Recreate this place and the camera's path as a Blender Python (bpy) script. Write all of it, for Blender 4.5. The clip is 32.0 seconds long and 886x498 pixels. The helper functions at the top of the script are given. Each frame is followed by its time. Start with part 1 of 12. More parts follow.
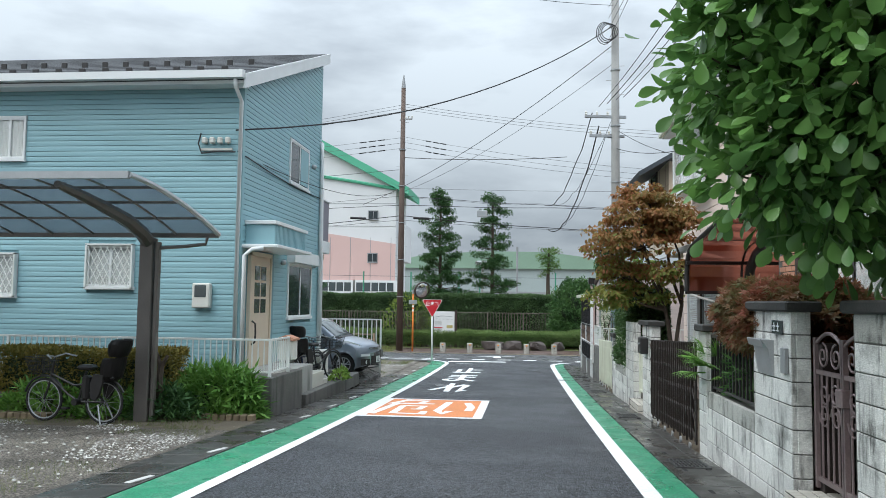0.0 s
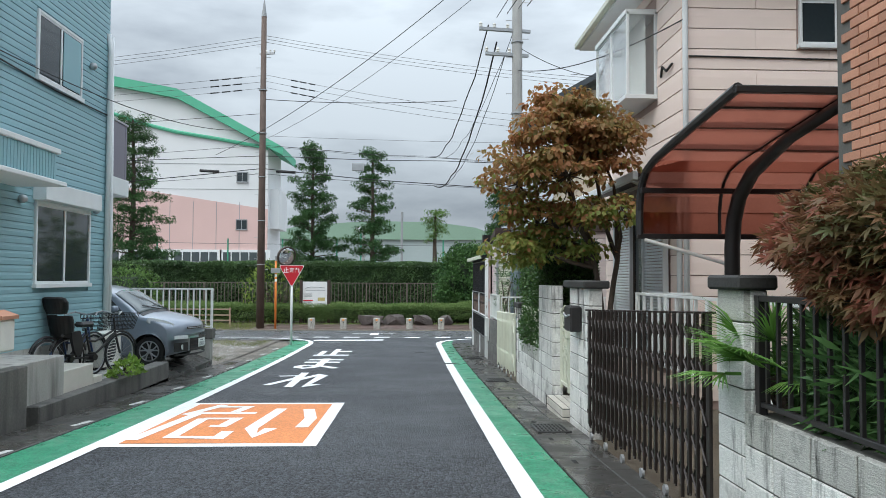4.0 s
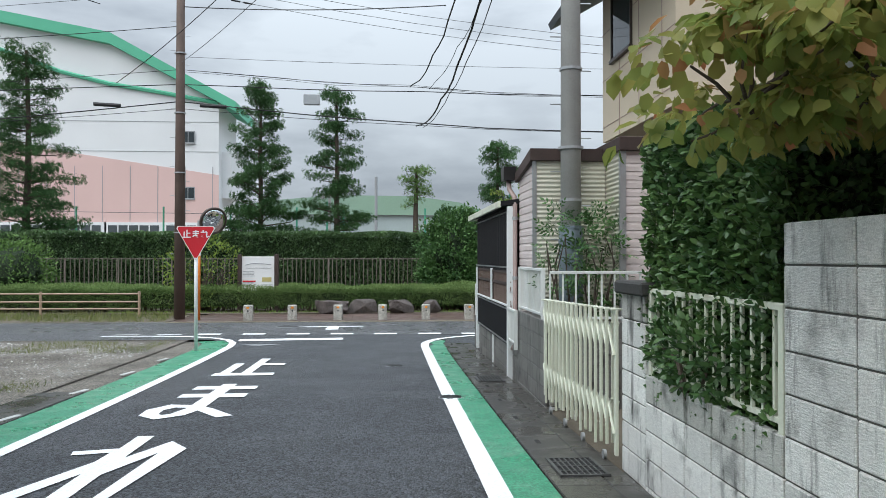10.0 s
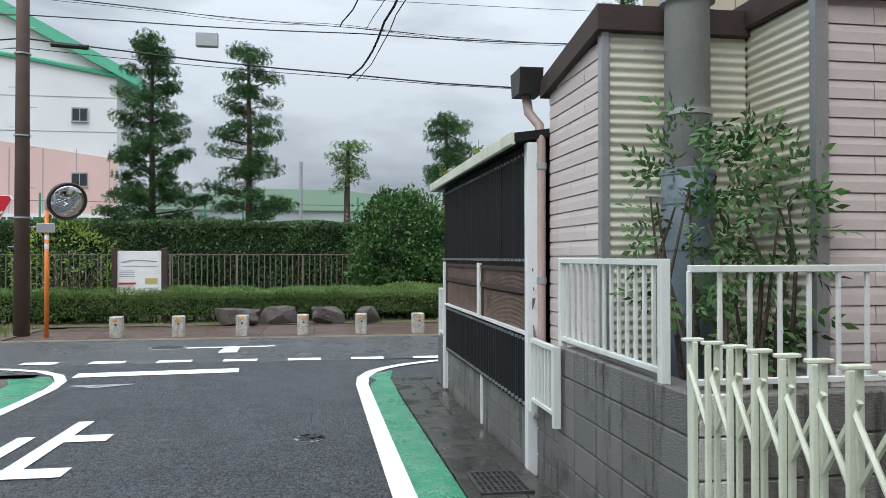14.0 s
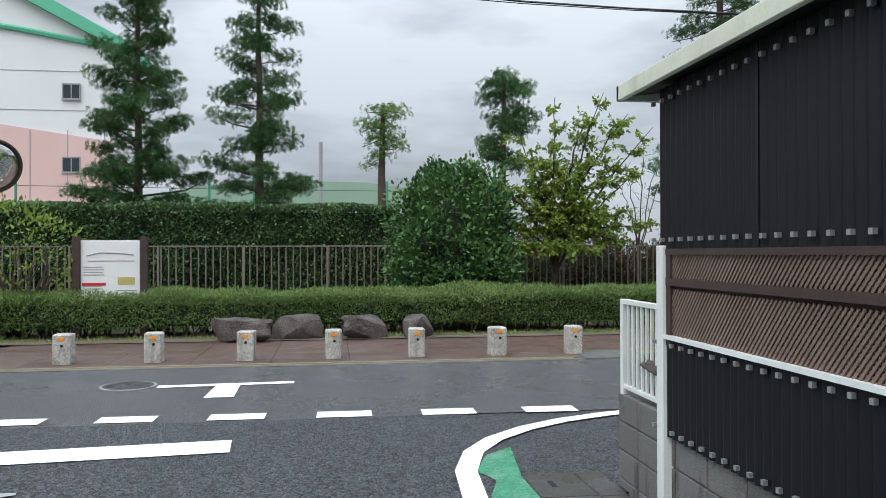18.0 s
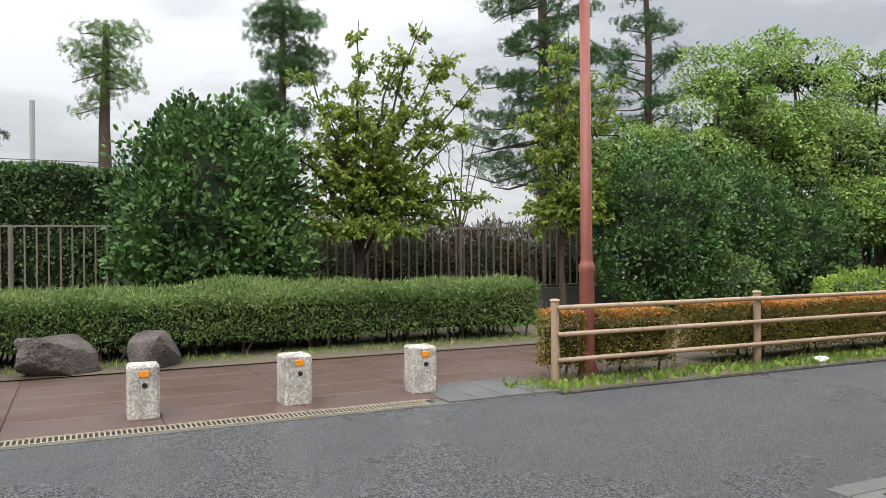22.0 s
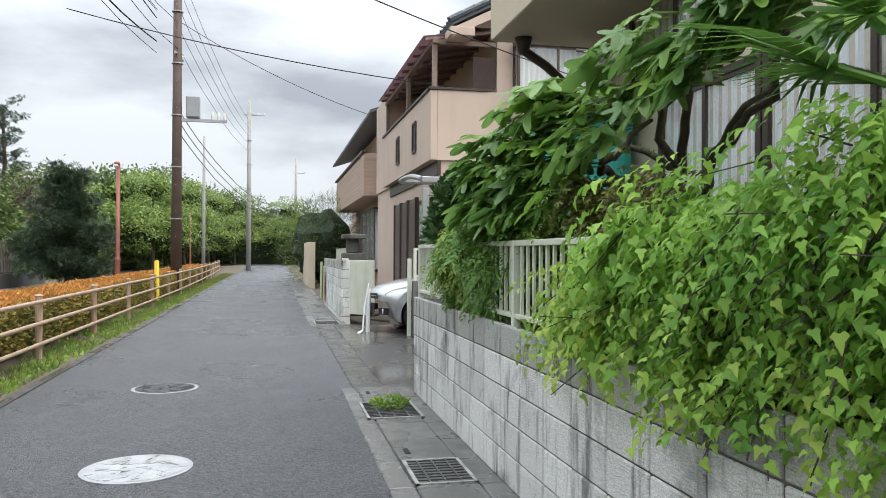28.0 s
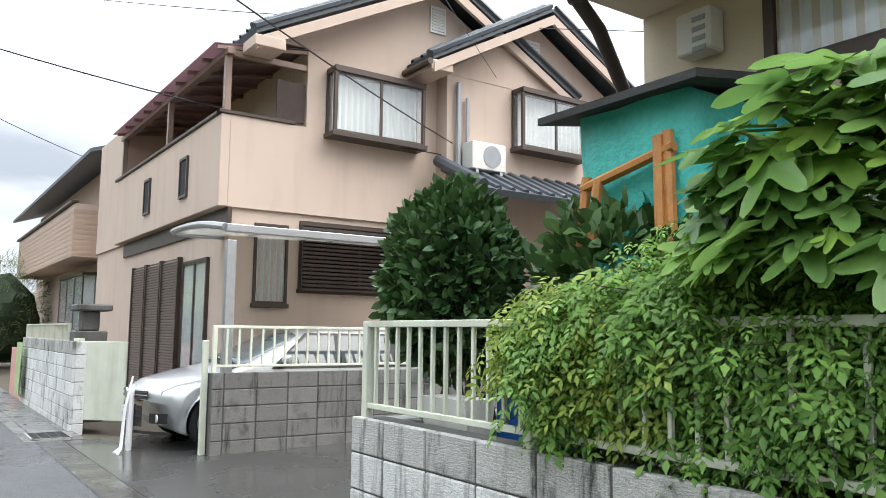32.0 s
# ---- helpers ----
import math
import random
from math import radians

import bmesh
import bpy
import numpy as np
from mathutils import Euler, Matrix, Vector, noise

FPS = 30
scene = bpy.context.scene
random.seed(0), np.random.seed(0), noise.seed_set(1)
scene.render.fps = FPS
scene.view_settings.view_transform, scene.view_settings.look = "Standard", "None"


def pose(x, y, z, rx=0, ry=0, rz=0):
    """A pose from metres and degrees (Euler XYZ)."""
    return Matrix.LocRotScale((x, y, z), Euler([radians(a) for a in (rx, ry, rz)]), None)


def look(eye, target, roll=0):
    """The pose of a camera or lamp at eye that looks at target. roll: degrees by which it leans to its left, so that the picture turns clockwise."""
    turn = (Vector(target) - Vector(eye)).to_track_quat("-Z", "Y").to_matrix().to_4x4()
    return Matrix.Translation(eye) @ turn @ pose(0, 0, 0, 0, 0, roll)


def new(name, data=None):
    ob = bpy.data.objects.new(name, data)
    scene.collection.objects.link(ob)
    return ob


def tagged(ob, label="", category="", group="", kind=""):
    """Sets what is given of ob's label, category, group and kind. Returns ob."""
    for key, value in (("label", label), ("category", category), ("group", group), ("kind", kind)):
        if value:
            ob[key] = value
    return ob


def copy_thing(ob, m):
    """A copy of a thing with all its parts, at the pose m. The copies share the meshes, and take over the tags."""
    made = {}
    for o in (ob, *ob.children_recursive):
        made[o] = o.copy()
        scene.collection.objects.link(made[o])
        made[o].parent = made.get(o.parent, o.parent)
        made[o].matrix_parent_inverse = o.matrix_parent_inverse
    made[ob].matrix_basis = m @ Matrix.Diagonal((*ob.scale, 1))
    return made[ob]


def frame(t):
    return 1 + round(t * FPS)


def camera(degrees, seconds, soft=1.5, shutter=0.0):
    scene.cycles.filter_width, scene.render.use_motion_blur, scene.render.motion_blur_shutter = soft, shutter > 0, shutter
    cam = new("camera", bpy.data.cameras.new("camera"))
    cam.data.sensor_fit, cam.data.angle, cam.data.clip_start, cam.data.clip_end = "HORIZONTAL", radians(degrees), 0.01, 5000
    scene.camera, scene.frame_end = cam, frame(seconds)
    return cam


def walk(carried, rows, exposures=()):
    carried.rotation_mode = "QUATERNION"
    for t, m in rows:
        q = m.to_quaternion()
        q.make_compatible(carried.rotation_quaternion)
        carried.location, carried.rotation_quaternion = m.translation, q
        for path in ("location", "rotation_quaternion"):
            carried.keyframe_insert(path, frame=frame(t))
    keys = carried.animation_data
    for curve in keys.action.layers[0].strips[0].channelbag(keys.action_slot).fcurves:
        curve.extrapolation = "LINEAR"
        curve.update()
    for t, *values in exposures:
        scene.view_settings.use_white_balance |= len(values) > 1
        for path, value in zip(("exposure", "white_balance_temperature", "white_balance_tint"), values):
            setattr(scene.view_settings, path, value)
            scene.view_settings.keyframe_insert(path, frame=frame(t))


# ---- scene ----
cam = camera(59.4, 32.0, 0.7)
METRES, EYE, TILT, LEAN, TURN = 43.0, 1.4, 0.0, 0.0, 5.8
ROWS = [
    (0.0, 0.0, 0.0, 0.0000, -0.05, 3.94, -0.74),
    (0.5, 0.003, 0.0148, -0.0007, -0.49, 3.93, -0.7),
    (1.0, 0.0041, 0.0305, -0.0013, -1.07, 3.89, -0.67),
    (1.5, 0.0065, 0.0464, -0.0022, -2.03, 3.78, -0.65),
    (2.0, 0.0074, 0.0619, -0.0027, -3.4, 3.45, -0.58),
    (2.5, 0.0107, 0.0773, -0.0035, -4.99, 2.95, -0.49),
    (3.0, 0.0121, 0.092, -0.0042, -6.45, 2.43, -0.44),
    (3.5, 0.0154, 0.1072, -0.0050, -7.71, 2.19, -0.35),
    (5.5, 0.0258, 0.1714, -0.0077, -8.58, 1.93, -0.21),
    (6.0, 0.0264, 0.1871, -0.0079, -8.57, 1.72, -0.21),
    (6.5, 0.0292, 0.2033, -0.0088, -8.54, 1.45, -0.16),
    (7.0, 0.0314, 0.2192, -0.0093, -8.55, 1.16, -0.14),
    (7.5, 0.0342, 0.2359, -0.0097, -8.53, 0.87, -0.16),
    (8.0, 0.0362, 0.2522, -0.0102, -8.55, 0.74, -0.17),
    (8.5, 0.0376, 0.2688, -0.0110, -8.58, 0.72, -0.16),
    (9.0, 0.0385, 0.2857, -0.0114, -8.65, 0.72, -0.18),
    (9.5, 0.0395, 0.3021, -0.0119, -8.91, 0.71, -0.13),
    (10.0, 0.0425, 0.319, -0.0122, -9.8, 0.67, -0.02),
    (10.5, 0.0449, 0.3355, -0.0130, -11.16, 0.69, -0.03),
    (11.0, 0.0478, 0.352, -0.0136, -12.23, 0.64, 0.07),
    (11.5, 0.0503, 0.3686, -0.0140, -12.86, 0.63, 0.07),
    (12.0, 0.0529, 0.3852, -0.0142, -13.34, 0.64, 0.04),
    (12.5, 0.0546, 0.401, -0.0144, -13.88, 0.65, 0.02),
    (13.0, 0.0567, 0.4175, -0.0147, -14.56, 0.62, 0.05),
    (13.5, 0.058, 0.4336, -0.0148, -14.84, 0.61, 0.08),
    (14.0, 0.0599, 0.4505, -0.0149, -14.88, 0.6, 0.05),
    (14.5, 0.0599, 0.4671, -0.0152, -14.82, 0.65, 0.04),
    (15.0, 0.0609, 0.4843, -0.0161, -14.5, 0.66, 0.07),
    (15.5, 0.0618, 0.5005, -0.0164, -13.99, 0.65, 0.1),
    (17.5, 0.0634, 0.5631, -0.0162, -13.7, 0.33, 0.17),
    (18.0, 0.0649, 0.5796, -0.0173, -13.8, 0.33, 0.16),
    (18.5, 0.0646, 0.5952, -0.0175, -14.08, 0.37, 0.14),
    (19.0, 0.066, 0.6102, -0.0185, -14.87, 0.34, 0.2),
    (19.5, 0.0671, 0.6266, -0.0189, -16.24, 0.28, 0.21),
    (20.0, 0.0715, 0.6418, -0.0203, -18.13, 0.29, 0.25),
    (20.5, 0.0756, 0.6573, -0.0210, -19.99, 0.27, 0.25),
    (21.0, 0.0818, 0.6712, -0.0220, -22.0, 0.2, 0.34),
    (21.5, 0.0879, 0.6862, -0.0219, -25.58, 0.1, 0.34),
    (22.0, 0.0957, 0.699, -0.0226, -31.07, -0.03, 0.47),
    (22.5, 0.1037, 0.711, -0.0224, -36.66, -0.16, 0.52),
    (23.0, 0.1138, 0.7219, -0.0232, -42.78, -0.29, 0.6),
    (23.5, 0.1253, 0.7327, -0.0232, -48.09, -0.47, 0.56),
    (24.0, 0.1372, 0.7428, -0.0230, -52.73, -0.58, 0.58),
    (24.5, 0.1501, 0.7526, -0.0227, -55.66, -0.62, 0.54),
    (26.5, 0.2061, 0.7725, -0.0232, -82.0, -1.06, 0.21),
    (27.0, 0.2199, 0.7732, -0.0227, -89.38, -1.08, 0.17),
    (27.5, 0.23, 0.7722, -0.0220, -97.95, -0.56, -0.02),
    (28.0, 0.2392, 0.7743, -0.0219, -108.01, 0.3, -0.26),
    (28.5, 0.2494, 0.7734, -0.0221, -114.73, 0.63, -0.31),
    (29.0, 0.2608, 0.7742, -0.0221, -118.96, 1.5, -0.58),
    (29.5, 0.2724, 0.7738, -0.0221, -123.05, 2.91, -0.59),
    (30.0, 0.284, 0.7734, -0.0215, -126.7, 4.56, -0.88),
    (30.5, 0.2952, 0.7755, -0.0209, -130.03, 5.68, -0.8),
    (31.0, 0.3073, 0.7755, -0.0211, -131.5, 6.0, -0.72),
    (31.5, 0.3201, 0.7779, -0.0213, -131.89, 6.11, -0.72),
    (32.0, 0.3337, 0.7816, -0.0215, -130.6, 6.18, -0.63),
]
SKY = 1.0
walk(cam, [(t, pose(0, 0, EYE, TILT, LEAN, TURN) @ pose(METRES * x, METRES * y, METRES * z, 90 + pitch, roll, yaw)) for t, x, y, z, yaw, pitch, roll in ROWS],
     exposures=[(0.0, 0.18, 6300, 6), (15.0, 0.18, 6350, 8), (20.0, 0.2, 6600, 9), (21.0, 0.3, 6800, 10), (22.0, 0.55, 7000, 12), (24.0, 0.85, 7000, 15), (26.5, 0.68, 6700, 10), (28.0, 0.65, 6700, 10), (29.0, 0.95, 6800, 12), (30.0, 1.05, 6700, 10), (32.0, 1.1, 6600, 10)])

# ---------------------------------------------------------------- world and sun: a bright overcast sky with broken grey cloud
world = bpy.data.worlds.new("overcast")
scene.world = world
world.use_nodes = True
wn, wl = world.node_tree.nodes, world.node_tree.links
wn.clear()
w_out = wn.new("ShaderNodeOutputWorld")
w_bg = wn.new("ShaderNodeBackground")
w_sky = wn.new("ShaderNodeTexSky")
w_sky.sky_type, w_sky.sun_disc = "NISHITA", False
w_sky.sun_elevation, w_sky.sun_rotation = radians(50), radians(-137)
w_tc = wn.new("ShaderNodeTexCoord")
w_map = wn.new("ShaderNodeMapping")
w_map.inputs["Scale"].default_value = (1.0, 1.0, 3.2)
w_sep, w_up, w_zen = wn.new("ShaderNodeSeparateXYZ"), wn.new("ShaderNodeMath"), wn.new("ShaderNodeMath")
w_up.operation, w_zen.operation = "POWER", "MULTIPLY_ADD"
w_up.inputs[1].default_value, w_zen.inputs[1].default_value, w_zen.inputs[2].default_value = 2.0, 3.4, 0.74
w_lum = wn.new("ShaderNodeVectorMath")
w_lum.operation = "SCALE"
w_n = wn.new("ShaderNodeTexNoise")
w_n.inputs["Scale"].default_value, w_n.inputs["Detail"].default_value, w_n.inputs["Roughness"].default_value = 2.3, 7.0, 0.52
w_ramp = wn.new("ShaderNodeValToRGB")
w_ramp.color_ramp.elements[0].position, w_ramp.color_ramp.elements[0].color = 0.36, (0.37, 0.41, 0.47, 1)
w_ramp.color_ramp.elements[1].position, w_ramp.color_ramp.elements[1].color = 0.58, (0.75, 0.81, 0.88, 1)
w_gain = wn.new("ShaderNodeVectorMath")
w_gain.operation = "SCALE"
w_gain.inputs["Scale"].default_value = 0.07
w_mix = wn.new("ShaderNodeMixRGB")
w_mix.inputs["Fac"].default_value = 0.9
wl.new(w_tc.outputs["Generated"], w_map.inputs["Vector"])
wl.new(w_map.outputs["Vector"], w_n.inputs["Vector"])
wl.new(w_n.outputs["Fac"], w_ramp.inputs["Fac"])
wl.new(w_sky.outputs["Color"], w_gain.inputs[0])
wl.new(w_gain.outputs["Vector"], w_mix.inputs["Color1"])
wl.new(w_ramp.outputs["Color"], w_mix.inputs["Color2"])
wl.new(w_tc.outputs["Generated"], w_sep.inputs[0])
wl.new(w_sep.outputs["Z"], w_up.inputs[0])
wl.new(w_up.outputs[0], w_zen.inputs[0])
wl.new(w_mix.outputs["Color"], w_lum.inputs[0])
wl.new(w_zen.outputs[0], w_lum.inputs["Scale"])
wl.new(w_lum.outputs["Vector"], w_bg.inputs["Color"])
w_bg.inputs["Strength"].default_value = SKY
wl.new(w_bg.outputs["Background"], w_out.inputs["Surface"])
sun = bpy.data.lights.new("sun", "SUN")
sun.energy, sun.angle, sun.color = 1.5, radians(50), (1.0, 0.96, 0.9)
sun_ob = new("sun", sun)
sun_ob.matrix_world = look((-26, -18, 48), (0, 10, 0))


# ---------------------------------------------------------------- small tools
def gz(y):
    """Height of the ground: the lane falls towards the crossing, which is level."""
    return -1.0 + max(0.0, 1.0 - max(y, -40.0) / 33.0) ** 1.6


def slope(y):
    return math.degrees(math.atan((gz(y + 0.3) - gz(y - 0.3)) / 0.6))


def thing(name, at=(0, 0, 0), label="", category="", group="", kind=""):
    ob = new(name)
    ob.location = at
    ob.empty_display_size = 0.2
    return tagged(ob, label, category, group, kind)


def root_of(ob):
    while ob.parent:
        ob = ob.parent
    return ob


def part(name, bm, material, parent=None, label="", kind="", smooth=False):
    """Links a bmesh, given in world places, as one mesh under its thing."""
    me = bpy.data.meshes.new(name)
    if parent is not None:
        bmesh.ops.translate(bm, verts=bm.verts, vec=-Vector(root_of(parent).location))
    bm.normal_update()
    bm.to_mesh(me)
    bm.free()
    me.materials.append(material)
    if smooth:
        me.shade_smooth()
    ob = new(name, me)
    ob.parent = parent
    return tagged(ob, label, kind=kind)


def raw(name, verts, faces, material, parent=None, label="", kind="", smooth=False):
    """Links plain arrays as one mesh; faces all have the same number of corners."""
    me = bpy.data.meshes.new(name)
    v = np.asarray(verts, float)
    if parent is not None:
        v = v - np.array(root_of(parent).location)
    f = np.asarray(faces, int)
    me.vertices.add(len(v))
    me.vertices.foreach_set("co", v.ravel())
    me.loops.add(f.size)
    me.loops.foreach_set("vertex_index", f.ravel())
    me.polygons.add(len(f))
    me.polygons.foreach_set("loop_start", np.arange(0, f.size, f.shape[1]))
    me.update(calc_edges=True)
    me.materials.append(material)
    if smooth:
        me.shade_smooth()
    ob = new(name, me)
    ob.parent = parent
    return tagged(ob, label, kind=kind)


def B():
    return bmesh.new()


def box(bm, x0, x1, y0, y1, z0, z1, bev=0.0, m=None):
    r = bmesh.ops.create_cube(bm, size=1.0)
    vs = r["verts"]
    for v in vs:
        v.co = Vector(((x0 + x1) / 2 + v.co.x * (x1 - x0), (y0 + y1) / 2 + v.co.y * (y1 - y0), (z0 + z1) / 2 + v.co.z * (z1 - z0)))
    if bev:
        es = list({e for v in vs for e in v.link_edges})
        out = bmesh.ops.bevel(bm, geom=es, offset=bev, segments=1, affect="EDGES")
        vs = list({v for f in out["faces"] for v in f.verts} | {v for v in vs if v.is_valid})
    if m is not None:
        bmesh.ops.transform(bm, matrix=m, verts=[v for v in vs if v.is_valid])
    return bm


def tube(bm, pts, r, seg=8, cap=True):
    """A round bar along points; r is one radius or one for each point."""
    pts = [Vector(p) for p in pts]
    rs = r if isinstance(r, (list, tuple)) else [r] * len(pts)
    rings = []
    side = None
    for i, p in enumerate(pts):
        d = (pts[min(i + 1, len(pts) - 1)] - pts[max(i - 1, 0)]).normalized()
        if side is None:
            side = d.orthogonal().normalized()
        else:
            side = (side - d * side.dot(d)).normalized()
        up = d.cross(side)
        rings.append([bm.verts.new(p + (side * math.cos(a) + up * math.sin(a)) * rs[i]) for a in [2 * math.pi * k / seg for k in range(seg)]])
    for a, b in zip(rings, rings[1:]):
        for k in range(seg):
            bm.faces.new((a[k], a[(k + 1) % seg], b[(k + 1) % seg], b[k]))
    if cap:
        bm.faces.new(rings[0][::-1])
        bm.faces.new(rings[-1])
    return bm


def lathe(bm, cx, cy, prof, seg=20):
    rings = [[bm.verts.new((cx + r * math.cos(2 * math.pi * k / seg), cy + r * math.sin(2 * math.pi * k / seg), z)) for k in range(seg)] for r, z in prof]
    for a, b in zip(rings, rings[1:]):
        for k in range(seg):
            bm.faces.new((a[k], a[(k + 1) % seg], b[(k + 1) % seg], b[k]))
    bm.faces.new(rings[0][::-1])
    bm.faces.new(rings[-1])
    return bm


def prism(bm, poly, axis, a, b):
    """A flat outline, given in the two other axes in order, drawn out along an axis from a to b."""
    def at(p, s):
        return {"x": (s, p[0], p[1]), "y": (p[0], s, p[1]), "z": (p[0], p[1], s)}[axis]
    lo, hi = [bm.verts.new(at(p, a)) for p in poly], [bm.verts.new(at(p, b)) for p in poly]
    n = len(poly)
    for k in range(n):
        bm.faces.new((lo[k], lo[(k + 1) % n], hi[(k + 1) % n], hi[k]))
    bm.faces.new(lo[::-1])
    bm.faces.new(hi)
    bmesh.ops.recalc_face_normals(bm, faces=bm.faces)
    return bm


def quad(bm, *ps):
    bm.faces.new([bm.verts.new(p) for p in ps])
    return bm


# ---------------------------------------------------------------- materials
def mat(name, col, rough=0.7, var=0.15, scale=2.0, fine=60.0, bump=0.25, metal=0.0, col2=None, spec=0.5, rand=0.0, island=0.0,
        streak=None, streak_amt=0.0, trans=0.0, wet=0.0, dist=0.004, spots=None, coat=0.0, sub=0.0):
    m = bpy.data.materials.new(name)
    m.use_nodes = True
    nt = m.node_tree
    n, l = nt.nodes, nt.links
    bsdf = n["Principled BSDF"]
    geo = n.new("ShaderNodeNewGeometry")
    big, small = n.new("ShaderNodeTexNoise"), n.new("ShaderNodeTexNoise")
    big.inputs["Scale"].default_value, big.inputs["Detail"].default_value = scale, 5.0
    small.inputs["Scale"].default_value, small.inputs["Detail"].default_value = fine, 3.0
    l.new(geo.outputs["Position"], big.inputs["Vector"])
    l.new(geo.outputs["Position"], small.inputs["Vector"])
    ramp = n.new("ShaderNodeValToRGB")
    ramp.color_ramp.elements[0].position, ramp.color_ramp.elements[1].position = 0.3, 0.7
    lo = [c * (1 - var) for c in col]
    hi = [min(1, c * (1 + var)) for c in (col2 or col)]
    ramp.color_ramp.elements[0].color, ramp.color_ramp.elements[1].color = (*lo, 1), (*hi, 1)
    mixf = n.new("ShaderNodeMath")
    mixf.operation = "MULTIPLY_ADD"
    mixf.inputs[1].default_value, mixf.inputs[2].default_value = 0.45, 0.0
    addf = n.new("ShaderNodeMath")
    addf.operation = "MULTIPLY_ADD"
    addf.inputs[1].default_value = 0.55
    l.new(small.outputs["Fac"], mixf.inputs[0])
    l.new(big.outputs["Fac"], addf.inputs[0])
    l.new(mixf.outputs[0], addf.inputs[2])
    l.new(addf.outputs[0], ramp.inputs["Fac"])
    colour = ramp.outputs["Color"]
    if streak:
        mp = n.new("ShaderNodeMapping")
        mp.inputs["Scale"].default_value = (5.0, 5.0, 0.7)
        sn = n.new("ShaderNodeTexNoise")
        sn.inputs["Scale"].default_value, sn.inputs["Detail"].default_value = 1.0, 6.0
        sr = n.new("ShaderNodeMapRange")
        sr.inputs["From Min"].default_value, sr.inputs["From Max"].default_value, sr.inputs["To Max"].default_value = 0.5, 0.72, streak_amt
        sx = n.new("ShaderNodeMixRGB")
        sx.inputs["Color2"].default_value = (*streak, 1)
        l.new(geo.outputs["Position"], mp.inputs["Vector"])
        l.new(mp.outputs["Vector"], sn.inputs["Vector"])
        l.new(sn.outputs["Fac"], sr.inputs["Value"])
        l.new(sr.outputs["Result"], sx.inputs["Fac"])
        l.new(colour, sx.inputs["Color1"])
        colour = sx.outputs["Color"]
    if spots:
        vo = n.new("ShaderNodeTexVoronoi")
        vo.inputs["Scale"].default_value = spots[1]
        hs = n.new("ShaderNodeMixRGB")
        hs.blend_type = "MULTIPLY"
        hs.inputs["Fac"].default_value = spots[0]
        bw = n.new("ShaderNodeRGBToBW")
        br = n.new("ShaderNodeMapRange")
        br.inputs["From Min"].default_value, br.inputs["From Max"].default_value = 0.3, 0.78
        br.inputs["To Min"].default_value, br.inputs["To Max"].default_value = 0.15, 2.5
        l.new(geo.outputs["Position"], vo.inputs["Vector"])
        l.new(vo.outputs["Color"], bw.inputs["Color"])
        l.new(bw.outputs["Val"], br.inputs["Value"])
        l.new(colour, hs.inputs["Color1"])
        l.new(br.outputs["Result"], hs.inputs["Color2"])
        colour = hs.outputs["Color"]
    if rand or island:
        info = n.new("ShaderNodeObjectInfo")
        hsv = n.new("ShaderNodeHueSaturation")
        mr = n.new("ShaderNodeMapRange")
        amt = rand or island
        mr.inputs["To Min"].default_value, mr.inputs["To Max"].default_value = 1 - amt, 1 + amt
        l.new(info.outputs["Random"] if rand else geo.outputs["Random Per Island"], mr.inputs["Value"])
        l.new(mr.outputs["Result"], hsv.inputs["Value"])
        l.new(colour, hsv.inputs["Color"])
        colour = hsv.outputs["Color"]
    l.new(colour, bsdf.inputs["Base Color"])
    bsdf.inputs["Roughness"].default_value = rough
    if wet:
        wr = n.new("ShaderNodeMapRange")
        wr.inputs["From Min"].default_value, wr.inputs["From Max"].default_value = 0.4, 0.62
        wr.inputs["To Min"].default_value, wr.inputs["To Max"].default_value = rough, max(0.05, rough - wet)
        l.new(big.outputs["Fac"], wr.inputs["Value"])
        l.new(wr.outputs["Result"], bsdf.inputs["Roughness"])
    bsdf.inputs["Metallic"].default_value = metal
    bsdf.inputs["Specular IOR Level"].default_value = spec
    if coat:
        bsdf.inputs["Coat Weight"].default_value, bsdf.inputs["Coat Roughness"].default_value = coat, 0.08
    if trans:
        bsdf.inputs["Transmission Weight"].default_value = trans
        bsdf.inputs["IOR"].default_value = 1.45
    if sub:
        tl, add = n.new("ShaderNodeBsdfTranslucent"), n.new("ShaderNodeMixShader")
        l.new(colour, tl.inputs["Color"])
        add.inputs["Fac"].default_value = sub
        l.new(bsdf.outputs["BSDF"], add.inputs[1])
        l.new(tl.outputs["BSDF"], add.inputs[2])
        l.new(add.outputs["Shader"], n["Material Output"].inputs["Surface"])
    if bump:
        bp = n.new("ShaderNodeBump")
        bp.inputs["Strength"].default_value, bp.inputs["Distance"].default_value = bump, dist
        if spots:
            hsum = n.new("ShaderNodeMath")
            hsum.operation = "MULTIPLY_ADD"
            hsum.inputs[1].default_value = -1.6 * spots[0]
            l.new(vo.outputs["Distance"], hsum.inputs[0])
            l.new(small.outputs["Fac"], hsum.inputs[2])
            l.new(hsum.outputs[0], bp.inputs["Height"])
        else:
            l.new(small.outputs["Fac"], bp.inputs["Height"])
        l.new(bp.outputs["Normal"], bsdf.inputs["Normal"])
    return m


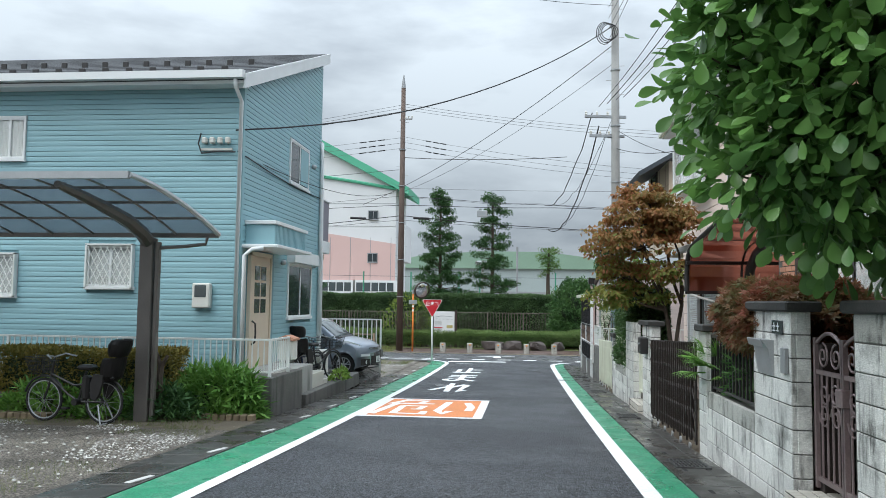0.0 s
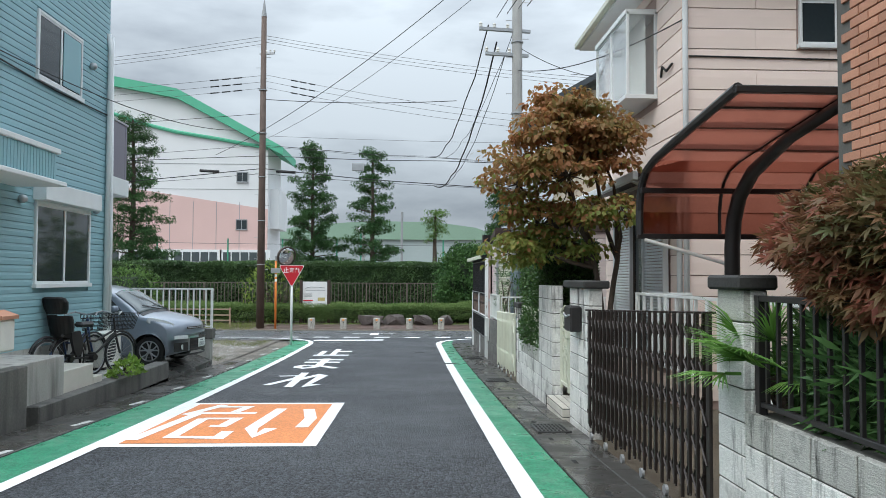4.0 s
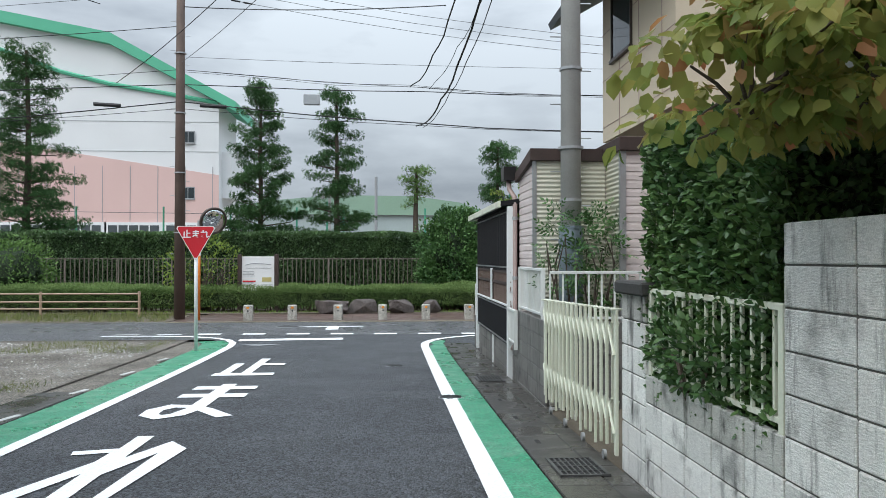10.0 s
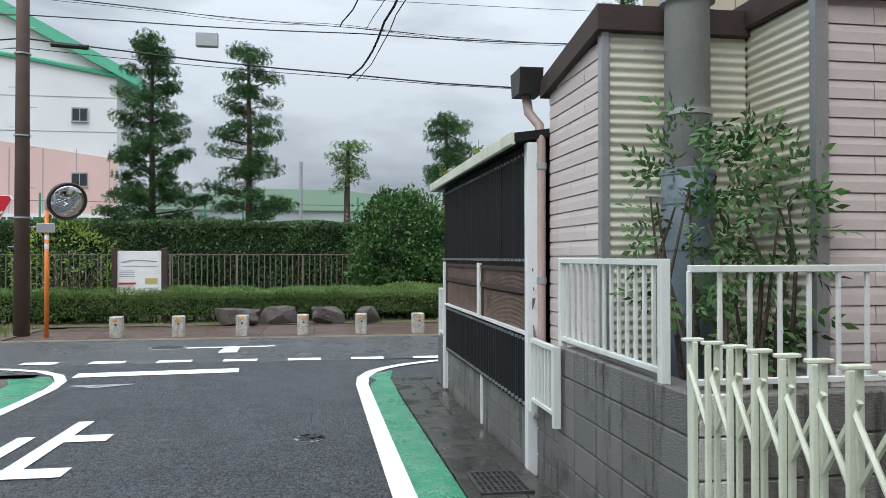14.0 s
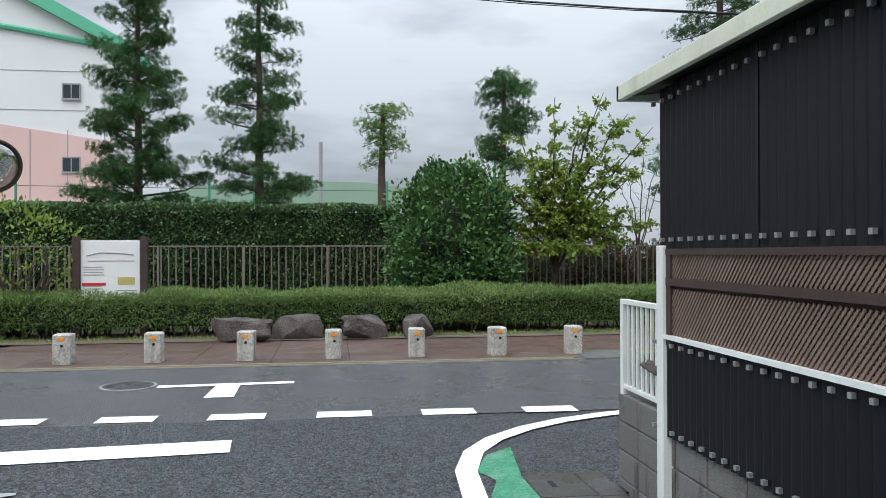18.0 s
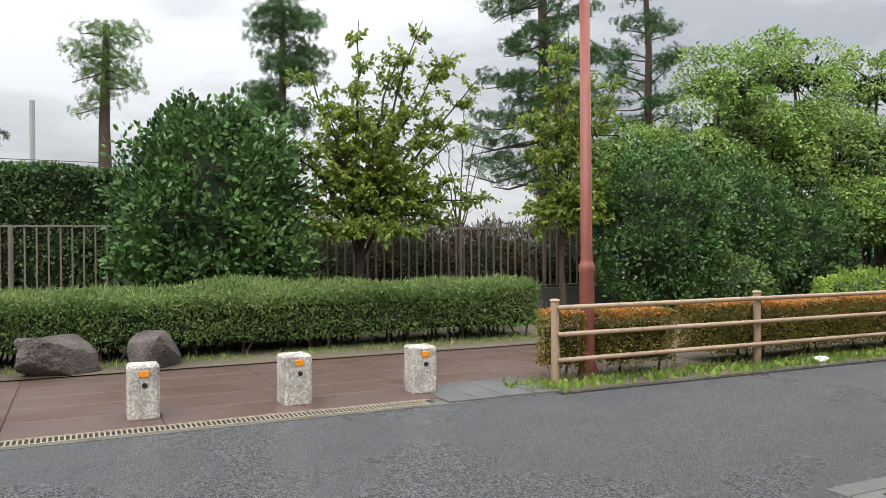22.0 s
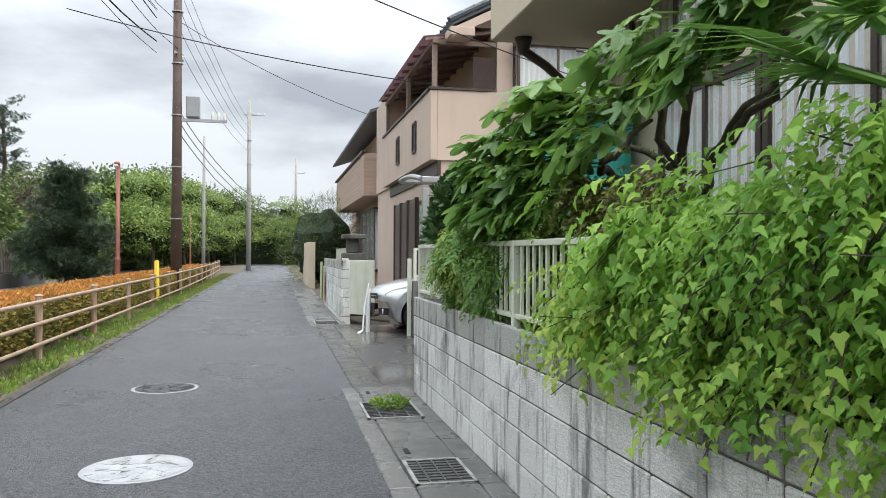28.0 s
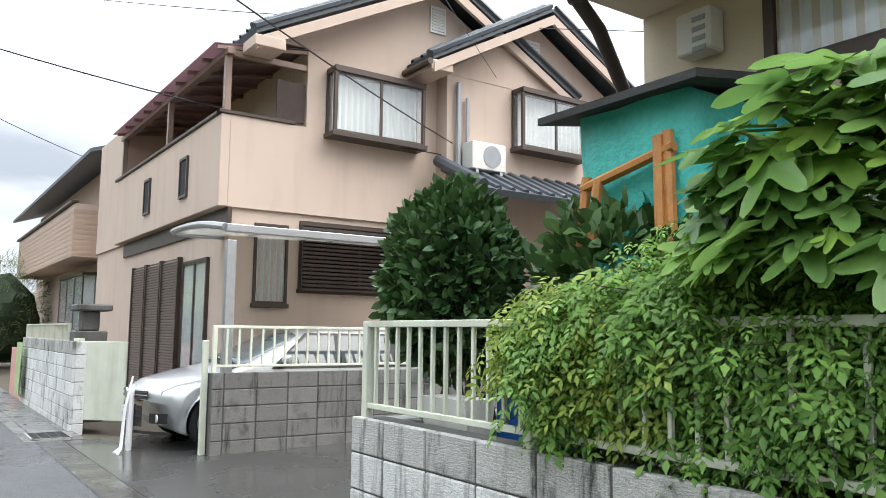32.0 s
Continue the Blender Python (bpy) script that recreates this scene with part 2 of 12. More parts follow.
def leafmat(name, a, b, var=0.3, rough=0.5, sub=0.25, spec=0.28):
    """Leaves: each one takes its own tint between two colours."""
    m = bpy.data.materials.new(name)
    m.use_nodes = True
    n, l = m.node_tree.nodes, m.node_tree.links
    bsdf = n["Principled BSDF"]
    geo = n.new("ShaderNodeNewGeometry")
    ramp = n.new("ShaderNodeValToRGB")
    ramp.color_ramp.elements[0].color, ramp.color_ramp.elements[1].color = (*a, 1), (*b, 1)
    nz = n.new("ShaderNodeTexNoise")
    nz.inputs["Scale"].default_value = 1.3
    ad = n.new("ShaderNodeMath")
    ad.operation = "MULTIPLY_ADD"
    ad.inputs[1].default_value = 0.55
    sb = n.new("ShaderNodeMath")
    sb.operation = "MULTIPLY_ADD"
    sb.inputs[1].default_value, sb.inputs[2].default_value = 1.3, -0.42
    l.new(geo.outputs["Position"], nz.inputs["Vector"])
    l.new(nz.outputs["Fac"], sb.inputs[0])
    l.new(geo.outputs["Random Per Island"], ad.inputs[0])
    l.new(sb.outputs[0], ad.inputs[2])
    l.new(ad.outputs[0], ramp.inputs["Fac"])
    l.new(ramp.outputs["Color"], bsdf.inputs["Base Color"])
    bsdf.inputs["Roughness"].default_value, bsdf.inputs["Specular IOR Level"].default_value = rough, spec
    if sub:
        tl, mx = n.new("ShaderNodeBsdfTranslucent"), n.new("ShaderNodeMixShader")
        mx.inputs["Fac"].default_value = sub
        l.new(ramp.outputs["Color"], tl.inputs["Color"])
        l.new(bsdf.outputs["BSDF"], mx.inputs[1])
        l.new(tl.outputs["BSDF"], mx.inputs[2])
        l.new(mx.outputs["Shader"], n["Material Output"].inputs["Surface"])
    return m


M_ASPHALT = mat("damp_asphalt", (0.037, 0.040, 0.046), 0.58, 0.3, 0.5, 120, 1.0, wet=0.22, dist=0.012, spots=(1.0, 50))
M_ASPHALT_2 = mat("coarse_wet_asphalt", (0.092, 0.094, 0.101), 0.40, 0.14, 0.6, 90, 1.0, wet=0.14, dist=0.016, spots=(0.6, 95))
M_WHITE_LINE = mat("road_paint_white", (0.78, 0.79, 0.79), 0.6, 0.09, 3, 90, 0.35, spots=(0.07, 60))
M_GREEN = mat("road_paint_green", (0.035, 0.235, 0.125), 0.5, 0.3, 1.8, 70, 0.5, wet=0.25, spots=(0.25, 62), streak=(0.16, 0.30, 0.21), streak_amt=0.55)
M_ORANGE = mat("road_paint_orange", (0.62, 0.21, 0.06), 0.6, 0.14, 1.2, 70, 0.35, spots=(0.15, 60))
M_GUTTER = mat("wet_concrete", (0.050, 0.047, 0.042), 0.45, 0.35, 2.2, 60, 0.35, wet=0.3, rand=0.14)
M_GUTTER_2 = mat("grey_concrete_slab", (0.13, 0.128, 0.12), 0.45, 0.3, 2.2, 60, 0.35, wet=0.25, rand=0.14)
M_PAVE = mat("brown_paving", (0.105, 0.066, 0.054), 0.55, 0.38, 1.4, 70, 0.3, wet=0.25, rand=0.06)
M_CONC = mat("concrete", (0.36, 0.355, 0.33), 0.8, 0.2, 2.0, 50, 0.35, streak=(0.09, 0.09, 0.08), streak_amt=0.75)
M_CONC_DARK = mat("dark_damp_concrete", (0.12, 0.115, 0.105), 0.75, 0.35, 2.0, 45, 0.4, streak=(0.03, 0.03, 0.028), streak_amt=0.7)


def blockmat(name, base, dark, stain):
    """Rusticated concrete block: slanting scratches, black run-off stains, a tone of its own for each block."""
    m = bpy.data.materials.new(name)
    m.use_nodes = True
    n, l = m.node_tree.nodes, m.node_tree.links
    bsdf = n["Principled BSDF"]
    geo, info = n.new("ShaderNodeNewGeometry"), n.new("ShaderNodeObjectInfo")
    def tex(scale, rot, size, detail, rough=0.6):
        mp, t = n.new("ShaderNodeMapping"), n.new("ShaderNodeTexNoise")
        mp.inputs["Scale"].default_value, mp.inputs["Rotation"].default_value = scale, rot
        t.inputs["Scale"].default_value, t.inputs["Detail"].default_value, t.inputs["Roughness"].default_value = size, detail, rough
        l.new(geo.outputs["Position"], mp.inputs["Vector"])
        l.new(mp.outputs["Vector"], t.inputs["Vector"])
        return t.outputs["Fac"]
    def span(v, a, b, c, d):
        r = n.new("ShaderNodeMapRange")
        for k, q in zip(("From Min", "From Max", "To Min", "To Max"), (a, b, c, d)):
            r.inputs[k].default_value = q
        l.new(v, r.inputs["Value"])
        return r.outputs["Result"]
    def op(kind, a, b):
        q = n.new("ShaderNodeMath")
        q.operation, q.use_clamp = kind, kind == "ADD"
        for k, v in enumerate((a, b)):
            if isinstance(v, float):
                q.inputs[k].default_value = v
            else:
                l.new(v, q.inputs[k])
        return q.outputs[0]
    scratch = tex((30, 30, 120), (radians(28), radians(28), 0), 1.0, 3)
    grit = tex((1, 1, 1), (0, 0, 0), 160, 3)
    runs = tex((6.5, 6.5, 1.0), (0, 0, 0), 1.0, 8, 0.68)
    patch = tex((1, 1, 1), (0, 0, 0), 2.2, 6, 0.62)
    mask = op("ADD", span(runs, 0.535, 0.66, 0.0, stain), span(patch, 0.545, 0.68, 0.0, stain * 0.75))
    mx = n.new("ShaderNodeMixRGB")
    mx.inputs["Color1"].default_value, mx.inputs["Color2"].default_value = (*base, 1), (*dark, 1)
    l.new(mask, mx.inputs["Fac"])
    tone = op("MULTIPLY", op("MULTIPLY", span(scratch, 0.35, 0.65, 0.88, 1.1), span(grit, 0.35, 0.65, 0.82, 1.15)), span(info.outputs["Random"], 0, 1, 0.84, 1.1))
    hv = n.new("ShaderNodeHueSaturation")
    l.new(tone, hv.inputs["Value"])
    l.new(mx.outputs["Color"], hv.inputs["Color"])
    l.new(hv.outputs["Color"], bsdf.inputs["Base Color"])
    bsdf.inputs["Roughness"].default_value = 0.85
    bp = n.new("ShaderNodeBump")
    bp.inputs["Strength"].default_value, bp.inputs["Distance"].default_value = 0.85, 0.012
    l.new(op("ADD", op("MULTIPLY", scratch, 0.7), op("MULTIPLY", grit, 0.3)), bp.inputs["Height"])
    l.new(bp.outputs["Normal"], bsdf.inputs["Normal"])
    return m


M_BLOCK = blockmat("concrete_block", (0.74, 0.735, 0.70), (0.05, 0.048, 0.042), 0.74)
M_BLOCK_DIRTY = blockmat("blackened_concrete_block", (0.46, 0.455, 0.42), (0.05, 0.05, 0.044), 1.0)
# Dark block for wet walls, and for the shade painted on wall_25.
M_BLOCK_DARK = blockmat("wet_and_shaded_block", (0.17, 0.165, 0.155), (0.035, 0.034, 0.030), 0.9)
M_MORTAR = mat("mortar", (0.12, 0.117, 0.105), 0.9, 0.2, 3, 60, 0.3)
M_CAP = mat("weathered_cap", (0.035, 0.034, 0.032), 0.8, 0.4, 4, 60, 0.6)
M_SOIL = mat("wet_soil", (0.12, 0.098, 0.068), 0.85, 0.35, 1.2, 50, 0.8, dist=0.02)
M_GRAVEL = mat("gravel", (0.085, 0.075, 0.062), 0.75, 0.45, 0.7, 55, 1.0, dist=0.03, spots=(0.6, 62), wet=0.25, col2=(0.19, 0.165, 0.135))
M_BLUE = mat("blue_green_siding", (0.26, 0.44, 0.485), 0.5, 0.05, 1.0, 70, 0.1, rand=0.025)
M_BLUE_JOINT = mat("blue_green_joint", (0.16, 0.30, 0.335), 0.6, 0.1, 2, 60, 0.1)
M_TRIM = mat("white_trim", (0.74, 0.76, 0.76), 0.45, 0.06, 3, 60, 0.08)
M_WHITE_METAL = mat("white_painted_metal", (0.72, 0.74, 0.72), 0.4, 0.08, 4, 80, 0.1, streak=(0.35, 0.3, 0.22), streak_amt=0.25)
M_CREAM_METAL = mat("cream_painted_metal", (0.66, 0.68, 0.56), 0.45, 0.1, 4, 70, 0.12, streak=(0.3, 0.24, 0.15), streak_amt=0.3)
M_SLATE = mat("roof_slate", (0.06, 0.064, 0.07), 0.85, 0.25, 2.5, 40, 0.4, rand=0.15)
M_ROOF_DARK = mat("dark_roof_tile", (0.055, 0.065, 0.075), 0.5, 0.25, 2.5, 40, 0.3, rand=0.15)
M_GLASS = mat("window_glass", (0.96, 0.98, 0.98), 0.04, 0.02, 1, 5, 0.0, trans=0.92, spec=0.6)
# Near-black stand-in for the shade of unlit rooms and hollows.
M_DARK = mat("unlit_hollow", (0.02, 0.022, 0.025), 0.8, 0.2, 1, 20, 0.0)
M_CURTAIN = mat("curtain", (0.55, 0.57, 0.56), 0.9, 0.12, 9, 80, 0.1)
M_BRONZE = mat("bronze_frame", (0.075, 0.055, 0.045), 0.45, 0.15, 4, 60, 0.08, metal=0.3)
M_BLACK_METAL = mat("black_painted_metal", (0.022, 0.02, 0.02), 0.4, 0.2, 5, 70, 0.1)
M_BROWN_GATE = mat("dark_brown_metal", (0.034, 0.026, 0.023), 0.42, 0.2, 5, 70, 0.1, metal=0.25)
M_PINK = mat("pale_pink_siding", (0.84, 0.69, 0.61), 0.6, 0.05, 1.0, 80, 0.15, rand=0.03)
M_PINK_JOINT = mat("pale_pink_joint", (0.42, 0.30, 0.26), 0.7, 0.08, 2, 60, 0.1)
M_PINKSHED = mat("shed_siding", (0.62, 0.54, 0.52), 0.5, 0.06, 1.0, 60, 0.15, rand=0.04)
M_CREAM_CORR = mat("cream_corrugated", (0.60, 0.58, 0.48), 0.5, 0.08, 2, 60, 0.1)
M_CREAM = mat("cream_render", (0.62, 0.53, 0.40), 0.85, 0.06, 0.8, 90, 0.4)
M_BEIGE = mat("beige_render", (0.56, 0.44, 0.36), 0.85, 0.06, 0.8, 90, 0.4, streak=(0.3, 0.24, 0.2), streak_amt=0.18)
M_BRICK = mat("salmon_brick", (0.50, 0.25, 0.16), 0.8, 0.15, 4, 60, 0.5, rand=0.18)
M_BLACK_CORR = mat("black_corrugated", (0.008, 0.008, 0.010), 0.5, 0.3, 2, 30, 0.15, spec=0.3)
M_WOOD = mat("weathered_lattice", (0.19, 0.13, 0.105), 0.8, 0.3, 4, 60, 0.4)
M_WOOD_DARK = mat("dark_stained_wood", (0.05, 0.03, 0.025), 0.7, 0.3, 5, 60, 0.3)
M_POLE = mat("concrete_pole", (0.33, 0.325, 0.31), 0.75, 0.15, 3, 60, 0.3)
M_POLE_BROWN = mat("brown_pole", (0.11, 0.075, 0.06), 0.7, 0.25, 3, 50, 0.4)
M_STEEL_BLUE = mat("blue_grey_steel", (0.22, 0.27, 0.31), 0.45, 0.12, 3, 50, 0.12, metal=0.3)
M_GALV = mat("galvanised_steel", (0.42, 0.43, 0.44), 0.4, 0.12, 6, 60, 0.1, metal=0.6)
M_CABLE = mat("black_cable", (0.012, 0.012, 0.013), 0.6, 0.2, 5, 50, 0.0)
M_WIRE = mat("grey_wire", (0.09, 0.095, 0.10), 0.6, 0.2, 5, 50, 0.0)
M_RED_LAMP = mat("rust_red_paint", (0.27, 0.085, 0.06), 0.5, 0.2, 4, 60, 0.2, streak=(0.1, 0.04, 0.03), streak_amt=0.4)
M_RAIL = mat("tan_rail", (0.38, 0.27, 0.19), 0.5, 0.15, 4, 60, 0.2, streak=(0.16, 0.1, 0.06), streak_amt=0.4)
M_SIGN_RED = mat("sign_red", (0.55, 0.018, 0.03), 0.4, 0.06, 3, 40, 0.0)
M_SIGN_WHITE = mat("sign_white", (0.8, 0.8, 0.8), 0.4, 0.04, 3, 40, 0.0)
M_BARS = mat("print_grey", (0.3, 0.31, 0.32), 0.6, 0.1, 5, 40, 0.0)
M_PRINT_OCHRE = mat("print_ochre", (0.5, 0.42, 0.16), 0.6, 0.1, 5, 40, 0.0)
M_REFLECT = mat("orange_reflector", (0.8, 0.28, 0.02), 0.3, 0.1, 9, 60, 0.0)
M_POST_ORANGE = mat("orange_post", (0.75, 0.22, 0.04), 0.45, 0.12, 4, 60, 0.1)
M_GRANITE = mat("bollard_granite", (0.40, 0.385, 0.35), 0.8, 0.4, 7, 120, 0.6, streak=(0.10, 0.09, 0.075), streak_amt=0.85, spots=(0.25, 60))
M_BOULDER = mat("boulder", (0.048, 0.036, 0.032), 0.92, 0.5, 4, 30, 1.0, dist=0.03, col2=(0.105, 0.088, 0.082))
M_BARK = mat("bark", (0.075, 0.056, 0.042), 0.9, 0.35, 6, 45, 0.9, dist=0.012)
M_BARK_GREY = mat("grey_bark", (0.12, 0.1, 0.08), 0.9, 0.3, 6, 45, 0.8, dist=0.012)
M_RUBBER = mat("tyre_rubber", (0.02, 0.02, 0.02), 0.8, 0.2, 8, 60, 0.2)
M_ALLOY = mat("alloy", (0.5, 0.5, 0.52), 0.35, 0.05, 5, 50, 0.0, metal=0.9)
M_CAR_GREY = mat("grey_blue_car_paint", (0.25, 0.285, 0.34), 0.3, 0.04, 2, 200, 0.0, metal=0.25, coat=0.8)
M_CAR_SILVER = mat("silver_car_paint", (0.55, 0.56, 0.57), 0.28, 0.03, 2, 200, 0.0, metal=0.45, coat=0.8)
M_CAR_GLASS = mat("car_glass", (0.07, 0.085, 0.09), 0.05, 0.1, 2, 20, 0.0, spec=0.8)
M_LAMP_GLASS = mat("lamp_glass", (0.62, 0.64, 0.65), 0.10, 0.1, 9, 40, 0.0, spec=0.8)
M_PLATE = mat("number_plate", (0.75, 0.76, 0.75), 0.5, 0.04, 4, 40, 0.0)
M_MIRROR = mat("mirror", (0.75, 0.77, 0.78), 0.04, 0.02, 3, 20, 0.0, metal=1.0)
M_TARP = mat("turquoise_tarp", (0.06, 0.50, 0.43), 0.45, 0.2, 2.5, 30, 0.5, dist=0.02)
M_BAMBOO = mat("orange_wood_frame", (0.45, 0.19, 0.05), 0.55, 0.2, 6, 50, 0.2)


def sheetmat(name, col, clear, glow, rough=0.25):
    """Thin tinted plastic sheet: part clear, part milky, with a glossy skin."""
    m = mat(name, col, rough, 0.12, 2, 30, 0.05)
    n, l = m.node_tree.nodes, m.node_tree.links
    tr, tl, a, b = n.new("ShaderNodeBsdfTransparent"), n.new("ShaderNodeBsdfTranslucent"), n.new("ShaderNodeMixShader"), n.new("ShaderNodeMixShader")
    tr.inputs["Color"].default_value = tl.inputs["Color"].default_value = (*[min(1, c * 1.5) for c in col], 1)
    a.inputs["Fac"].default_value, b.inputs["Fac"].default_value = glow, clear
    l.new(n["Principled BSDF"].outputs["BSDF"], a.inputs[1])
    l.new(tl.outputs["BSDF"], a.inputs[2])
    l.new(a.outputs["Shader"], b.inputs[1])
    l.new(tr.outputs["BSDF"], b.inputs[2])
    l.new(b.outputs["Shader"], n["Material Output"].inputs["Surface"])
    return m


M_POLYCARB = sheetmat("bronze_polycarbonate", (0.37, 0.16, 0.12), 0.5, 0.35)
M_POLYGREY = sheetmat("grey_polycarbonate", (0.17, 0.21, 0.24), 0.3, 0.4)
M_POLYPALE = sheetmat("pale_polycarbonate", (0.42, 0.41, 0.38), 0.3, 0.4)
M_SCHOOL = mat("school_white", (0.72, 0.73, 0.74), 0.8, 0.05, 0.4, 20, 0.1)
M_SCHOOL_PINK = mat("school_pink", (0.66, 0.46, 0.43), 0.8, 0.05, 0.4, 20, 0.1)
M_SCHOOL_GREEN = mat("school_green", (0.10, 0.43, 0.27), 0.6, 0.08, 0.5, 20, 0.1)
M_NET = mat("green_net", (0.05, 0.28, 0.17), 0.7, 0.15, 1, 40, 0.1)
M_PLASTIC_WHITE = mat("off_white_plastic", (0.66, 0.65, 0.60), 0.5, 0.08, 5, 50, 0.05)
M_SHEER = mat("sheer_white_curtain", (0.86, 0.87, 0.87), 0.9, 0.1, 9, 80, 0.1)
M_GROUT = mat("dark_grout", (0.035, 0.033, 0.03), 0.9, 0.2, 4, 60, 0.3)
M_WET_STEEL = mat("wet_dark_steel", (0.10, 0.10, 0.10), 0.4, 0.3, 6, 60, 0.2, metal=0.5)
# Opaque pane; the dark of the unlit room is put into its colour.
M_GLASS_DARK = mat("dark_window_glass", (0.03, 0.04, 0.045), 0.05, 0.1, 2, 20, 0.0, spec=0.55)
M_TILE = mat("cream_tile", (0.55, 0.52, 0.46), 0.4, 0.08, 8, 60, 0.05, rand=0.1)
M_DOOR = mat("cream_door", (0.62, 0.52, 0.40), 0.5, 0.06, 4, 60, 0.08)
M_GRASS = leafmat("grass_blades", (0.07, 0.12, 0.03), (0.26, 0.26, 0.09), sub=0.3)
M_SAND = mat("pale_sandy_ground", (0.17, 0.15, 0.125), 0.9, 0.15, 0.3, 30, 0.2)
M_YELLOW = mat("yellow_plastic", (0.72, 0.55, 0.05), 0.5, 0.1, 6, 40, 0.05)

# Hedge and shrub cores: shade between the leaves, put into a dark green.
M_SHADE_CORE = mat("shade_coloured_core", (0.022, 0.04, 0.016), 0.9, 0.6, 9, 40, 0.9, dist=0.04)
L_JASMINE = leafmat("jasmine_leaves", (0.05, 0.135, 0.03), (0.27, 0.46, 0.095), sub=0.32)
L_NEWJAS = leafmat("pale_jasmine_leaves", (0.11, 0.19, 0.03), (0.42, 0.52, 0.10), sub=0.35)
L_BRUSH = leafmat("brushwood_leaves", (0.06, 0.045, 0.034), (0.16, 0.145, 0.075), sub=0.2)
L_CEDAR = leafmat("dark_cedar_needles", (0.022, 0.045, 0.025), (0.07, 0.11, 0.055), sub=0.1)
L_NEWVINE = leafmat("pale_new_vine_leaves", (0.22, 0.38, 0.055), (0.48, 0.6, 0.12), sub=0.4)
L_NANDINA = leafmat("yellowing_nandina_leaves", (0.060, 0.084, 0.018), (0.216, 0.204, 0.048), sub=0.3)
L_CONIFER = leafmat("conifer_needles", (0.024, 0.065, 0.026), (0.105, 0.20, 0.075), sub=0.1, spec=0.12, rough=0.7)
L_HEDGE = leafmat("tall_hedge_leaves", (0.032, 0.072, 0.028), (0.15, 0.25, 0.095), sub=0.12, spec=0.35, rough=0.4)
L_PRIVET = leafmat("low_hedge_leaves", (0.05, 0.105, 0.028), (0.20, 0.32, 0.10), sub=0.2, spec=0.15, rough=0.65)
L_WISPY = leafmat("wispy_hedge_shoots", (0.09, 0.15, 0.045), (0.27, 0.37, 0.14), sub=0.3, spec=0.12, rough=0.7)
# Near-black leaf copy: the crown's inner shade given as leaf colour.
L_SHADE = leafmat("shade_coloured_leaves", (0.010, 0.024, 0.008), (0.045, 0.085, 0.025), sub=0.05, spec=0.15, rough=0.7)
L_OLEANDER = leafmat("dark_evergreen_leaves", (0.022, 0.065, 0.024), (0.13, 0.25, 0.075), sub=0.12, spec=0.22)
L_CHERRY = leafmat("thin_yellow_green_leaves", (0.10, 0.19, 0.035), (0.33, 0.41, 0.085), sub=0.4)
L_CAMPHOR = leafmat("camphor_leaves", (0.08, 0.17, 0.04), (0.36, 0.51, 0.14), sub=0.32, spec=0.25)
L_DOGWOOD = leafmat("dogwood_autumn_leaves", (0.20, 0.195, 0.06), (0.46, 0.18, 0.09), sub=0.55)
L_DOG_LOW = leafmat("dogwood_green_leaves", (0.15, 0.235, 0.055), (0.38, 0.32, 0.09), sub=0.55)
L_MAPLE = leafmat("red_maple_leaves", (0.095, 0.13, 0.045), (0.30, 0.085, 0.06), sub=0.4)
L_MAGNOLIA = leafmat("magnolia_leaves", (0.045, 0.125, 0.035), (0.21, 0.40, 0.10), sub=0.3, rough=0.34, spec=0.5)
L_VINE = leafmat("bright_vine_leaves", (0.10, 0.27, 0.04), (0.42, 0.64, 0.115), sub=0.42)
L_FIG = leafmat("fig_leaves", (0.065, 0.18, 0.045), (0.33, 0.52, 0.14), sub=0.45, rough=0.35, spec=0.5)
L_NEWFIG = leafmat("young_fig_leaves", (0.16, 0.34, 0.05), (0.40, 0.58, 0.12), sub=0.45, rough=0.4)
L_CAMELLIA = leafmat("camellia_leaves", (0.028, 0.077, 0.0252), (0.105, 0.182, 0.056), sub=0.1, rough=0.3)
L_PALM = leafmat("palm_leaves", (0.06, 0.17, 0.03), (0.22, 0.40, 0.08), sub=0.2)
L_ORANGE = leafmat("orange_hedge_tips", (0.33, 0.15, 0.035), (0.62, 0.29, 0.08), sub=0.25)
L_ORANGE_SIDE = leafmat("orange_hedge_sides", (0.10, 0.115, 0.03), (0.34, 0.25, 0.06), sub=0.15, spec=0.15)
L_FAR = leafmat("far_wood_leaves", (0.035, 0.08, 0.025), (0.19, 0.25, 0.07), sub=0.25)
L_WEED = leafmat("verge_weeds", (0.1, 0.21, 0.035), (0.34, 0.48, 0.1), sub=0.3)

# ---------------------------------------------------------------- ground, roads and paint
def sheet(name, xs, y0, y1, off, material, step=1.0, label="", kind="structure", parent=None):
    """A strip of ground between two x that follows the fall of the lane."""
    n = max(1, int(math.ceil((min(y1, 34.0) - y0) / step))) if y0 < 33 else 1
    ys = list(np.linspace(y0, min(y1, 34.0), n + 1)) if y0 < 33 else [y0]
    if not ys or y1 > ys[-1] + 1e-6:
        ys.append(y1)
    v, f = [], []
    for y in ys:
        for x in xs:
            v.append((x, y, gz(y) + off))
    w = len(xs)
    for j in range(len(ys) - 1):
        for i in range(w - 1):
            f.append((j * w + i, j * w + i + 1, (j + 1) * w + i + 1, (j + 1) * w + i))
    return raw(name, v, f, material, parent, label, kind)


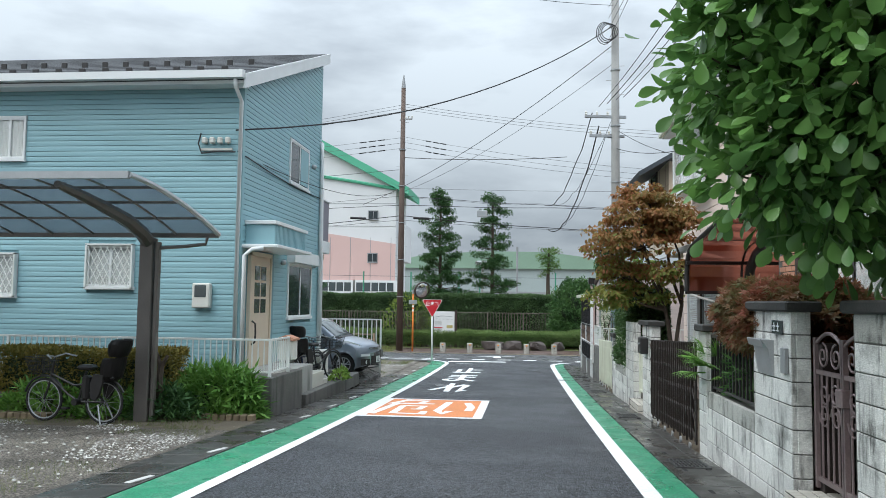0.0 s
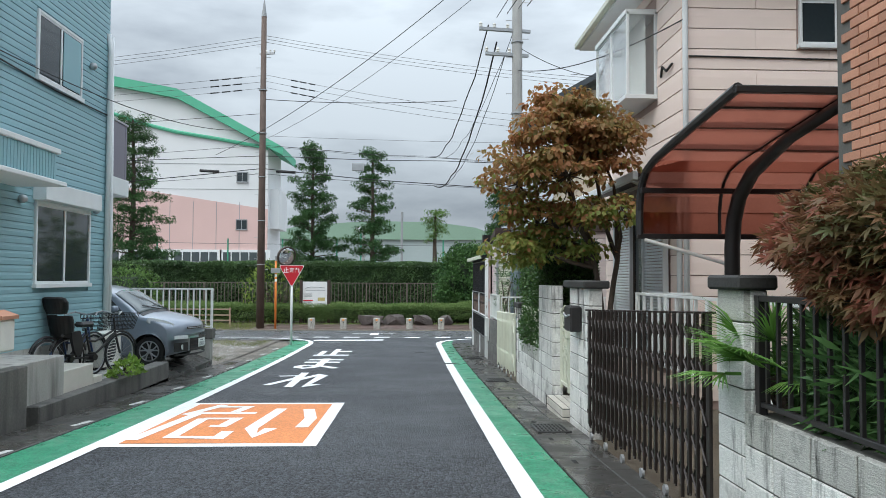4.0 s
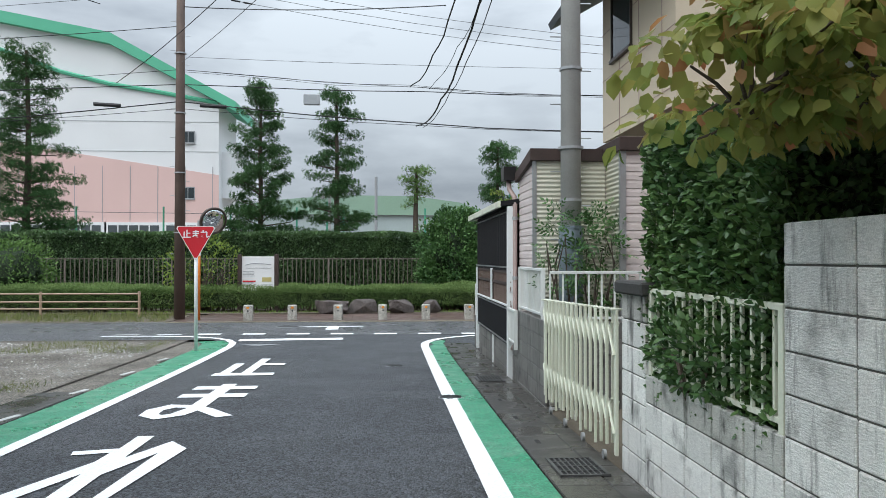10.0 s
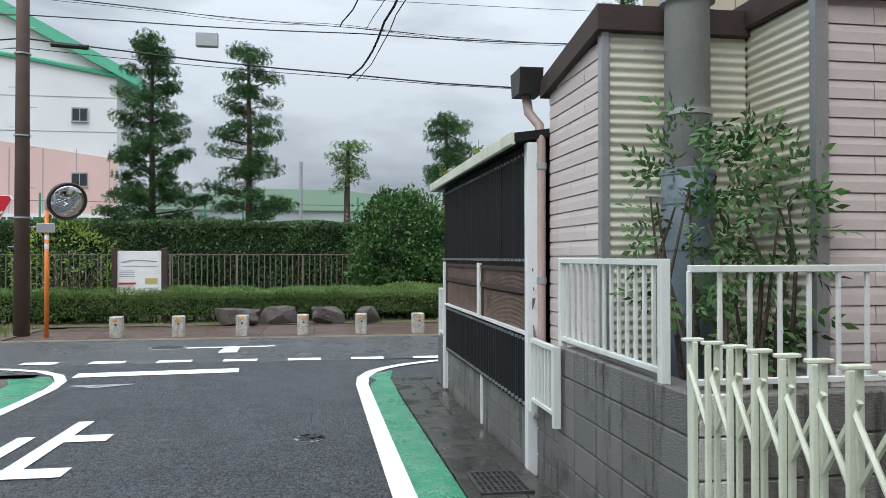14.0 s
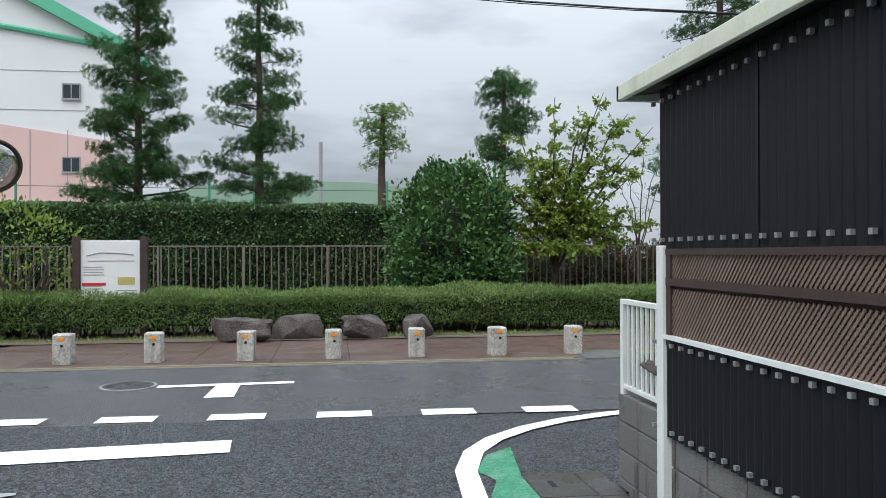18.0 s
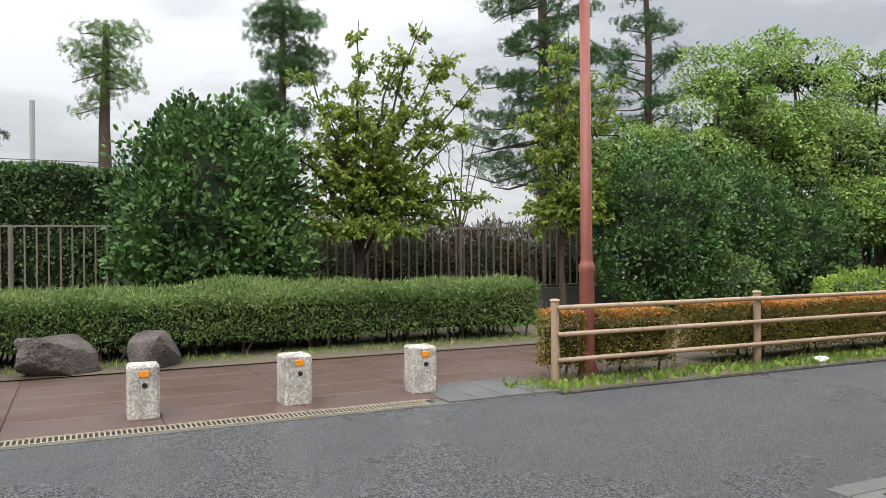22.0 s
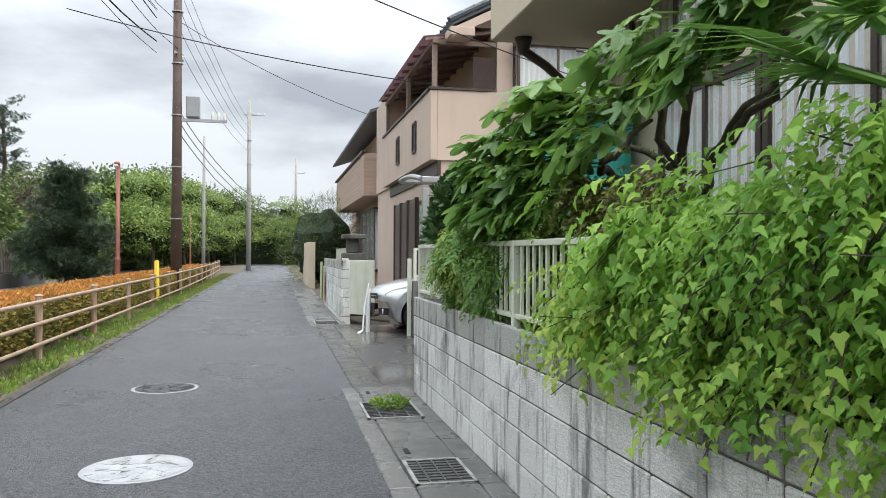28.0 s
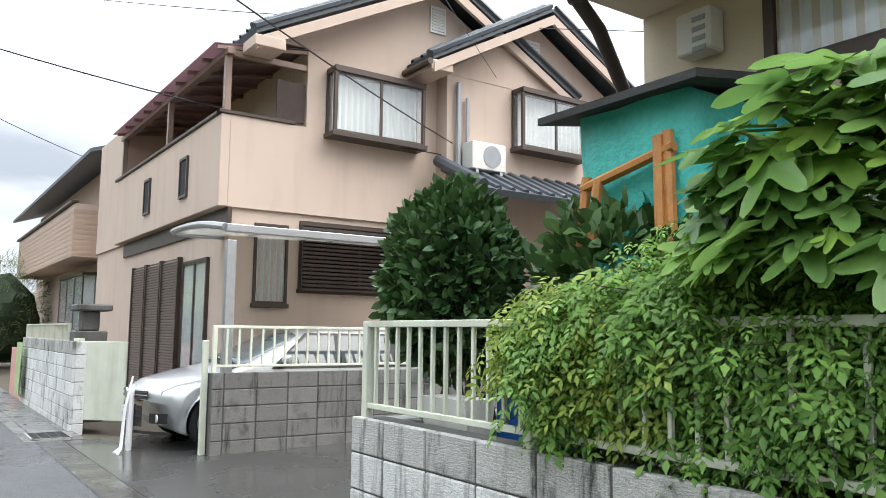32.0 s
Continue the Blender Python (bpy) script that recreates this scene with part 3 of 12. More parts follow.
sheet("ground", [-700, -40, -14, 0, 14, 40, 700], -60, 900, -0.06, M_SOIL, 2.0, "dark damp soil and grass stretching to the horizon")
road = thing("road", (0, 0, 0), "damp dark grey asphalt lane and cross street", "road", kind="structure")
sheet("lane", [-3.5, 1.6], -40, 33.0, 0.0, M_ASPHALT, 1.0, parent=road, kind="")
sheet("cross_street", [-3.5, 20, 60, 140], 33.0, 36.74, 0.0, M_ASPHALT_2, parent=road, kind="")
sheet("cross_street_west", [-90, -40, -3.5], 32.0, 36.74, -0.002, M_ASPHALT_2, 1.0, parent=road, kind="")
sheet("corner", [1.6, 5.6], 30.2, 33.0, -0.008, M_ASPHALT, 1.0, parent=road, kind="")


def drape(bm, pts, off):
    bm.faces.new([bm.verts.new((x, y, gz(y) + off)) for x, y in pts])


def stroke(bm, pts, w, off, closed_ends=True):
    """A painted band along points on the ground, mitred at its bends; w is one width or one for each point."""
    P = [Vector((p[0], p[1])) for p in pts]
    ws = w if isinstance(w, (list, tuple)) else [w] * len(P)
    L, R = [], []
    for i, p in enumerate(P):
        a = (P[i] - P[i - 1]).normalized() if i else (P[1] - P[0]).normalized()
        b = (P[i + 1] - P[i]).normalized() if i < len(P) - 1 else a
        t = (a + b).normalized()
        nrm = Vector((-t.y, t.x))
        k = min(2.0, 1.0 / max(0.4, nrm.dot(Vector((-a.y, a.x)))))
        L.append(p + nrm * ws[i] / 2 * k)
        R.append(p - nrm * ws[i] / 2 * k)
    for i in range(len(P) - 1):
        drape(bm, [R[i], R[i + 1], L[i + 1], L[i]], off)
    bmesh.ops.recalc_face_normals(bm, faces=bm.faces)
    for f in bm.faces:
        if f.normal.z < 0:
            f.normal_flip()


def lane_pts(x, y0, y1, step=1.5):
    n = max(2, int((y1 - y0) / step) + 1)
    return [(x, y) for y in np.linspace(y0, y1, n)]


paint = thing("road_marking", (0, 0, 0), "white, green and orange painted road markings", "road marking", kind="structure")
curve_r = [(1.19, 29.3), (1.19, 30.2), (1.24, 30.85), (1.40, 31.42), (1.66, 31.85), (2.05, 32.24), (2.5, 32.53), (3.05, 32.76), (3.66, 32.90), (4.2, 32.96)]
curve_l = [(-2.875, 29.6), (-2.89, 30.5), (-2.98, 31.2), (-3.2, 31.8), (-3.6, 32.28), (-4.2, 32.62), (-5.0, 32.82), (-6.4, 32.9)]
bm = B()
stroke(bm, lane_pts(1.19, -10, 29.3) + curve_r[1:], 0.17, 0.008)
part("edge_line", bm, M_WHITE_LINE, paint)
bm = B()
stroke(bm, lane_pts(-2.875, -10, 29.6) + curve_l[1:], 0.15, 0.008)
part("edge_line", bm, M_WHITE_LINE, paint)
bm = B()
stroke(bm, lane_pts(1.44, -10, 29.4) + [(1.47, 30.2), (1.55, 30.75)], [0.33] * (len(lane_pts(1.44, -10, 29.4)) + 1) + [0.16], 0.004)
drape(bm, [(1.56, 30.2), (1.74, 31.55), (1.48, 31.30), (1.32, 30.85)], 0.004)
part("green_strip", bm, M_GREEN, paint, "green painted edge strip")
bm = B()
stroke(bm, lane_pts(-3.22, -10, 29.6) + [(-3.25, 30.4), (-3.33, 31.1), (-3.55, 31.6)], 0.55, 0.004)
part("green_strip", bm, M_GREEN, paint, "green painted edge strip")
bm = B()
stroke(bm, [(-2.95, 31.74), (-0.62, 31.93)], 0.45, 0.009)
part("stop_line", bm, M_WHITE_LINE, paint)
for k in range(7):
    bm = B()
    x = -4.23 + 1.078 * k
    stroke(bm, [(x, 33.27 - 0.03 * k), (x + 0.56, 33.26 - 0.03 * k)], 0.29, 0.008)
    part("dash", bm, M_WHITE_LINE, paint)
for x in (-4.9, -5.9):
    bm = B()
    stroke(bm, [(x - 0.3, 33.2), (x + 0.3, 33.2)], 0.12, 0.008)
    part("dash", bm, M_WHITE_LINE, paint)
bm = B()
stroke(bm, [(-1.92, 35.15), (-0.25, 35.25)], 0.17, 0.008)
stroke(bm, [(-1.06, 35.12), (-1.06, 34.3)], [0.30, 0.34], 0.008)
part("tee_mark", bm, M_WHITE_LINE, paint)
bm = B()
for a, b in (((-2.7, 30.72), (-2.35, 30.5)), ((-2.7, 30.72), (-1.9, 30.75)), ((-2.35, 30.5), (-1.9, 30.75)), ((-2.55, 30.62), (-2.05, 30.68)), ((-2.45, 30.7), (-2.2, 30.56))):
    stroke(bm, [a, b], 0.06, 0.008)
part("worn_mark", bm, M_BARS, paint)

GLYPHS = {
    "stop_top": [[(0.52, 0.03), (0.52, 1.0)], [(0.52, 0.62), (1.0, 0.62)], [(0.16, 0.03), (0.16, 0.68)], [(0.0, 0.05), (1.0, 0.05)]],
    "stop_mid": [[(0.08, 0.86), (0.98, 0.86)], [(0.06, 0.60), (0.96, 0.60)], [(0.52, 1.0), (0.52, 0.24), (0.42, 0.08), (0.24, 0.02), (0.08, 0.08), (0.06, 0.2), (0.2, 0.3), (0.45, 0.28), (0.66, 0.2), (1.0, 0.02)]],
    "stop_low": [[(0.44, 1.0), (0.50, 0.0)], [(0.0, 0.73), (0.43, 0.77), (0.42, 0.60), (0.03, 0.13)], [(0.46, 0.45), (0.80, 0.83), (0.90, 0.77), (0.79, 0.06), (0.96, 0.17)]],
}
for key, y0, y1 in (("stop_top", 25.85, 28.1), ("stop_mid", 22.3, 24.9), ("stop_low", 18.75, 21.35)):
    bm = B()
    for s in GLYPHS[key]:
        pts = [(-2.25 + 0.92 * u, y0 + v * (y1 - y0)) for u, v in s]
        up = abs(s[0][0] - s[-1][0]) < 0.08
        stroke(bm, pts, 0.155 if up else (0.30 if len(s) == 2 else 0.19), 0.009)
    part("painted_letter", bm, M_WHITE_LINE, paint, "white painted stop lettering")
bm = B()
drape(bm, [(-2.83, 13.28), (-0.66, 13.28), (-0.66, 15.0), (-2.83, 15.0)], 0.006)
drape(bm, [(-2.83, 15.0), (-0.66, 15.0), (-0.66, 16.72), (-2.83, 16.72)], 0.006)
part("warning_border", bm, M_WHITE_LINE, paint)
bm = B()
drape(bm, [(-2.68, 13.45), (-0.82, 13.45), (-0.82, 15.0), (-2.68, 15.0)], 0.010)
drape(bm, [(-2.68, 15.0), (-0.82, 15.0), (-0.82, 16.55), (-2.68, 16.55)], 0.010)
part("warning_panel", bm, M_ORANGE, paint, "orange painted warning panel")


def zone(u, v):
    return (-2.68 + 1.86 * u, 13.45 + 3.1 * v)


bm = B()
for s, w in (([(0.20, 0.97), (0.05, 0.66)], 0.14), ([(0.17, 0.90), (0.40, 0.90), (0.36, 0.74)], 0.13), ([(0.08, 0.70), (0.52, 0.70)], 0.16),
             ([(0.12, 0.70), (0.03, 0.06)], 0.14), ([(0.22, 0.55), (0.44, 0.55), (0.42, 0.36), (0.34, 0.36)], 0.13),
             ([(0.22, 0.55), (0.22, 0.12), (0.5, 0.10), (0.5, 0.24)], 0.14), ([(0.66, 0.84), (0.62, 0.30), (0.69, 0.14), (0.74, 0.30)], 0.15), ([(0.86, 0.82), (0.93, 0.55), (0.92, 0.32)], 0.15)):
    stroke(bm, [zone(*p) for p in s], w, 0.014)
part("warning_letters", bm, M_WHITE_LINE, paint, "white painted warning lettering")

# ---------------------------------------------------------------- gutters: precast slabs, slots and gratings
def slab_mesh(lx, ly, h, name):
    bm = B()
    box(bm, -lx / 2, lx / 2, -ly / 2, ly / 2, -h, 0, 0.008)
    me = bpy.data.meshes.new(name)
    bm.to_mesh(me)
    bm.free()
    return me


def piece(name, me, m, parent, material=None):
    if material is not None and not me.materials:
        me.materials.append(material)
    ob = new(name, me)
    ob.parent = parent
    ob.matrix_local = Matrix.Translation(-Vector(root_of(parent).location)) @ m
    return ob


gut_r = thing("gutter_1", (0, 0, 0), "wet precast concrete gutter slabs along the lane walls", "gutter", kind="structure")
gut_l = thing("gutter_2", (0, 0, 0), "wet precast concrete gutter slabs along the gravel yard", "gutter", kind="structure")
gut_e = thing("gutter_3", (0, 0, 0), "precast concrete gutter slabs under the block wall", "gutter", kind="structure")
# Near-black plates: the shade of drain slots and holes, as colour.
M_SLOT = mat("drain_slot", (0.015, 0.015, 0.015), 0.9, 0.2, 5, 40, 0.0)
sm_r = slab_mesh(0.40, 0.595, 0.12, "gutter_slab")
sm_k = slab_mesh(0.20, 0.595, 0.12, "gutter_edge")
sm_slot = slab_mesh(0.05, 0.16, 0.02, "drain_slot")
sm_slot_e = slab_mesh(0.16, 0.05, 0.02, "drain_slot")
for k in range(52):
    y = -0.5 + 0.6 * k + 0.3
    m = pose(1.82, y, gz(y) + 0.012, slope(y), 0, 0)
    piece("gutter_slab", sm_r, m, gut_r, M_GUTTER)
    piece("gutter_edge", sm_k, pose(2.13, y, gz(y) + 0.006, slope(y), 0, 0), gut_r, M_GUTTER)
    if k % 2:
        piece("drain_slot", sm_slot, pose(1.78, y, gz(y) + 0.016, slope(y), 0, 0), gut_r, M_SLOT)
    if k < 41:
        yl = y + 0.2
        piece("gutter_slab", sm_r, pose(-3.72, yl, gz(yl) + 0.012, slope(yl), 0, 0), gut_l, M_GUTTER)
        piece("gutter_edge", sm_k, pose(-4.03, yl, gz(yl) + 0.006, slope(yl), 0, 0), gut_l, M_GUTTER)
M_SLOT_WHITE = mat("pale_joint", (0.5, 0.5, 0.48), 0.7, 0.1, 5, 40, 0.0)
for y in np.arange(7.2, 29, 1.9):
    piece("joint_cover", slab_mesh(0.07, 0.4, 0.02, "joint_cover"), pose(-3.6, y, gz(y) + 0.017, slope(y), 0, -8), gut_l, M_SLOT_WHITE)
sm_e = slab_mesh(0.595, 0.40, 0.12, "gutter_slab")
sm_ek = slab_mesh(0.595, 0.16, 0.12, "gutter_edge")
for k in range(70):
    x = 5.3 + 0.6 * k
    if 14.95 < x < 22.6:
        continue
    piece("gutter_slab", sm_e, pose(x, 33.10, gz(33) + 0.016), gut_e, M_GUTTER_2)
    piece("gutter_edge", sm_ek, pose(x, 33.39, gz(33) + 0.012), gut_e, M_GUTTER_2)
    piece("gutter_edge", sm_ek, pose(x, 32.81, gz(33) + 0.010), gut_e, M_GUTTER_2)
    if k % 2 == 0:
        piece("drain_slot", sm_slot_e, pose(x - 0.05, 33.22, gz(33) + 0.0195), gut_e, M_SLOT)


def grating(x, y, lx, ly, bars, along, rot=0.0):
    """A steel drain grating with a frame and separate bars."""
    z = gz(y) + 0.02
    t = thing("drain_grating", (x, y, z), "steel drain grating set in the wet gutter", "grating", "drain gratings")
    # Dark plate close under the bars paints the shade of the pit.
    bm = B()
    box(bm, x - lx / 2, x + lx / 2, y - ly / 2, y + ly / 2, z - 0.02, z - 0.006)
    part("pit", bm, M_SLOT, t)
    bm = B()
    for s in (-1, 1):
        box(bm, x - lx / 2, x + lx / 2, y + s * (ly / 2 - 0.012) - 0.012, y + s * (ly / 2 - 0.012) + 0.012, z - 0.01, z + 0.006)
        box(bm, x + s * (lx / 2 - 0.012) - 0.012, x + s * (lx / 2 - 0.012) + 0.012, y - ly / 2, y + ly / 2, z - 0.01, z + 0.006)
    steel = M_WET_STEEL
    part("frame", bm, M_WET_STEEL if x < 5 else M_CONC, t)
    bm = B()
    for k in range(bars):
        u = (k + 0.5) / bars - 0.5
        if along == "x":
            box(bm, x - lx / 2, x + lx / 2, y + u * ly - 0.006, y + u * ly + 0.006, z - 0.01, z + 0.004)
        else:
            box(bm, x + u * lx - 0.006, x + u * lx + 0.006, y - ly / 2, y + ly / 2, z - 0.01, z + 0.004)
    for u in (-0.25, 0.0, 0.25):
        if along == "x":
            box(bm, x + u * lx - 0.006, x + u * lx + 0.006, y - ly / 2, y + ly / 2, z - 0.01, z + 0.005)
        else:
            box(bm, x - lx / 2, x + lx / 2, y + u * ly - 0.006, y + u * ly + 0.006, z - 0.01, z + 0.005)
    part("bar", bm, steel, t, kind="stuff")
    t.rotation_euler = (radians(slope(y)), 0, 0)
    return t


for y in (9.2, 14.3, 19.83, 25.08):
    grating(1.90, y, 0.38, 0.58, 9, "y")
grating(13.95, 33.12, 0.75, 0.50, 12, "y")
grating(11.9, 33.1, 0.58, 0.40, 9, "y")
grating(22.9, 33.12, 0.75, 0.50, 12, "y")


def manhole(x, y, r, col, label):
    z = gz(y)
    t = thing("manhole_cover", (x, y, z), label, "manhole cover", "manhole covers")
    bm = B()
    lathe(bm, x, y, [(r, z - 0.02), (r, z + 0.006), (r - 0.03, z + 0.008)], 32)
    part("rim", bm, M_GALV, t)
    bm = B()
    lathe(bm, x, y, [(r - 0.035, z - 0.01), (r - 0.035, z + 0.010), (r * 0.4, z + 0.0105)], 32)
    part("lid", bm, col, t)
    bm = B()
    rr = random.Random(int(x * 10))
    for k in range(60):
        a, d = rr.uniform(0, 6.28), r * 0.86 * math.sqrt(rr.random())
        w = rr.uniform(0.012, 0.035)
        px, py = x + d * math.cos(a), y + d * math.sin(a)
        box(bm, px - w, px + w, py - 0.012, py + 0.012, z + 0.008, z + 0.014, 0, Matrix.Translation((px, py, 0)) @ Matrix.Rotation(a, 4, "Z") @ Matrix.Translation((-px, -py, 0)))
    part("relief", bm, col, t, kind="stuff")


M_LID_PALE = mat("pale_lid", (0.42, 0.43, 0.43), 0.45, 0.3, 6, 60, 0.3, metal=0.3)
M_LID_BLUE = mat("bluish_lid", (0.27, 0.36, 0.45), 0.4, 0.25, 6, 60, 0.3, metal=0.3)
M_LID_DARK = mat("dark_iron_lid", (0.07, 0.07, 0.072), 0.5, 0.3, 6, 60, 0.3, metal=0.5)
manhole(12.4, 35.06, 0.36, M_LID_PALE, "pale worn round manhole cover in the asphalt")
manhole(15.6, 35.3, 0.34, M_LID_DARK, "dark worn round manhole cover in the asphalt")
manhole(7.75, 34.2, 0.22, M_LID_BLUE, "bluish round valve cover in the asphalt")
manhole(0.52, 26.9, 0.14, M_LID_DARK, "small round valve cover in the lane")
manhole(1.2, 23.5, 0.15, M_LID_DARK, "small round valve cover in the white line")
manhole(-2.3, 35.3, 0.34, M_LID_DARK, "dark round manhole cover in the cross street")

# ---------------------------------------------------------------- pavement and verge beyond the cross street
pav = thing("pavement", (0, 0, 0), "brown paved footpath beyond the cross street", "pavement", kind="structure")
pv = slab_mesh(1.197, 0.597, 0.08, "paver")
for i in range(11):
    for j in range(5):
        piece("paver", pv, pose(-4.9 + 1.2 * i, 37.32 + 0.6 * j, -0.985), pav, M_PAVE)
sheet("footpath", [8.3, 30, 70], 38.6, 40.4, 0.0, M_PAVE, parent=pav, kind="")
sheet("footpath_west", [-6.0, -5.5], 36.98, 40.0, -0.01, M_PAVE, parent=pav, kind="")
bm = B()
box(bm, -90, 5.3, 36.73, 37.02, -1.1, -0.994)
part("kerb", bm, M_CONC_DARK, pav)
bm = B()
box(bm, 5.3, 120, 36.64, 36.74, -1.1, -0.985)
part("kerb", bm, M_GUTTER, pav)
bm = B()
for k in range(250):
    x = -6.0 + 0.04 * k
    box(bm, x, x + 0.014, 36.80, 36.97, -1.0, -0.986)
box(bm, -6, 4.05, 36.78, 36.80, -1.0, -0.984)
box(bm, -6, 4.05, 36.97, 36.99, -1.0, -0.984)
part("channel_grating", bm, mat("tan_grating", (0.33, 0.29, 0.21), 0.6, 0.2, 5, 60, 0.1, metal=0.3), pav, kind="stuff")
# Dark strip under the grating stands for the channel's shaded depth.
bm = B()
box(bm, -6, 4.05, 36.80, 36.97, -1.0, -0.9925)
part("channel", bm, M_SLOT, pav)
bm = B()
for k in range(4):
    box(bm, 4.15 + 0.31 * k, 4.45 + 0.31 * k, 36.76, 37.62, -1.02, -0.976, 0.004)
part("ramp_plates", bm, mat("wet_steel_plate", (0.10, 0.102, 0.10), 0.6, 0.3, 3, 60, 0.3), pav, "grey ribbed steel ramp plate")
sheet("verge", [5.3, 30, 120], 36.74, 38.6, 0.01, M_SOIL, label="strip of soil with weeds under the railing")
sheet("verge_west", [-90, -30, -6.0], 36.98, 40.0, 0.01, M_SOIL, label="grassy verge beside the cross street")
sheet("planting_bed", [-90, 0, 120], 40.0, 44.2, 0.03, M_SOIL, label="bed of dark soil under the hedge")
sheet("bed_soil", [-9.5, -4.15], 11.0, 12.88, -0.006, M_SOIL, 0.5, "brown leaf-strewn soil of the planting bed")
sheet("yard_gravel", [-14, -9, -4.13], -12, 12.3, -0.01, M_GRAVEL, 1.0, "gravel parking yard beside the blue house")
sheet("yard_gravel_far", [-11, -4.13], 23.2, 32.0, -0.01, M_GRAVEL, 1.0, "gravel lot at the corner")
sheet("car_pad", [-9.5, -4.13], 19.4, 23.2, 0.0, M_CONC_DARK, 1.0, "dark wet concrete parking pad")
sheet("driveway", [14.95, 22.3], 20.0, 33.0, 0.004, mat("wet_driveway", (0.055, 0.053, 0.05), 0.32, 0.4, 0.7, 50, 0.25, wet=0.27), 40, "wet dark concrete driveway")
bm = B()
box(bm, 14.9, 22.4, 33.02, 33.34, -1.1, -0.985, 0.01)
part("driveway_kerb", bm, M_GUTTER, None, "low wet concrete kerb across the driveway", "structure")


# ---------------------------------------------------------------- block walls: every block is a piece on a mortar core
_blocks = {}


def block_mesh(ax, l, h, d, dirty=False):
    key = (dirty, ax, round(l, 3), round(h, 3), round(d, 3))
    if key not in _blocks:
        bm = B()
        if ax == "y":
            box(bm, -d / 2, d / 2, -l / 2, l / 2, -h / 2, h / 2, 0.006)
        else:
            box(bm, -l / 2, l / 2, -d / 2, d / 2, -h / 2, h / 2, 0.006)
        me = bpy.data.meshes.new("block")
        bm.to_mesh(me)
        bm.free()
        me.materials.append((M_BLOCK, M_BLOCK_DIRTY, M_BLOCK_DARK)[int(dirty)])
        _blocks[key] = me
    return _blocks[key]


def block_wall(name, ax, face, a0, a1, z1, thick, label, sign=-1, h=0.19, length=0.39, shift=0.0, z0=None, grimy=1):
    """A wall of concrete blocks along y (ax 'y', its face at x=face looking to -x) or along x (its face at y=face looking to sign*y)."""
    zb = (gz(min(a0, a1)) if ax == "y" else -1.0) if z0 is None else z0
    zlow = min(gz(a0), gz(a1)) - 0.1 if ax == "y" else -1.1
    back = face - sign * thick
    w = thing(name, ((face + back) / 2, (a0 + a1) / 2, zb) if ax == "y" else ((a0 + a1) / 2, (face + back) / 2, zb), label, "wall", kind="structure")
    bm = B()
    f0, f1 = sorted((face - sign * 0.012, back))
    if ax == "y":
        box(bm, f0, f1, a0 + 0.006, a1 - 0.006, zlow, z1 - 0.008)
    else:
        box(bm, a0 + 0.006, a1 - 0.006, f0, f1, zlow, z1 - 0.008)
    part("core", bm, M_MORTAR, w)
    rows = int(math.ceil((z1 - zlow) / (h + 0.01)))
    for r in range(rows):
        zc = z1 - (h + 0.01) * (r + 0.5) + 0.005
        low = zc - h / 2
        if low < zlow - 0.1:
            continue
        pos = a0 - ((length + 0.01) * (0.5 if (r % 2 and shift) else 0))
        while pos < a1 - 0.02:
            s, e = max(pos, a0), min(pos + length, a1)
            pos += length + 0.016
            if e - s < 0.05:
                continue
            mid = (s + e) / 2
            me = block_mesh(ax, e - s, h, 0.05, 2 if grimy == 9 else int(r < grimy))
            if ax == "y":
                m = pose(face - sign * 0.025, mid, zc)
            else:
                m = pose(mid, face - sign * 0.025, zc)
            piece("block", me, m, w)
    return w


def end_blocks(w, ax, at, f0, f1, z0, z1, h=0.19):
    """The blocks that show on the end of a wall or pier."""
    rows = int(math.ceil((z1 - z0) / (h + 0.01)))
    for r in range(rows):
        zc = z1 - (h + 0.01) * (r + 0.5) + 0.005
        if ax == "y":
            piece("block", block_mesh("x", f1 - f0 - 0.05, h, 0.03), pose((f0 + f1) / 2 + 0.02, at + 0.009, zc), w)
        else:
            piece("block", block_mesh("y", f1 - f0 - 0.05, h, 0.03), pose(at - 0.009, (f0 + f1) / 2 - 0.02, zc), w)


def cap(w, x0, x1, y0, y1, z, h=0.09, name="capstone"):
    bm = B()
    box(bm, x0, x1, y0, y1, z, z + h, 0.015)
    part(name, bm, M_CAP, w, "blackened weathered capstone")


X0 = 2.27
w = block_wall("wall_1", "y", X0, 4.0, 5.65, 1.36, 0.17, "weathered concrete block gate pier with a dark capstone")
cap(w, X0 - 0.06, X0 + 0.24, 3.95, 5.70, 1.36)
w = block_wall("wall_2", "y", X0, 6.88, 7.95, 1.36, 0.17, "weathered concrete block gate pier with mailbox and dark capstone", length=0.52, grimy=0)
cap(w, X0 - 0.06, X0 + 0.24, 6.81, 8.01, 1.36)
end_blocks(w, "y", 6.88, X0, X0 + 0.17, -0.4, 1.36)
w = block_wall("wall_3", "y", X0, 7.96, 9.92, 0.36, 0.30, "stained concrete block planter wall")
w = block_wall("wall_4", "y", X0, 9.93, 10.33, 1.08, 0.15, "concrete block pier with a dark capstone")
cap(w, X0 - 0.05, X0 + 0.20, 9.89, 10.37, 1.08)
end_blocks(w, "y", 9.93, X0, X0 + 0.15, 0.3, 1.08)
w = block_wall("wall_5", "y", X0, 13.98, 15.0, 1.03, 0.16, "concrete block gate pier with a black mailbox", length=0.50, grimy=0)
cap(w, X0 - 0.07, X0 + 0.23, 13.92, 15.06, 1.03)
end_blocks(w, "y", 13.98, X0, X0 + 0.16, -0.6, 1.03)
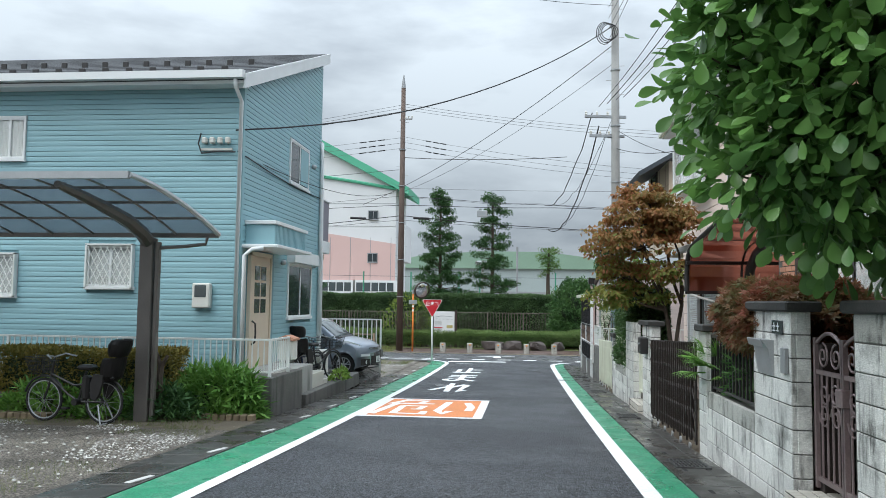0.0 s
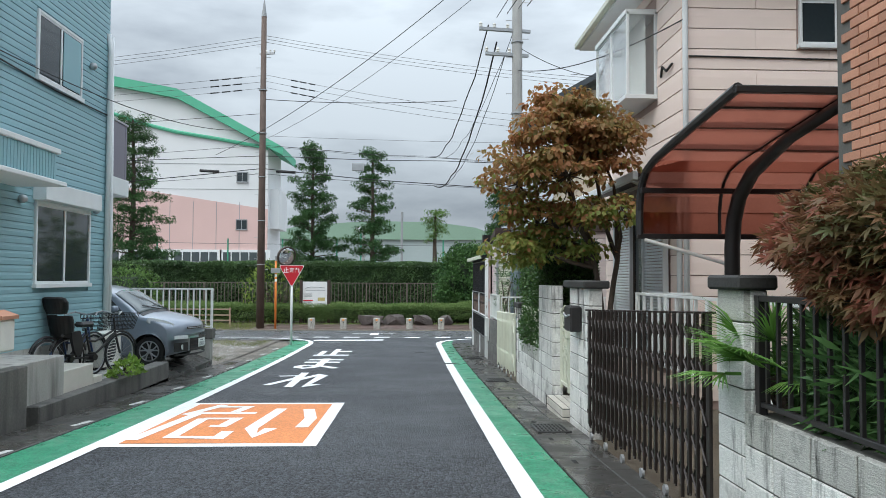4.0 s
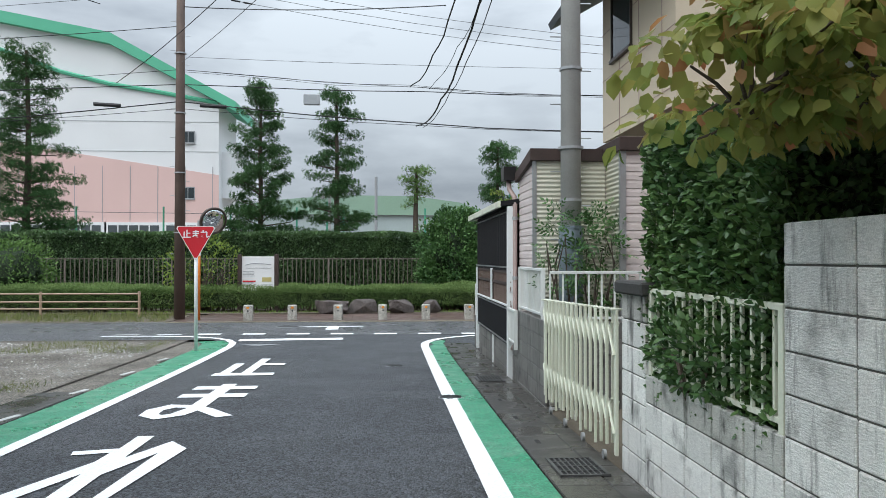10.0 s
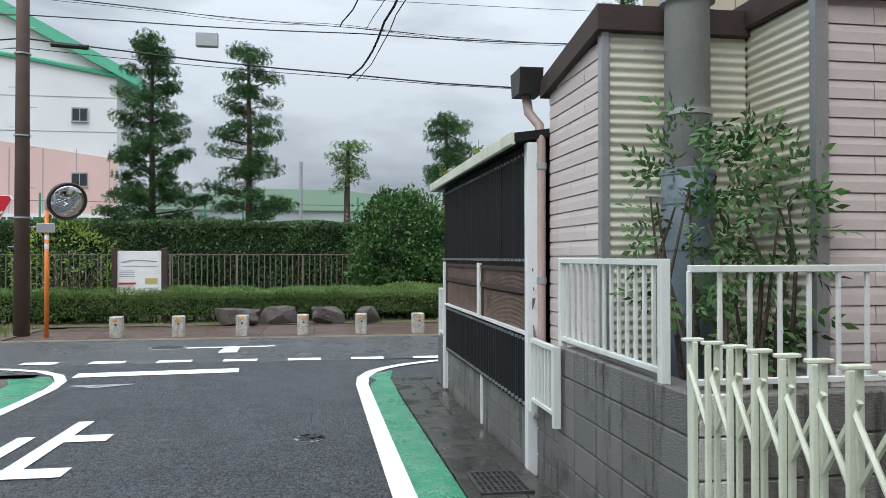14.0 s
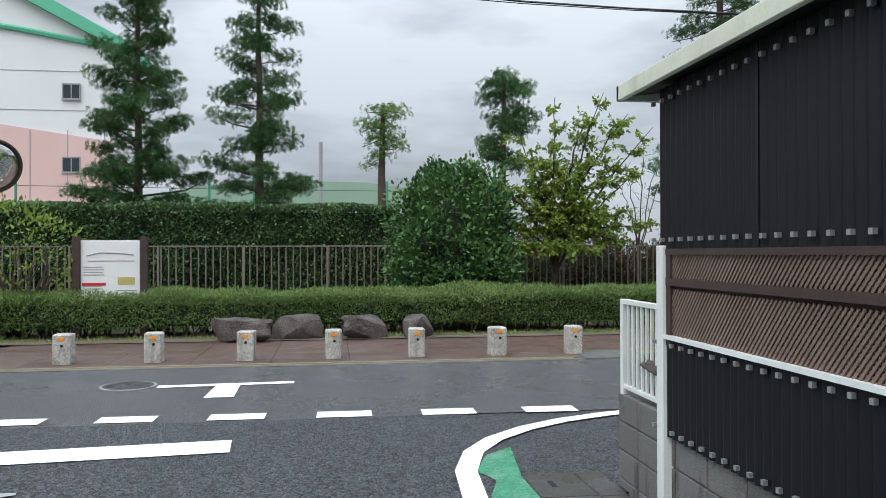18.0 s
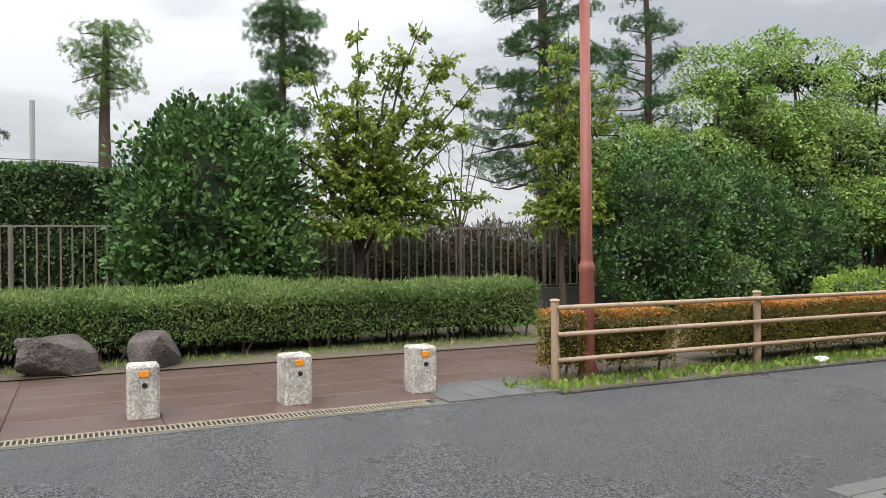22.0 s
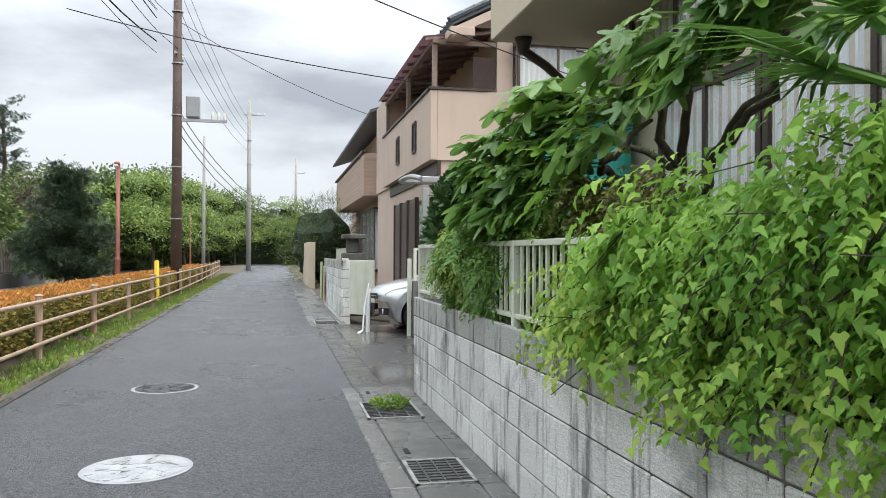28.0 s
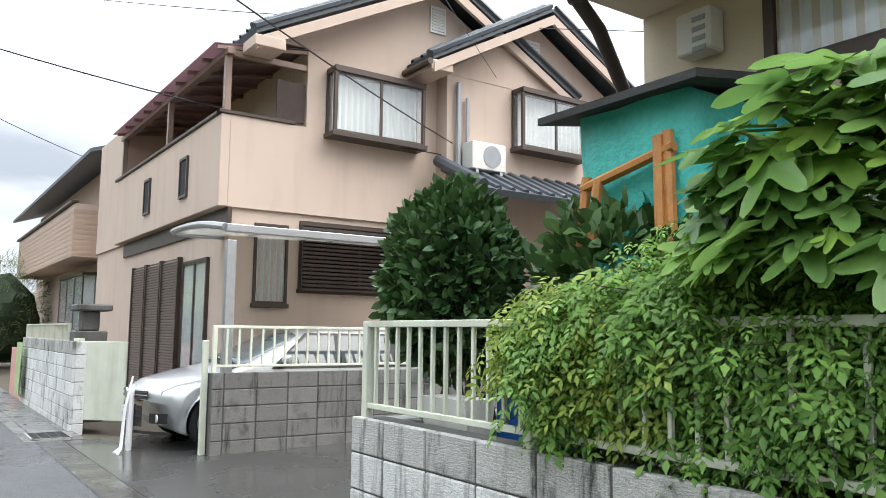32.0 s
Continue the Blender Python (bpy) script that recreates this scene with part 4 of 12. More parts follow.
w = block_wall("wall_6", "y", X0, 16.22, 17.35, 1.04, 0.16, "concrete block gate pier blackened at the top", length=0.55, grimy=0)
end_blocks(w, "y", 16.22, X0, X0 + 0.16, -0.7, 1.04)
w = block_wall("wall_7", "y", X0, 17.36, 19.30, 0.04, 0.20, "low stained concrete block wall under a white fence")
w = block_wall("wall_8", "y", X0, 19.31, 19.86, 0.60, 0.18, "dark stained concrete block pier with a black capstone", grimy=1)
cap(w, X0 - 0.05, X0 + 0.23, 19.26, 19.91, 0.60, 0.1)
end_blocks(w, "y", 19.31, X0, X0 + 0.18, -0.8, 0.60)
w = block_wall("wall_9", "y", X0, 22.85, 24.82, 0.13, 0.20, "stained concrete block wall under a white fence", grimy=9)
# Stands in shade behind the gate; the dark block colour carries that shade.
block_wall("wall_25", "x", 22.86, 2.46, 6.2, 0.12, 0.18, "block wall closing the parking space, coloured dark for shade", sign=-1, z0=-0.9, grimy=9)
end_blocks(w, "y", 22.85, X0, X0 + 0.2, -0.9, 0.13)
block_wall("wall_24", "y", X0 + 0.02, 24.83, 25.42, -0.38, 0.18, "low blackened block wall beside the shed", grimy=9)
w = block_wall("wall_10", "y", X0, 25.43, 29.64, -0.44, 0.20, "blackened block footing of a black corrugated shed", grimy=9)
w = block_wall("wall_11", "y", X0, 29.66, 30.4, -0.34, 0.20, "short dark block wall at the corner", grimy=9)
bm = B()
for k in range(5):
    box(bm, X0 - 0.02 + 0.02 * k, X0 + 0.26, 29.68 + 0.14 * k, 29.80 + 0.14 * k, -0.12, -0.06 + 0.02 * (k % 2), 0.02)
part("corner_stones", bm, M_BOULDER, w, "rough stones set on the wall")
w = block_wall("wall_12", "x", 32.74, 5.6, 14.87, 0.0, 0.20, "pale stained concrete block wall under a white fence", sign=1)
block_wall("wall_13", "y", 5.6, 30.4, 32.53, 0.0, 0.2, "concrete block side wall", grimy=9)
block_wall("wall_14", "x", 30.39, 2.48, 5.6, -0.3, 0.2, "concrete block back wall", sign=1, grimy=9)
bm = B()
box(bm, 14.67, 14.87, 22.0, 32.53, -1.1, -0.01, 0.01)
part("wall_15", bm, M_CONC, None, "rendered side wall beside the driveway", "structure")
bm = B()
box(bm, 2.27, 2.6, -30, 3.9, -0.1, 1.3, 0.01)
part("wall_16", bm, M_CONC, None, "plain garden wall along the lane", "structure")
bm = B()
box(bm, -14.3, -14.1, -30, 13.8, -0.5, 1.6, 0.01)
box(bm, -14.1, 2.3, -30.2, -30, 0, 3.6, 0.01)
part("wall_17", bm, M_CONC, None, "plain boundary wall behind the yard", "structure")

# wet slab that rises from the gutter to the parked hatchback
bm = B()
prism(bm, [(-11.0, -1.1), (-4.15, -1.1), (-4.15, -0.72), (-4.5, -0.585), (-11.0, -0.58)], "y", 17.3, 23.0)
part("parking_pad", bm, M_GUTTER, None, "dark wet concrete parking pad", "structure")
sheet("lot_edge", [-4.7, -4.2, -3.5], 23.3, 31.8, -0.03, M_GRAVEL, 1.0, "gravel spilling to the gutter")

sheet("school_ground", [-60, 0, 45], 46.4, 79.0, 0.0, M_SAND, 1.0, "pale sandy sports ground behind the hedge")

# ---------------------------------------------------------------- houses
_unit = {}


def unit_board(material, kind="board"):
    """A one metre board with a chamfered lower lip: long in x, its face at -y."""
    key = (material.name, kind)
    if key not in _unit:
        bm = B()
        prism(bm, [(-0.5, -0.5), (0.5, -0.5), (0.5, 0.5), (-0.15, 0.5), (-0.5, 0.1)], "x", -0.5, 0.5)
        me = bpy.data.meshes.new(kind)
        bm.to_mesh(me)
        bm.free()
        me.materials.append(material)
        _unit[key] = me
    return _unit[key]


def cut(a0, a1, holes):
    """What is left of an interval without the holes."""
    out = [(a0, a1)]
    for h0, h1 in holes:
        nxt = []
        for s, e in out:
            if h1 <= s or h0 >= e:
                nxt.append((s, e))
            else:
                if h0 > s:
                    nxt.append((s, h0))
                if h1 < e:
                    nxt.append((h1, e))
        out = nxt
    return [(s, e) for s, e in out if e - s > 0.02]


def boards(wall, axis, face, sign, a0, a1, z0, z1, pitch, material, holes=(), top=None, depth=0.022, gap=0.008, run=None, name="siding_board"):
    """Lapped boards over a wall. axis 'x': the wall runs along x and looks to sign*y. holes: (a0, a1, z0, z1). top(z): the interval left under a sloping roof."""
    me = unit_board(material, name)
    n = int((z1 - z0) / pitch)
    for k in range(n):
        zb, zt = z0 + k * pitch, z0 + (k + 1) * pitch - gap
        s0, s1 = (a0, a1) if top is None else top((zb + zt) / 2)
        s0, s1 = max(a0, s0), min(a1, s1)
        if s1 - s0 < 0.05:
            continue
        hs = [(h[0], h[1]) for h in holes if h[2] < zt and h[3] > zb]
        spans = cut(s0, s1, hs)
        if run:
            cuts = []
            for s, e in spans:
                p = a0 - (run * 0.5 if k % 2 else 0) + run * math.floor((s - a0) / run)
                while p < e:
                    q = (max(s, p), min(e, p + run - 0.006))
                    if q[1] - q[0] > 0.03:
                        cuts.append(q)
                    p += run
            spans = cuts
        for s, e in spans:
            mid, L, zc, hh = (s + e) / 2, e - s, (zb + zt) / 2, zt - zb
            if axis == "x":
                m = pose(mid, face, zc, 0, 0, 0 if sign < 0 else 180)
            else:
                m = pose(face, mid, zc, 0, 0, -90 if sign < 0 else 90)
            piece(name, me, m @ Matrix.Diagonal((L, depth, hh, 1)), wall)


def window(name, axis, face, sign, a0, a1, z0, z1, frame_mat, label, panes=2, proud=0.04, curtain=True, bay=0.0, lattice=False, parent=None, bar=0.045, shutterbox=False, split=0.5, cloth=None):
    """A framed window with panes, sill and what shows behind; sign tells which way it looks along the other axis."""
    def P(a, d, z):
        return (a, face + sign * d, z) if axis == "x" else (face + sign * d, a, z)

    def bx(bm, a_0, a_1, d0, d1, z_0, z_1, bev=0.0):
        p, q = P(a_0, d0, z_0), P(a_1, d1, z_1)
        box(bm, min(p[0], q[0]), max(p[0], q[0]), min(p[1], q[1]), max(p[1], q[1]), min(p[2], q[2]), max(p[2], q[2]), bev)

    w = parent if parent is not None else thing(name, P((a0 + a1) / 2, 0, z0), label, "window", kind="structure")
    holder = w
    if parent is not None:
        bm = B()
        bx(bm, a0 - 0.02, a1 + 0.02, -0.02, 0.0, z0 - 0.02, z1 + 0.02)
        holder = part("window", bm, frame_mat, parent, label)
    d1 = proud + bay
    bm = B()
    for e0, e1 in ((a0 - bar, a0), (a1, a1 + bar)):
        if bay:
            bx(bm, e0, e1, d1 - bar, d1, z0 - bar, z1 + bar, 0.004)
            bx(bm, e0, e1, -0.02, 0.04, z0 - bar, z1 + bar, 0.004)
        else:
            bx(bm, e0, e1, -0.02, d1, z0 - bar, z1 + bar, 0.004)
    bx(bm, a0 - (bar if bay else 0), a1 + (bar if bay else 0), -0.02, d1 + (0.02 if bay else 0), z1, z1 + bar + (0.04 if bay else 0), 0.004)
    part("frame", bm, frame_mat, holder)
    bm = B()
    bx(bm, a0 - bar * 1.5, a1 + bar * 1.5, -0.02, d1 + 0.03, z0 - bar - 0.02, z0, 0.004)
    part("sill", bm, frame_mat, holder)
    edges = [a0, a1] if panes == 1 else ([a0, a0 + (a1 - a0) * split, a1] if panes == 2 else list(np.linspace(a0, a1, panes + 1)))
    bm = B()
    for e in edges[1:-1]:
        bx(bm, e - 0.022, e + 0.022, d1 - 0.04, d1 - 0.005, z0, z1)
    for e0, e1 in zip(edges, edges[1:]):
        bx(bm, e0, e1, d1 - 0.035, d1 - 0.01, z1 - 0.03, z1)
        bx(bm, e0, e1, d1 - 0.035, d1 - 0.01, z0, z0 + 0.035)
    part("sash", bm, frame_mat, holder)
    for e0, e1 in zip(edges, edges[1:]):
        bm = B()
        bx(bm, e0 + 0.02, e1 - 0.02, d1 - 0.026, d1 - 0.02, z0 + 0.03, z1 - 0.03)
        g = part("pane", bm, M_GLASS if curtain else M_GLASS_DARK, holder)
        g.visible_shadow = False
    if bay:
        for e in (a0 - bar * 0.5, a1 + bar * 0.5):
            bm = B()
            bx(bm, e - 0.003, e + 0.003, 0.04, d1 - bar, z0, z1)
            part("side_pane", bm, M_GLASS if curtain else M_GLASS_DARK, holder).visible_shadow = False
    bm = B()
    if curtain:
        n = int((a1 - a0) / 0.06) + 2
        prev = None
        for k in range(n + 1):
            a = a0 + (a1 - a0) * k / n
            d = (0.012 if k % 2 else -0.008) + (bay * 0.4 if bay else 0)
            cur = (bm.verts.new(P(a, d, z0)), bm.verts.new(P(a, d, z1)))
            if prev:
                bm.faces.new((prev[0], cur[0], cur[1], prev[1]))
            prev = cur
        part("curtain", bm, cloth or M_CURTAIN, holder)
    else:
        # Thin dark sheet: the room's lack of light is painted, not built.
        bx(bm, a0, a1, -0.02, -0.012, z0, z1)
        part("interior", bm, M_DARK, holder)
    if lattice:
        bm = B()
        for sgn in (-1, 1):
            for k in range(-8, 12):
                u0 = a0 + k * 0.13
                for t0 in np.linspace(0, 1, 9)[:-1]:
                    pass
                zz0, zz1 = z0, z1
                aa0, aa1 = u0, u0 + sgn * (z1 - z0) * 0.55
                lo_t = 0.0
                hi_t = 1.0
                da = aa1 - aa0
                for lim, lower in ((a0, True), (a1, False)):
                    if abs(da) < 1e-6:
                        continue
                    t = (lim - aa0) / da
                    if (da > 0) == lower:
                        lo_t = max(lo_t, t)
                    else:
                        hi_t = min(hi_t, t)
                if hi_t - lo_t > 0.02:
                    tube(bm, [P(aa0 + da * lo_t, d1 + 0.06, zz0 + (zz1 - zz0) * lo_t), P(aa0 + da * hi_t, d1 + 0.06, zz0 + (zz1 - zz0) * hi_t)], 0.009, 5)
        bx(bm, a0 - 0.05, a0 - 0.02, d1, d1 + 0.075, z0 - 0.04, z1 + 0.04)
        bx(bm, a1 + 0.02, a1 + 0.05, d1, d1 + 0.075, z0 - 0.04, z1 + 0.04)
        bx(bm, a0 - 0.05, a1 + 0.05, d1, d1 + 0.075, z1 + 0.02, z1 + 0.05)
        bx(bm, a0 - 0.05, a1 + 0.05, d1, d1 + 0.075, z0 - 0.05, z0 - 0.02)
        part("lattice_guard", bm, M_WHITE_METAL, holder, "white diamond lattice guard")
    if shutterbox:
        bm = B()
        bx(bm, a0 - 0.1, a1 + 0.1, 0, 0.2, z1 + 0.05, z1 + 0.32, 0.01)
        part("shutter_box", bm, M_TRIM, holder, "white roller shutter box")
    return w


# ---- blue-green house on the lane
HX, HY0, HY1 = -5.2, 13.9, 19.55
house = thing("blue_house", (-9.0, 16.5, gz(16)), "two-storey house with pale blue-green siding and white trim", "house")


def roof_z(y):
    return 5.55 + (y - HY0) * 0.385


bm = B()
prism(bm, [(HY0 + 0.02, -0.9), (HY1, -0.9), (HY1, roof_z(HY1) - 0.1), (HY0 + 0.02, roof_z(HY0) - 0.1)], "x", -15.5, HX - 0.02)
wall_b = part("wall", bm, M_BLUE_JOINT, house, "pale blue-green lapped siding")
front_holes = [(-10.15, -9.50, 4.02, 4.88), (-8.15, -7.22, 1.56, 2.42), (-10.6, -9.54, 1.38, 2.24)]
side_holes = [(16.80, 18.34, 4.02, 5.06), (16.86, 18.80, 0.98, 2.50), (14.2, 15.85, 0.0, 2.3)]
boards(wall_b, "x", HY0 + 0.005, -1, -15.5, HX, 0.1, 5.45, 0.1, M_BLUE, front_holes)
boards(wall_b, "y", HX - 0.005, 1, HY0, HY1, 0.1, 7.7, 0.1, M_BLUE, side_holes, top=lambda z: (HY0 + max(0.0, (z - 5.4) / 0.385), HY1))
bm = B()
box(bm, -15.5, HX + 0.01, HY0 - 0.01, HY1 + 0.01, -1.0, 0.1, 0.01)
part("plinth", bm, M_CONC, house)
bm = B()
prism(bm, [(HY0 - 0.35, roof_z(HY0 - 0.35)), (HY1 + 0.1, roof_z(HY1 + 0.1)), (HY1 + 0.1, roof_z(HY1 + 0.1) + 0.12), (HY0 - 0.35, roof_z(HY0 - 0.35) + 0.12)], "x", -15.9, HX + 0.12)
roof_b = part("roof", bm, M_SLATE, house, "dark grey slate roof")
bm = B()
prism(bm, [(HY0 - 0.38, roof_z(HY0 - 0.38) - 0.14), (HY1 + 0.12, roof_z(HY1 + 0.12) - 0.14), (HY1 + 0.12, roof_z(HY1 + 0.12) + 0.13), (HY0 - 0.38, roof_z(HY0 - 0.38) + 0.13)], "x", HX + 0.12, HX + 0.16)
part("barge_board", bm, M_TRIM, house, "white barge board")
bm = B()
for k in range(14):
    y = HY0 - 0.3 + 0.42 * k
    prism(bm, [(y, roof_z(y) + 0.12), (y + 0.40, roof_z(y + 0.40) + 0.122), (y + 0.40, roof_z(y + 0.40) + 0.135), (y, roof_z(y) + 0.145)], "x", -15.9, HX + 0.11)
part("slate", bm, M_SLATE, roof_b, kind="stuff")
snow = B()
box(snow, -0.065, 0.065, -0.012, 0.03, -0.01, 0.135, 0.01)
sg = bpy.data.meshes.new("snow_guard")
snow.to_mesh(sg)
snow.free()
sg.materials.append(M_BLACK_METAL)
for row, yy in enumerate((HY0 - 0.12, HY0 + 1.9)):
    for k in range(22):
        piece("snow_guard", sg, pose(HX - 0.35 - 0.47 * k - (0.23 if row else 0), yy, roof_z(yy) + 0.13), roof_b)
bm = B()
prism(bm, [(HY0 - 0.50, 5.44), (HY0 - 0.36, 5.44), (HY0 - 0.36, 5.60), (HY0 - 0.50, 5.58)], "x", -15.9, HX + 0.14)
part("gutter", bm, M_TRIM, house, "white eaves gutter")
bm = B()
box(bm, -15.6, HX + 0.1, HY0 - 0.36, HY0 - 0.02, 5.36, 5.42)
part("soffit", bm, M_TRIM, house)
bm = B()
tube(bm, [(HX - 0.02, HY0 - 0.43, 5.44), (HX - 0.02, HY0 - 0.40, 5.3), (HX - 0.02, HY0 - 0.07, 5.1), (HX - 0.02, HY0 - 0.07, 0.0)], 0.038, 10)
part("downpipe", bm, M_TRIM, house, "white downpipe", smooth=True)
bm = B()
box(bm, HX - 0.09, HX + 0.02, HY0 - 0.02, HY0 + 0.09, 0.0, 5.5)
part("corner_trim", bm, M_BLUE, house)
window("window_1", "x", HY0, -1, -10.1, -9.55, 4.06, 4.84, M_TRIM, "white-framed window with net curtain", 2)
window("window_2", "x", HY0, -1, -8.1, -7.27, 1.62, 2.37, M_TRIM, "white-framed window behind a diamond lattice guard", 2, lattice=True)
window("window_3", "x", HY0, -1, -10.55, -9.6, 1.44, 2.19, M_TRIM, "white-framed window behind a diamond lattice guard", 2, lattice=True)
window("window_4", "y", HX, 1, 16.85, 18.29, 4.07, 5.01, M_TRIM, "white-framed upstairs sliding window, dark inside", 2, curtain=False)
bm = B()
box(bm, HX + 0.03, HX + 0.045, 17.62, 18.24, 4.12, 4.96, 0.003)
part("shutter_panel", bm, M_BLUE, house, "pale blue-green sliding shutter leaf")
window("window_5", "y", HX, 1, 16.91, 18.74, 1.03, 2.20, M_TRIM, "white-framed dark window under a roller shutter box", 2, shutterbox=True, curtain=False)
# entrance: canopy, door and steps
bm = B()
box(bm, HX, HX + 0.58, 14.18, 16.26, 2.44, 2.83, 0.01)
canopy = part("canopy", bm, M_BLUE, house, "boxed entrance canopy")
bm = B()
for k in range(24):
    y = 14.26 + 0.083 * k
    box(bm, HX + 0.578, HX + 0.588, y, y + 0.05, 2.46, 2.82)
part("ribbing", bm, M_BLUE, canopy, kind="stuff")
bm = B()
box(bm, HX, HX + 0.62, 14.13, 16.31, 2.83, 2.90, 0.01)
box(bm, HX - 0.05, HX + 0.70, 13.95, 16.33, 2.38, 2.44, 0.01)
part("canopy_trim", bm, M_TRIM, house)
bm = B()
tube(bm, [(HX + 0.45, 13.92, 2.36), (HX + 0.25, 13.87, 2.34), (HX + 0.12, 13.84, 2.22), (HX + 0.12, 13.84, 0.1)], 0.04, 10)
part("downpipe", bm, M_TRIM, house, smooth=True)
for y, z in ((16.42, 2.22), (18.72, 4.72), (18.98, 2.28)):
    bm = B()
    bmesh.ops.create_uvsphere(bm, u_segments=12, v_segments=8, radius=0.07)
    bmesh.ops.transform(bm, matrix=Matrix.Translation((HX + 0.05, y, z)) @ Matrix.Diagonal((1.0, 0.9, 0.9, 1)), verts=bm.verts)
    part("vent_cap", bm, M_GALV, house, "small round steel vent cap", smooth=True)
bm = B()
tube(bm, [(HX + 0.02, 14.02, 4.1), (HX + 0.03, 15.6, 4.02), (HX + 0.03, 17.4, 3.98), (HX + 0.03, 19.5, 4.03)], 0.012, 5)
part("wall_cable", bm, M_CABLE, house)
bm = B()
box(bm, HX - 0.02, HX + 0.03, 14.25, 15.85, 0.05, 2.36)
part("door_recess", bm, M_BLUE_JOINT, house)
door = thing("door_1", (HX + 0.05, 14.9, 0.1), "cream panelled front door with small panes and black handle", "door", kind="structure")
bm = B()
box(bm, HX + 0.03, HX + 0.08, 14.35, 15.45, 0.1, 2.25, 0.01)
part("leaf", bm, M_DOOR, door)
bm = B()
for i in range(2):
    for j in range(3):
        box(bm, HX + 0.078, HX + 0.088, 14.55 + 0.36 * i, 14.84 + 0.36 * i, 1.15 + 0.32 * j, 1.42 + 0.32 * j)
part("pane", bm, M_CAR_GLASS, door)
bm = B()
box(bm, HX + 0.03, HX + 0.1, 14.27, 14.35, 0.1, 2.3)
box(bm, HX + 0.03, HX + 0.1, 15.45, 15.53, 0.1, 2.3)
box(bm, HX + 0.03, HX + 0.1, 14.27, 15.53, 2.25, 2.33)
part("frame", bm, M_DOOR, door)
bm = B()
tube(bm, [(HX + 0.08, 14.45, 1.0), (HX + 0.15, 14.45, 0.95), (HX + 0.15, 14.47, 0.75), (HX + 0.15, 14.44, 0.6), (HX + 0.08, 14.45, 0.55)], 0.018, 8)
part("handle", bm, M_BLACK_METAL, door)
porch = thing("porch", (-4.7, 15.0, gz(15)), "tiled entrance landing with two pale steps", "steps")
bm = B()
box(bm, HX + 0.01, -4.3, 13.7, 15.9, -0.7, 0.10, 0.01)
part("landing", bm, M_CONC, porch)
bm = B()
box(bm, HX + 0.01, -4.32, 15.9, 16.9, -0.75, -0.12, 0.01)
box(bm, HX + 0.01, -4.32, 16.9, 17.25, -0.75, -0.32, 0.01)
part("step", bm, M_TILE, porch)
bm = B()
box(bm, HX + 0.01, -4.42, 17.26, 19.5, -0.8, -0.45, 0.01)
part("bicycle_slab", bm, M_CONC, porch)
ac = thing("outdoor_unit", (-5.0, 19.1, -0.45), "white air conditioner outdoor unit behind the bicycles", "air conditioner")
bm = B()
box(bm, -5.17, -4.87, 18.72, 19.48, -0.40, 0.18, 0.015)
part("case", bm, M_PLASTIC_WHITE, ac)
for k in range(2):
    bm = B()
    box(bm, -5.16, -4.88, 18.78 + 0.58 * k, 18.84 + 0.58 * k, -0.45, -0.40)
    part("foot", bm, M_BLACK_METAL, ac)
# Flat disc on the closed case; the opening's shade is its colour.
bm = B()
tube(bm, [(-4.872, 19.02, -0.11), (-4.866, 19.02, -0.11)], 0.22, 28)
part("fan_opening", bm, M_DARK, ac, "dark round disc for the unlit fan opening")
for k in range(9):
    bm = B()
    z = -0.31 + 0.05 * k
    h = math.sqrt(max(0.0, 0.0484 - (z + 0.11) ** 2)) + 0.01
    box(bm, -4.868, -4.858, 19.02 - h, 19.02 + h, z - 0.006, z + 0.006)
    part("grille_bar", bm, M_PLASTIC_WHITE, ac)
# meter, service boxes
box_t = thing("meter_box", (-5.86, 13.86, 1.25), "beige electricity meter box on the house wall", "meter box")
bm = B()
box(bm, -6.03, -5.69, 13.76, 13.89, 1.24, 1.70, 0.02)
part("case", bm, M_PLASTIC_WHITE, box_t)
bm = B()
box(bm, -5.98, -5.76, 13.75, 13.77, 1.44, 1.66, 0.01)
part("dial", bm, M_CAR_GLASS, box_t)
sv = thing("service_bracket", (-5.7, 13.85, 4.2), "grey cable service bracket on the house wall", "bracket")
bm = B()
for k in range(4):
    box(bm, -5.95 + 0.15 * k, -5.86 + 0.15 * k, 13.76, 13.87, 4.30, 4.42, 0.02)
box(bm, -6.0, -5.38, 13.84, 13.88, 4.18, 4.22)
part("terminals", bm, M_PLASTIC_WHITE, sv)
bm = B()
tube(bm, [(-5.98, 13.82, 4.5), (-6.02, 13.8, 4.3), (-5.95, 13.8, 4.12), (-5.7, 13.8, 4.15), (-5.3, 13.8, 4.14)], 0.014, 6)
part("cable_loop", bm, M_CABLE, sv)
# low white fence and planter wall in front of the house
fence = thing("white_fence", (-8, 13.0, 0.2), "low white metal fence on a concrete wall before the house", "fence")


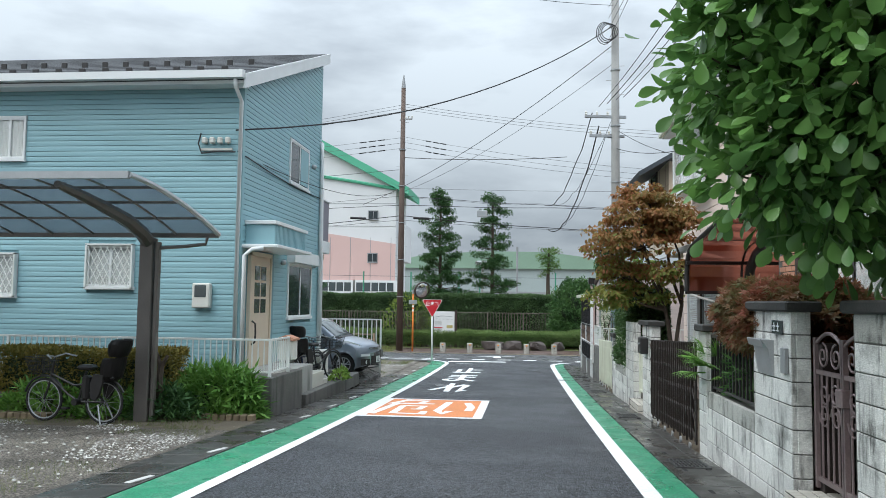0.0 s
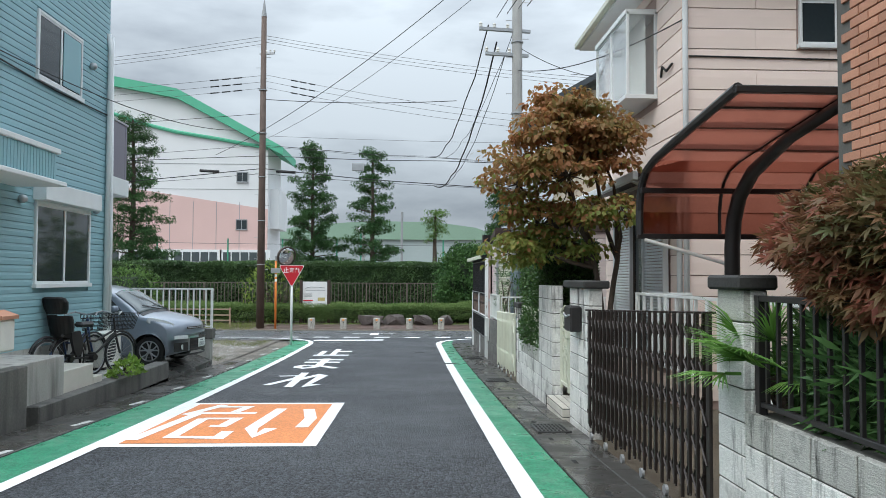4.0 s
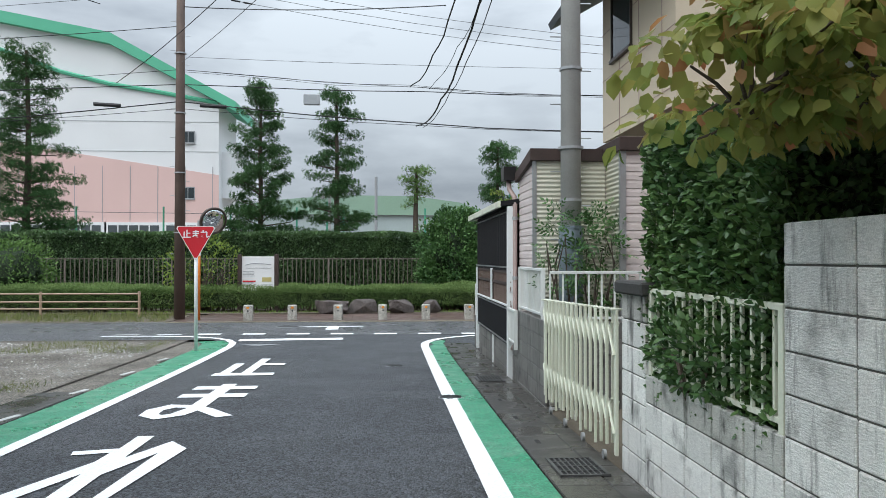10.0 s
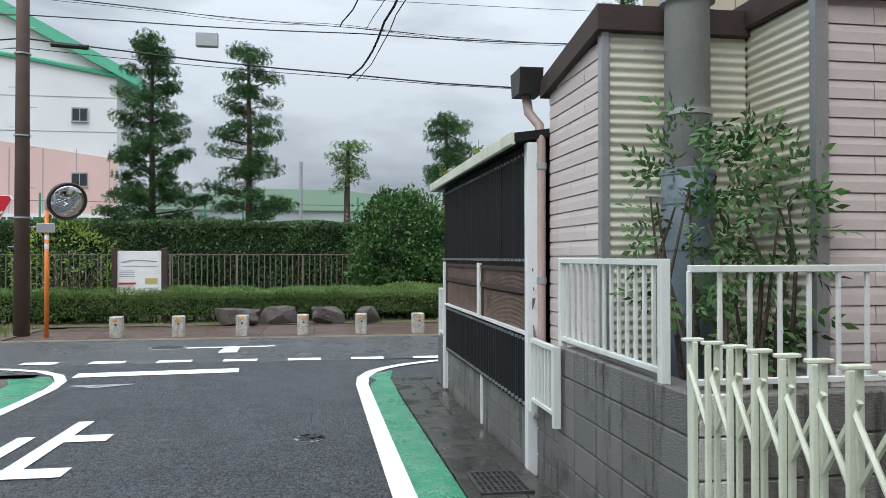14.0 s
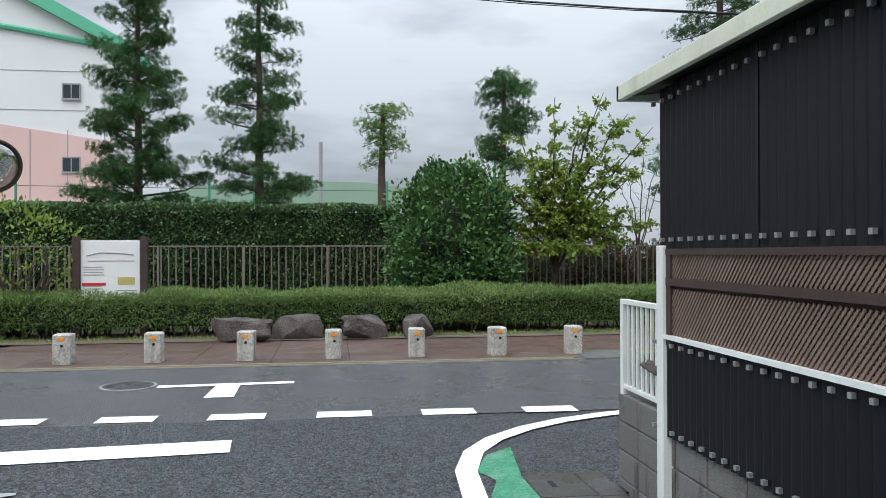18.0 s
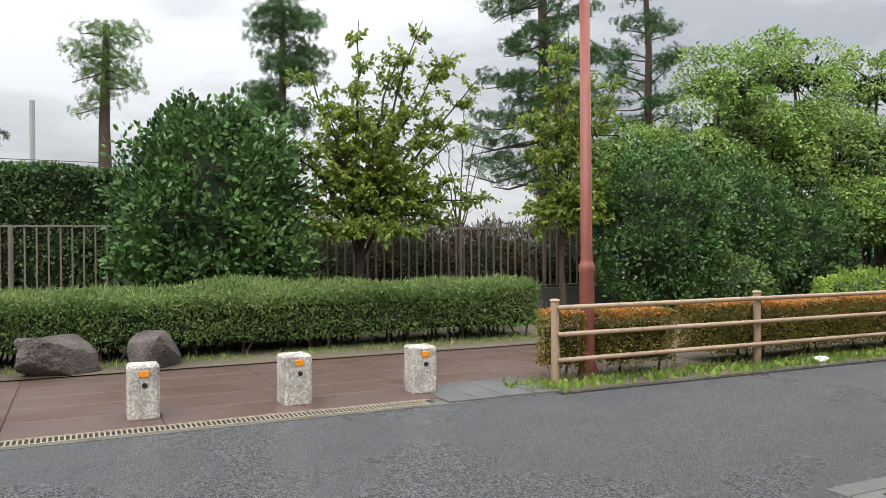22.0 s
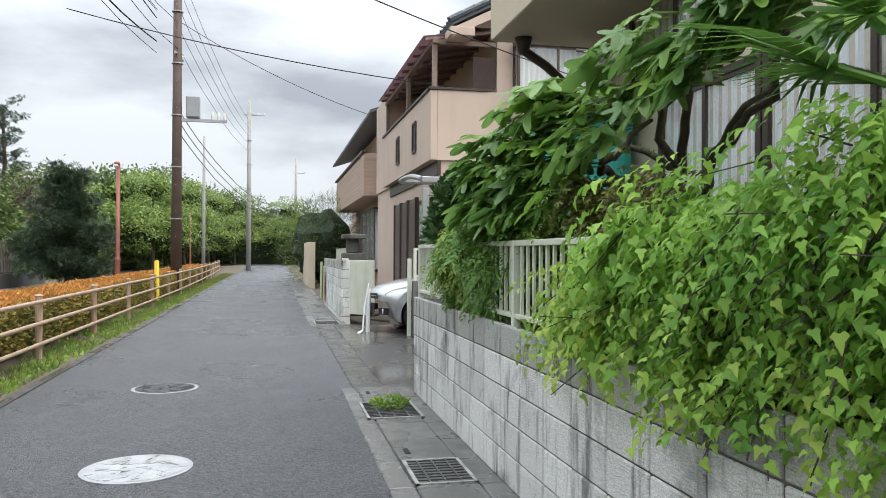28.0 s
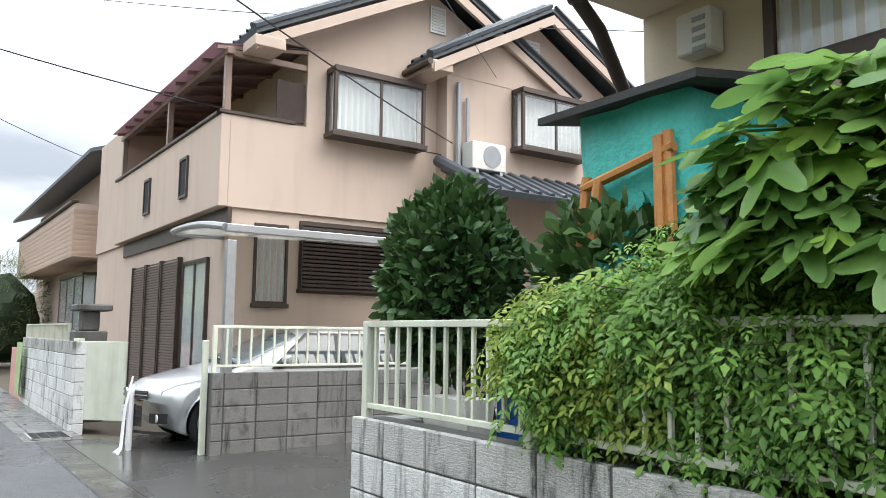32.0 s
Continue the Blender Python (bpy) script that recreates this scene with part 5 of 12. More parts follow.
def bar_fence(t, ax, fixed, a0, a1, z0, z1, pitch, mat_, posts=(), bar_r=0.009, rail=0.02, name="baluster"):
    bm = B()
    def bx(b, u0, u1, d, zz0, zz1):
        if ax == "x":
            box(b, u0, u1, fixed - d, fixed + d, zz0, zz1, 0.003)
        else:
            box(b, fixed - d, fixed + d, u0, u1, zz0, zz1, 0.003)
    bx(bm, a0, a1, rail, z1 - 0.035, z1)
    part("top_rail", bm, mat_, t)
    bm = B()
    bx(bm, a0, a1, rail * 0.8, z0, z0 + 0.03)
    part("bottom_rail", bm, mat_, t)
    n = max(2, int(round((a1 - a0) / pitch)))
    sb = B()
    box(sb, -bar_r, bar_r, -bar_r, bar_r, 0, z1 - 0.03 - z0, 0.002)
    me = bpy.data.meshes.new(name)
    sb.to_mesh(me)
    sb.free()
    me.materials.append(mat_)
    for k in range(n + 1):
        u = a0 + (a1 - a0) * k / n
        p = (u, fixed, z0) if ax == "x" else (fixed, u, z0)
        piece(name, me, pose(*p), t)
    for u in posts:
        bm = B()
        bx(bm, u - 0.025, u + 0.025, 0.025, z0 - 0.08, z1)
        part("post", bm, mat_, t)


bar_fence(fence, "x", 12.95, -15.0, -4.25, 0.16, 0.74, 0.105, M_WHITE_METAL, (-12, -9, -6.6, -4.25))
bar_fence(fence, "y", -4.25, 12.95, 14.0, 0.16, 0.74, 0.105, M_WHITE_METAL, (14.0,))
bm = B()
box(bm, -15.0, -4.15, 12.75, 13.05, -0.9, 0.10, 0.01)
box(bm, -4.35, -4.15, 13.05, 14.6, -0.9, 0.10, 0.01)
part("planter_wall", bm, M_CONC_DARK, None, "stained concrete planter wall under the white fence", "structure")
bm = B()
box(bm, -4.4, -4.15, 14.9, 19.9, -0.9, -0.42, 0.015)
part("low_kerb_wall", bm, M_CONC_DARK, None, "low dark concrete edging wall along the gutter", "structure")
mb = thing("letter_box", (-4.3, 14.1, 0.3), "weathered orange and cream letter box on the fence", "letter box")
bm = B()
box(bm, -4.45, -4.18, 14.02, 14.35, 0.30, 0.66, 0.02)
part("case", bm, M_PLASTIC_WHITE, mb)
bm = B()
prism(bm, [(-4.48, 0.66), (-4.15, 0.66), (-4.15, 0.70), (-4.32, 0.76), (-4.48, 0.70)], "y", 14.0, 14.37)
part("lid", bm, M_BRICK, mb, "faded orange lid")

# rear balcony of the blue house, seen past its far corner
bm = B()
box(bm, -9.5, -5.17, 19.56, 20.55, 2.66, 2.98, 0.01)
part("balcony_base", bm, M_TRIM, house)
bm = B()
box(bm, -9.5, -5.2, 20.40, 20.50, 2.98, 4.02, 0.01)
box(bm, -5.26, -5.2, 19.60, 20.40, 2.98, 4.02, 0.01)
part("balcony_screen", bm, mat("smoked_panel", (0.17, 0.15, 0.19), 0.35, 0.1, 1, 30, 0.0), house, "smoky violet balcony panels")
bm = B()
box(bm, -5.28, -5.18, 19.56, 20.52, 4.02, 4.06, 0.005)
part("balcony_rail", bm, M_GALV, house)

# ---- pale pink house behind the accordion gate
PX, PY0, PY1 = 4.2, 16.37, 20.75
pink = thing("pink_house", (8, 19, gz(19)), "two-storey pale pink sided house with white shutters", "house")
bm = B()
box(bm, PX + 0.02, 12, PY0 + 0.02, PY1, -1.0, 5.95)
wp = part("wall", bm, M_PINK_JOINT, pink)
boards(wp, "y", PX + 0.005, -1, PY0, PY1, -0.6, 6.0, 0.30, M_PINK, [(16.9, 19.9, -0.2, 2.5), (17.5, 19.6, 4.0, 5.45)], gap=0.012, run=2.2)
boards(wp, "x", PY0 + 0.005, -1, PX, 12, -0.6, 6.0, 0.30, M_PINK, [(5.9, 7.1, 4.5, 5.3)], gap=0.012, run=2.2)
# hipped roof with boxed eaves all round
EX0, EX1, EY0, EY1, EZ = PX - 0.45, 12.45, PY0 - 0.42, PY1 + 0.42, 5.98
bm = B()
ra, rb = (EX0 + 2.6, (EY0 + EY1) / 2, 7.35), (EX1 - 2.6, (EY0 + EY1) / 2, 7.35)
quad(bm, (EX0, EY0, EZ), (EX1, EY0, EZ), rb, ra)
quad(bm, (EX1, EY1, EZ), (EX0, EY1, EZ), ra, rb)
quad(bm, (EX0, EY1, EZ), (EX0, EY0, EZ), ra)
quad(bm, (EX1, EY0, EZ), (EX1, EY1, EZ), rb)
roof_p = part("roof", bm, M_ROOF_DARK, pink, "dark tiled hipped roof")
bm = B()
for k in range(1, 9):
    u = k / 9.0
    z = EZ + (7.35 - EZ) * u
    a, b = Vector((EX0, EY0, EZ)).lerp(Vector(ra), u), Vector((EX1, EY0, EZ)).lerp(Vector(rb), u)
    tube(bm, [a, b], 0.03, 5)
    c = Vector((EX0, EY1, EZ)).lerp(Vector(ra), u)
    tube(bm, [a, c], 0.03, 5)
for e in ((EX0, EY0, EZ), (EX0, EY1, EZ)):
    tube(bm, [e, ra], 0.06, 6)
part("tile_course", bm, M_ROOF_DARK, roof_p, kind="stuff")
bm = B()
box(bm, EX0, EX1, EY0, EY1, 5.86, 5.96, 0.01)
part("boxed_eave", bm, M_TRIM, pink, "cream boxed eaves")
bm = B()
box(bm, EX0 - 0.1, EX0, EY0 - 0.1, EY1, 5.88, 6.0, 0.02)
box(bm, EX0, EX1, EY0 - 0.1, EY0, 5.88, 6.0, 0.02)
part("gutter", bm, M_CREAM_METAL, pink, "cream eaves gutter")
bm = B()
tube(bm, [(PX + 0.2, EY0 - 0.05, 5.88), (PX + 0.18, EY0 + 0.1, 5.75), (PX + 0.05, PY0 - 0.06, 5.55), (PX + 0.03, PY0 - 0.06, 5.4), (PX + 0.03, PY0 - 0.06, -0.6)], 0.04, 10)
part("downpipe", bm, M_TRIM, pink, smooth=True)
bm = B()
prism(bm, [(PX - 0.72, 2.58), (PX, 2.76), (PX, 2.84), (PX - 0.72, 2.66)], "y", PY0 - 0.2, 20.3)
part("canopy", bm, M_BRONZE, pink, "dark thin canopy over the shutters")
bm = B()
box(bm, PX - 0.80, PX - 0.72, PY0 - 0.25, 20.3, 2.54, 2.66, 0.01)
part("canopy_gutter", bm, M_TRIM, pink)
bm = B()
tube(bm, [(PX - 0.76, PY0 - 0.05, 2.56), (PX - 0.55, PY0 - 0.08, 2.46), (PX - 0.1, PY0 - 0.08, 2.36), (PX - 0.06, PY0 - 0.02, 2.2), (PX - 0.06, PY0 - 0.02, -0.5)], 0.04, 10)
part("downpipe", bm, M_TRIM, pink, smooth=True)
bm = B()
tube(bm, [(PX + 0.1, PY0 - 0.02, 4.38), (6.4, PY0 - 0.02, 4.36), (9.0, PY0 - 0.02, 4.36)], 0.012, 5)
tube(bm, [(PX - 0.02, 17.25, 4.3), (PX - 0.05, 17.1, 4.42), (PX - 0.05, 16.9, 4.3), (PX - 0.03, 16.7, 4.36)], 0.02, 5)
part("wall_cable", bm, M_CABLE, pink)
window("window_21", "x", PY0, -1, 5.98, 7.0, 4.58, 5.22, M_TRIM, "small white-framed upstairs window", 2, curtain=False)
window("window_6", "y", PX, -1, 17.55, 19.5, 4.08, 5.38, M_TRIM, "white-framed upstairs bay window with net curtain", 2, bay=0.45)
for s0, s1 in ((17.0, 18.0), (18.8, 19.8)):
    sh = thing("louvre_shutter", (PX - 0.05, (s0 + s1) / 2, -0.2), "white closed louvred shutter on the pink house", "shutter", "white louvred shutters")
    bm = B()
    box(bm, PX - 0.10, PX - 0.02, s0 - 0.05, s0, -0.2, 2.45)
    box(bm, PX - 0.10, PX - 0.02, s1, s1 + 0.05, -0.2, 2.45)
    box(bm, PX - 0.10, PX - 0.02, s0, s1, 2.4, 2.45)
    part("frame", bm, M_TRIM, sh)
    sl = B()
    prism(sl, [(-0.012, 0.0), (0.012, 0.02), (0.012, 0.044), (-0.012, 0.02)], "y", -(s1 - s0) / 2, (s1 - s0) / 2)
    me = bpy.data.meshes.new("slat")
    sl.to_mesh(me)
    sl.free()
    me.materials.append(M_TRIM)
    for k in range(52):
        piece("slat", me, pose(PX - 0.06, (s0 + s1) / 2, -0.18 + 0.05 * k), sh)
    bm = B()
    box(bm, PX - 0.03, PX - 0.015, s0, s1, -0.2, 2.4)
    part("backing", bm, M_PINK_JOINT, sh)
win = window("window_7", "y", PX, -1, 18.08, 18.72, -0.1, 2.4, M_BRONZE, "dark glazed door between the shutters", 1, curtain=False)
tf = thing("terrace_fence", (3.4, 15.5, -0.4), "white tubular terrace railing behind the gate", "railing")
bar_fence(tf, "y", 3.45, 11.0, 16.1, 0.05, 0.95, 0.32, M_WHITE_METAL, (11.0, 13.5, 16.1), bar_r=0.016)
bar_fence(tf, "x", 16.05, 3.45, 4.2, 0.05, 0.95, 0.3, M_WHITE_METAL, (), bar_r=0.016)

# ---- carport with curved bronze panels
cp = thing("curved_carport", (4.5, 13.0, gz(13)), "black-framed carport with curved bronze translucent roof panels", "carport")
prof = [(14.3, 1.64), (14.3, 1.92), (14.26, 2.10), (14.17, 2.25), (14.02, 2.36), (13.7, 2.44), (12.6, 2.58), (11.55, 2.70)]
xs_cp = [2.95, 3.9, 4.9, 5.9, 6.9]
for a, b in zip(xs_cp, xs_cp[1:]):
    for j, (p, q) in enumerate(zip(prof, prof[1:])):
        bm = B()
        quad(bm, (a, p[0], p[1]), (b, p[0], p[1]), (b, q[0], q[1]), (a, q[0], q[1]))
        bmesh.ops.solidify(bm, geom=bm.faces[:], thickness=0.008)
        part("panel", bm, M_POLYCARB, cp)
for x in xs_cp:
    bm = B()
    tube(bm, [(x, y, z + 0.015) for y, z in prof], 0.045 if x == 2.95 else 0.022, 8)
    part("rib", bm, M_BLACK_METAL, cp)
for y, z in (prof[0], (14.16, 2.16), (13.3, 2.52), (12.6, 2.61), (12.0, 2.67), prof[-1]):
    bm = B()
    box(bm, 2.92, 6.95, y - 0.03, y + 0.03, z - 0.03, z + 0.03, 0.005)
    part("purlin", bm, M_BLACK_METAL, cp)
for x in (3.9, 6.4):
    bm = B()
    tube(bm, [(x, 13.95, gz(14) - 0.1), (x, 13.95, 1.5), (x, 13.9, 1.8), (x, 13.75, 2.05), (x, 13.4, 2.28), (x, 12.6, 2.50), (x, 11.7, 2.62)], [0.085] * 2 + [0.085, 0.08, 0.075, 0.06, 0.05], 12)
    part("post", bm, M_BLACK_METAL, cp, smooth=True)
bm = B()
tube(bm, [(3.0, 14.28, 1.6), (3.9, 14.1, 1.32)], 0.022, 8)
part("brace", bm, M_WHITE_METAL, cp)

# ---- brick house nearest the start on the walled side
br = thing("brick_house", (7, 4, 0.0), "house clad in salmon brick with dark window frames and brown louvres", "house")
bm = B()
box(bm, 3.52, 12, -6, 11.08, -0.6, 6.5)
wbk = part("wall", bm, M_MORTAR, br)
bk = B()
box(bk, -0.012, 0.012, -0.11, 0.11, -0.032, 0.032, 0.003)
bkm = bpy.data.meshes.new("brick")
bk.to_mesh(bkm)
bk.free()
bkm.materials.append(M_BRICK)
bk = B()
box(bk, -0.11, 0.11, -0.012, 0.012, -0.032, 0.032, 0.003)
bkx = bpy.data.meshes.new("brick")
bk.to_mesh(bkx)
bk.free()
bkx.materials.append(M_BRICK)
for r in range(44):
    z = 1.0 + 0.075 * r
    for k in range(24):
        y = 11.0 - 0.115 - 0.232 * k - (0.116 if r % 2 else 0)
        if y < 7.0:
            break
        if z < 3.05 and y < 9.95 and z > 0.9:
            continue
        piece("brick", bkm, pose(3.515, y, z), wbk)
for r in range(44):
    for k in range(3):
        piece("brick", bkx, pose(3.64 + 0.232 * k + (0.116 if r % 2 else 0), 11.085, 1.0 + 0.075 * r), wbk)
window("window_8", "y", 3.5, -1, 7.3, 9.8, 0.9, 2.95, M_BLACK_METAL, "large dark-framed window with white blind", 2, bar=0.09)
lv = thing("brown_louvre", (3.45, 5.5, 0.4), "brown louvred metal shutter on the brick house", "shutter")
bm = B()
box(bm, 3.40, 3.5, 4.2, 4.28, 0.2, 3.4)
box(bm, 3.40, 3.5, 6.7, 6.78, 0.2, 3.4)
part("frame", bm, M_BROWN_GATE, lv)
sl = B()
prism(sl, [(-0.02, 0.0), (0.015, 0.035), (0.015, 0.055), (-0.02, 0.03)], "y", -1.21, 1.21)
me = bpy.data.meshes.new("slat")
sl.to_mesh(sl_me := me)
sl.free()
me.materials.append(mat("brown_slat", (0.22, 0.12, 0.085), 0.5, 0.12, 4, 50, 0.1))
for k in range(50):
    piece("slat", me, pose(3.44, 5.49, 0.22 + 0.063 * k), lv)
bm = B()
tube(bm, [(3.42, 10.0, 6.0), (3.42, 10.0, -0.2)], 0.05, 10)
part("downpipe", bm, M_BRONZE, br, "brown downpipe")
bm = B()
prism(bm, [(3.0, 6.5), (8, 8.6), (12.5, 6.5), (12.5, 6.6), (8, 8.75), (2.95, 6.62)], "y", -6.5, 11.6)
part("roof", bm, M_ROOF_DARK, br)

# ---- cream house behind the sheds
ch = thing("cream_house", (8, 27, gz(27)), "cream rendered house with an overhanging upper storey", "house")
bm = B()
box(bm, 4.6, 11, 24.85, 28.7, 3.12, 5.95)
part("upper_storey", bm, M_CREAM, ch)
bm = B()
box(bm, 5.8, 11, 25.3, 28.4, -1.0, 3.12)
part("lower_storey", bm, M_CREAM, ch)
bm = B()
prism(bm, [(3.65, 5.42), (7.6, 7.7), (11.6, 5.42), (11.6, 5.54), (7.6, 7.85), (3.6, 5.54)], "y", 24.4, 29.1)
part("roof", bm, M_ROOF_DARK, ch)
bm = B()
tube(bm, [(6.1, 24.79, 6.0), (6.1, 24.79, 3.3), (6.1, 25.24, 3.0), (6.1, 25.24, -0.5)], 0.05, 8)
part("downpipe", bm, M_BRONZE, ch)
bm = B()
for z in np.arange(3.4, 5.9, 0.9):
    box(bm, 4.59, 4.60, 24.85, 28.7, z, z + 0.006)
for y in (25.4, 26.5, 27.6):
    box(bm, 4.59, 4.60, y, y + 0.01, 3.12, 5.95)
part("panel_joints", bm, M_PINK_JOINT, ch)
window("window_9", "y", 4.6, -1, 26.9, 28.0, 4.55, 5.9, M_BRONZE, "narrow dark upstairs window", 1, curtain=False)

# ---- pink and cream storage sheds
s1 = thing("pink_shed", (4.4, 24.0, gz(24)), "storage shed with pale pink brick-pattern siding and dark fascia", "shed")
bm = B()
box(bm, 3.4, 5.4, 23.55, 26.5, -0.9, 2.32)
ws1 = part("wall", bm, M_PINKSHED, s1)
boards(ws1, "x", 23.535, -1, 3.44, 5.4, -0.8, 2.24, 0.107, M_PINKSHED, gap=0.007, run=0.62, depth=0.02)
bm = B()
box(bm, 3.34, 5.46, 23.46, 26.5, 2.24, 2.42, 0.01)
part("fascia", bm, M_WOOD_DARK, s1, "dark brown fascia")
bm = B()
box(bm, 3.36, 3.44, 23.50, 23.56, -0.9, 2.24)
part("corner_trim", bm, M_GALV, s1)


def corrugated(name, axis, face, sign, a0, a1, z0, z1, pitch, amp, material, parent, vertical=True, label=""):
    """A corrugated sheet, its waves running upright or level."""
    v, f = [], []
    if vertical:
        n = int((a1 - a0) / pitch * 6)
        for k in range(n + 1):
            a = a0 + (a1 - a0) * k / n
            d = face + sign * amp * math.sin(2 * math.pi * k / 6)
            for z in (z0, z1):
                v.append((a, d, z) if axis == "x" else (d, a, z))
    else:
        n = int((z1 - z0) / pitch * 6)
        for k in range(n + 1):
            z = z0 + (z1 - z0) * k / n
            d = face + sign * amp * math.sin(2 * math.pi * k / 6)
            for a in (a0, a1):
                v.append((a, d, z) if axis == "x" else (d, a, z))
    f = [(2 * k, 2 * k + 1, 2 * k + 3, 2 * k + 2) for k in range(n)]
    return raw(name, v, f, material, parent, label, smooth=True)


corrugated("side_sheet", "y", 3.385, -1, 23.56, 24.25, -0.8, 2.24, 0.06, 0.008, M_CREAM_CORR, s1, False)
s2 = thing("cream_shed", (2.9, 24.9, gz(25)), "small lean-to of cream corrugated sheet and pink siding", "shed")
bm = B()
box(bm, 2.42, 3.38, 24.27, 25.42, -0.9, 2.2)
ws2 = part("wall", bm, M_PINKSHED, s2)
corrugated("front_sheet", "x", 24.255, -1, 2.44, 3.38, -0.8, 2.2, 0.06, 0.008, M_CREAM_CORR, s2, False)
boards(ws2, "y", 2.405, -1, 24.3, 25.42, -0.3, 2.18, 0.107, M_PINKSHED, gap=0.007, run=0.62, depth=0.02)
bm = B()
prism(bm, [(24.2, 2.20), (25.5, 2.02), (25.5, 2.16), (24.2, 2.36)], "x", 2.34, 3.4)
part("fascia", bm, M_WOOD_DARK, s2, "dark brown sloping roof edge")
bm = B()
box(bm, 2.38, 2.43, 24.24, 24.31, -0.9, 2.2)
part("corner_trim", bm, M_GALV, s2)
bm = B()
tube(bm, [(2.26, 25.62, 2.06), (2.27, 25.58, 1.92), (2.33, 25.48, 1.80), (2.33, 25.44, 1.66), (2.33, 25.44, -0.42), (2.29, 25.40, -0.50)], 0.038, 12)
dp = part("downpipe", bm, mat("mauve_brown_plastic", (0.36, 0.27, 0.25), 0.5, 0.12, 3, 40, 0.05), s2, "mauve-brown downpipe", smooth=True)
for z in (1.45, 0.55, -0.2):
    bm = B()
    lathe(bm, 2.33, 25.44, [(0.045, z), (0.045, z + 0.05)], 12)
    part("clip", bm, M_GALV, dp)
bm = B()
prism(bm, [(25.50, 2.06), (25.74, 2.06), (25.78, 2.26), (25.46, 2.26)], "x", 2.17, 2.36)
part("rain_hopper", bm, M_BLACK_METAL, s2, "dark rain hopper")

# ---- black corrugated shed at the corner
bs = thing("black_shed", (2.6, 27.5, gz(27)), "corner shed clad in black corrugated sheet with wooden lattice", "shed")
Y0, Y1, SX = 25.47, 29.62, 2.25
corrugated("upper_sheet", "y", SX, -1, Y0 + 0.06, Y1, 0.68, 1.66, 0.075, 0.011, M_BLACK_CORR, bs, label="black corrugated sheet")
corrugated("lower_sheet", "y", SX, -1, Y0 + 0.04, Y1, -0.45, 0.14, 0.075, 0.011, M_BLACK_CORR, bs, label="black corrugated sheet")
corrugated("end_sheet", "x", Y1, 1, SX, 4.2, 0.68, 1.66, 0.075, 0.011, M_BLACK_CORR, bs, label="black corrugated sheet")
bm = B()
box(bm, SX + 0.02, SX + 0.04, Y0, Y1, -0.43, 1.6)
part("lining", bm, M_WOOD_DARK, bs)
bm = B()
box(bm, SX + 0.3, 4.2, Y0, Y1 - 0.02, -0.95, 1.5)
part("body", bm, M_WOOD_DARK, bs)
for y, zl, zh in ((Y0 + 0.0, -0.95, 1.66), (27.36, 0.16, 0.70), (Y1 - 0.05, -0.95, 0.70)):
    bm = B()
    box(bm, SX - 0.035, SX + 0.06, y - 0.045, y + 0.045, zl, zh, 0.005)
    part("post", bm, M_TRIM, bs)
bm = B()
box(bm, SX - 0.005, SX + 0.02, 27.34, 27.38, -0.95, -0.44, 0.003)
part("post", bm, M_TRIM, bs)
for y in (26.4, 28.5):
    bm = B()
    box(bm, SX - 0.014, SX - 0.005, y - 0.012, y + 0.012, 0.68, 1.66)
    part("sheet_lap", bm, M_BLACK_CORR, bs)
bm = B()
box(bm, SX - 0.03, SX + 0.03, Y0 + 0.05, Y1, 0.14, 0.165)
part("trim", bm, M_TRIM, bs)
bm = B()
box(bm, SX - 0.015, SX + 0.03, Y0, Y1, 0.645, 0.68)
part("upper_trim", bm, M_WOOD_DARK, bs)
bm = B()
box(bm, SX - 0.015, SX + 0.05, Y0 + 0.05, Y1 - 0.05, 0.46, 0.505)
for y in (Y0 + 0.1, 27.27, 27.45, Y1 - 0.12):
    box(bm, SX - 0.012, SX + 0.04, y - 0.035, y + 0.035, 0.1, 0.66)
part("lattice_frame", bm, M_WOOD_DARK, bs)
ls = B()
box(ls, -0.004, 0.004, -0.007, 0.007, -0.5, 0.5)
me = bpy.data.meshes.new("lattice_slat")
ls.to_mesh(me)
ls.free()
me.materials.append(M_WOOD)
for layer, ang in ((0, 42), (1, -42)):
    for k in range(118):
        y = Y0 + 0.02 + 0.035 * k
        for zc in (0.29, 0.585):
            m = pose(SX + 0.005 + 0.008 * layer, y, zc, ang, 0, 0) @ Matrix.Diagonal((1, 1, 0.40 if zc < 0.4 else 0.22, 1))
            if k < 117:
                piece("lattice_slat", me, m, bs)
bm = B()
for k in range(34):
    for z in (0.735, 0.105, -0.41, 1.58):
        y = Y0 + 0.12 + 0.124 * k
        box(bm, SX - 0.03, SX - 0.008, y - 0.012, y + 0.012, z - 0.012, z + 0.012)
part("fixing", bm, M_GALV, bs, kind="stuff")
bm = B()
prism(bm, [(SX - 0.14, 1.66), (4.4, 2.0), (4.4, 2.06), (SX - 0.14, 1.73)], "y", Y0 - 0.05, Y1 + 0.28)
part("roof", bm, M_BLACK_CORR, bs)
bm = B()
box(bm, SX - 0.17, SX - 0.13, Y0 - 0.05, Y1 + 0.3, 1.64, 1.74, 0.005)
box(bm, SX - 0.17, 4.4, Y1 + 0.26, Y1 + 0.3, 1.64, 1.74, 0.005)
part("eaves_board", bm, M_CREAM_METAL, bs, "weathered white eaves board")

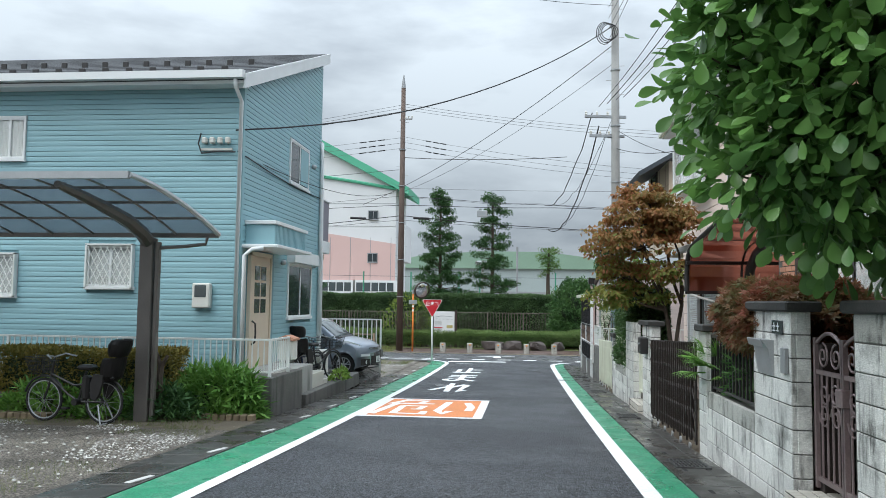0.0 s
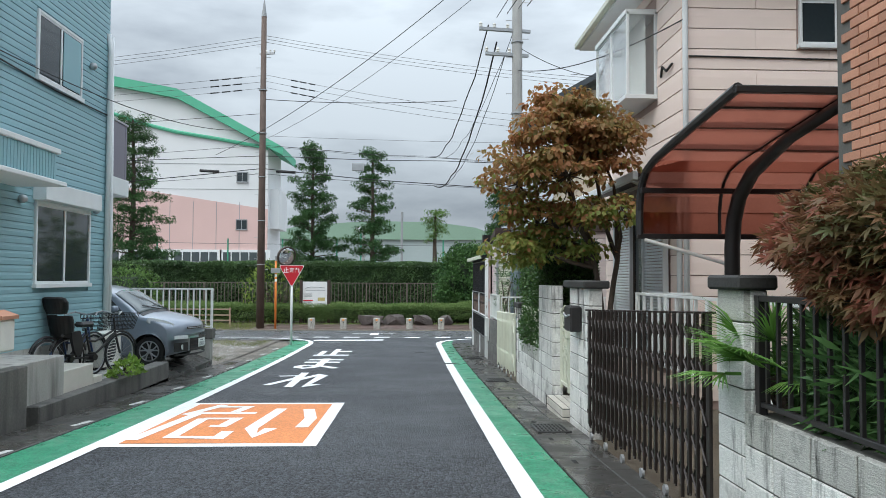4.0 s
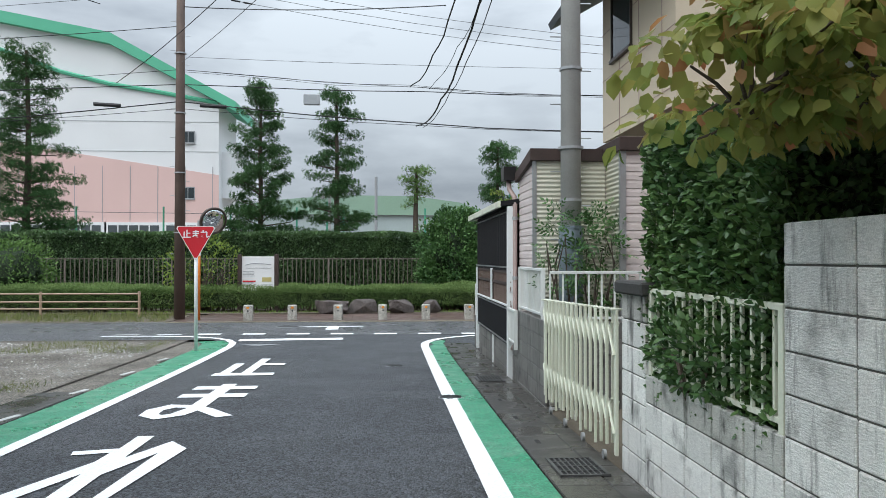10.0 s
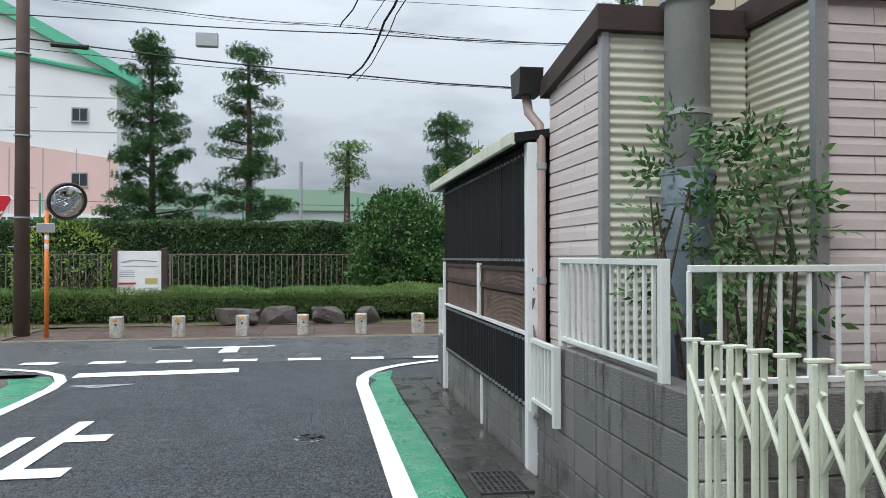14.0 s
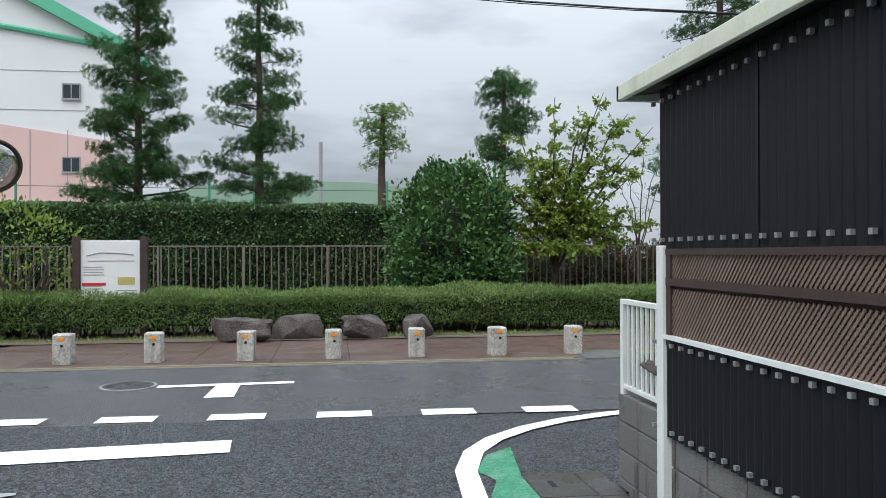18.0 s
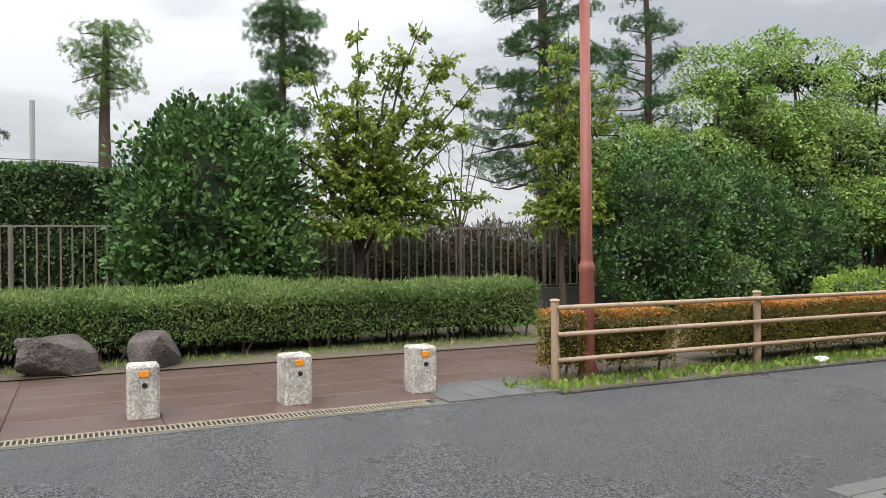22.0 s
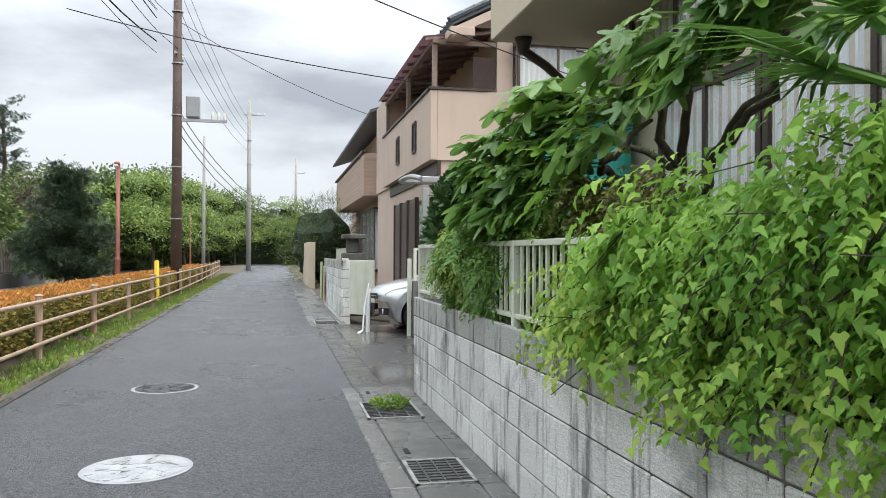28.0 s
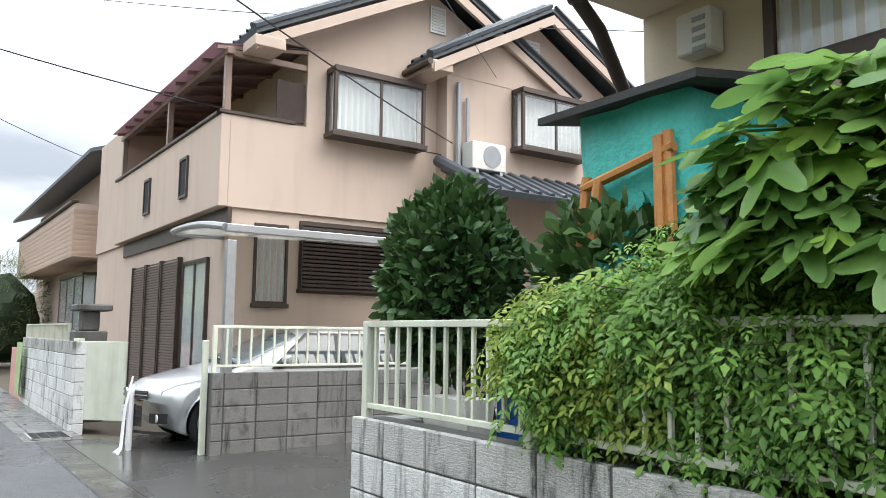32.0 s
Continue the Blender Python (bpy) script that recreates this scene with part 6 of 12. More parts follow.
# ---------------------------------------------------------------- plants: every leaf is a small mesh of its own shape
def fig_radius(a):
    """Outline of a fig leaf: five rounded lobes."""
    return max([0.44] + [r0 * (1 - (abs(a - lobe) / 0.56) ** 1.7) for lobe, r0 in ((-1.95, 0.60), (-0.95, 0.88), (0.0, 1.0), (0.95, 0.88), (1.95, 0.60)) if abs(a - lobe) < 0.56])


FIG_ANG = [-2.8 + 5.6 * k / 40 for k in range(41)]
FIG = ([(0, 0, 0)] + [(fig_radius(a) * math.cos(a), fig_radius(a) * math.sin(a), 0.06 * math.sin(a * 5) - 0.2 * fig_radius(a) ** 2) for a in FIG_ANG], [(0, k, k + 1) for k in range(1, 41)])
OBOVATE = ([c for x, w in ((0.0, 0.01), (0.22, 0.13), (0.45, 0.24), (0.66, 0.29), (0.84, 0.24), (0.95, 0.12), (1.0, 0.01)) for c in ((x, w, 0.18 * w - 0.16 * x * x), (x, 0, -0.02 - 0.16 * x * x), (x, -w, 0.18 * w - 0.16 * x * x))],
           [t for k in range(6) for t in ((3 * k, 3 * k + 1, 3 * k + 4), (3 * k, 3 * k + 4, 3 * k + 3), (3 * k + 1, 3 * k + 2, 3 * k + 5), (3 * k + 1, 3 * k + 5, 3 * k + 4))])
SHAPES = {
    "obovate": OBOVATE,
    "oval": ([(0, 0, 0), (0.32, 0.24, 0.03), (0.32, -0.24, 0.03), (0.72, 0.2, 0.02), (0.72, -0.2, 0.02), (1, 0, -0.06)], [(0, 2, 1), (1, 2, 4), (1, 4, 3), (3, 4, 5)]),
    "broad": ([(0, 0, 0), (0.3, 0.3, 0.05), (0.3, 0, -0.02), (0.3, -0.3, 0.05), (0.7, 0.27, 0.04), (0.72, 0, -0.04), (0.7, -0.27, 0.04), (1, 0, -0.1)],
              [(0, 2, 1), (0, 3, 2), (1, 2, 5), (1, 5, 4), (2, 3, 6), (2, 6, 5), (4, 5, 7), (5, 6, 7)]),
    "lance": ([(0, 0, 0), (0.4, 0.1, 0.02), (0.4, -0.1, 0.02), (1, 0, -0.05)], [(0, 2, 1), (1, 2, 3)]),
    "tuft": ([c for a in np.linspace(-1.2, 1.2, 7) for c in ((0, 0.02 * math.cos(a * 3), 0.03 * a), (0.12 * math.cos(a), 0.12 * math.sin(a) + 0.05, 0.05 * a), (math.cos(a * 0.8), math.sin(a * 0.8), 0.25 * math.sin(5 * a)))],
             [(3 * k, 3 * k + 1, 3 * k + 2) for k in range(7)]),
    "maple": ([(0, 0, 0)] + [c for a, r in ((-1.6, 0.55), (-0.85, 0.85), (0, 1.0), (0.85, 0.85), (1.6, 0.55)) for c in
              ((0.42 * r * math.cos(a - 0.36), 0.42 * r * math.sin(a - 0.36), 0.02), (r * math.cos(a), r * math.sin(a), -0.12), (0.42 * r * math.cos(a + 0.36), 0.42 * r * math.sin(a + 0.36), 0.02))],
              [t for k in range(5) for t in ((0, 1 + 3 * k, 3 + 3 * k), (1 + 3 * k, 2 + 3 * k, 3 + 3 * k))]),
    "fig": FIG,
    "grape": ([(0, 0, 0), (-0.1, 0.22, 0.03), (0.12, 0.4, -0.04), (0.4, 0.2, 0.03), (0.55, 0.19, 0.0), (1.0, 0, -0.22), (0.55, -0.19, 0.0), (0.4, -0.2, 0.03), (0.12, -0.4, -0.04), (-0.1, -0.22, 0.03), (0.35, 0, -0.02)],
              [(10, k, k + 1) for k in range(9)] + [(10, 9, 0)]),
    "spray": ([c for a in np.linspace(-1.25, 1.25, 6) for c in ((0.05 * math.cos(a), 0.05 * math.sin(a), 0), (0.55 * math.cos(a - 0.14), 0.55 * math.sin(a - 0.14), 0.05), (math.cos(a), math.sin(a), 0.16 * math.sin(7 * a)), (0.55 * math.cos(a + 0.14), 0.55 * math.sin(a + 0.14), 0.05))],
              [t for k in range(6) for t in ((4 * k, 4 * k + 1, 4 * k + 3), (4 * k + 1, 4 * k + 2, 4 * k + 3))]),
    "pinnate": ([c for x, d, r in ((0.1, 0.9, 0.42), (0.1, -0.9, 0.42), (0.45, 0.75, 0.42), (0.45, -0.75, 0.42), (0.7, 0.0, 0.5)) for c in
                ((x, 0, 0), (x + r * 0.5 * math.cos(d - 0.44), r * 0.5 * math.sin(d - 0.44), 0.02), (x + r * math.cos(d), r * math.sin(d), -0.05), (x + r * 0.5 * math.cos(d + 0.44), r * 0.5 * math.sin(d + 0.44), 0.02))],
                [t for k in range(5) for t in ((4 * k, 4 * k + 1, 4 * k + 3), (4 * k + 1, 4 * k + 2, 4 * k + 3))]),
    "heart": ([(0, 0, 0), (-0.08, 0.28, 0.04), (-0.08, -0.28, 0.04), (0.3, 0.42, 0.03), (0.3, -0.42, 0.03), (0.32, 0, -0.02), (0.62, 0.17, 0.0), (0.62, -0.17, 0.0), (1.0, 0, -0.14)],
              [(0, 5, 1), (1, 5, 3), (0, 2, 5), (2, 4, 5), (3, 5, 6), (5, 4, 7), (5, 7, 6), (6, 7, 8)]),
    "blade": ([(0, 0.03, 0), (0, -0.03, 0), (0.55, 0.022, 0.05), (0.55, -0.022, 0.05), (1, 0, -0.08)], [(0, 1, 3), (0, 3, 2), (2, 3, 4)]),
}


def unit(v):
    return v / np.maximum(np.linalg.norm(v, axis=-1, keepdims=True), 1e-9)


def leaves(name, P, D, S, material, parent, shape="oval", rng=None, up=None, label="", flat=0.5):
    """One mesh of leaves: stalk ends P, ways D, lengths S. Their faces turn to the sky as far as flat says."""
    rng = rng or np.random.default_rng(1)
    P, D, S = np.asarray(P, float), unit(np.asarray(D, float)), np.asarray(S, float)
    N = rng.normal(size=P.shape) * (1 - flat) + np.array([0, 0, 1.0]) * flat
    if up is not None:
        N = N * 0.5 + np.asarray(up) * 0.7
    Y = unit(np.cross(N, D))
    Z = np.cross(D, Y)
    v0, f0 = SHAPES[shape]
    v0, f0 = np.array(v0, float), np.array(f0, int)
    k = len(v0)
    V = P[:, None] + S[:, None, None] * (v0[None, :, 0:1] * D[:, None] + v0[None, :, 1:2] * Y[:, None] + v0[None, :, 2:3] * Z[:, None])
    F = (np.arange(len(P)) * k)[:, None, None] + f0[None]
    return raw(name, V.reshape(-1, 3), F.reshape(-1, 3), material, parent, label, kind="stuff")


def limb(bm, p0, p1, r0, r1, rng, bend=0.12, n=4, seg=6):
    p0, p1 = np.array(p0, float), np.array(p1, float)
    L = np.linalg.norm(p1 - p0)
    pts, rs = [], []
    off = np.zeros(3)
    for k in range(n + 1):
        t = k / n
        if 0 < k < n:
            off = off + rng.normal(size=3) * bend * L / n
        pts.append(tuple(p0 + (p1 - p0) * t + off * math.sin(math.pi * t)))
        rs.append(r0 + (r1 - r0) * t)
    tube(bm, pts, rs, seg, cap=False)
    return pts


def broad_tree(name, label, base, trunk_top, r, blobs, clusters, per, lsize, leaf_mat, shape="oval", seed=1, bark=None, csize=0.35, droop=0.25, flat=0.5, category="tree", shell=0.55,
               lowest=-99.0, second=None, twigs=True, group=""):
    """A tree or bush: a trunk, limbs to clusters on the given ellipsoids (x, y, z, rx, ry, rz), and leaves round each cluster."""
    rng = np.random.default_rng(seed)
    t = thing(name, base, label, category, group)
    bm = B()
    tp = limb(bm, base, trunk_top, r, r * 0.6, rng, 0.08, 5, 9)
    trunk = part("trunk", bm, bark or M_BARK, t, smooth=True)
    bl = np.array(blobs, float)
    vol = bl[:, 3] * bl[:, 4] * bl[:, 5]
    vol = vol ** 0.7
    which = rng.choice(len(bl), clusters, p=vol / vol.sum())
    d = unit(rng.normal(size=(clusters, 3)))
    rad = rng.uniform(shell, 1.0, (clusters, 1)) ** 0.6
    C = bl[which, :3] + d * rad * bl[which, 3:6]
    ok = C[:, 2] > lowest
    C, d = C[ok], d[ok]
    bm = B()
    mids = []
    for b in bl:
        a = np.array(trunk_top) if b[2] > trunk_top[2] else np.array(tp[3])
        c = b[:3] + np.array((0, 0, -0.25 * b[5]))
        limb(bm, a, c, r * 0.5, r * 0.22, rng, 0.15, 4, 6)
        mids.append(c)
    mids = np.array(mids)
    if twigs:
        for i in range(0, len(C), max(1, len(C) // 90)):
            limb(bm, mids[np.argmin(np.linalg.norm(mids - C[i], axis=1))], C[i], max(0.008, r * 0.16), 0.004, rng, 0.2, 3, 4)
    part("limb", bm, bark or M_BARK, t, kind="stuff", smooth=True)
    n = len(C) * per
    ci = np.repeat(np.arange(len(C)), per)
    off = rng.normal(size=(n, 3)) * csize * np.array([0.5, 0.5, 0.42])
    P = C[ci] + off
    D = unit(off) * 0.7 + d[ci] * 0.5 + rng.normal(size=(n, 3)) * 0.45 + np.array([0, 0, -droop])
    S = lsize * rng.uniform(0.65, 1.25, n)
    if second is None:
        leaves("crown", P, D, S, leaf_mat, t, shape, rng, flat=flat)
    else:
        hi = P[:, 2] > second[1] + rng.normal(size=n) * second[2]
        leaves("crown", P[hi], D[hi], S[hi], leaf_mat, t, shape, rng, flat=flat)
        leaves("lower_crown", P[~hi], D[~hi], S[~hi], second[0], t, shape, rng, flat=flat)
    return t


def shell_leaves(rng, C, rad, per, droop=0.3, low=-0.25, spread=0.12):
    """Leaf places on the lit upper shells of rounded clumps: stalk ends, ways, and the way each face looks."""
    n = len(C) * per
    ci = np.repeat(np.arange(len(C)), per)
    d = unit(rng.normal(size=(n, 3)))
    d[:, 2] = np.where(d[:, 2] < low, -d[:, 2], d[:, 2])
    P = C[ci] + d * rad[ci] * (rng.uniform(0.5, 1.0, (n, 1)) ** 0.45) + rng.normal(size=(n, 3)) * spread * rad[ci]
    D = unit(d * 0.7 + rng.normal(size=(n, 3)) * 0.45 + np.array([0, 0, -droop]))
    U = unit(d * 0.6 + np.array([0, 0, 0.75]) + rng.normal(size=(n, 3)) * 0.4)
    return P, D, U


def clump_tree(name, label, base, trunk, r, crown, clumps, crad, per, lsize, leaf_mat, shape, seed, inner=0.0, second=None, droop=0.3, group="", flatten=0.62, bark=None, stems=1, hollow=0.55):
    """A tree of separate rounded clumps of leaves carried on limbs. inner: share of near-black leaves that put shade
    between them. crown: ellipsoids (x, y, z, rx, ry, rz).
    """
    rng = np.random.default_rng(seed)
    t = thing(name, base, label, "tree", group)
    bm = B()
    heads = []
    for k in range(stems):
        head = np.array(trunk) + (rng.normal(size=3) * np.array([0.5, 0.3, 0.2]) if k else 0)
        limb(bm, base, tuple(head), r * (1.0 if k == 0 else 0.7), r * 0.55, rng, 0.07, 6, 8)
        heads.append(head)
    part("trunk", bm, bark or M_BARK, t, smooth=True)
    bl = np.array(crown, float)
    vol = (bl[:, 3] * bl[:, 4] * bl[:, 5]) ** 0.67
    which = rng.choice(len(bl), clumps, p=vol / vol.sum())
    d = unit(rng.normal(size=(clumps, 3)))
    C = bl[which, :3] + d * (rng.uniform(hollow, 1.0, (clumps, 1)) ** 0.6) * bl[which, 3:6]
    R = crad * rng.uniform(0.6, 1.3, (clumps, 1)) * np.array([[1.0, 1.0, flatten]])
    bm = B()
    forks = []
    for b in bl:
        h = heads[int(np.argmin([np.linalg.norm(q - b[:3]) for q in heads]))]
        fork = b[:3] + np.array((0, 0, -0.3 * b[5]))
        limb(bm, tuple(h), tuple(fork), r * 0.5, r * 0.25, rng, 0.14, 4, 6)
        forks.append(fork)
    forks = np.array(forks)
    for i in range(len(C)):
        limb(bm, tuple(forks[np.argmin(np.linalg.norm(forks - C[i], axis=1))]), tuple(C[i]), max(0.010, r * 0.16), 0.005, rng, 0.18, 3, 4)
    part("limb", bm, bark or M_BARK, t, kind="stuff", smooth=True)
    P, D, U = shell_leaves(rng, C, R, per, droop)
    S = lsize * rng.uniform(0.65, 1.25, len(P))
    if second is None:
        leaves("crown", P, D, S, leaf_mat, t, shape, rng, up=U * 1.3)
    else:
        hi = P[:, 2] > second[1] + rng.normal(size=len(P)) * second[2]
        leaves("crown", P[hi], D[hi], S[hi], leaf_mat, t, shape, rng, up=U[hi] * 1.3)
        leaves("lower_crown", P[~hi], D[~hi], S[~hi], second[0], t, shape, rng, up=U[~hi] * 1.3)
    # Extra leaves low in the crown, coloured dark to stand for its shade.
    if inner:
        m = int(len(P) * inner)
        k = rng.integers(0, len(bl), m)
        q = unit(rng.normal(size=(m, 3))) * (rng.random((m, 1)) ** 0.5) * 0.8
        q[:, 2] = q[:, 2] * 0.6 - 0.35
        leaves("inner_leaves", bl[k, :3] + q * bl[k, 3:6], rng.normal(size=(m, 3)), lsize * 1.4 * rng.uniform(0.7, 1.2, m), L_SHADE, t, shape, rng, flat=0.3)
    return t


def twig_tree(name, label, base, trunk, r, ends, twigs, per, lsize, leaf_mat, seed, reach=0.75, group="", spring=0.35):
    """An open small tree: limbs rise from the trunk to the given ends, twigs fan out from them, and leaves hang along each twig."""
    rng = np.random.default_rng(seed)
    t = thing(name, base, label, "tree", group)
    bm = B()
    line = limb(bm, base, trunk, r, r * 0.7, rng, 0.05, 5, 9)
    part("trunk", bm, M_BARK, t, smooth=True)
    P, D = [], []
    bm = B()
    for e in ends:
        start = np.array(line[3 + int(rng.integers(0, 3))])
        e = np.array(e) + rng.normal(size=3) * 0.06
        mid = start + (e - start) * 0.5 + np.array((0, 0, spring * abs(e[2] - start[2]) * 0.4 + 0.1))
        run = [tuple((1 - u) ** 2 * start + 2 * u * (1 - u) * mid + u * u * e + rng.normal(size=3) * 0.02) for u in np.linspace(0, 1, 9)]
        tube(bm, run, list(np.linspace(r * 0.45, 0.006, 9)), 6, cap=False)
        run = np.array(run)
        for k in range(twigs):
            u = rng.uniform(0.28, 1.0)
            p = run[min(8, int(u * 8))] + rng.normal(size=3) * 0.03
            a = rng.uniform(0, 6.28)
            d = unit(np.array((math.cos(a), math.sin(a) * 0.9, rng.uniform(-0.1, 0.75))) + unit(e - start) * 0.5)
            L = reach * rng.uniform(0.4, 1.0) * (1.15 - 0.5 * u)
            pts = [p + d * L * q + np.array((0, 0, -0.22 * L * q * q)) for q in np.linspace(0, 1, 5)]
            tube(bm, [tuple(q) for q in pts], list(np.linspace(0.007, 0.003, 5)), 3, cap=False)
            q = rng.uniform(0.15, 1.05, per)
            P.append(p + d * L * q[:, None] + np.array((0, 0, -0.22 * L)) * (q * q)[:, None] + rng.normal(size=(per, 3)) * 0.025)
            side = unit(rng.normal(size=(per, 3)))
            D.append(unit(d * 0.6 + side * 0.75 + np.array((0, 0, -0.45))))
    part("limb", bm, M_BARK, t, kind="stuff", smooth=True)
    P, D = np.concatenate(P), np.concatenate(D)
    leaves("crown", P, D, lsize * rng.uniform(0.6, 1.25, len(P)), leaf_mat, t, "oval", rng, flat=0.6)
    return t


def tier_conifer(name, label, base, h, r, reach, seed, tiers=9, first=0.22, tuft=0.34, per=66, lean=0.0, up=0.35, bare=0.5, group="pruned conifers", mat_=None, shape="spray", size=0.15, boughs=4, curl=0.0):
    """A pruned conifer: a straight trunk, boughs, and pads of needle sprays at their ends. reach(t): how far the boughs go at that height."""
    rng = np.random.default_rng(seed)
    t = thing(name, base, label, "conifer", group)
    bm = B()
    x, y, z = base
    limb(bm, base, (x + lean, y, z + h), r, r * 0.3, rng, 0.02, 6, 9)
    part("trunk", bm, M_BARK, t, smooth=True)
    bm = B()
    P, D = [], []
    for k in range(tiers):
        tt = first + (1 - first) * k / (tiers - 1) if tiers > 1 else 1.0
        a0 = rng.uniform(0, 6.28)
        for j in range(boughs):
            a = a0 + 6.28 * j / boughs + rng.normal() * 0.35
            R = max(0.14, reach(tt) * rng.uniform(0.6, 1.2))
            p0 = np.array((x + lean * tt, y, z + h * min(tt, 0.985) - 0.1 + rng.normal() * 0.12))
            p1 = p0 + np.array((math.cos(a) * R, math.sin(a) * R, up * R + rng.normal() * 0.1))
            limb(bm, p0, p1, max(0.018, r * 0.3 * (1.15 - tt)), 0.01, rng, 0.14, 3, 5)
            pads = np.arange(bare + rng.uniform(-0.08, 0.08), 1.06, max(0.1, tuft * 0.55 / R))
            for s in pads:
                c = p0 + (p1 - p0) * s + np.array((0, 0, 0.05 + curl * R * s * s)) + rng.normal(size=3) * tuft * 0.16
                q = int(per * (0.6 + 0.5 * s))
                o = np.clip(rng.normal(size=(q, 3)), -1.7, 1.7) * np.array([0.46, 0.46, 0.24]) * tuft
                P.append(c + o)
                D.append(unit(o) * 0.8 + np.array((math.cos(a) * 0.5, math.sin(a) * 0.5, 0.4)) + rng.normal(size=(q, 3)) * 0.3)
    part("bough", bm, M_BARK, t, kind="stuff", smooth=True)
    P, D = np.concatenate(P), np.concatenate(D)
    leaves("needles", P, D, rng.uniform(0.6, 1.2, len(P)) * size, mat_ or L_CONIFER, t, shape, rng, flat=0.45)
    return t


def hedge(name, label, x0, x1, y0, y1, z0, z1, n, lsize, leaf_mat, seed, shape="oval", wob=0.08, core=None, sides="nsewt", top_mat=None, stems=0, gap=0.0, group="", round_top=0.0):
    """A clipped hedge: a solid core in a shade-dark green and leaves standing out of every side."""
    rng = np.random.default_rng(seed)
    t = thing(name, ((x0 + x1) / 2, (y0 + y1) / 2, z0), label, "hedge", group)
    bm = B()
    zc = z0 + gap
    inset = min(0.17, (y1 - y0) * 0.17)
    # Solid box whose colour carries the shade inside the hedge.
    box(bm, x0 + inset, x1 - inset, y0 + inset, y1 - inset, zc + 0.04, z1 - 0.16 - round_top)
    part("inner_foliage", bm, core or M_SHADE_CORE, t)
    if stems:
        bm = B()
        for k in range(stems):
            x, y = rng.uniform(x0 + 0.1, x1 - 0.1), rng.uniform(y0 + 0.1, y1 - 0.1)
            limb(bm, (x, y, z0 - 0.03), (x + rng.normal() * 0.15, y + rng.normal() * 0.08, zc + 0.25), 0.018, 0.01, rng, 0.1, 2, 5)
        part("stem", bm, M_BARK, t, kind="stuff")
    areas = {"n": (x1 - x0) * (z1 - zc), "s": (x1 - x0) * (z1 - zc), "e": (y1 - y0) * (z1 - zc), "w": (y1 - y0) * (z1 - zc), "t": (x1 - x0) * (y1 - y0)}
    tot = sum(areas[s] for s in sides)
    sets = []
    for s in sides:
        m = int(n * areas[s] / tot)
        u, v = rng.random(m), rng.random(m)
        X, Y, Z = x0 + u * (x1 - x0), y0 + u * (y1 - y0), zc + v * (z1 - zc)
        deep = np.abs(rng.normal(size=m)) * wob * 1.3
        if s == "t":
            yy = y0 + v * (y1 - y0)
            drop = round_top * ((yy - (y0 + y1) / 2) / ((y1 - y0) / 2)) ** 2
            wave = np.array([noise.noise((a * 0.8, b * 0.8, seed)) for a, b in zip(X, yy)]) * wob * 1.2
            P, Nn = np.stack([X, yy, z1 - deep * 0.6 - drop + wave], 1), (0, 0, 1)
        elif s in "ns":
            yy = y1 if s == "n" else y0
            sg = 1 if s == "n" else -1
            wave = np.array([noise.noise((a * 0.9, b * 1.2, seed + 5)) for a, b in zip(X, Z)]) * wob * 1.2
            P, Nn = np.stack([X, yy + sg * (wave - deep), Z - round_top * (v > 0.85) * 0.5], 1), (0, sg, 0)
        else:
            xx = x1 if s == "e" else x0
            sg = 1 if s == "e" else -1
            P, Nn = np.stack([xx - sg * deep, Y, Z], 1), (sg, 0, 0)
        D = np.array(Nn) * 0.6 + rng.normal(size=(m, 3)) * 0.6 + np.array([0, 0, 0.25])
        sets.append((s, P, D))
    for s, P, D in sets if top_mat else []:
        leaves("top_leaves" if s == "t" else "side_leaves", P, D, rng.uniform(0.7, 1.25, len(P)) * lsize, top_mat if s == "t" else leaf_mat, t, shape, rng)
    if not top_mat:
        P, D = np.concatenate([q[1] for q in sets]), np.concatenate([q[2] for q in sets])
        leaves("leaves", P, D, rng.uniform(0.7, 1.25, len(P)) * lsize, leaf_mat, t, shape, rng)
    return t


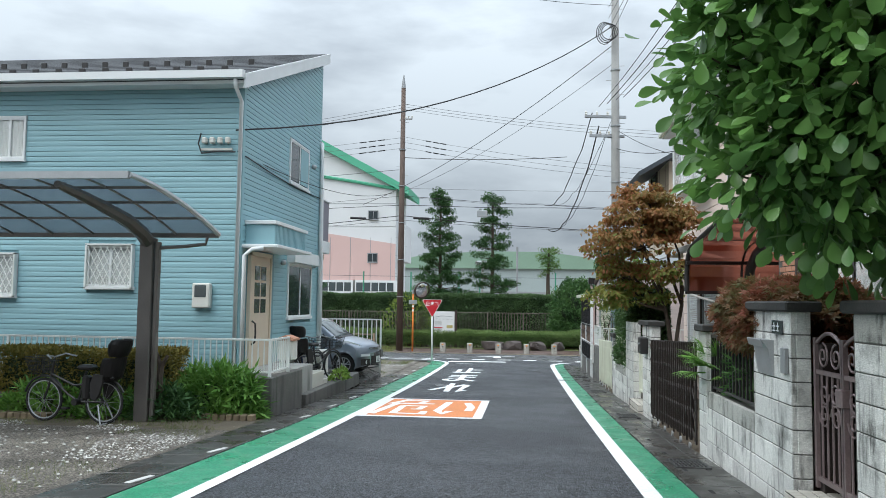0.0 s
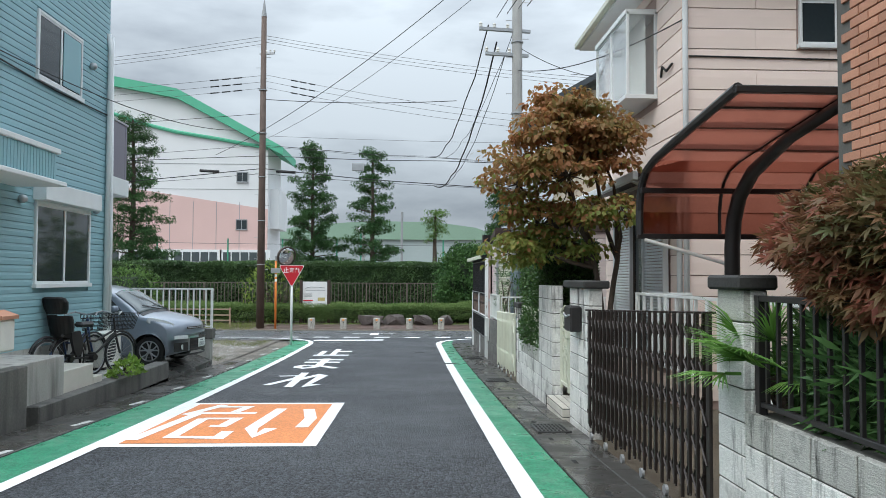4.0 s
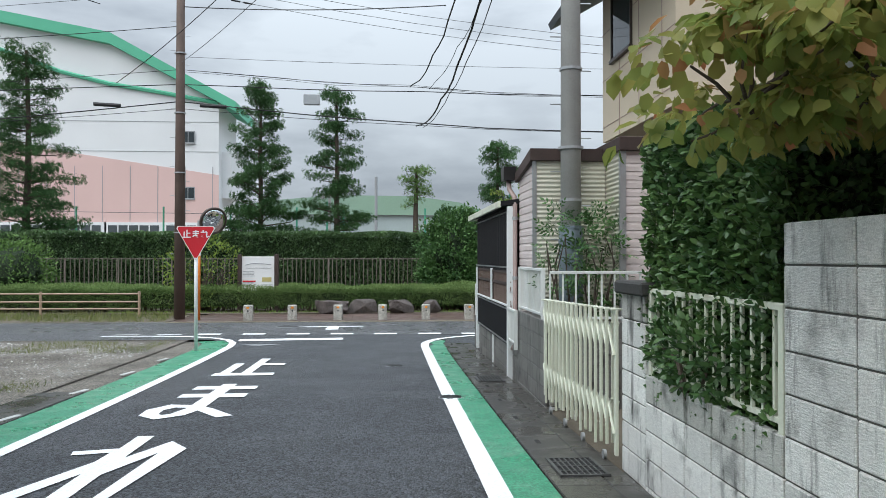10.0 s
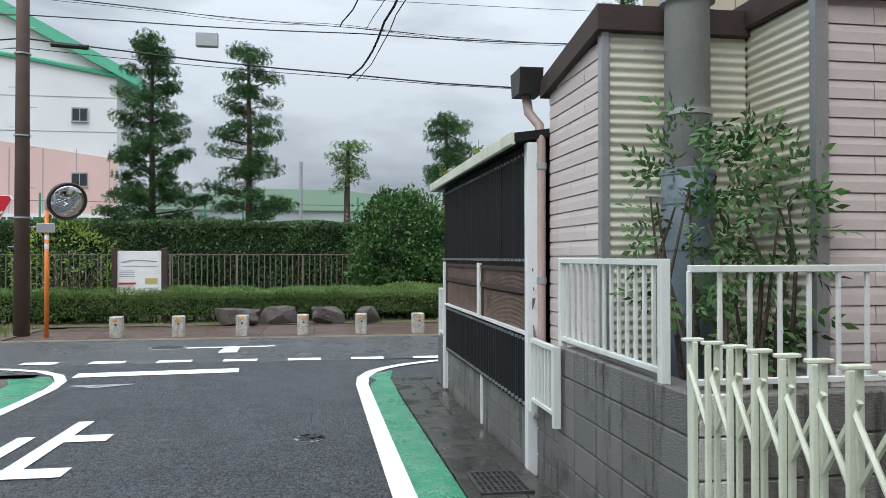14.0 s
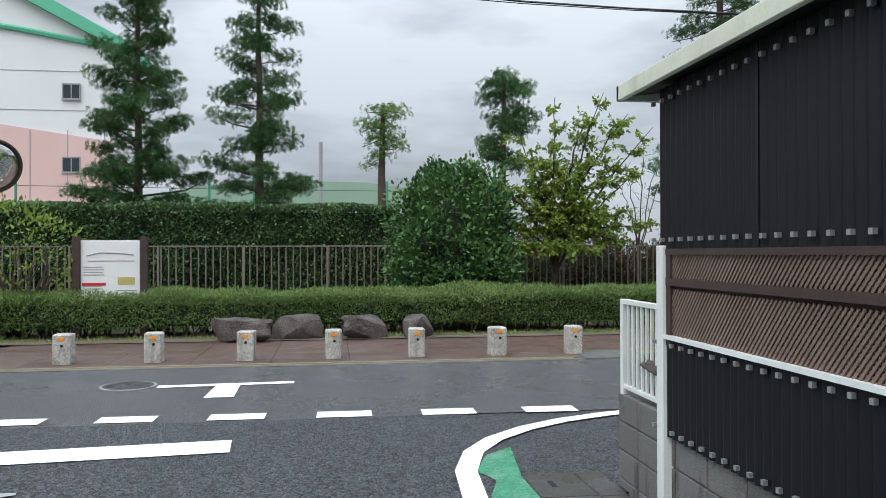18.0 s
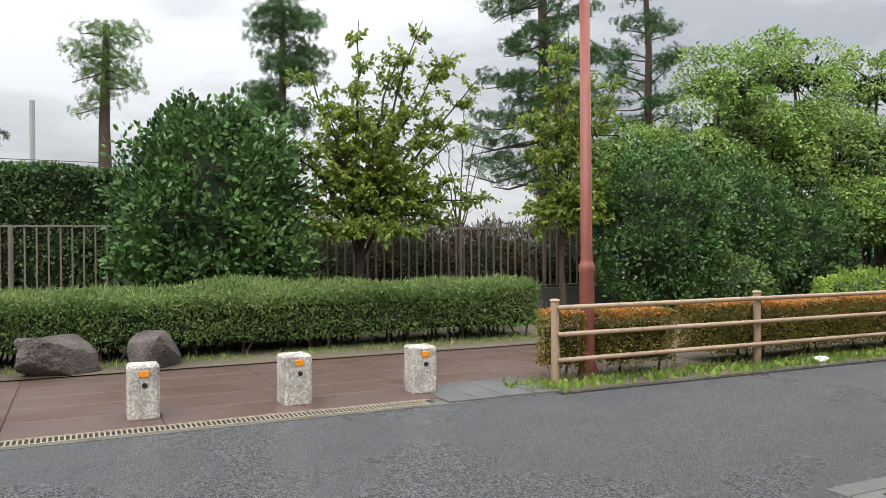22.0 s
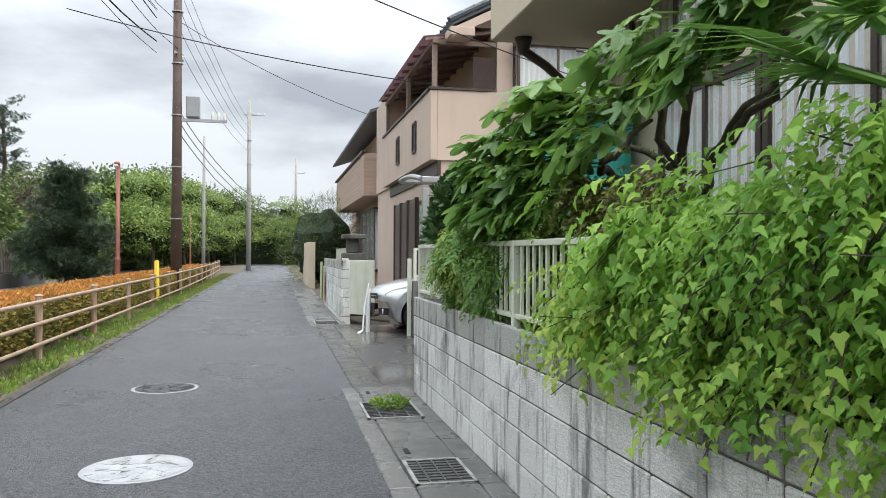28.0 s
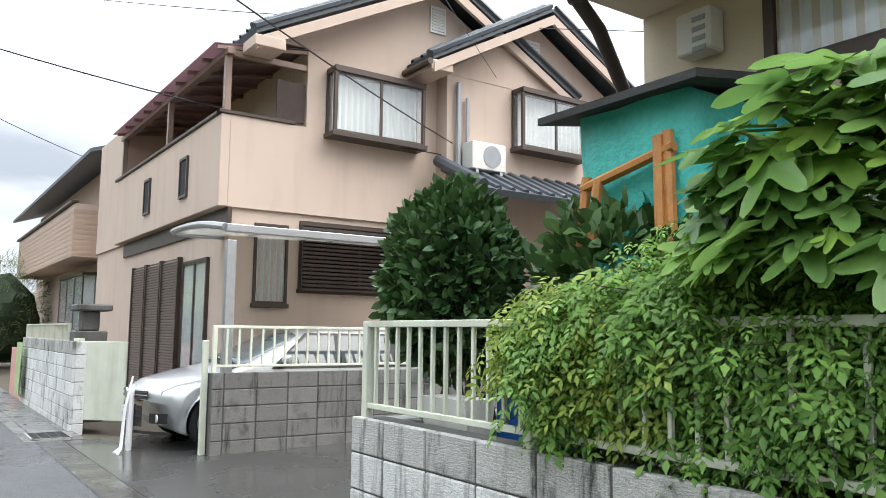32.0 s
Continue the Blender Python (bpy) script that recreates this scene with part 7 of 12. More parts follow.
def shrub(name, label, c, rad, n, lsize, leaf_mat, seed, shape="oval", category="shrub", flat=0.4, core=True, droop=0.0, stems=8, wob=0.16, group="", ground=None, tufts=0, tuft=0.2):
    """A rounded shrub: stems from the ground, a ragged shell of leaves."""
    rng = np.random.default_rng(seed)
    gzv = ground if ground is not None else c[2] - rad[2]
    t = thing(name, (c[0], c[1], gzv), label, category, group)
    bm = B()
    for k in range(stems):
        d = unit(rng.normal(size=3)) * np.array(rad) * 0.75
        limb(bm, (c[0] + rng.normal() * 0.06 * rad[0], c[1] + rng.normal() * 0.06 * rad[1], gzv - 0.05), (c[0] + d[0], c[1] + d[1], max(gzv + 0.2, c[2] + abs(d[2]) * 0.6)), 0.02 + 0.012 * max(rad), 0.006, rng, 0.2, 4, 5)
    part("stem", bm, M_BARK, t, kind="stuff")
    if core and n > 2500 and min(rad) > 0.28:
        # Lumpy blob coloured as dark as the shade behind the leaves.
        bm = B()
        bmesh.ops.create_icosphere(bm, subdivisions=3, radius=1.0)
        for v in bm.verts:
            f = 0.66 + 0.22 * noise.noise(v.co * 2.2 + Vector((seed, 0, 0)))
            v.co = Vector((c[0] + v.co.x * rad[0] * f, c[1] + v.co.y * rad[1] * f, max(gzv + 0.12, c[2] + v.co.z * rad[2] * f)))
        part("inner_foliage", bm, M_SHADE_CORE, t)
    d = unit(rng.normal(size=(n, 3)))
    bump = np.array([noise.noise(Vector(q) * 2.2 + Vector((seed, 0, 0))) for q in d])
    rr = (1 + bump * wob * 2.0) * (rng.uniform(0.45, 1.0, n) ** 0.35)
    P = np.array(c) + d * np.array(rad) * rr[:, None]
    if tufts:
        ci = rng.integers(0, tufts, n)
        off = rng.normal(size=(n, 3)) * tuft * 0.5
        P, d = P[ci] + off, unit(off * 1.2 / tuft + d[ci] * 0.8 + np.array([0, 0, 0.35]))
    keep = P[:, 2] > gzv + 0.02
    P, d = P[keep], d[keep]
    D = d * 0.8 + rng.normal(size=P.shape) * 0.55 + np.array([0, 0, 0.2 - droop])
    leaves("leaves", P, D, rng.uniform(0.65, 1.25, len(P)) * lsize, leaf_mat, t, shape, rng, flat=flat)
    return t


# ---- beyond the cross street
hedge("low_hedge", "long rounded low hedge, twiggy at the foot", -14, 7.7, 40.78, 42.1, -1.0, -0.14, 90000, 0.05, L_PRIVET, 3, "oval", 0.16, stems=420, gap=0.2, round_top=0.12, sides="swet")
hedge("low_hedge", "wispy fresh shoots standing out of the low hedge", -13.9, 7.65, 40.70, 42.05, -0.72, -0.05, 90000, 0.085, L_WISPY, 6, "lance", 0.17, gap=0.0, round_top=0.12, sides="ste")
hedge("tall_hedge", "tall dark evergreen hedge behind the iron fence", -13, 1.9, 45.0, 46.1, -1.0, 1.86, 70000, 0.085, L_HEDGE, 4, "oval", 0.13, stems=60, gap=0.5, sides="set")
hedge("tall_hedge", "tall dark evergreen hedge along the school ground", -40, -13.05, 45.0, 46.1, -1.0, 1.86, 36000, 0.12, L_HEDGE, 5, "oval", 0.14, stems=30, gap=0.5, sides="set")
tier_conifer("pruned_conifer", "tall cloud-pruned conifer behind the hedge", (-4.9, 46.7, -1.0), 9.0, 0.15, lambda t: 1.55 * (1.1 - t) + 0.32, 11, 14, 0.26, up=0.3, tuft=0.33, per=62, bare=0.5, size=0.12, boughs=5)
tier_conifer("pruned_conifer", "tall cloud-pruned conifer with dense dark pads", (-1.75, 46.6, -1.0), 8.7, 0.17, lambda t: 1.05 * (1.15 - t) + 0.42, 12, 11, 0.3, up=0.2, tuft=0.38, per=64, bare=0.45, size=0.12, boughs=5)
tier_conifer("pruned_conifer", "tall pruned conifer with grey-green boughs", (-14.4, 46.7, -1.0), 10.4, 0.2, lambda t: 1.6 * (1.1 - t) + 0.6, 13, 15, 0.28, up=0.15, tuft=0.42, per=56, bare=0.45, size=0.13, boughs=5)
tier_conifer("pollard_tree", "pollarded trunk with one drooping tuft on top", (1.6, 46.2, -1.0), 5.7, 0.19, lambda t: 0.55, 14, 4, 0.80, up=-0.3, tuft=0.34, bare=0.25, mat_=L_PRIVET, group="", per=34, boughs=4, size=0.11)
tier_conifer("pruned_conifer", "short pine-like tree with flat green pads", (5.1, 46.8, -1.0), 6.6, 0.16, lambda t: 1.0 * (1.25 - t) + 0.3, 15, 5, 0.66, up=0.3, tuft=0.40, per=70, bare=0.4, size=0.12, boughs=5)
tier_conifer("tall_cedar", "tall cedar with drooping grey-green boughs", (11.8, 47.0, -1.0), 12.5, 0.2, lambda t: 1.9 * (1.2 - t) + 0.2, 16, 19, 0.26, up=-0.12, tuft=0.30, group="cedars", per=26, bare=0.35, size=0.13, boughs=5, curl=0.15)
tier_conifer("tall_cedar", "tall cedar behind the camphor trees", (17.6, 50.0, -1.0), 11.5, 0.2, lambda t: 1.6 * (1.2 - t) + 0.3, 17, 13, 0.3, up=0.2, group="cedars", per=26)
shrub("evergreen_bush", "big rounded dark evergreen bush with upright leaf rosettes", (3.0, 43.0, 0.85), (1.42, 1.15, 1.9), 24000, 0.115, L_OLEANDER, 21, "oval", flat=0.3, stems=14, ground=-1.0, wob=0.2, tufts=800, tuft=0.2)
twig_tree("cherry_tree", "small open tree with thin yellow-green leaves in layers", (5.55, 43.3, -1.0), (5.6, 43.3, 1.1), 0.085,
          [(4.2, 43.0, 2.2), (4.4, 43.1, 1.3), (4.9, 43.0, 2.8), (5.3, 43.2, 3.3), (5.5, 43.0, 4.3), (6.2, 43.2, 3.9), (6.5, 43.1, 4.5), (7.2, 43.0, 3.9), (7.9, 43.1, 3.7), (7.0, 43.0, 2.9), (7.6, 43.2, 2.6), (7.3, 43.0, 1.7), (6.6, 42.9, 1.5), (8.0, 43.0, 1.3), (5.0, 42.9, 1.6), (5.9, 42.8, 2.4), (6.4, 43.4, 3.2), (5.2, 43.5, 2.3), (4.7, 43.3, 3.6), (6.2, 43.0, 1.9), (7.4, 43.3, 1.0), (4.4, 43.0, 0.7), (5.4, 42.8, 0.9), (6.3, 42.8, 0.8)],
          34, 22, 0.105, L_CHERRY, 22)
twig_tree("cherry_tree", "slender tree with sparse yellowing leaves", (9.75, 43.2, -1.0), (9.8, 43.2, 1.5), 0.07,
          [(8.9, 43.0, 1.2), (9.2, 43.0, 2.2), (8.8, 43.1, 3.0), (9.5, 43.0, 3.6), (9.9, 43.1, 4.7), (10.3, 43.0, 4.0), (10.7, 43.0, 3.2), (10.9, 43.1, 2.4), (10.4, 42.9, 1.8), (9.9, 42.8, 2.8), (9.4, 42.9, 4.4), (11.0, 43.1, 3.9), (9.1, 43.0, 0.6), (10.3, 42.9, 0.9), (9.6, 42.8, 1.5), (10.9, 42.9, 1.2)],
          32, 18, 0.10, L_CHERRY, 23)
twig_tree("bare_sapling", "nearly leafless sapling behind the fence", (8.35, 45.0, -1.0), (8.4, 45.0, 1.3), 0.04, [(8.0, 45.0, 3.2), (8.6, 45.0, 3.6), (9.1, 45.0, 2.9), (7.7, 45.0, 2.6), (8.9, 45.0, 3.4)], 9, 1, 0.06, L_BRUSH, 27, reach=0.6)
shrub("dark_shrub", "tall dark evergreen shrub under the trees", (11.9, 42.9, 0.75), (1.7, 1.1, 1.75), 15000, 0.10, L_OLEANDER, 24, "oval", ground=-1.0, tufts=520, tuft=0.2)
shrub("dark_shrub", "tall dark evergreen shrub under the trees", (14.6, 43.6, 0.7), (1.8, 1.1, 1.7), 14000, 0.10, L_OLEANDER, 25, "oval", ground=-1.0, tufts=480, tuft=0.2)
shrub("dark_shrub", "dark evergreen shrub under the camphor trees", (17.6, 44.2, 0.4), (1.6, 1.0, 1.4), 9000, 0.10, L_OLEANDER, 26, "oval", ground=-1.0, tufts=320, tuft=0.2)
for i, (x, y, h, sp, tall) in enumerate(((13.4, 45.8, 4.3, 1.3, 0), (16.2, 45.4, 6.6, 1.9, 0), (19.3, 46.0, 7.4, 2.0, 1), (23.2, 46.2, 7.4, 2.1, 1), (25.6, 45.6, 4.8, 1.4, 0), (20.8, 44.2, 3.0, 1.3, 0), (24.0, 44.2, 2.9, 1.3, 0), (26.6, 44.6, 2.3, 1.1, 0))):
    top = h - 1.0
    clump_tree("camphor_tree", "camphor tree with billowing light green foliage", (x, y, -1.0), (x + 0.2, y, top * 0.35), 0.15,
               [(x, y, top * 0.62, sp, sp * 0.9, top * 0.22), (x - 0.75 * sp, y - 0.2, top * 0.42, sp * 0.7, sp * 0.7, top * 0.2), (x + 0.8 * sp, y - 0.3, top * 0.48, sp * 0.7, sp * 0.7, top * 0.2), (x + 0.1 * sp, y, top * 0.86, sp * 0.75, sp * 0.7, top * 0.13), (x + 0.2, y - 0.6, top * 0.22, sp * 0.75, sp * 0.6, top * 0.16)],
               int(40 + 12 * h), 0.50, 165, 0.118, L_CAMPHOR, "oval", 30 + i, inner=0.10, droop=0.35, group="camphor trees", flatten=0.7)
shrub("bright_shrub", "low bright green azalea shrub", (15.6, 40.9, -0.62), (1.5, 0.8, 0.55), 3600, 0.09, L_WEED, 41, "oval", ground=-1.0)
for i, (x, y, r) in enumerate(((19.0, 42.2, 0.7), (21.2, 42.6, 0.65), (24.6, 41.6, 0.75), (13.2, 42.2, 0.8), (27.5, 42.6, 0.7), (31.5, 42.8, 0.7))):
    shrub("clipped_shrub", "clipped rounded green shrub beside the footpath", (x, y, -0.45), (r, r * 0.9, r * 0.9), 2600, 0.09, L_PRIVET, 50 + i, "oval", ground=-1.0, group="clipped shrubs")
for i, (x, y, r) in enumerate(((5.6, 45.4, 0.9), (7.4, 45.6, 1.0), (9.2, 45.3, 0.9), (11.4, 45.4, 1.1), (21.0, 45.6, 1.1), (25.6, 46.4, 1.2), (29.6, 47.2, 1.3))):
    shrub("brushwood", "tangled brownish brushwood behind the fence", (x, y, -0.05), (1.35, 0.6, r * 1.25), 11000, 0.13, L_BRUSH, 170 + i, "lance", ground=-1.0, stems=34, wob=0.3, group="brushwood")
hedge("far_hedge", "dark bushes lining the path further down", 50.0, 112.0, 46.0, 52.0, -1.0, 0.9, 9000, 0.5, L_FAR, 181, "oval", 0.7, sides="sewt")
hedge("far_hedge", "leafy bushes closing the end of the street", 104.0, 112.0, 20.0, 46.0, -1.0, 2.2, 6000, 0.5, L_FAR, 182, "oval", 0.7, sides="swt")
# orange-tipped clipped hedges under the railing
OH = [(5.62, 6.0, 37.2, 37.62), (6.27, 7.2, 37.15, 37.65), (7.95, 14.0, 37.24, 37.98), (14.4, 24.0, 37.4, 38.5), (24.3, 36, 37.5, 38.5), (36.3, 50, 37.6, 38.5)]
for i, (a, b, c, d) in enumerate(OH):
    hedge("orange_hedge", "clipped hedge with orange new leaves on top and olive sides", a, b, c, d, -1.0, -0.28 if i < 3 else -0.22, int(9500 * (b - a) if i < 3 else 2600 * (b - a)), 0.036 if i < 3 else 0.06, L_ORANGE_SIDE, 60 + i, "oval", 0.045, top_mat=L_ORANGE, stems=int(4 * (b - a)), gap=0.14, group="orange hedges")

# grass and weeds on the verges
def grass(name, label, areas, n, size, material, seed, shape="blade"):
    rng = np.random.default_rng(seed)
    P = []
    tot = sum((a[1] - a[0]) * (a[3] - a[2]) for a in areas)
    for x0, x1, y0, y1 in areas:
        m = int(n * (x1 - x0) * (y1 - y0) / tot)
        q = np.stack([rng.uniform(x0, x1, m), rng.uniform(y0, y1, m)], 1)
        keep = np.array([noise.noise((a * 1.1, b * 1.7, seed)) > -0.28 for a, b in q])
        q = q[keep]
        P.append(np.column_stack([q, [gz(b) + 0.0 for b in q[:, 1]]]))
    P = np.concatenate(P)
    D = rng.normal(size=P.shape) * 0.5 + np.array([0, 0, 1.0])
    ob = leaves(name, P, D, rng.uniform(0.5, 1.3, len(P)) * size, material, None, shape, rng, flat=0.1, label=label)
    return tagged(ob, label, "grass", kind="stuff")


grass("grass", "unmown grass on the verge", [(-30, -6.2, 37.0, 40.0)], 16000, 0.2, M_GRASS, 71)
grass("weeds", "weeds and grass growing along the railing", [(5.0, 18, 36.78, 37.35), (18, 60, 36.8, 37.5)], 17000, 0.13, M_GRASS, 72)
grass("weeds", "broad-leaved weeds along the railing", [(4.9, 20, 36.8, 37.3), (20, 50, 36.8, 37.5)], 10000, 0.07, L_WEED, 73, "broad")
grass("bed_grass", "tufts of grass at the foot of the hedge", [(-9, 8, 40.35, 40.8)], 4200, 0.12, L_WEED, 74)
grass("bed_grass", "grass behind the hedge", [(-12, 9, 42.2, 44.2)], 7000, 0.45, L_PRIVET, 75)
grass("dry_grass", "dry yellow grass on the gravel lot", [(-7.2, -4.3, 29.2, 31.5), (-5.5, -4.3, 24.3, 25.2)], 2600, 0.1, M_GRASS, 76)

# ---- along the lane
clump_tree("dogwood_tree", "dogwood with reddish-brown autumn leaves over the wall", (3.15, 16.7, gz(16.7)), (3.0, 16.7, 1.3), 0.07,
           [(2.5, 16.6, 3.25, 0.85, 0.85, 0.50), (3.1, 16.7, 3.1, 0.60, 0.8, 0.45), (1.85, 16.7, 2.65, 0.50, 0.8, 0.40), (2.5, 16.2, 2.7, 0.85, 0.6, 0.35), (3.2, 16.2, 2.05, 0.62, 0.7, 0.20), (2.2, 16.9, 2.0, 0.55, 0.7, 0.28), (1.85, 16.8, 1.55, 0.42, 0.7, 0.26), (2.75, 17.0, 1.6, 0.45, 0.7, 0.2), (2.6, 16.7, 3.75, 0.5, 0.5, 0.2)],
           215, 0.23, 70, 0.088, L_DOGWOOD, "broad", 81, second=(L_DOG_LOW, 2.1, 0.4), droop=0.9, flatten=0.5, stems=2, hollow=0.45)
broad_tree("magnolia_tree", "magnolia with big dark green leaves hanging over the wall", (4.6, 4.6, gz(4.6)), (4.2, 4.8, 2.0), 0.11,
           [(2.05, 5.6, 2.75, 0.58, 0.7, 0.6), (1.78, 5.7, 2.35, 0.36, 0.5, 0.34), (1.75, 5.8, 3.2, 0.55, 0.7, 0.6), (2.5, 5.3, 3.2, 0.8, 0.8, 0.7), (3.3, 5.0, 3.6, 1.1, 1.0, 0.9), (2.35, 5.7, 2.25, 0.5, 0.6, 0.42), (2.9, 6.0, 2.4, 0.6, 0.6, 0.5), (2.2, 5.2, 3.9, 0.9, 0.9, 0.8), (3.0, 5.6, 4.5, 1.0, 1.0, 0.6)],
           430, 24, 0.165, L_MAGNOLIA, "obovate", 82, csize=0.32, droop=0.35, flat=0.55, lowest=1.82)
shrub("red_maple", "low red-leaved maple bush spreading over the planter wall", (2.88, 8.5, 1.27), (0.76, 1.55, 0.45), 15000, 0.085, L_MAPLE, 83, "maple", flat=0.75, droop=0.45, stems=6, ground=0.3)
shrub("dark_shrub", "dark strap-leaved foliage behind the planter fence", (2.72, 9.0, 0.66), (0.31, 1.05, 0.42), 5200, 0.17, L_OLEANDER, 84, "lance", ground=0.3, stems=14)
hedge("clipped_camellia", "clipped dark glossy hedge bush over the white fence", 2.3, 3.25, 17.5, 19.42, -0.1, 1.75, 30000, 0.062, L_CAMELLIA, 85, "oval", 0.07, gap=0.02, round_top=0.08)
shrub("clipped_camellia", "loose glossy twigs poking through the white fence", (2.32, 18.5, 0.28), (0.16, 0.75, 0.25), 900, 0.065, L_CAMELLIA, 95, "oval", ground=0.0, stems=5)
shrub("pole_creeper", "leggy green shrub growing round the pole", (2.62, 23.55, 0.95), (0.3, 0.42, 0.62), 130, 0.15, L_OLEANDER, 86, "pinnate", stems=6, ground=-0.6, droop=0.3)
shrub("pole_creeper", "leafy climber beside the pole", (3.12, 23.72, 0.85), (0.34, 0.32, 0.72), 230, 0.18, L_OLEANDER, 87, "pinnate", stems=5, ground=-0.6, droop=0.3)
hedge("yard_hedge", "clipped olive-green hedge behind the bicycle", -8.7, -5.6, 12.15, 12.78, gz(12.3), 0.58, 15000, 0.055, L_ORANGE_SIDE, 88, "oval", 0.10, stems=40, gap=0.35, round_top=0.06)
shrub("bamboo_grass", "low bamboo grass with strap leaves in rosettes before the landing", (-4.98, 12.6, -0.30), (0.80, 0.30, 0.52), 6000, 0.2, L_PALM, 89, "lance", flat=0.55, stems=6, ground=gz(13), tufts=190, tuft=0.13, droop=0.3)
shrub("bamboo_grass", "dark low bamboo grass beside the carport post", (-5.72, 12.1, -0.40), (0.50, 0.30, 0.36), 2200, 0.17, L_OLEANDER, 90, "lance", flat=0.5, stems=4, ground=gz(12.5), tufts=90, tuft=0.12, droop=0.3)
shrub("bamboo_grass", "bamboo grass at the foot of the clipped hedge", (-7.3, 12.05, -0.38), (1.35, 0.22, 0.34), 2600, 0.18, L_PALM, 96, "lance", flat=0.5, stems=4, ground=gz(12.3), tufts=110, tuft=0.12, droop=0.3)
shrub("trailing_plant", "pale green plant trailing over the low edging wall", (-4.2, 17.9, -0.42), (0.22, 0.45, 0.26), 700, 0.07, L_WEED, 91, "heart", stems=4, ground=-0.43)
shrub("drain_weeds", "bright weeds growing through the drain grating", (14.12, 33.1, -0.95), (0.2, 0.17, 0.035), 420, 0.04, L_WEED, 97, "oval", stems=0, ground=-0.99)
grass("yard_weeds", "straggly yellow grass and weeds on the yard", [(-9.5, -4.6, 10.9, 12.0), (-5.6, -4.3, 10.2, 11.2), (-5.2, -4.2, 4.5, 8)], 5200, 0.055, M_GRASS, 92)
shrub("corner_shrub", "yellowish-green shrub beside the utility pole", (-6.0, 41.5, 0.3), (1.5, 0.8, 1.5), 1500, 0.11, L_CHERRY, 93, "oval", ground=-1.0, stems=22)
shrub("corner_shrub", "green shrub before the tall hedge", (-13.0, 42.5, 0.4), (1.5, 0.9, 1.2), 2600, 0.12, L_PRIVET, 94, "oval", ground=-1.0)

# ---- over the block wall on the second street
rng_v = np.random.default_rng(5)


def vine(name, label, x0, x1, zlo, zhi, n, lsize, material, seed, shape="heart", thick=0.28, yf=32.78):
    rng = np.random.default_rng(seed)
    t = thing(name, ((x0 + x1) / 2, yf - 0.15, zlo(0.5)), label, "climber")
    u = rng.random(n)
    v = rng.random(n) ** 0.85
    X = x0 + u * (x1 - x0)
    lo, hi = np.array([zlo(q) for q in u]), np.array([zhi(q) for q in u])
    lo = lo + np.array([noise.noise((a * 2.4, 0, seed)) for a in X]) * 0.18
    hi = hi + np.array([noise.noise((a * 1.9, 3, seed)) for a in X]) * 0.22
    Z = lo + v * (hi - lo)
    Y = yf + thick * (0.15 + np.array([noise.noise((a * 1.7, b * 1.7, seed + 2)) for a, b in zip(X, Z)]) * 0.9) * (1 - np.abs(v - 0.5) * 0.7) - np.abs(rng.normal(size=n)) * 0.12
    P = np.stack([X, Y, Z], 1)
    D = np.stack([rng.normal(size=n) * 0.45, 0.55 + np.abs(rng.normal(size=n)) * 0.4, -0.55 + rng.normal(size=n) * 0.45], 1)
    bm = B()
    for k in range(26):
        a = rng.uniform(x0, x1)
        q = (a - x0) / (x1 - x0)
        limb(bm, (a, yf - 0.12, zhi(q) - 0.05), (a + rng.normal() * 0.2, yf + 0.06, zlo(q) + 0.15), 0.009, 0.004, rng, 0.3, 4, 4)
    part("stem", bm, M_BARK, t, kind="stuff")
    up = np.tile(np.array([0, 0.75, 0.65]), (n, 1))
    leaves("leaves", P, D, rng.uniform(0.6, 1.3, n) * lsize, material, t, shape, rng, up=up)
    return t


def shoots(name, label, x0, x1, zlo, zhi, n, per, lsize, material, seed, shape, ylo, yhi, run=0.34):
    """A climber made of hanging shoots with alternate leaves, over the fence."""
    rng = np.random.default_rng(seed)
    t = thing(name, ((x0 + x1) / 2, ylo, zlo(0.5)), label, "climber")
    P, D = [], []
    bm = B()
    for k in range(n):
        u = rng.random()
        x = x0 + u * (x1 - x0)
        lo, hi = zlo(u) + noise.noise((x * 2.3, 0, seed)) * 0.14, zhi(u) + noise.noise((x * 1.9, 4, seed)) * 0.2
        z = lo + (rng.random() ** 0.8) * (hi - lo)
        puff = 0.42 + 1.1 * noise.noise((x * 2.6, z * 2.6, seed + 2.0))
        y = ylo + (yhi - ylo) * max(0.0, puff) * rng.uniform(0.35, 1.0)
        w = np.array((rng.normal() * 0.55, 0.45 + abs(rng.normal()) * 0.25, 0.25 + rng.normal() * 0.35))
        p = np.array((x, y - 0.1, z))
        pts = [p.copy()]
        L = run * rng.uniform(0.6, 1.2)
        for i in range(per):
            w = unit(w + np.array((0, 0, -0.24)))
            p = p + w * L / per
            if p[2] < lo - 0.06:
                break
            side = unit(np.cross(w, (0, 0, 1))) * (1 if i % 2 else -1)
            P.append(p.copy())
            D.append(w * 0.45 + side * 0.7 + np.array((0, 0.15, -0.35)) + rng.normal(size=3) * 0.2)
        pts.append(p)
        if k % 5 == 0:
            tube(bm, [tuple(q) for q in pts], [0.004, 0.002], 4, cap=False)
    part("stem", bm, M_BARK, t, kind="stuff")
    m = len(P)
    leaves("leaves", P, D, rng.uniform(0.55, 1.25, m) * lsize, material, t, shape, rng, up=np.tile(np.array([0, 0.4, 0.6]), (m, 1)) + rng.normal(size=(m, 3)) * 0.3)
    return t


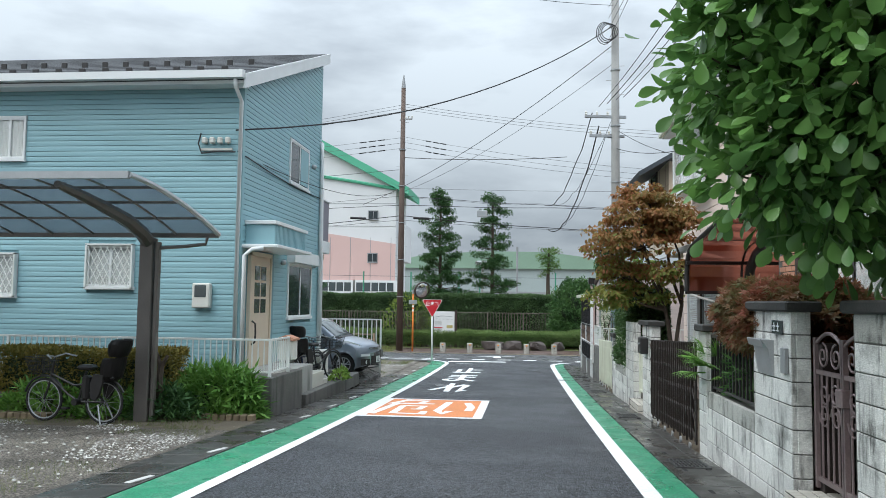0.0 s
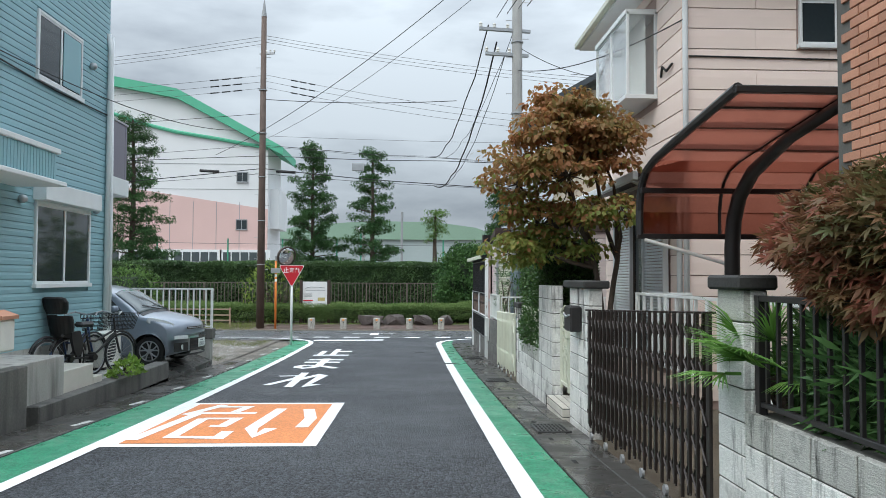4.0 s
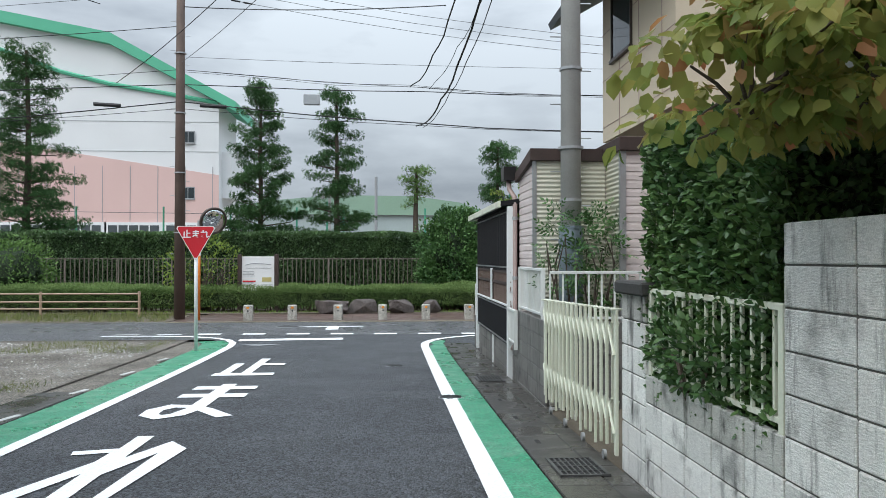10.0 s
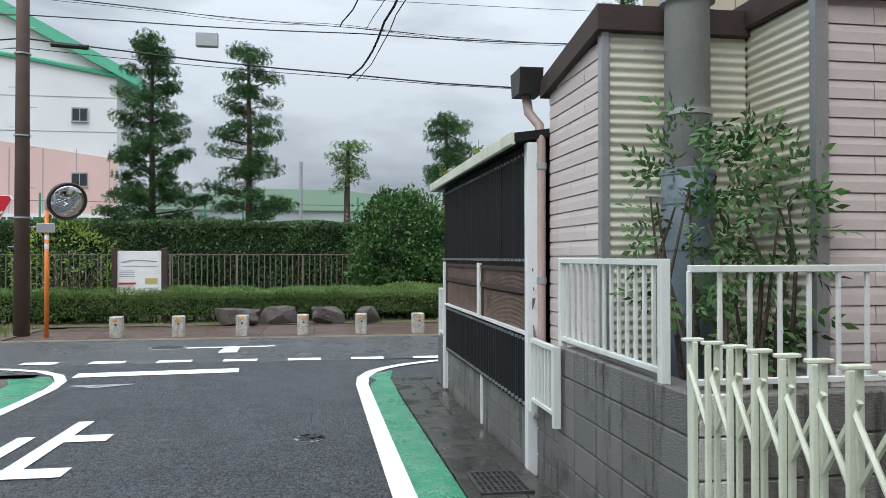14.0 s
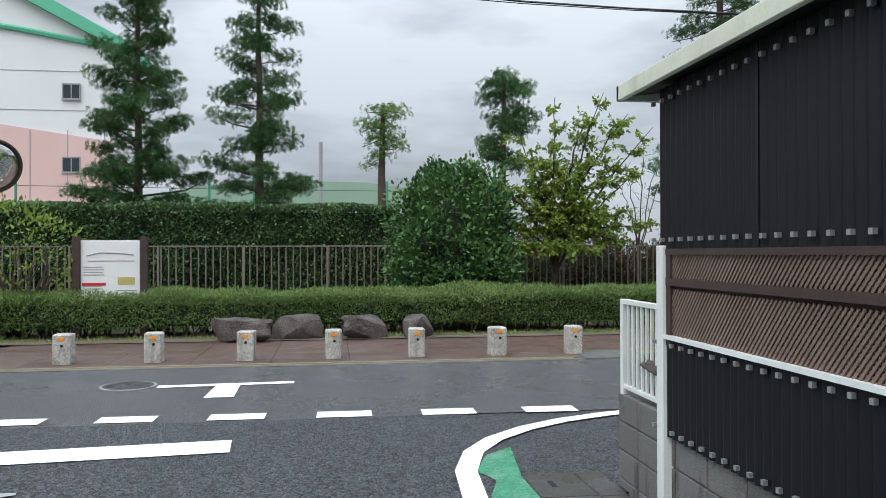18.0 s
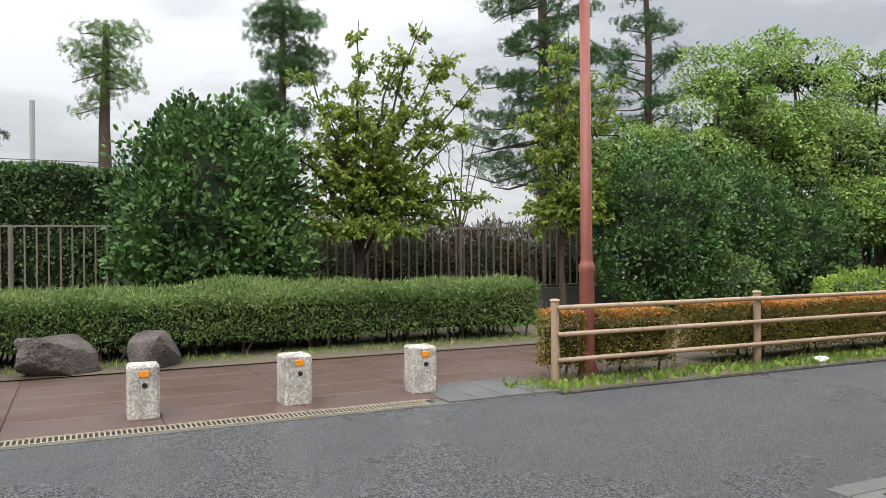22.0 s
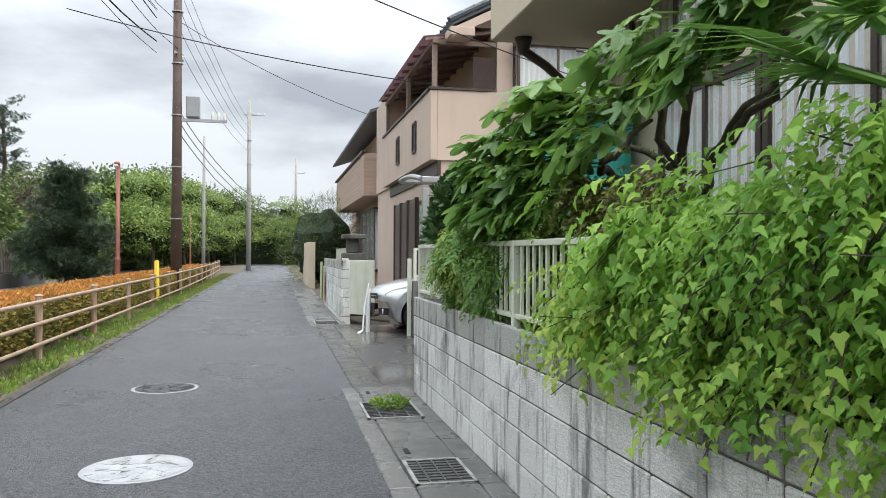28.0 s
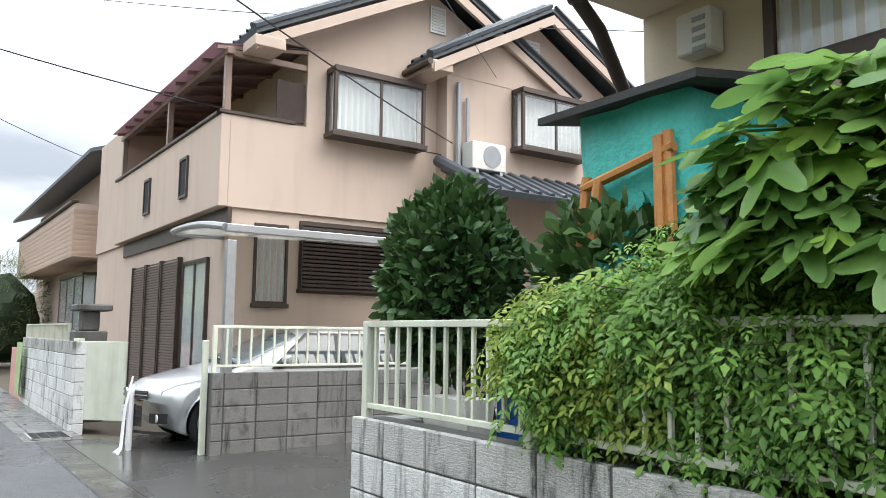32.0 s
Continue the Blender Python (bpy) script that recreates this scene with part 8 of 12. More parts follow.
shoots("bright_vine", "bright green vine with toothed leaves hanging over fence and wall", 5.5, 9.6, lambda u: -0.34 + 0.36 * u, lambda u: 0.80 - 0.04 * u, 1900, 10, 0.047, L_VINE, 101, "grape", 32.6, 32.88, 0.4)
shoots("vine_shoots", "pale yellow-green new shoots on the vine", 5.6, 10.9, lambda u: -0.28 + 0.2 * u, lambda u: 0.8 - 0.4 * u, 230, 9, 0.05, L_NEWVINE, 113, "grape", 32.7, 32.94, 0.38)
shoots("bright_vine", "bright green vine thinning out along the fence", 9.5, 10.45, lambda u: -0.04 + 0.06 * u, lambda u: 0.74 - 0.2 * u, 240, 10, 0.066, L_VINE, 102, "grape", 32.62, 32.86, 0.36)
shoots("bright_vine", "low vine shoots at the foot of the fence", 10.4, 10.98, lambda u: 0.0, lambda u: 0.42 - 0.2 * u, 55, 8, 0.06, L_VINE, 114, "grape", 32.62, 32.82, 0.3)
shoots("nandina", "yellowing feathery shrub behind the fence", 9.9, 11.4, lambda u: 0.42, lambda u: 0.85, 340, 9, 0.04, L_NANDINA, 115, "maple", 32.35, 32.62, 0.34)
shoots("fence_ivy", "dark leaves in the shade behind the fence", 9.6, 12.0, lambda u: -0.05, lambda u: 0.6, 200, 8, 0.085, L_PRIVET, 116, "grape", 32.3, 32.6, 0.34)
shoots("bright_vine", "yellow-green feathery shoots on the fence", 12.75, 13.5, lambda u: 0.12 + 0.2 * u, lambda u: 0.74 - 0.14 * u, 300, 8, 0.105, L_NEWJAS, 112, "pinnate", 32.56, 32.78)
shoots("jasmine", "feathery green climber piled up on the fence", 11.85, 13.3, lambda u: 0.16 - 0.06 * u, lambda u: 0.90 - 0.22 * u, 900, 9, 0.11, L_JASMINE, 103, "pinnate", 32.46, 32.74)
shoots("jasmine", "dark feathery climber growing through the fence", 11.0, 12.9, lambda u: 0.05, lambda u: 0.85 + 0.1 * u, 360, 9, 0.068, L_JASMINE, 104, "pinnate", 32.45, 32.70)


def fig_tree(base, n, seed, size):
    """A spreading fig: crooked limbs along the garden and a roof of big lobed leaves that spills over the fence."""
    rng = np.random.default_rng(seed)
    t = thing("fig_tree", base, "fig tree with big lobed leaves spilling over the white fence", "tree")
    bm = B()
    trunk = limb(bm, base, (11.0, 31.75, 0.55), 0.08, 0.06, rng, 0.06, 4, 9)
    part("trunk", bm, M_BARK_GREY, t, smooth=True)
    bm = B()
    runs = [[(11.0, 31.75, 0.5), (11.4, 32.0, 0.85), (11.9, 32.25, 1.0), (12.5, 32.55, 1.05)], [(11.0, 31.75, 0.5), (10.9, 31.95, 0.95), (11.3, 32.15, 1.15), (11.9, 32.3, 1.4)],
            [(11.0, 31.75, 0.5), (10.6, 31.95, 0.85), (10.1, 32.1, 1.05), (9.5, 32.2, 1.25)], [(10.9, 31.9, 0.9), (10.6, 32.05, 1.3), (10.2, 32.1, 1.6), (9.6, 32.1, 1.8)],
            [(10.9, 31.9, 0.9), (10.9, 32.1, 1.4), (11.2, 32.2, 1.65), (11.5, 32.3, 1.75)], [(10.6, 31.95, 0.85), (10.2, 31.85, 1.25), (9.9, 31.9, 1.7), (9.3, 32.0, 2.0)],
            [(11.4, 32.0, 0.85), (11.1, 32.3, 0.95), (10.7, 32.4, 1.0), (10.3, 32.4, 1.1)], [(11.4, 32.0, 0.85), (11.7, 32.4, 0.85), (12.0, 32.6, 0.9)]]
    for r in runs:
        pts = []
        for a, b in zip(r, r[1:]):
            a, b = np.array(a), np.array(b)
            for k in range(4):
                pts.append(tuple(a + (b - a) * k / 4 + rng.normal(size=3) * 0.018))
        pts.append(r[-1])
        tube(bm, pts, list(np.linspace(0.030, 0.010, len(pts))), 7, cap=False)
    part("limb", bm, M_BARK_GREY, t, kind="stuff", smooth=True)
    hi = lambda x: float(np.interp(x, [8.9, 9.6, 10.4, 11.2, 11.7, 12.1, 12.5, 12.8], [1.95, 2.0, 1.88, 1.56, 1.38, 1.20, 1.0, 0.86]))
    lo = lambda x: float(np.interp(x, [8.9, 9.6, 10.4, 11.0, 11.3, 12.0, 12.5, 12.8], [1.25, 1.3, 1.2, 0.95, 0.72, 0.66, 0.70, 0.72]))
    P, D, U, S = [], [], [], []
    bm = B()
    while len(P) < n:
        x = rng.uniform(8.9, 12.45)
        f = rng.random() ** 1.5
        z = hi(x) + noise.noise((x * 2.1, 1.0, seed)) * 0.12 - f * (hi(x) - lo(x))
        out = np.interp(x, [8.9, 10.5, 11.2, 12.2, 12.8], [32.25, 32.4, 32.6, 32.8, 32.8])
        y = out - float(np.interp(x, [10.5, 11.8], [0.95, 0.4])) * (1 - f) * rng.random() ** 1.3 + rng.normal() * 0.05
        if x < 11.2 and noise.noise((x * 2.4, z * 2.6, seed + 4.0)) < -0.18:
            continue
        tip = np.array((x, y, z))
        a = rng.normal() * 0.9 + 0.25
        d = unit(np.array((math.sin(a), 0.55 + 0.35 * f, -0.25 - 0.55 * f + rng.normal() * 0.2)))
        u = np.array((0.2 * math.sin(a), 0.35 + 0.35 * f, 0.95 - 0.25 * f)) + rng.normal(size=3) * 0.28
        P.append(tip)
        D.append(d)
        U.append(u)
        S.append(size * rng.uniform(0.5, 1.15))
        tube(bm, [tuple(tip - d * 0.16 + np.array((0, -0.03, -0.06))), tuple(tip)], [0.006, 0.004], 4, cap=False)
    part("stalk", bm, L_WEED, t, kind="stuff")
    P, D, U, S = np.array(P), np.array(D), np.array(U), np.array(S)
    young = rng.random(n) < 0.22
    leaves("leaves", P[~young], D[~young], S[~young], L_FIG, t, "fig", rng, up=U[~young] * 1.4)
    leaves("young_leaves", P[young], D[young], S[young] * 0.8, L_NEWFIG, t, "fig", rng, up=U[young] * 1.4)
    for k in range(5):
        x = rng.uniform(11.2, 12.4)
        bm = B()
        bmesh.ops.create_icosphere(bm, subdivisions=2, radius=0.032)
        bmesh.ops.transform(bm, matrix=Matrix.Translation((x, 32.62, hi(x) - 0.18)) @ Matrix.Diagonal((1, 1, 1.25, 1)), verts=bm.verts)
        part("fruit", bm, L_WEED, t, "green unripe fig", smooth=True)


fig_tree((10.95, 31.6, -1.0), 820, 105, 0.185)
shrub("dark_shrub", "dark leafy growth in the shade of the fig", (12.15, 32.15, 0.35), (0.95, 0.28, 0.62), 3600, 0.085, L_CAMELLIA, 117, "oval", ground=-0.9)

shrub("dark_shrub", "dark leaves behind the fence", (9.2, 32.2, 0.05), (3.6, 0.3, 0.5), 4200, 0.10, L_PRIVET, 106, "oval", ground=-0.9)
shrub("camellia_bush", "rounded dark glossy-leaved bush beside the driveway", (14.6, 32.25, 0.78), (0.43, 0.38, 0.55), 4200, 0.085, L_CAMELLIA, 107, "oval", flat=0.3, ground=-0.9, wob=0.1)
shrub("green_shrub", "broad-leaved shrub before the tarpaulin", (13.55, 31.95, 0.75), (0.5, 0.35, 0.38), 1300, 0.12, L_CAMELLIA, 108, "oval", ground=-0.9)


def fan_palm(base, crown, seed, fronds=7, size=0.75):
    rng = np.random.default_rng(seed)
    t = thing("fan_palm", base, "fan palm with stiff pleated leaves among the shrubs", "palm")
    bm = B()
    tube(bm, [base, crown], [0.09, 0.08], 9)
    part("trunk", bm, M_BARK, t)
    P, D, N, S = [], [], [], []
    bm = B()
    for k in range(fronds):
        a = 6.28 * k / fronds + rng.normal() * 0.2
        e = rng.uniform(-0.1, 0.9)
        d = np.array((math.cos(a) * math.cos(e), math.sin(a) * math.cos(e), math.sin(e)))
        hub = np.array(crown) + d * size * 0.8
        tube(bm, [crown, tuple(hub)], 0.012, 5)
        side = unit(np.cross(d, (0, 0, 1)))
        for b in np.linspace(-1.5, 1.5, 30):
            w = d * math.cos(b) + side * math.sin(b) + np.array((0, 0, -0.12 * abs(b)))
            P.append(hub)
            D.append(w)
            S.append(size * (1 - 0.15 * abs(b)))
    part("stalk", bm, L_PALM, t, kind="stuff")
    leaves("fronds", P, D, S, L_PALM, t, "blade", rng, flat=0.8)


fan_palm((8.6, 32.05, -1.0), (8.66, 32.2, 0.85), 110, 9, 0.55)
fan_palm((2.62, 9.9, 0.2), (2.46, 9.92, 0.58), 111, 17, 0.36)

# ---- far trees at the end of the second street
for i, (ang, d, h) in enumerate(((61.2, 50, 12.6), (64.7, 55, 12.9), (66.9, 57, 12.8), (69.1, 60, 12.2), (71.0, 63, 11.6), (72.8, 66, 11.9))):
    x, y = 5.5 + d * math.sin(radians(ang)), 34 + d * math.cos(radians(ang))
    tier_conifer("bare_cedar", "tall thin cedar with sparse upswept boughs", (x, y, -1.0), h, 0.26, lambda t: 1.3 * (1.15 - t) + 0.9, 120 + i, 14, 0.24, up=0.3, tuft=0.36, per=22, bare=0.4, size=0.19, mat_=L_CEDAR, group="row of bare cedars", curl=0.12)
for i, (x, y, h, s) in enumerate(((62, 49, 5.5, 3.2), (70, 47, 6.5, 3.6), (80, 46.5, 7.5, 4.2), (90, 45, 8.5, 4.5), (100, 41, 7.5, 4.2), (110, 37, 7, 4), (108, 31, 6.0, 3.6), (75, 42.5, 4.5, 2.6), (48, 49, 4.0, 2.0))):
    broad_tree("far_tree", "leafy tree at the far end of the street", (x, y, -1.0), (x, y, h * 0.3), 0.2, [(x, y, h * 0.5, s, s, h * 0.35), (x - s * 0.6, y + 0.5, h * 0.35, s * 0.7, s * 0.7, h * 0.28), (x + s * 0.6, y - 0.5, h * 0.4, s * 0.7, s * 0.7, h * 0.3), (x, y, h * 0.8, s * 0.7, s * 0.7, h * 0.22)], 190, 80, 0.27, L_FAR, "oval", 140 + i, csize=0.9, twigs=False, group="far trees")
L_FARTREE = leafmat("far_bright_leaves", (0.10, 0.18, 0.045), (0.34, 0.44, 0.13), sub=0.35)
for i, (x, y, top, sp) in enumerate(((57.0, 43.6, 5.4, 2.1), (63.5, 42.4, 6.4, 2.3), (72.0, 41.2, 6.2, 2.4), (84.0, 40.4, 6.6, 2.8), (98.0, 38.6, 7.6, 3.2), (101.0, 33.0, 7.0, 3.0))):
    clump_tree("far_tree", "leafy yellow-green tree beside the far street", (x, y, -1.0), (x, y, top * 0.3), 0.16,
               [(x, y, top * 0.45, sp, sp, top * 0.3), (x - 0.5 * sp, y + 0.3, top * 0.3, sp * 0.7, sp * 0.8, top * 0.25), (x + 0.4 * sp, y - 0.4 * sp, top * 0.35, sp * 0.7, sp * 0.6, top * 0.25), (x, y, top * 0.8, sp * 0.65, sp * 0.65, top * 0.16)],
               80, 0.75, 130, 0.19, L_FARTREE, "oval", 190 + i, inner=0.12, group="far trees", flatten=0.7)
shrub("round_conifer", "round feathery green shrub by the far wall", (46, 31.8, 0.9), (2.4, 2.2, 2.6), 5000, 0.28, L_FAR, 160, "blade", ground=-1.0)

for i, (x, y, h) in enumerate(((58, 47.5, 7.0), (51, 47.0, 6.4))):
    broad_tree("bare_tree", "nearly bare tree with brown twigs and few leaves", (x, y, -1.0), (x, y, 1.6), 0.16, [(x, y, h * 0.55, 2.4, 2.2, 1.4), (x - 1.6, y, h * 0.45, 1.4, 1.3, 1.0), (x + 1.6, y, h * 0.5, 1.4, 1.3, 1.0)], 180, 4, 0.13, L_BRUSH, "oval", 200 + i, csize=0.5, group="bare trees")
tier_conifer("dark_conifer", "dense dark conifer beside the footpath", (40.5, 42.3, -1.0), 4.6, 0.12, lambda t: 1.6 * (1.1 - t) + 0.2, 205, 8, 0.12, tuft=0.6, bare=0.2, mat_=L_CEDAR, group="", size=0.24)

# ---------------------------------------------------------------- street furniture
def accordion_gate(name, label, x, y0, y1, h, mat_, n, levels, amp=0.09, thick=0.0085, wheels=True, group=""):
    """A folding gate: uprights linked by crossed flat bars, on small castors."""
    t = thing(name, (x, (y0 + y1) / 2, gz((y0 + y1) / 2)), label, "gate", group)
    ys = np.linspace(y0, y1, n)
    for i, y in enumerate(ys):
        zb = gz(y) + 0.07
        for dx in ((-0.03, 0.03) if 0 < i < n - 1 else (0.0,)):
            bm = B()
            w = 0.010 if 0 < i < n - 1 else 0.03
            box(bm, x + dx - 0.012, x + dx + 0.012, y - w + dx * 0.6, y + w + dx * 0.6, zb + (0.0 if i % 3 == 0 else 0.06), zb + h, 0.003)
            part("upright", bm, mat_, t)
        bm = B()
        box(bm, x - 0.045, x + 0.045, y - 0.02, y + 0.02, zb + h, zb + h + 0.015, 0.003)
        part("cap", bm, mat_, t)
    for a, b in zip(ys, ys[1:]):
        za, zb2 = gz(a) + 0.07, gz(b) + 0.07
        for lv in levels:
            for s in (-1, 1):
                bm = B()
                p = Vector((x + 0.018 * s, a, za + h * lv + amp * s))
                q = Vector((x + 0.018 * s, b, zb2 + h * lv - amp * s))
                tube(bm, [p, q], thick, 5)
                part("cross_bar", bm, mat_, t)
    if wheels:
        for y in ys[1::4]:
            bm = B()
            tube(bm, [(x - 0.06, y, gz(y) + 0.045), (x - 0.035, y, gz(y) + 0.045)], 0.04, 12)
            part("castor", bm, M_GALV, t)
    return t


accordion_gate("accordion_gate", "dark brown folding metal gate across the parking space", 2.25, 10.42, 13.86, 1.30, M_BROWN_GATE, 24, (0.10, 0.30, 0.50, 0.70, 0.88))
accordion_gate("accordion_gate", "white folding metal gate across a parking space", 2.25, 19.95, 22.78, 1.16, M_CREAM_METAL, 17, (0.26, 0.80), 0.13, 0.012)


def scroll(bm, cx, y, z, r, turns, r_bar, flip=1, start=0.0, ax="y"):
    pts = []
    for k in range(18):
        u = k / 17
        a = start + flip * turns * 6.283 * u
        rr = r * (1 - 0.8 * u)
        pts.append((cx, y + rr * math.cos(a), z + rr * math.sin(a)))
    tube(bm, pts, r_bar, 5)


def ornate_gate(name, label, x, y0, y1, zb, zt, mat_, leafs=2):
    t = thing(name, (x, (y0 + y1) / 2, zb), label, "gate")
    edges = np.linspace(y0, y1, leafs + 1)
    for a, b in zip(edges, edges[1:]):
        a, b = a + 0.012, b - 0.012
        bm = B()
        for y in (a, b):
            box(bm, x - 0.02, x + 0.02, y - 0.02, y + 0.02, zb, zt)
        box(bm, x - 0.015, x + 0.015, a, b, zb + 0.06, zb + 0.1)
        box(bm, x - 0.015, x + 0.015, a, b, zt - 0.30, zt - 0.265)
        arc = [(x, a + (b - a) * u, zt - 0.05 + 0.09 * math.sin(math.pi * u)) for u in np.linspace(0, 1, 9)]
        tube(bm, arc, 0.016, 6)
        leaf = part("leaf_frame", bm, mat_, t)
        for y in np.linspace(a, b, 6)[1:-1]:
            bm = B()
            tube(bm, [(x, y, zb + 0.08), (x, y, zt - 0.28)], 0.010, 6)
            part("bar", bm, mat_, leaf)
        m, w = (a + b) / 2, (b - a)
        for s in (-1, 1):
            for off, dz, size, turns, way, start in ((0.24, 0.15, 0.2, 1.6, s, 1.57), (0.22, 0.62, 0.2, 1.6, -s, 0.0), (0.2, 0.45, 0.18, 1.4, s, 3.1)):
                bm = B()
                scroll(bm, x, m + s * w * off, zt - dz, w * size, turns, 0.009, way, start)
                part("scroll", bm, mat_, leaf)
    bm = B()
    m = (y0 + y1) / 2
    box(bm, x - 0.05, x + 0.03, m - 0.06, m + 0.06, zb + 0.72, zb + 0.86, 0.01)
    part("latch", bm, mat_, t)
    return t


ornate_gate("ornate_gate", "white wrought-iron double gate with scrolls", 2.40, 15.1, 16.2, gz(15.6) + 0.26, 0.72, M_CREAM_METAL)
ornate_gate("ornate_gate", "brown wrought-iron double gate with scrolls", 2.46, 5.7, 6.84, gz(6.2) + 0.2, 1.15, mat("rose_brown_iron", (0.25, 0.19, 0.19), 0.45, 0.2, 6, 60, 0.1, metal=0.4))
gp = thing("gate_post", (2.5, 15.1, gz(15.1)), "white square steel gate post", "gate post", "gate posts")
bm = B()
box(bm, 2.46, 2.56, 15.04, 15.14, gz(15.1), 0.75, 0.006)
part("shaft", bm, M_CREAM_METAL, gp)
gp2 = thing("gate_post", (2.5, 6.8, gz(6.8)), "dark brown square gate post", "gate post", "gate posts")
bm = B()
box(bm, 2.47, 2.60, 6.74, 6.84, gz(6.8), 1.1, 0.006)
part("shaft", bm, M_BROWN_GATE, gp2)
gs = thing("yellow_tag", (2.48, 15.7, 0.2), "yellow warning tag tied to the white gate", "tag")
bm = B()
box(bm, 2.490, 2.496, 15.78, 15.86, 0.25, 0.56)
part("tag", bm, M_YELLOW, gs)


def tiled_step(name, x0, x1, y0, y1, zt):
    t = thing(name, ((x0 + x1) / 2, (y0 + y1) / 2, gz(y0)), "entrance step faced with small cream tiles", "step", "tiled steps")
    bm = B()
    box(bm, x0 + 0.006, x1, y0 + 0.006, y1 - 0.006, gz(y1) - 0.1, zt - 0.006)
    part("base", bm, M_GROUT, t)
    def tile(lx, ly, lz):
        b = B()
        box(b, -lx / 2, lx / 2, -ly / 2, ly / 2, -lz / 2, lz / 2, 0.003)
        me = bpy.data.meshes.new("tile")
        b.to_mesh(me)
        b.free()
        me.materials.append(M_TILE)
        return me
    top, side, endt = tile(0.088, 0.088, 0.012), tile(0.012, 0.088, 0.088), tile(0.088, 0.012, 0.088)
    for i in range(int((x1 - x0) / 0.1)):
        for j in range(int((y1 - y0) / 0.1)):
            piece("tile", top, pose(x0 + 0.05 + 0.1 * i, y0 + 0.05 + 0.1 * j, zt - 0.004), t)
    for j in range(int((y1 - y0) / 0.1)):
        for k in range(3):
            piece("tile", side, pose(x0 + 0.004, y0 + 0.05 + 0.1 * j, zt - 0.06 - 0.1 * k), t)
    for i in range(int((x1 - x0) / 0.1)):
        for k in range(3):
            piece("tile", endt, pose(x0 + 0.05 + 0.1 * i, y0 + 0.004, zt - 0.06 - 0.1 * k), t)


tiled_step("tiled_step", 2.18, 2.68, 15.02, 16.22, gz(15.5) + 0.16)
tiled_step("tiled_step", 2.18, 2.68, 5.72, 6.82, gz(6.2) + 0.17)

# mailboxes and name plates on the piers
mx = thing("mailbox", (2.2, 7.35, 0.85), "stainless letter slot box set in the block pier", "mailbox")
bm = B()
prism(bm, [(2.27, 0.78), (2.255, 0.78), (2.22, 1.02), (2.16, 1.10), (2.27, 1.10)], "y", 7.32, 7.75)
part("case", bm, M_GALV, mx)
bm = B()
prism(bm, [(2.15, 1.10), (2.17, 1.04), (2.18, 1.04), (2.16, 1.11)], "y", 7.33, 7.74)
part("flap", bm, M_ALLOY, mx)
npl = thing("name_plate", (2.26, 7.15, 1.2), "black name plate with white lettering bars", "name plate")
bm = B()
box(bm, 2.245, 2.268, 7.05, 7.30, 1.16, 1.28, 0.004)
part("plate", bm, M_CAR_GLASS, npl)
bm = B()
for k in range(2):
    box(bm, 2.242, 2.246, 7.09 + 0.1 * k, 7.16 + 0.1 * k, 1.185, 1.195)
    box(bm, 2.242, 2.246, 7.09 + 0.1 * k, 7.16 + 0.1 * k, 1.225, 1.235)
    box(bm, 2.242, 2.246, 7.12 + 0.1 * k, 7.13 + 0.1 * k, 1.18, 1.26)
part("lettering", bm, M_SIGN_WHITE, npl)
ic = thing("intercom", (2.26, 7.0, 0.9), "grey intercom unit on the pier", "intercom")
bm = B()
box(bm, 2.235, 2.27, 6.93, 7.05, 0.83, 1.05, 0.006)
part("case", bm, M_GALV, ic)
mx = thing("mailbox", (2.2, 14.5, 0.6), "black rounded mailbox on the block pier", "mailbox")
bm = B()
box(bm, 2.13, 2.27, 14.30, 14.66, 0.52, 0.82, 0.02)
part("case", bm, M_BLACK_METAL, mx)
bm = B()
tube(bm, [(2.125, 14.33, 0.72), (2.12, 14.48, 0.69), (2.125, 14.63, 0.72)], 0.012, 6)
part("handle", bm, M_BARS, mx, "grey curved handle")
ic = thing("intercom", (2.26, 14.86, 0.65), "small black intercom on the pier", "intercom")
bm = B()
box(bm, 2.235, 2.27, 14.80, 14.92, 0.62, 0.82, 0.01)
part("case", bm, M_BLACK_METAL, ic)

# fences on the walls along the lane
def wall_fence(label, ax, fixed, a0, a1, z0, z1, pitch, mat_, posts, bar_r=0.010):
    mid = (a0 + a1) / 2
    t = thing("wall_fence", (fixed, mid, z0) if ax == "y" else (mid, fixed, z0), label, "fence", "fences on walls")
    bar_fence(t, ax, fixed, a0, a1, z0, z1, pitch, mat_, posts, bar_r=bar_r)
    return t


wall_fence("white metal fence on the low block wall", "y", 2.31, 17.38, 19.26, 0.08, 0.66, 0.115, M_CREAM_METAL, (17.4, 19.25))
wall_fence("white metal fence on the block wall", "y", 2.31, 23.2, 24.84, 0.17, 0.75, 0.117, M_WHITE_METAL, (23.2, 24.84))
wall_fence("white metal fence beside the pole", "x", 23.03, 2.36, 5.2, 0.14, 0.72, 0.16, M_WHITE_METAL, (3.9, 5.2))
wall_fence("short white metal fence hung low by the shed", "y", 2.22, 24.70, 25.30, -0.34, 0.14, 0.085, M_WHITE_METAL, (24.70, 25.30))
wall_fence("white metal fence at the shed corner", "y", 2.30, 29.72, 30.36, -0.30, 0.33, 0.085, M_WHITE_METAL, (29.72, 30.36))
wall_fence("black iron fence in the planter wall", "y", 2.34, 8.02, 9.9, 0.40, 1.05, 0.135, M_BLACK_METAL, (8.05, 9.85), 0.011)
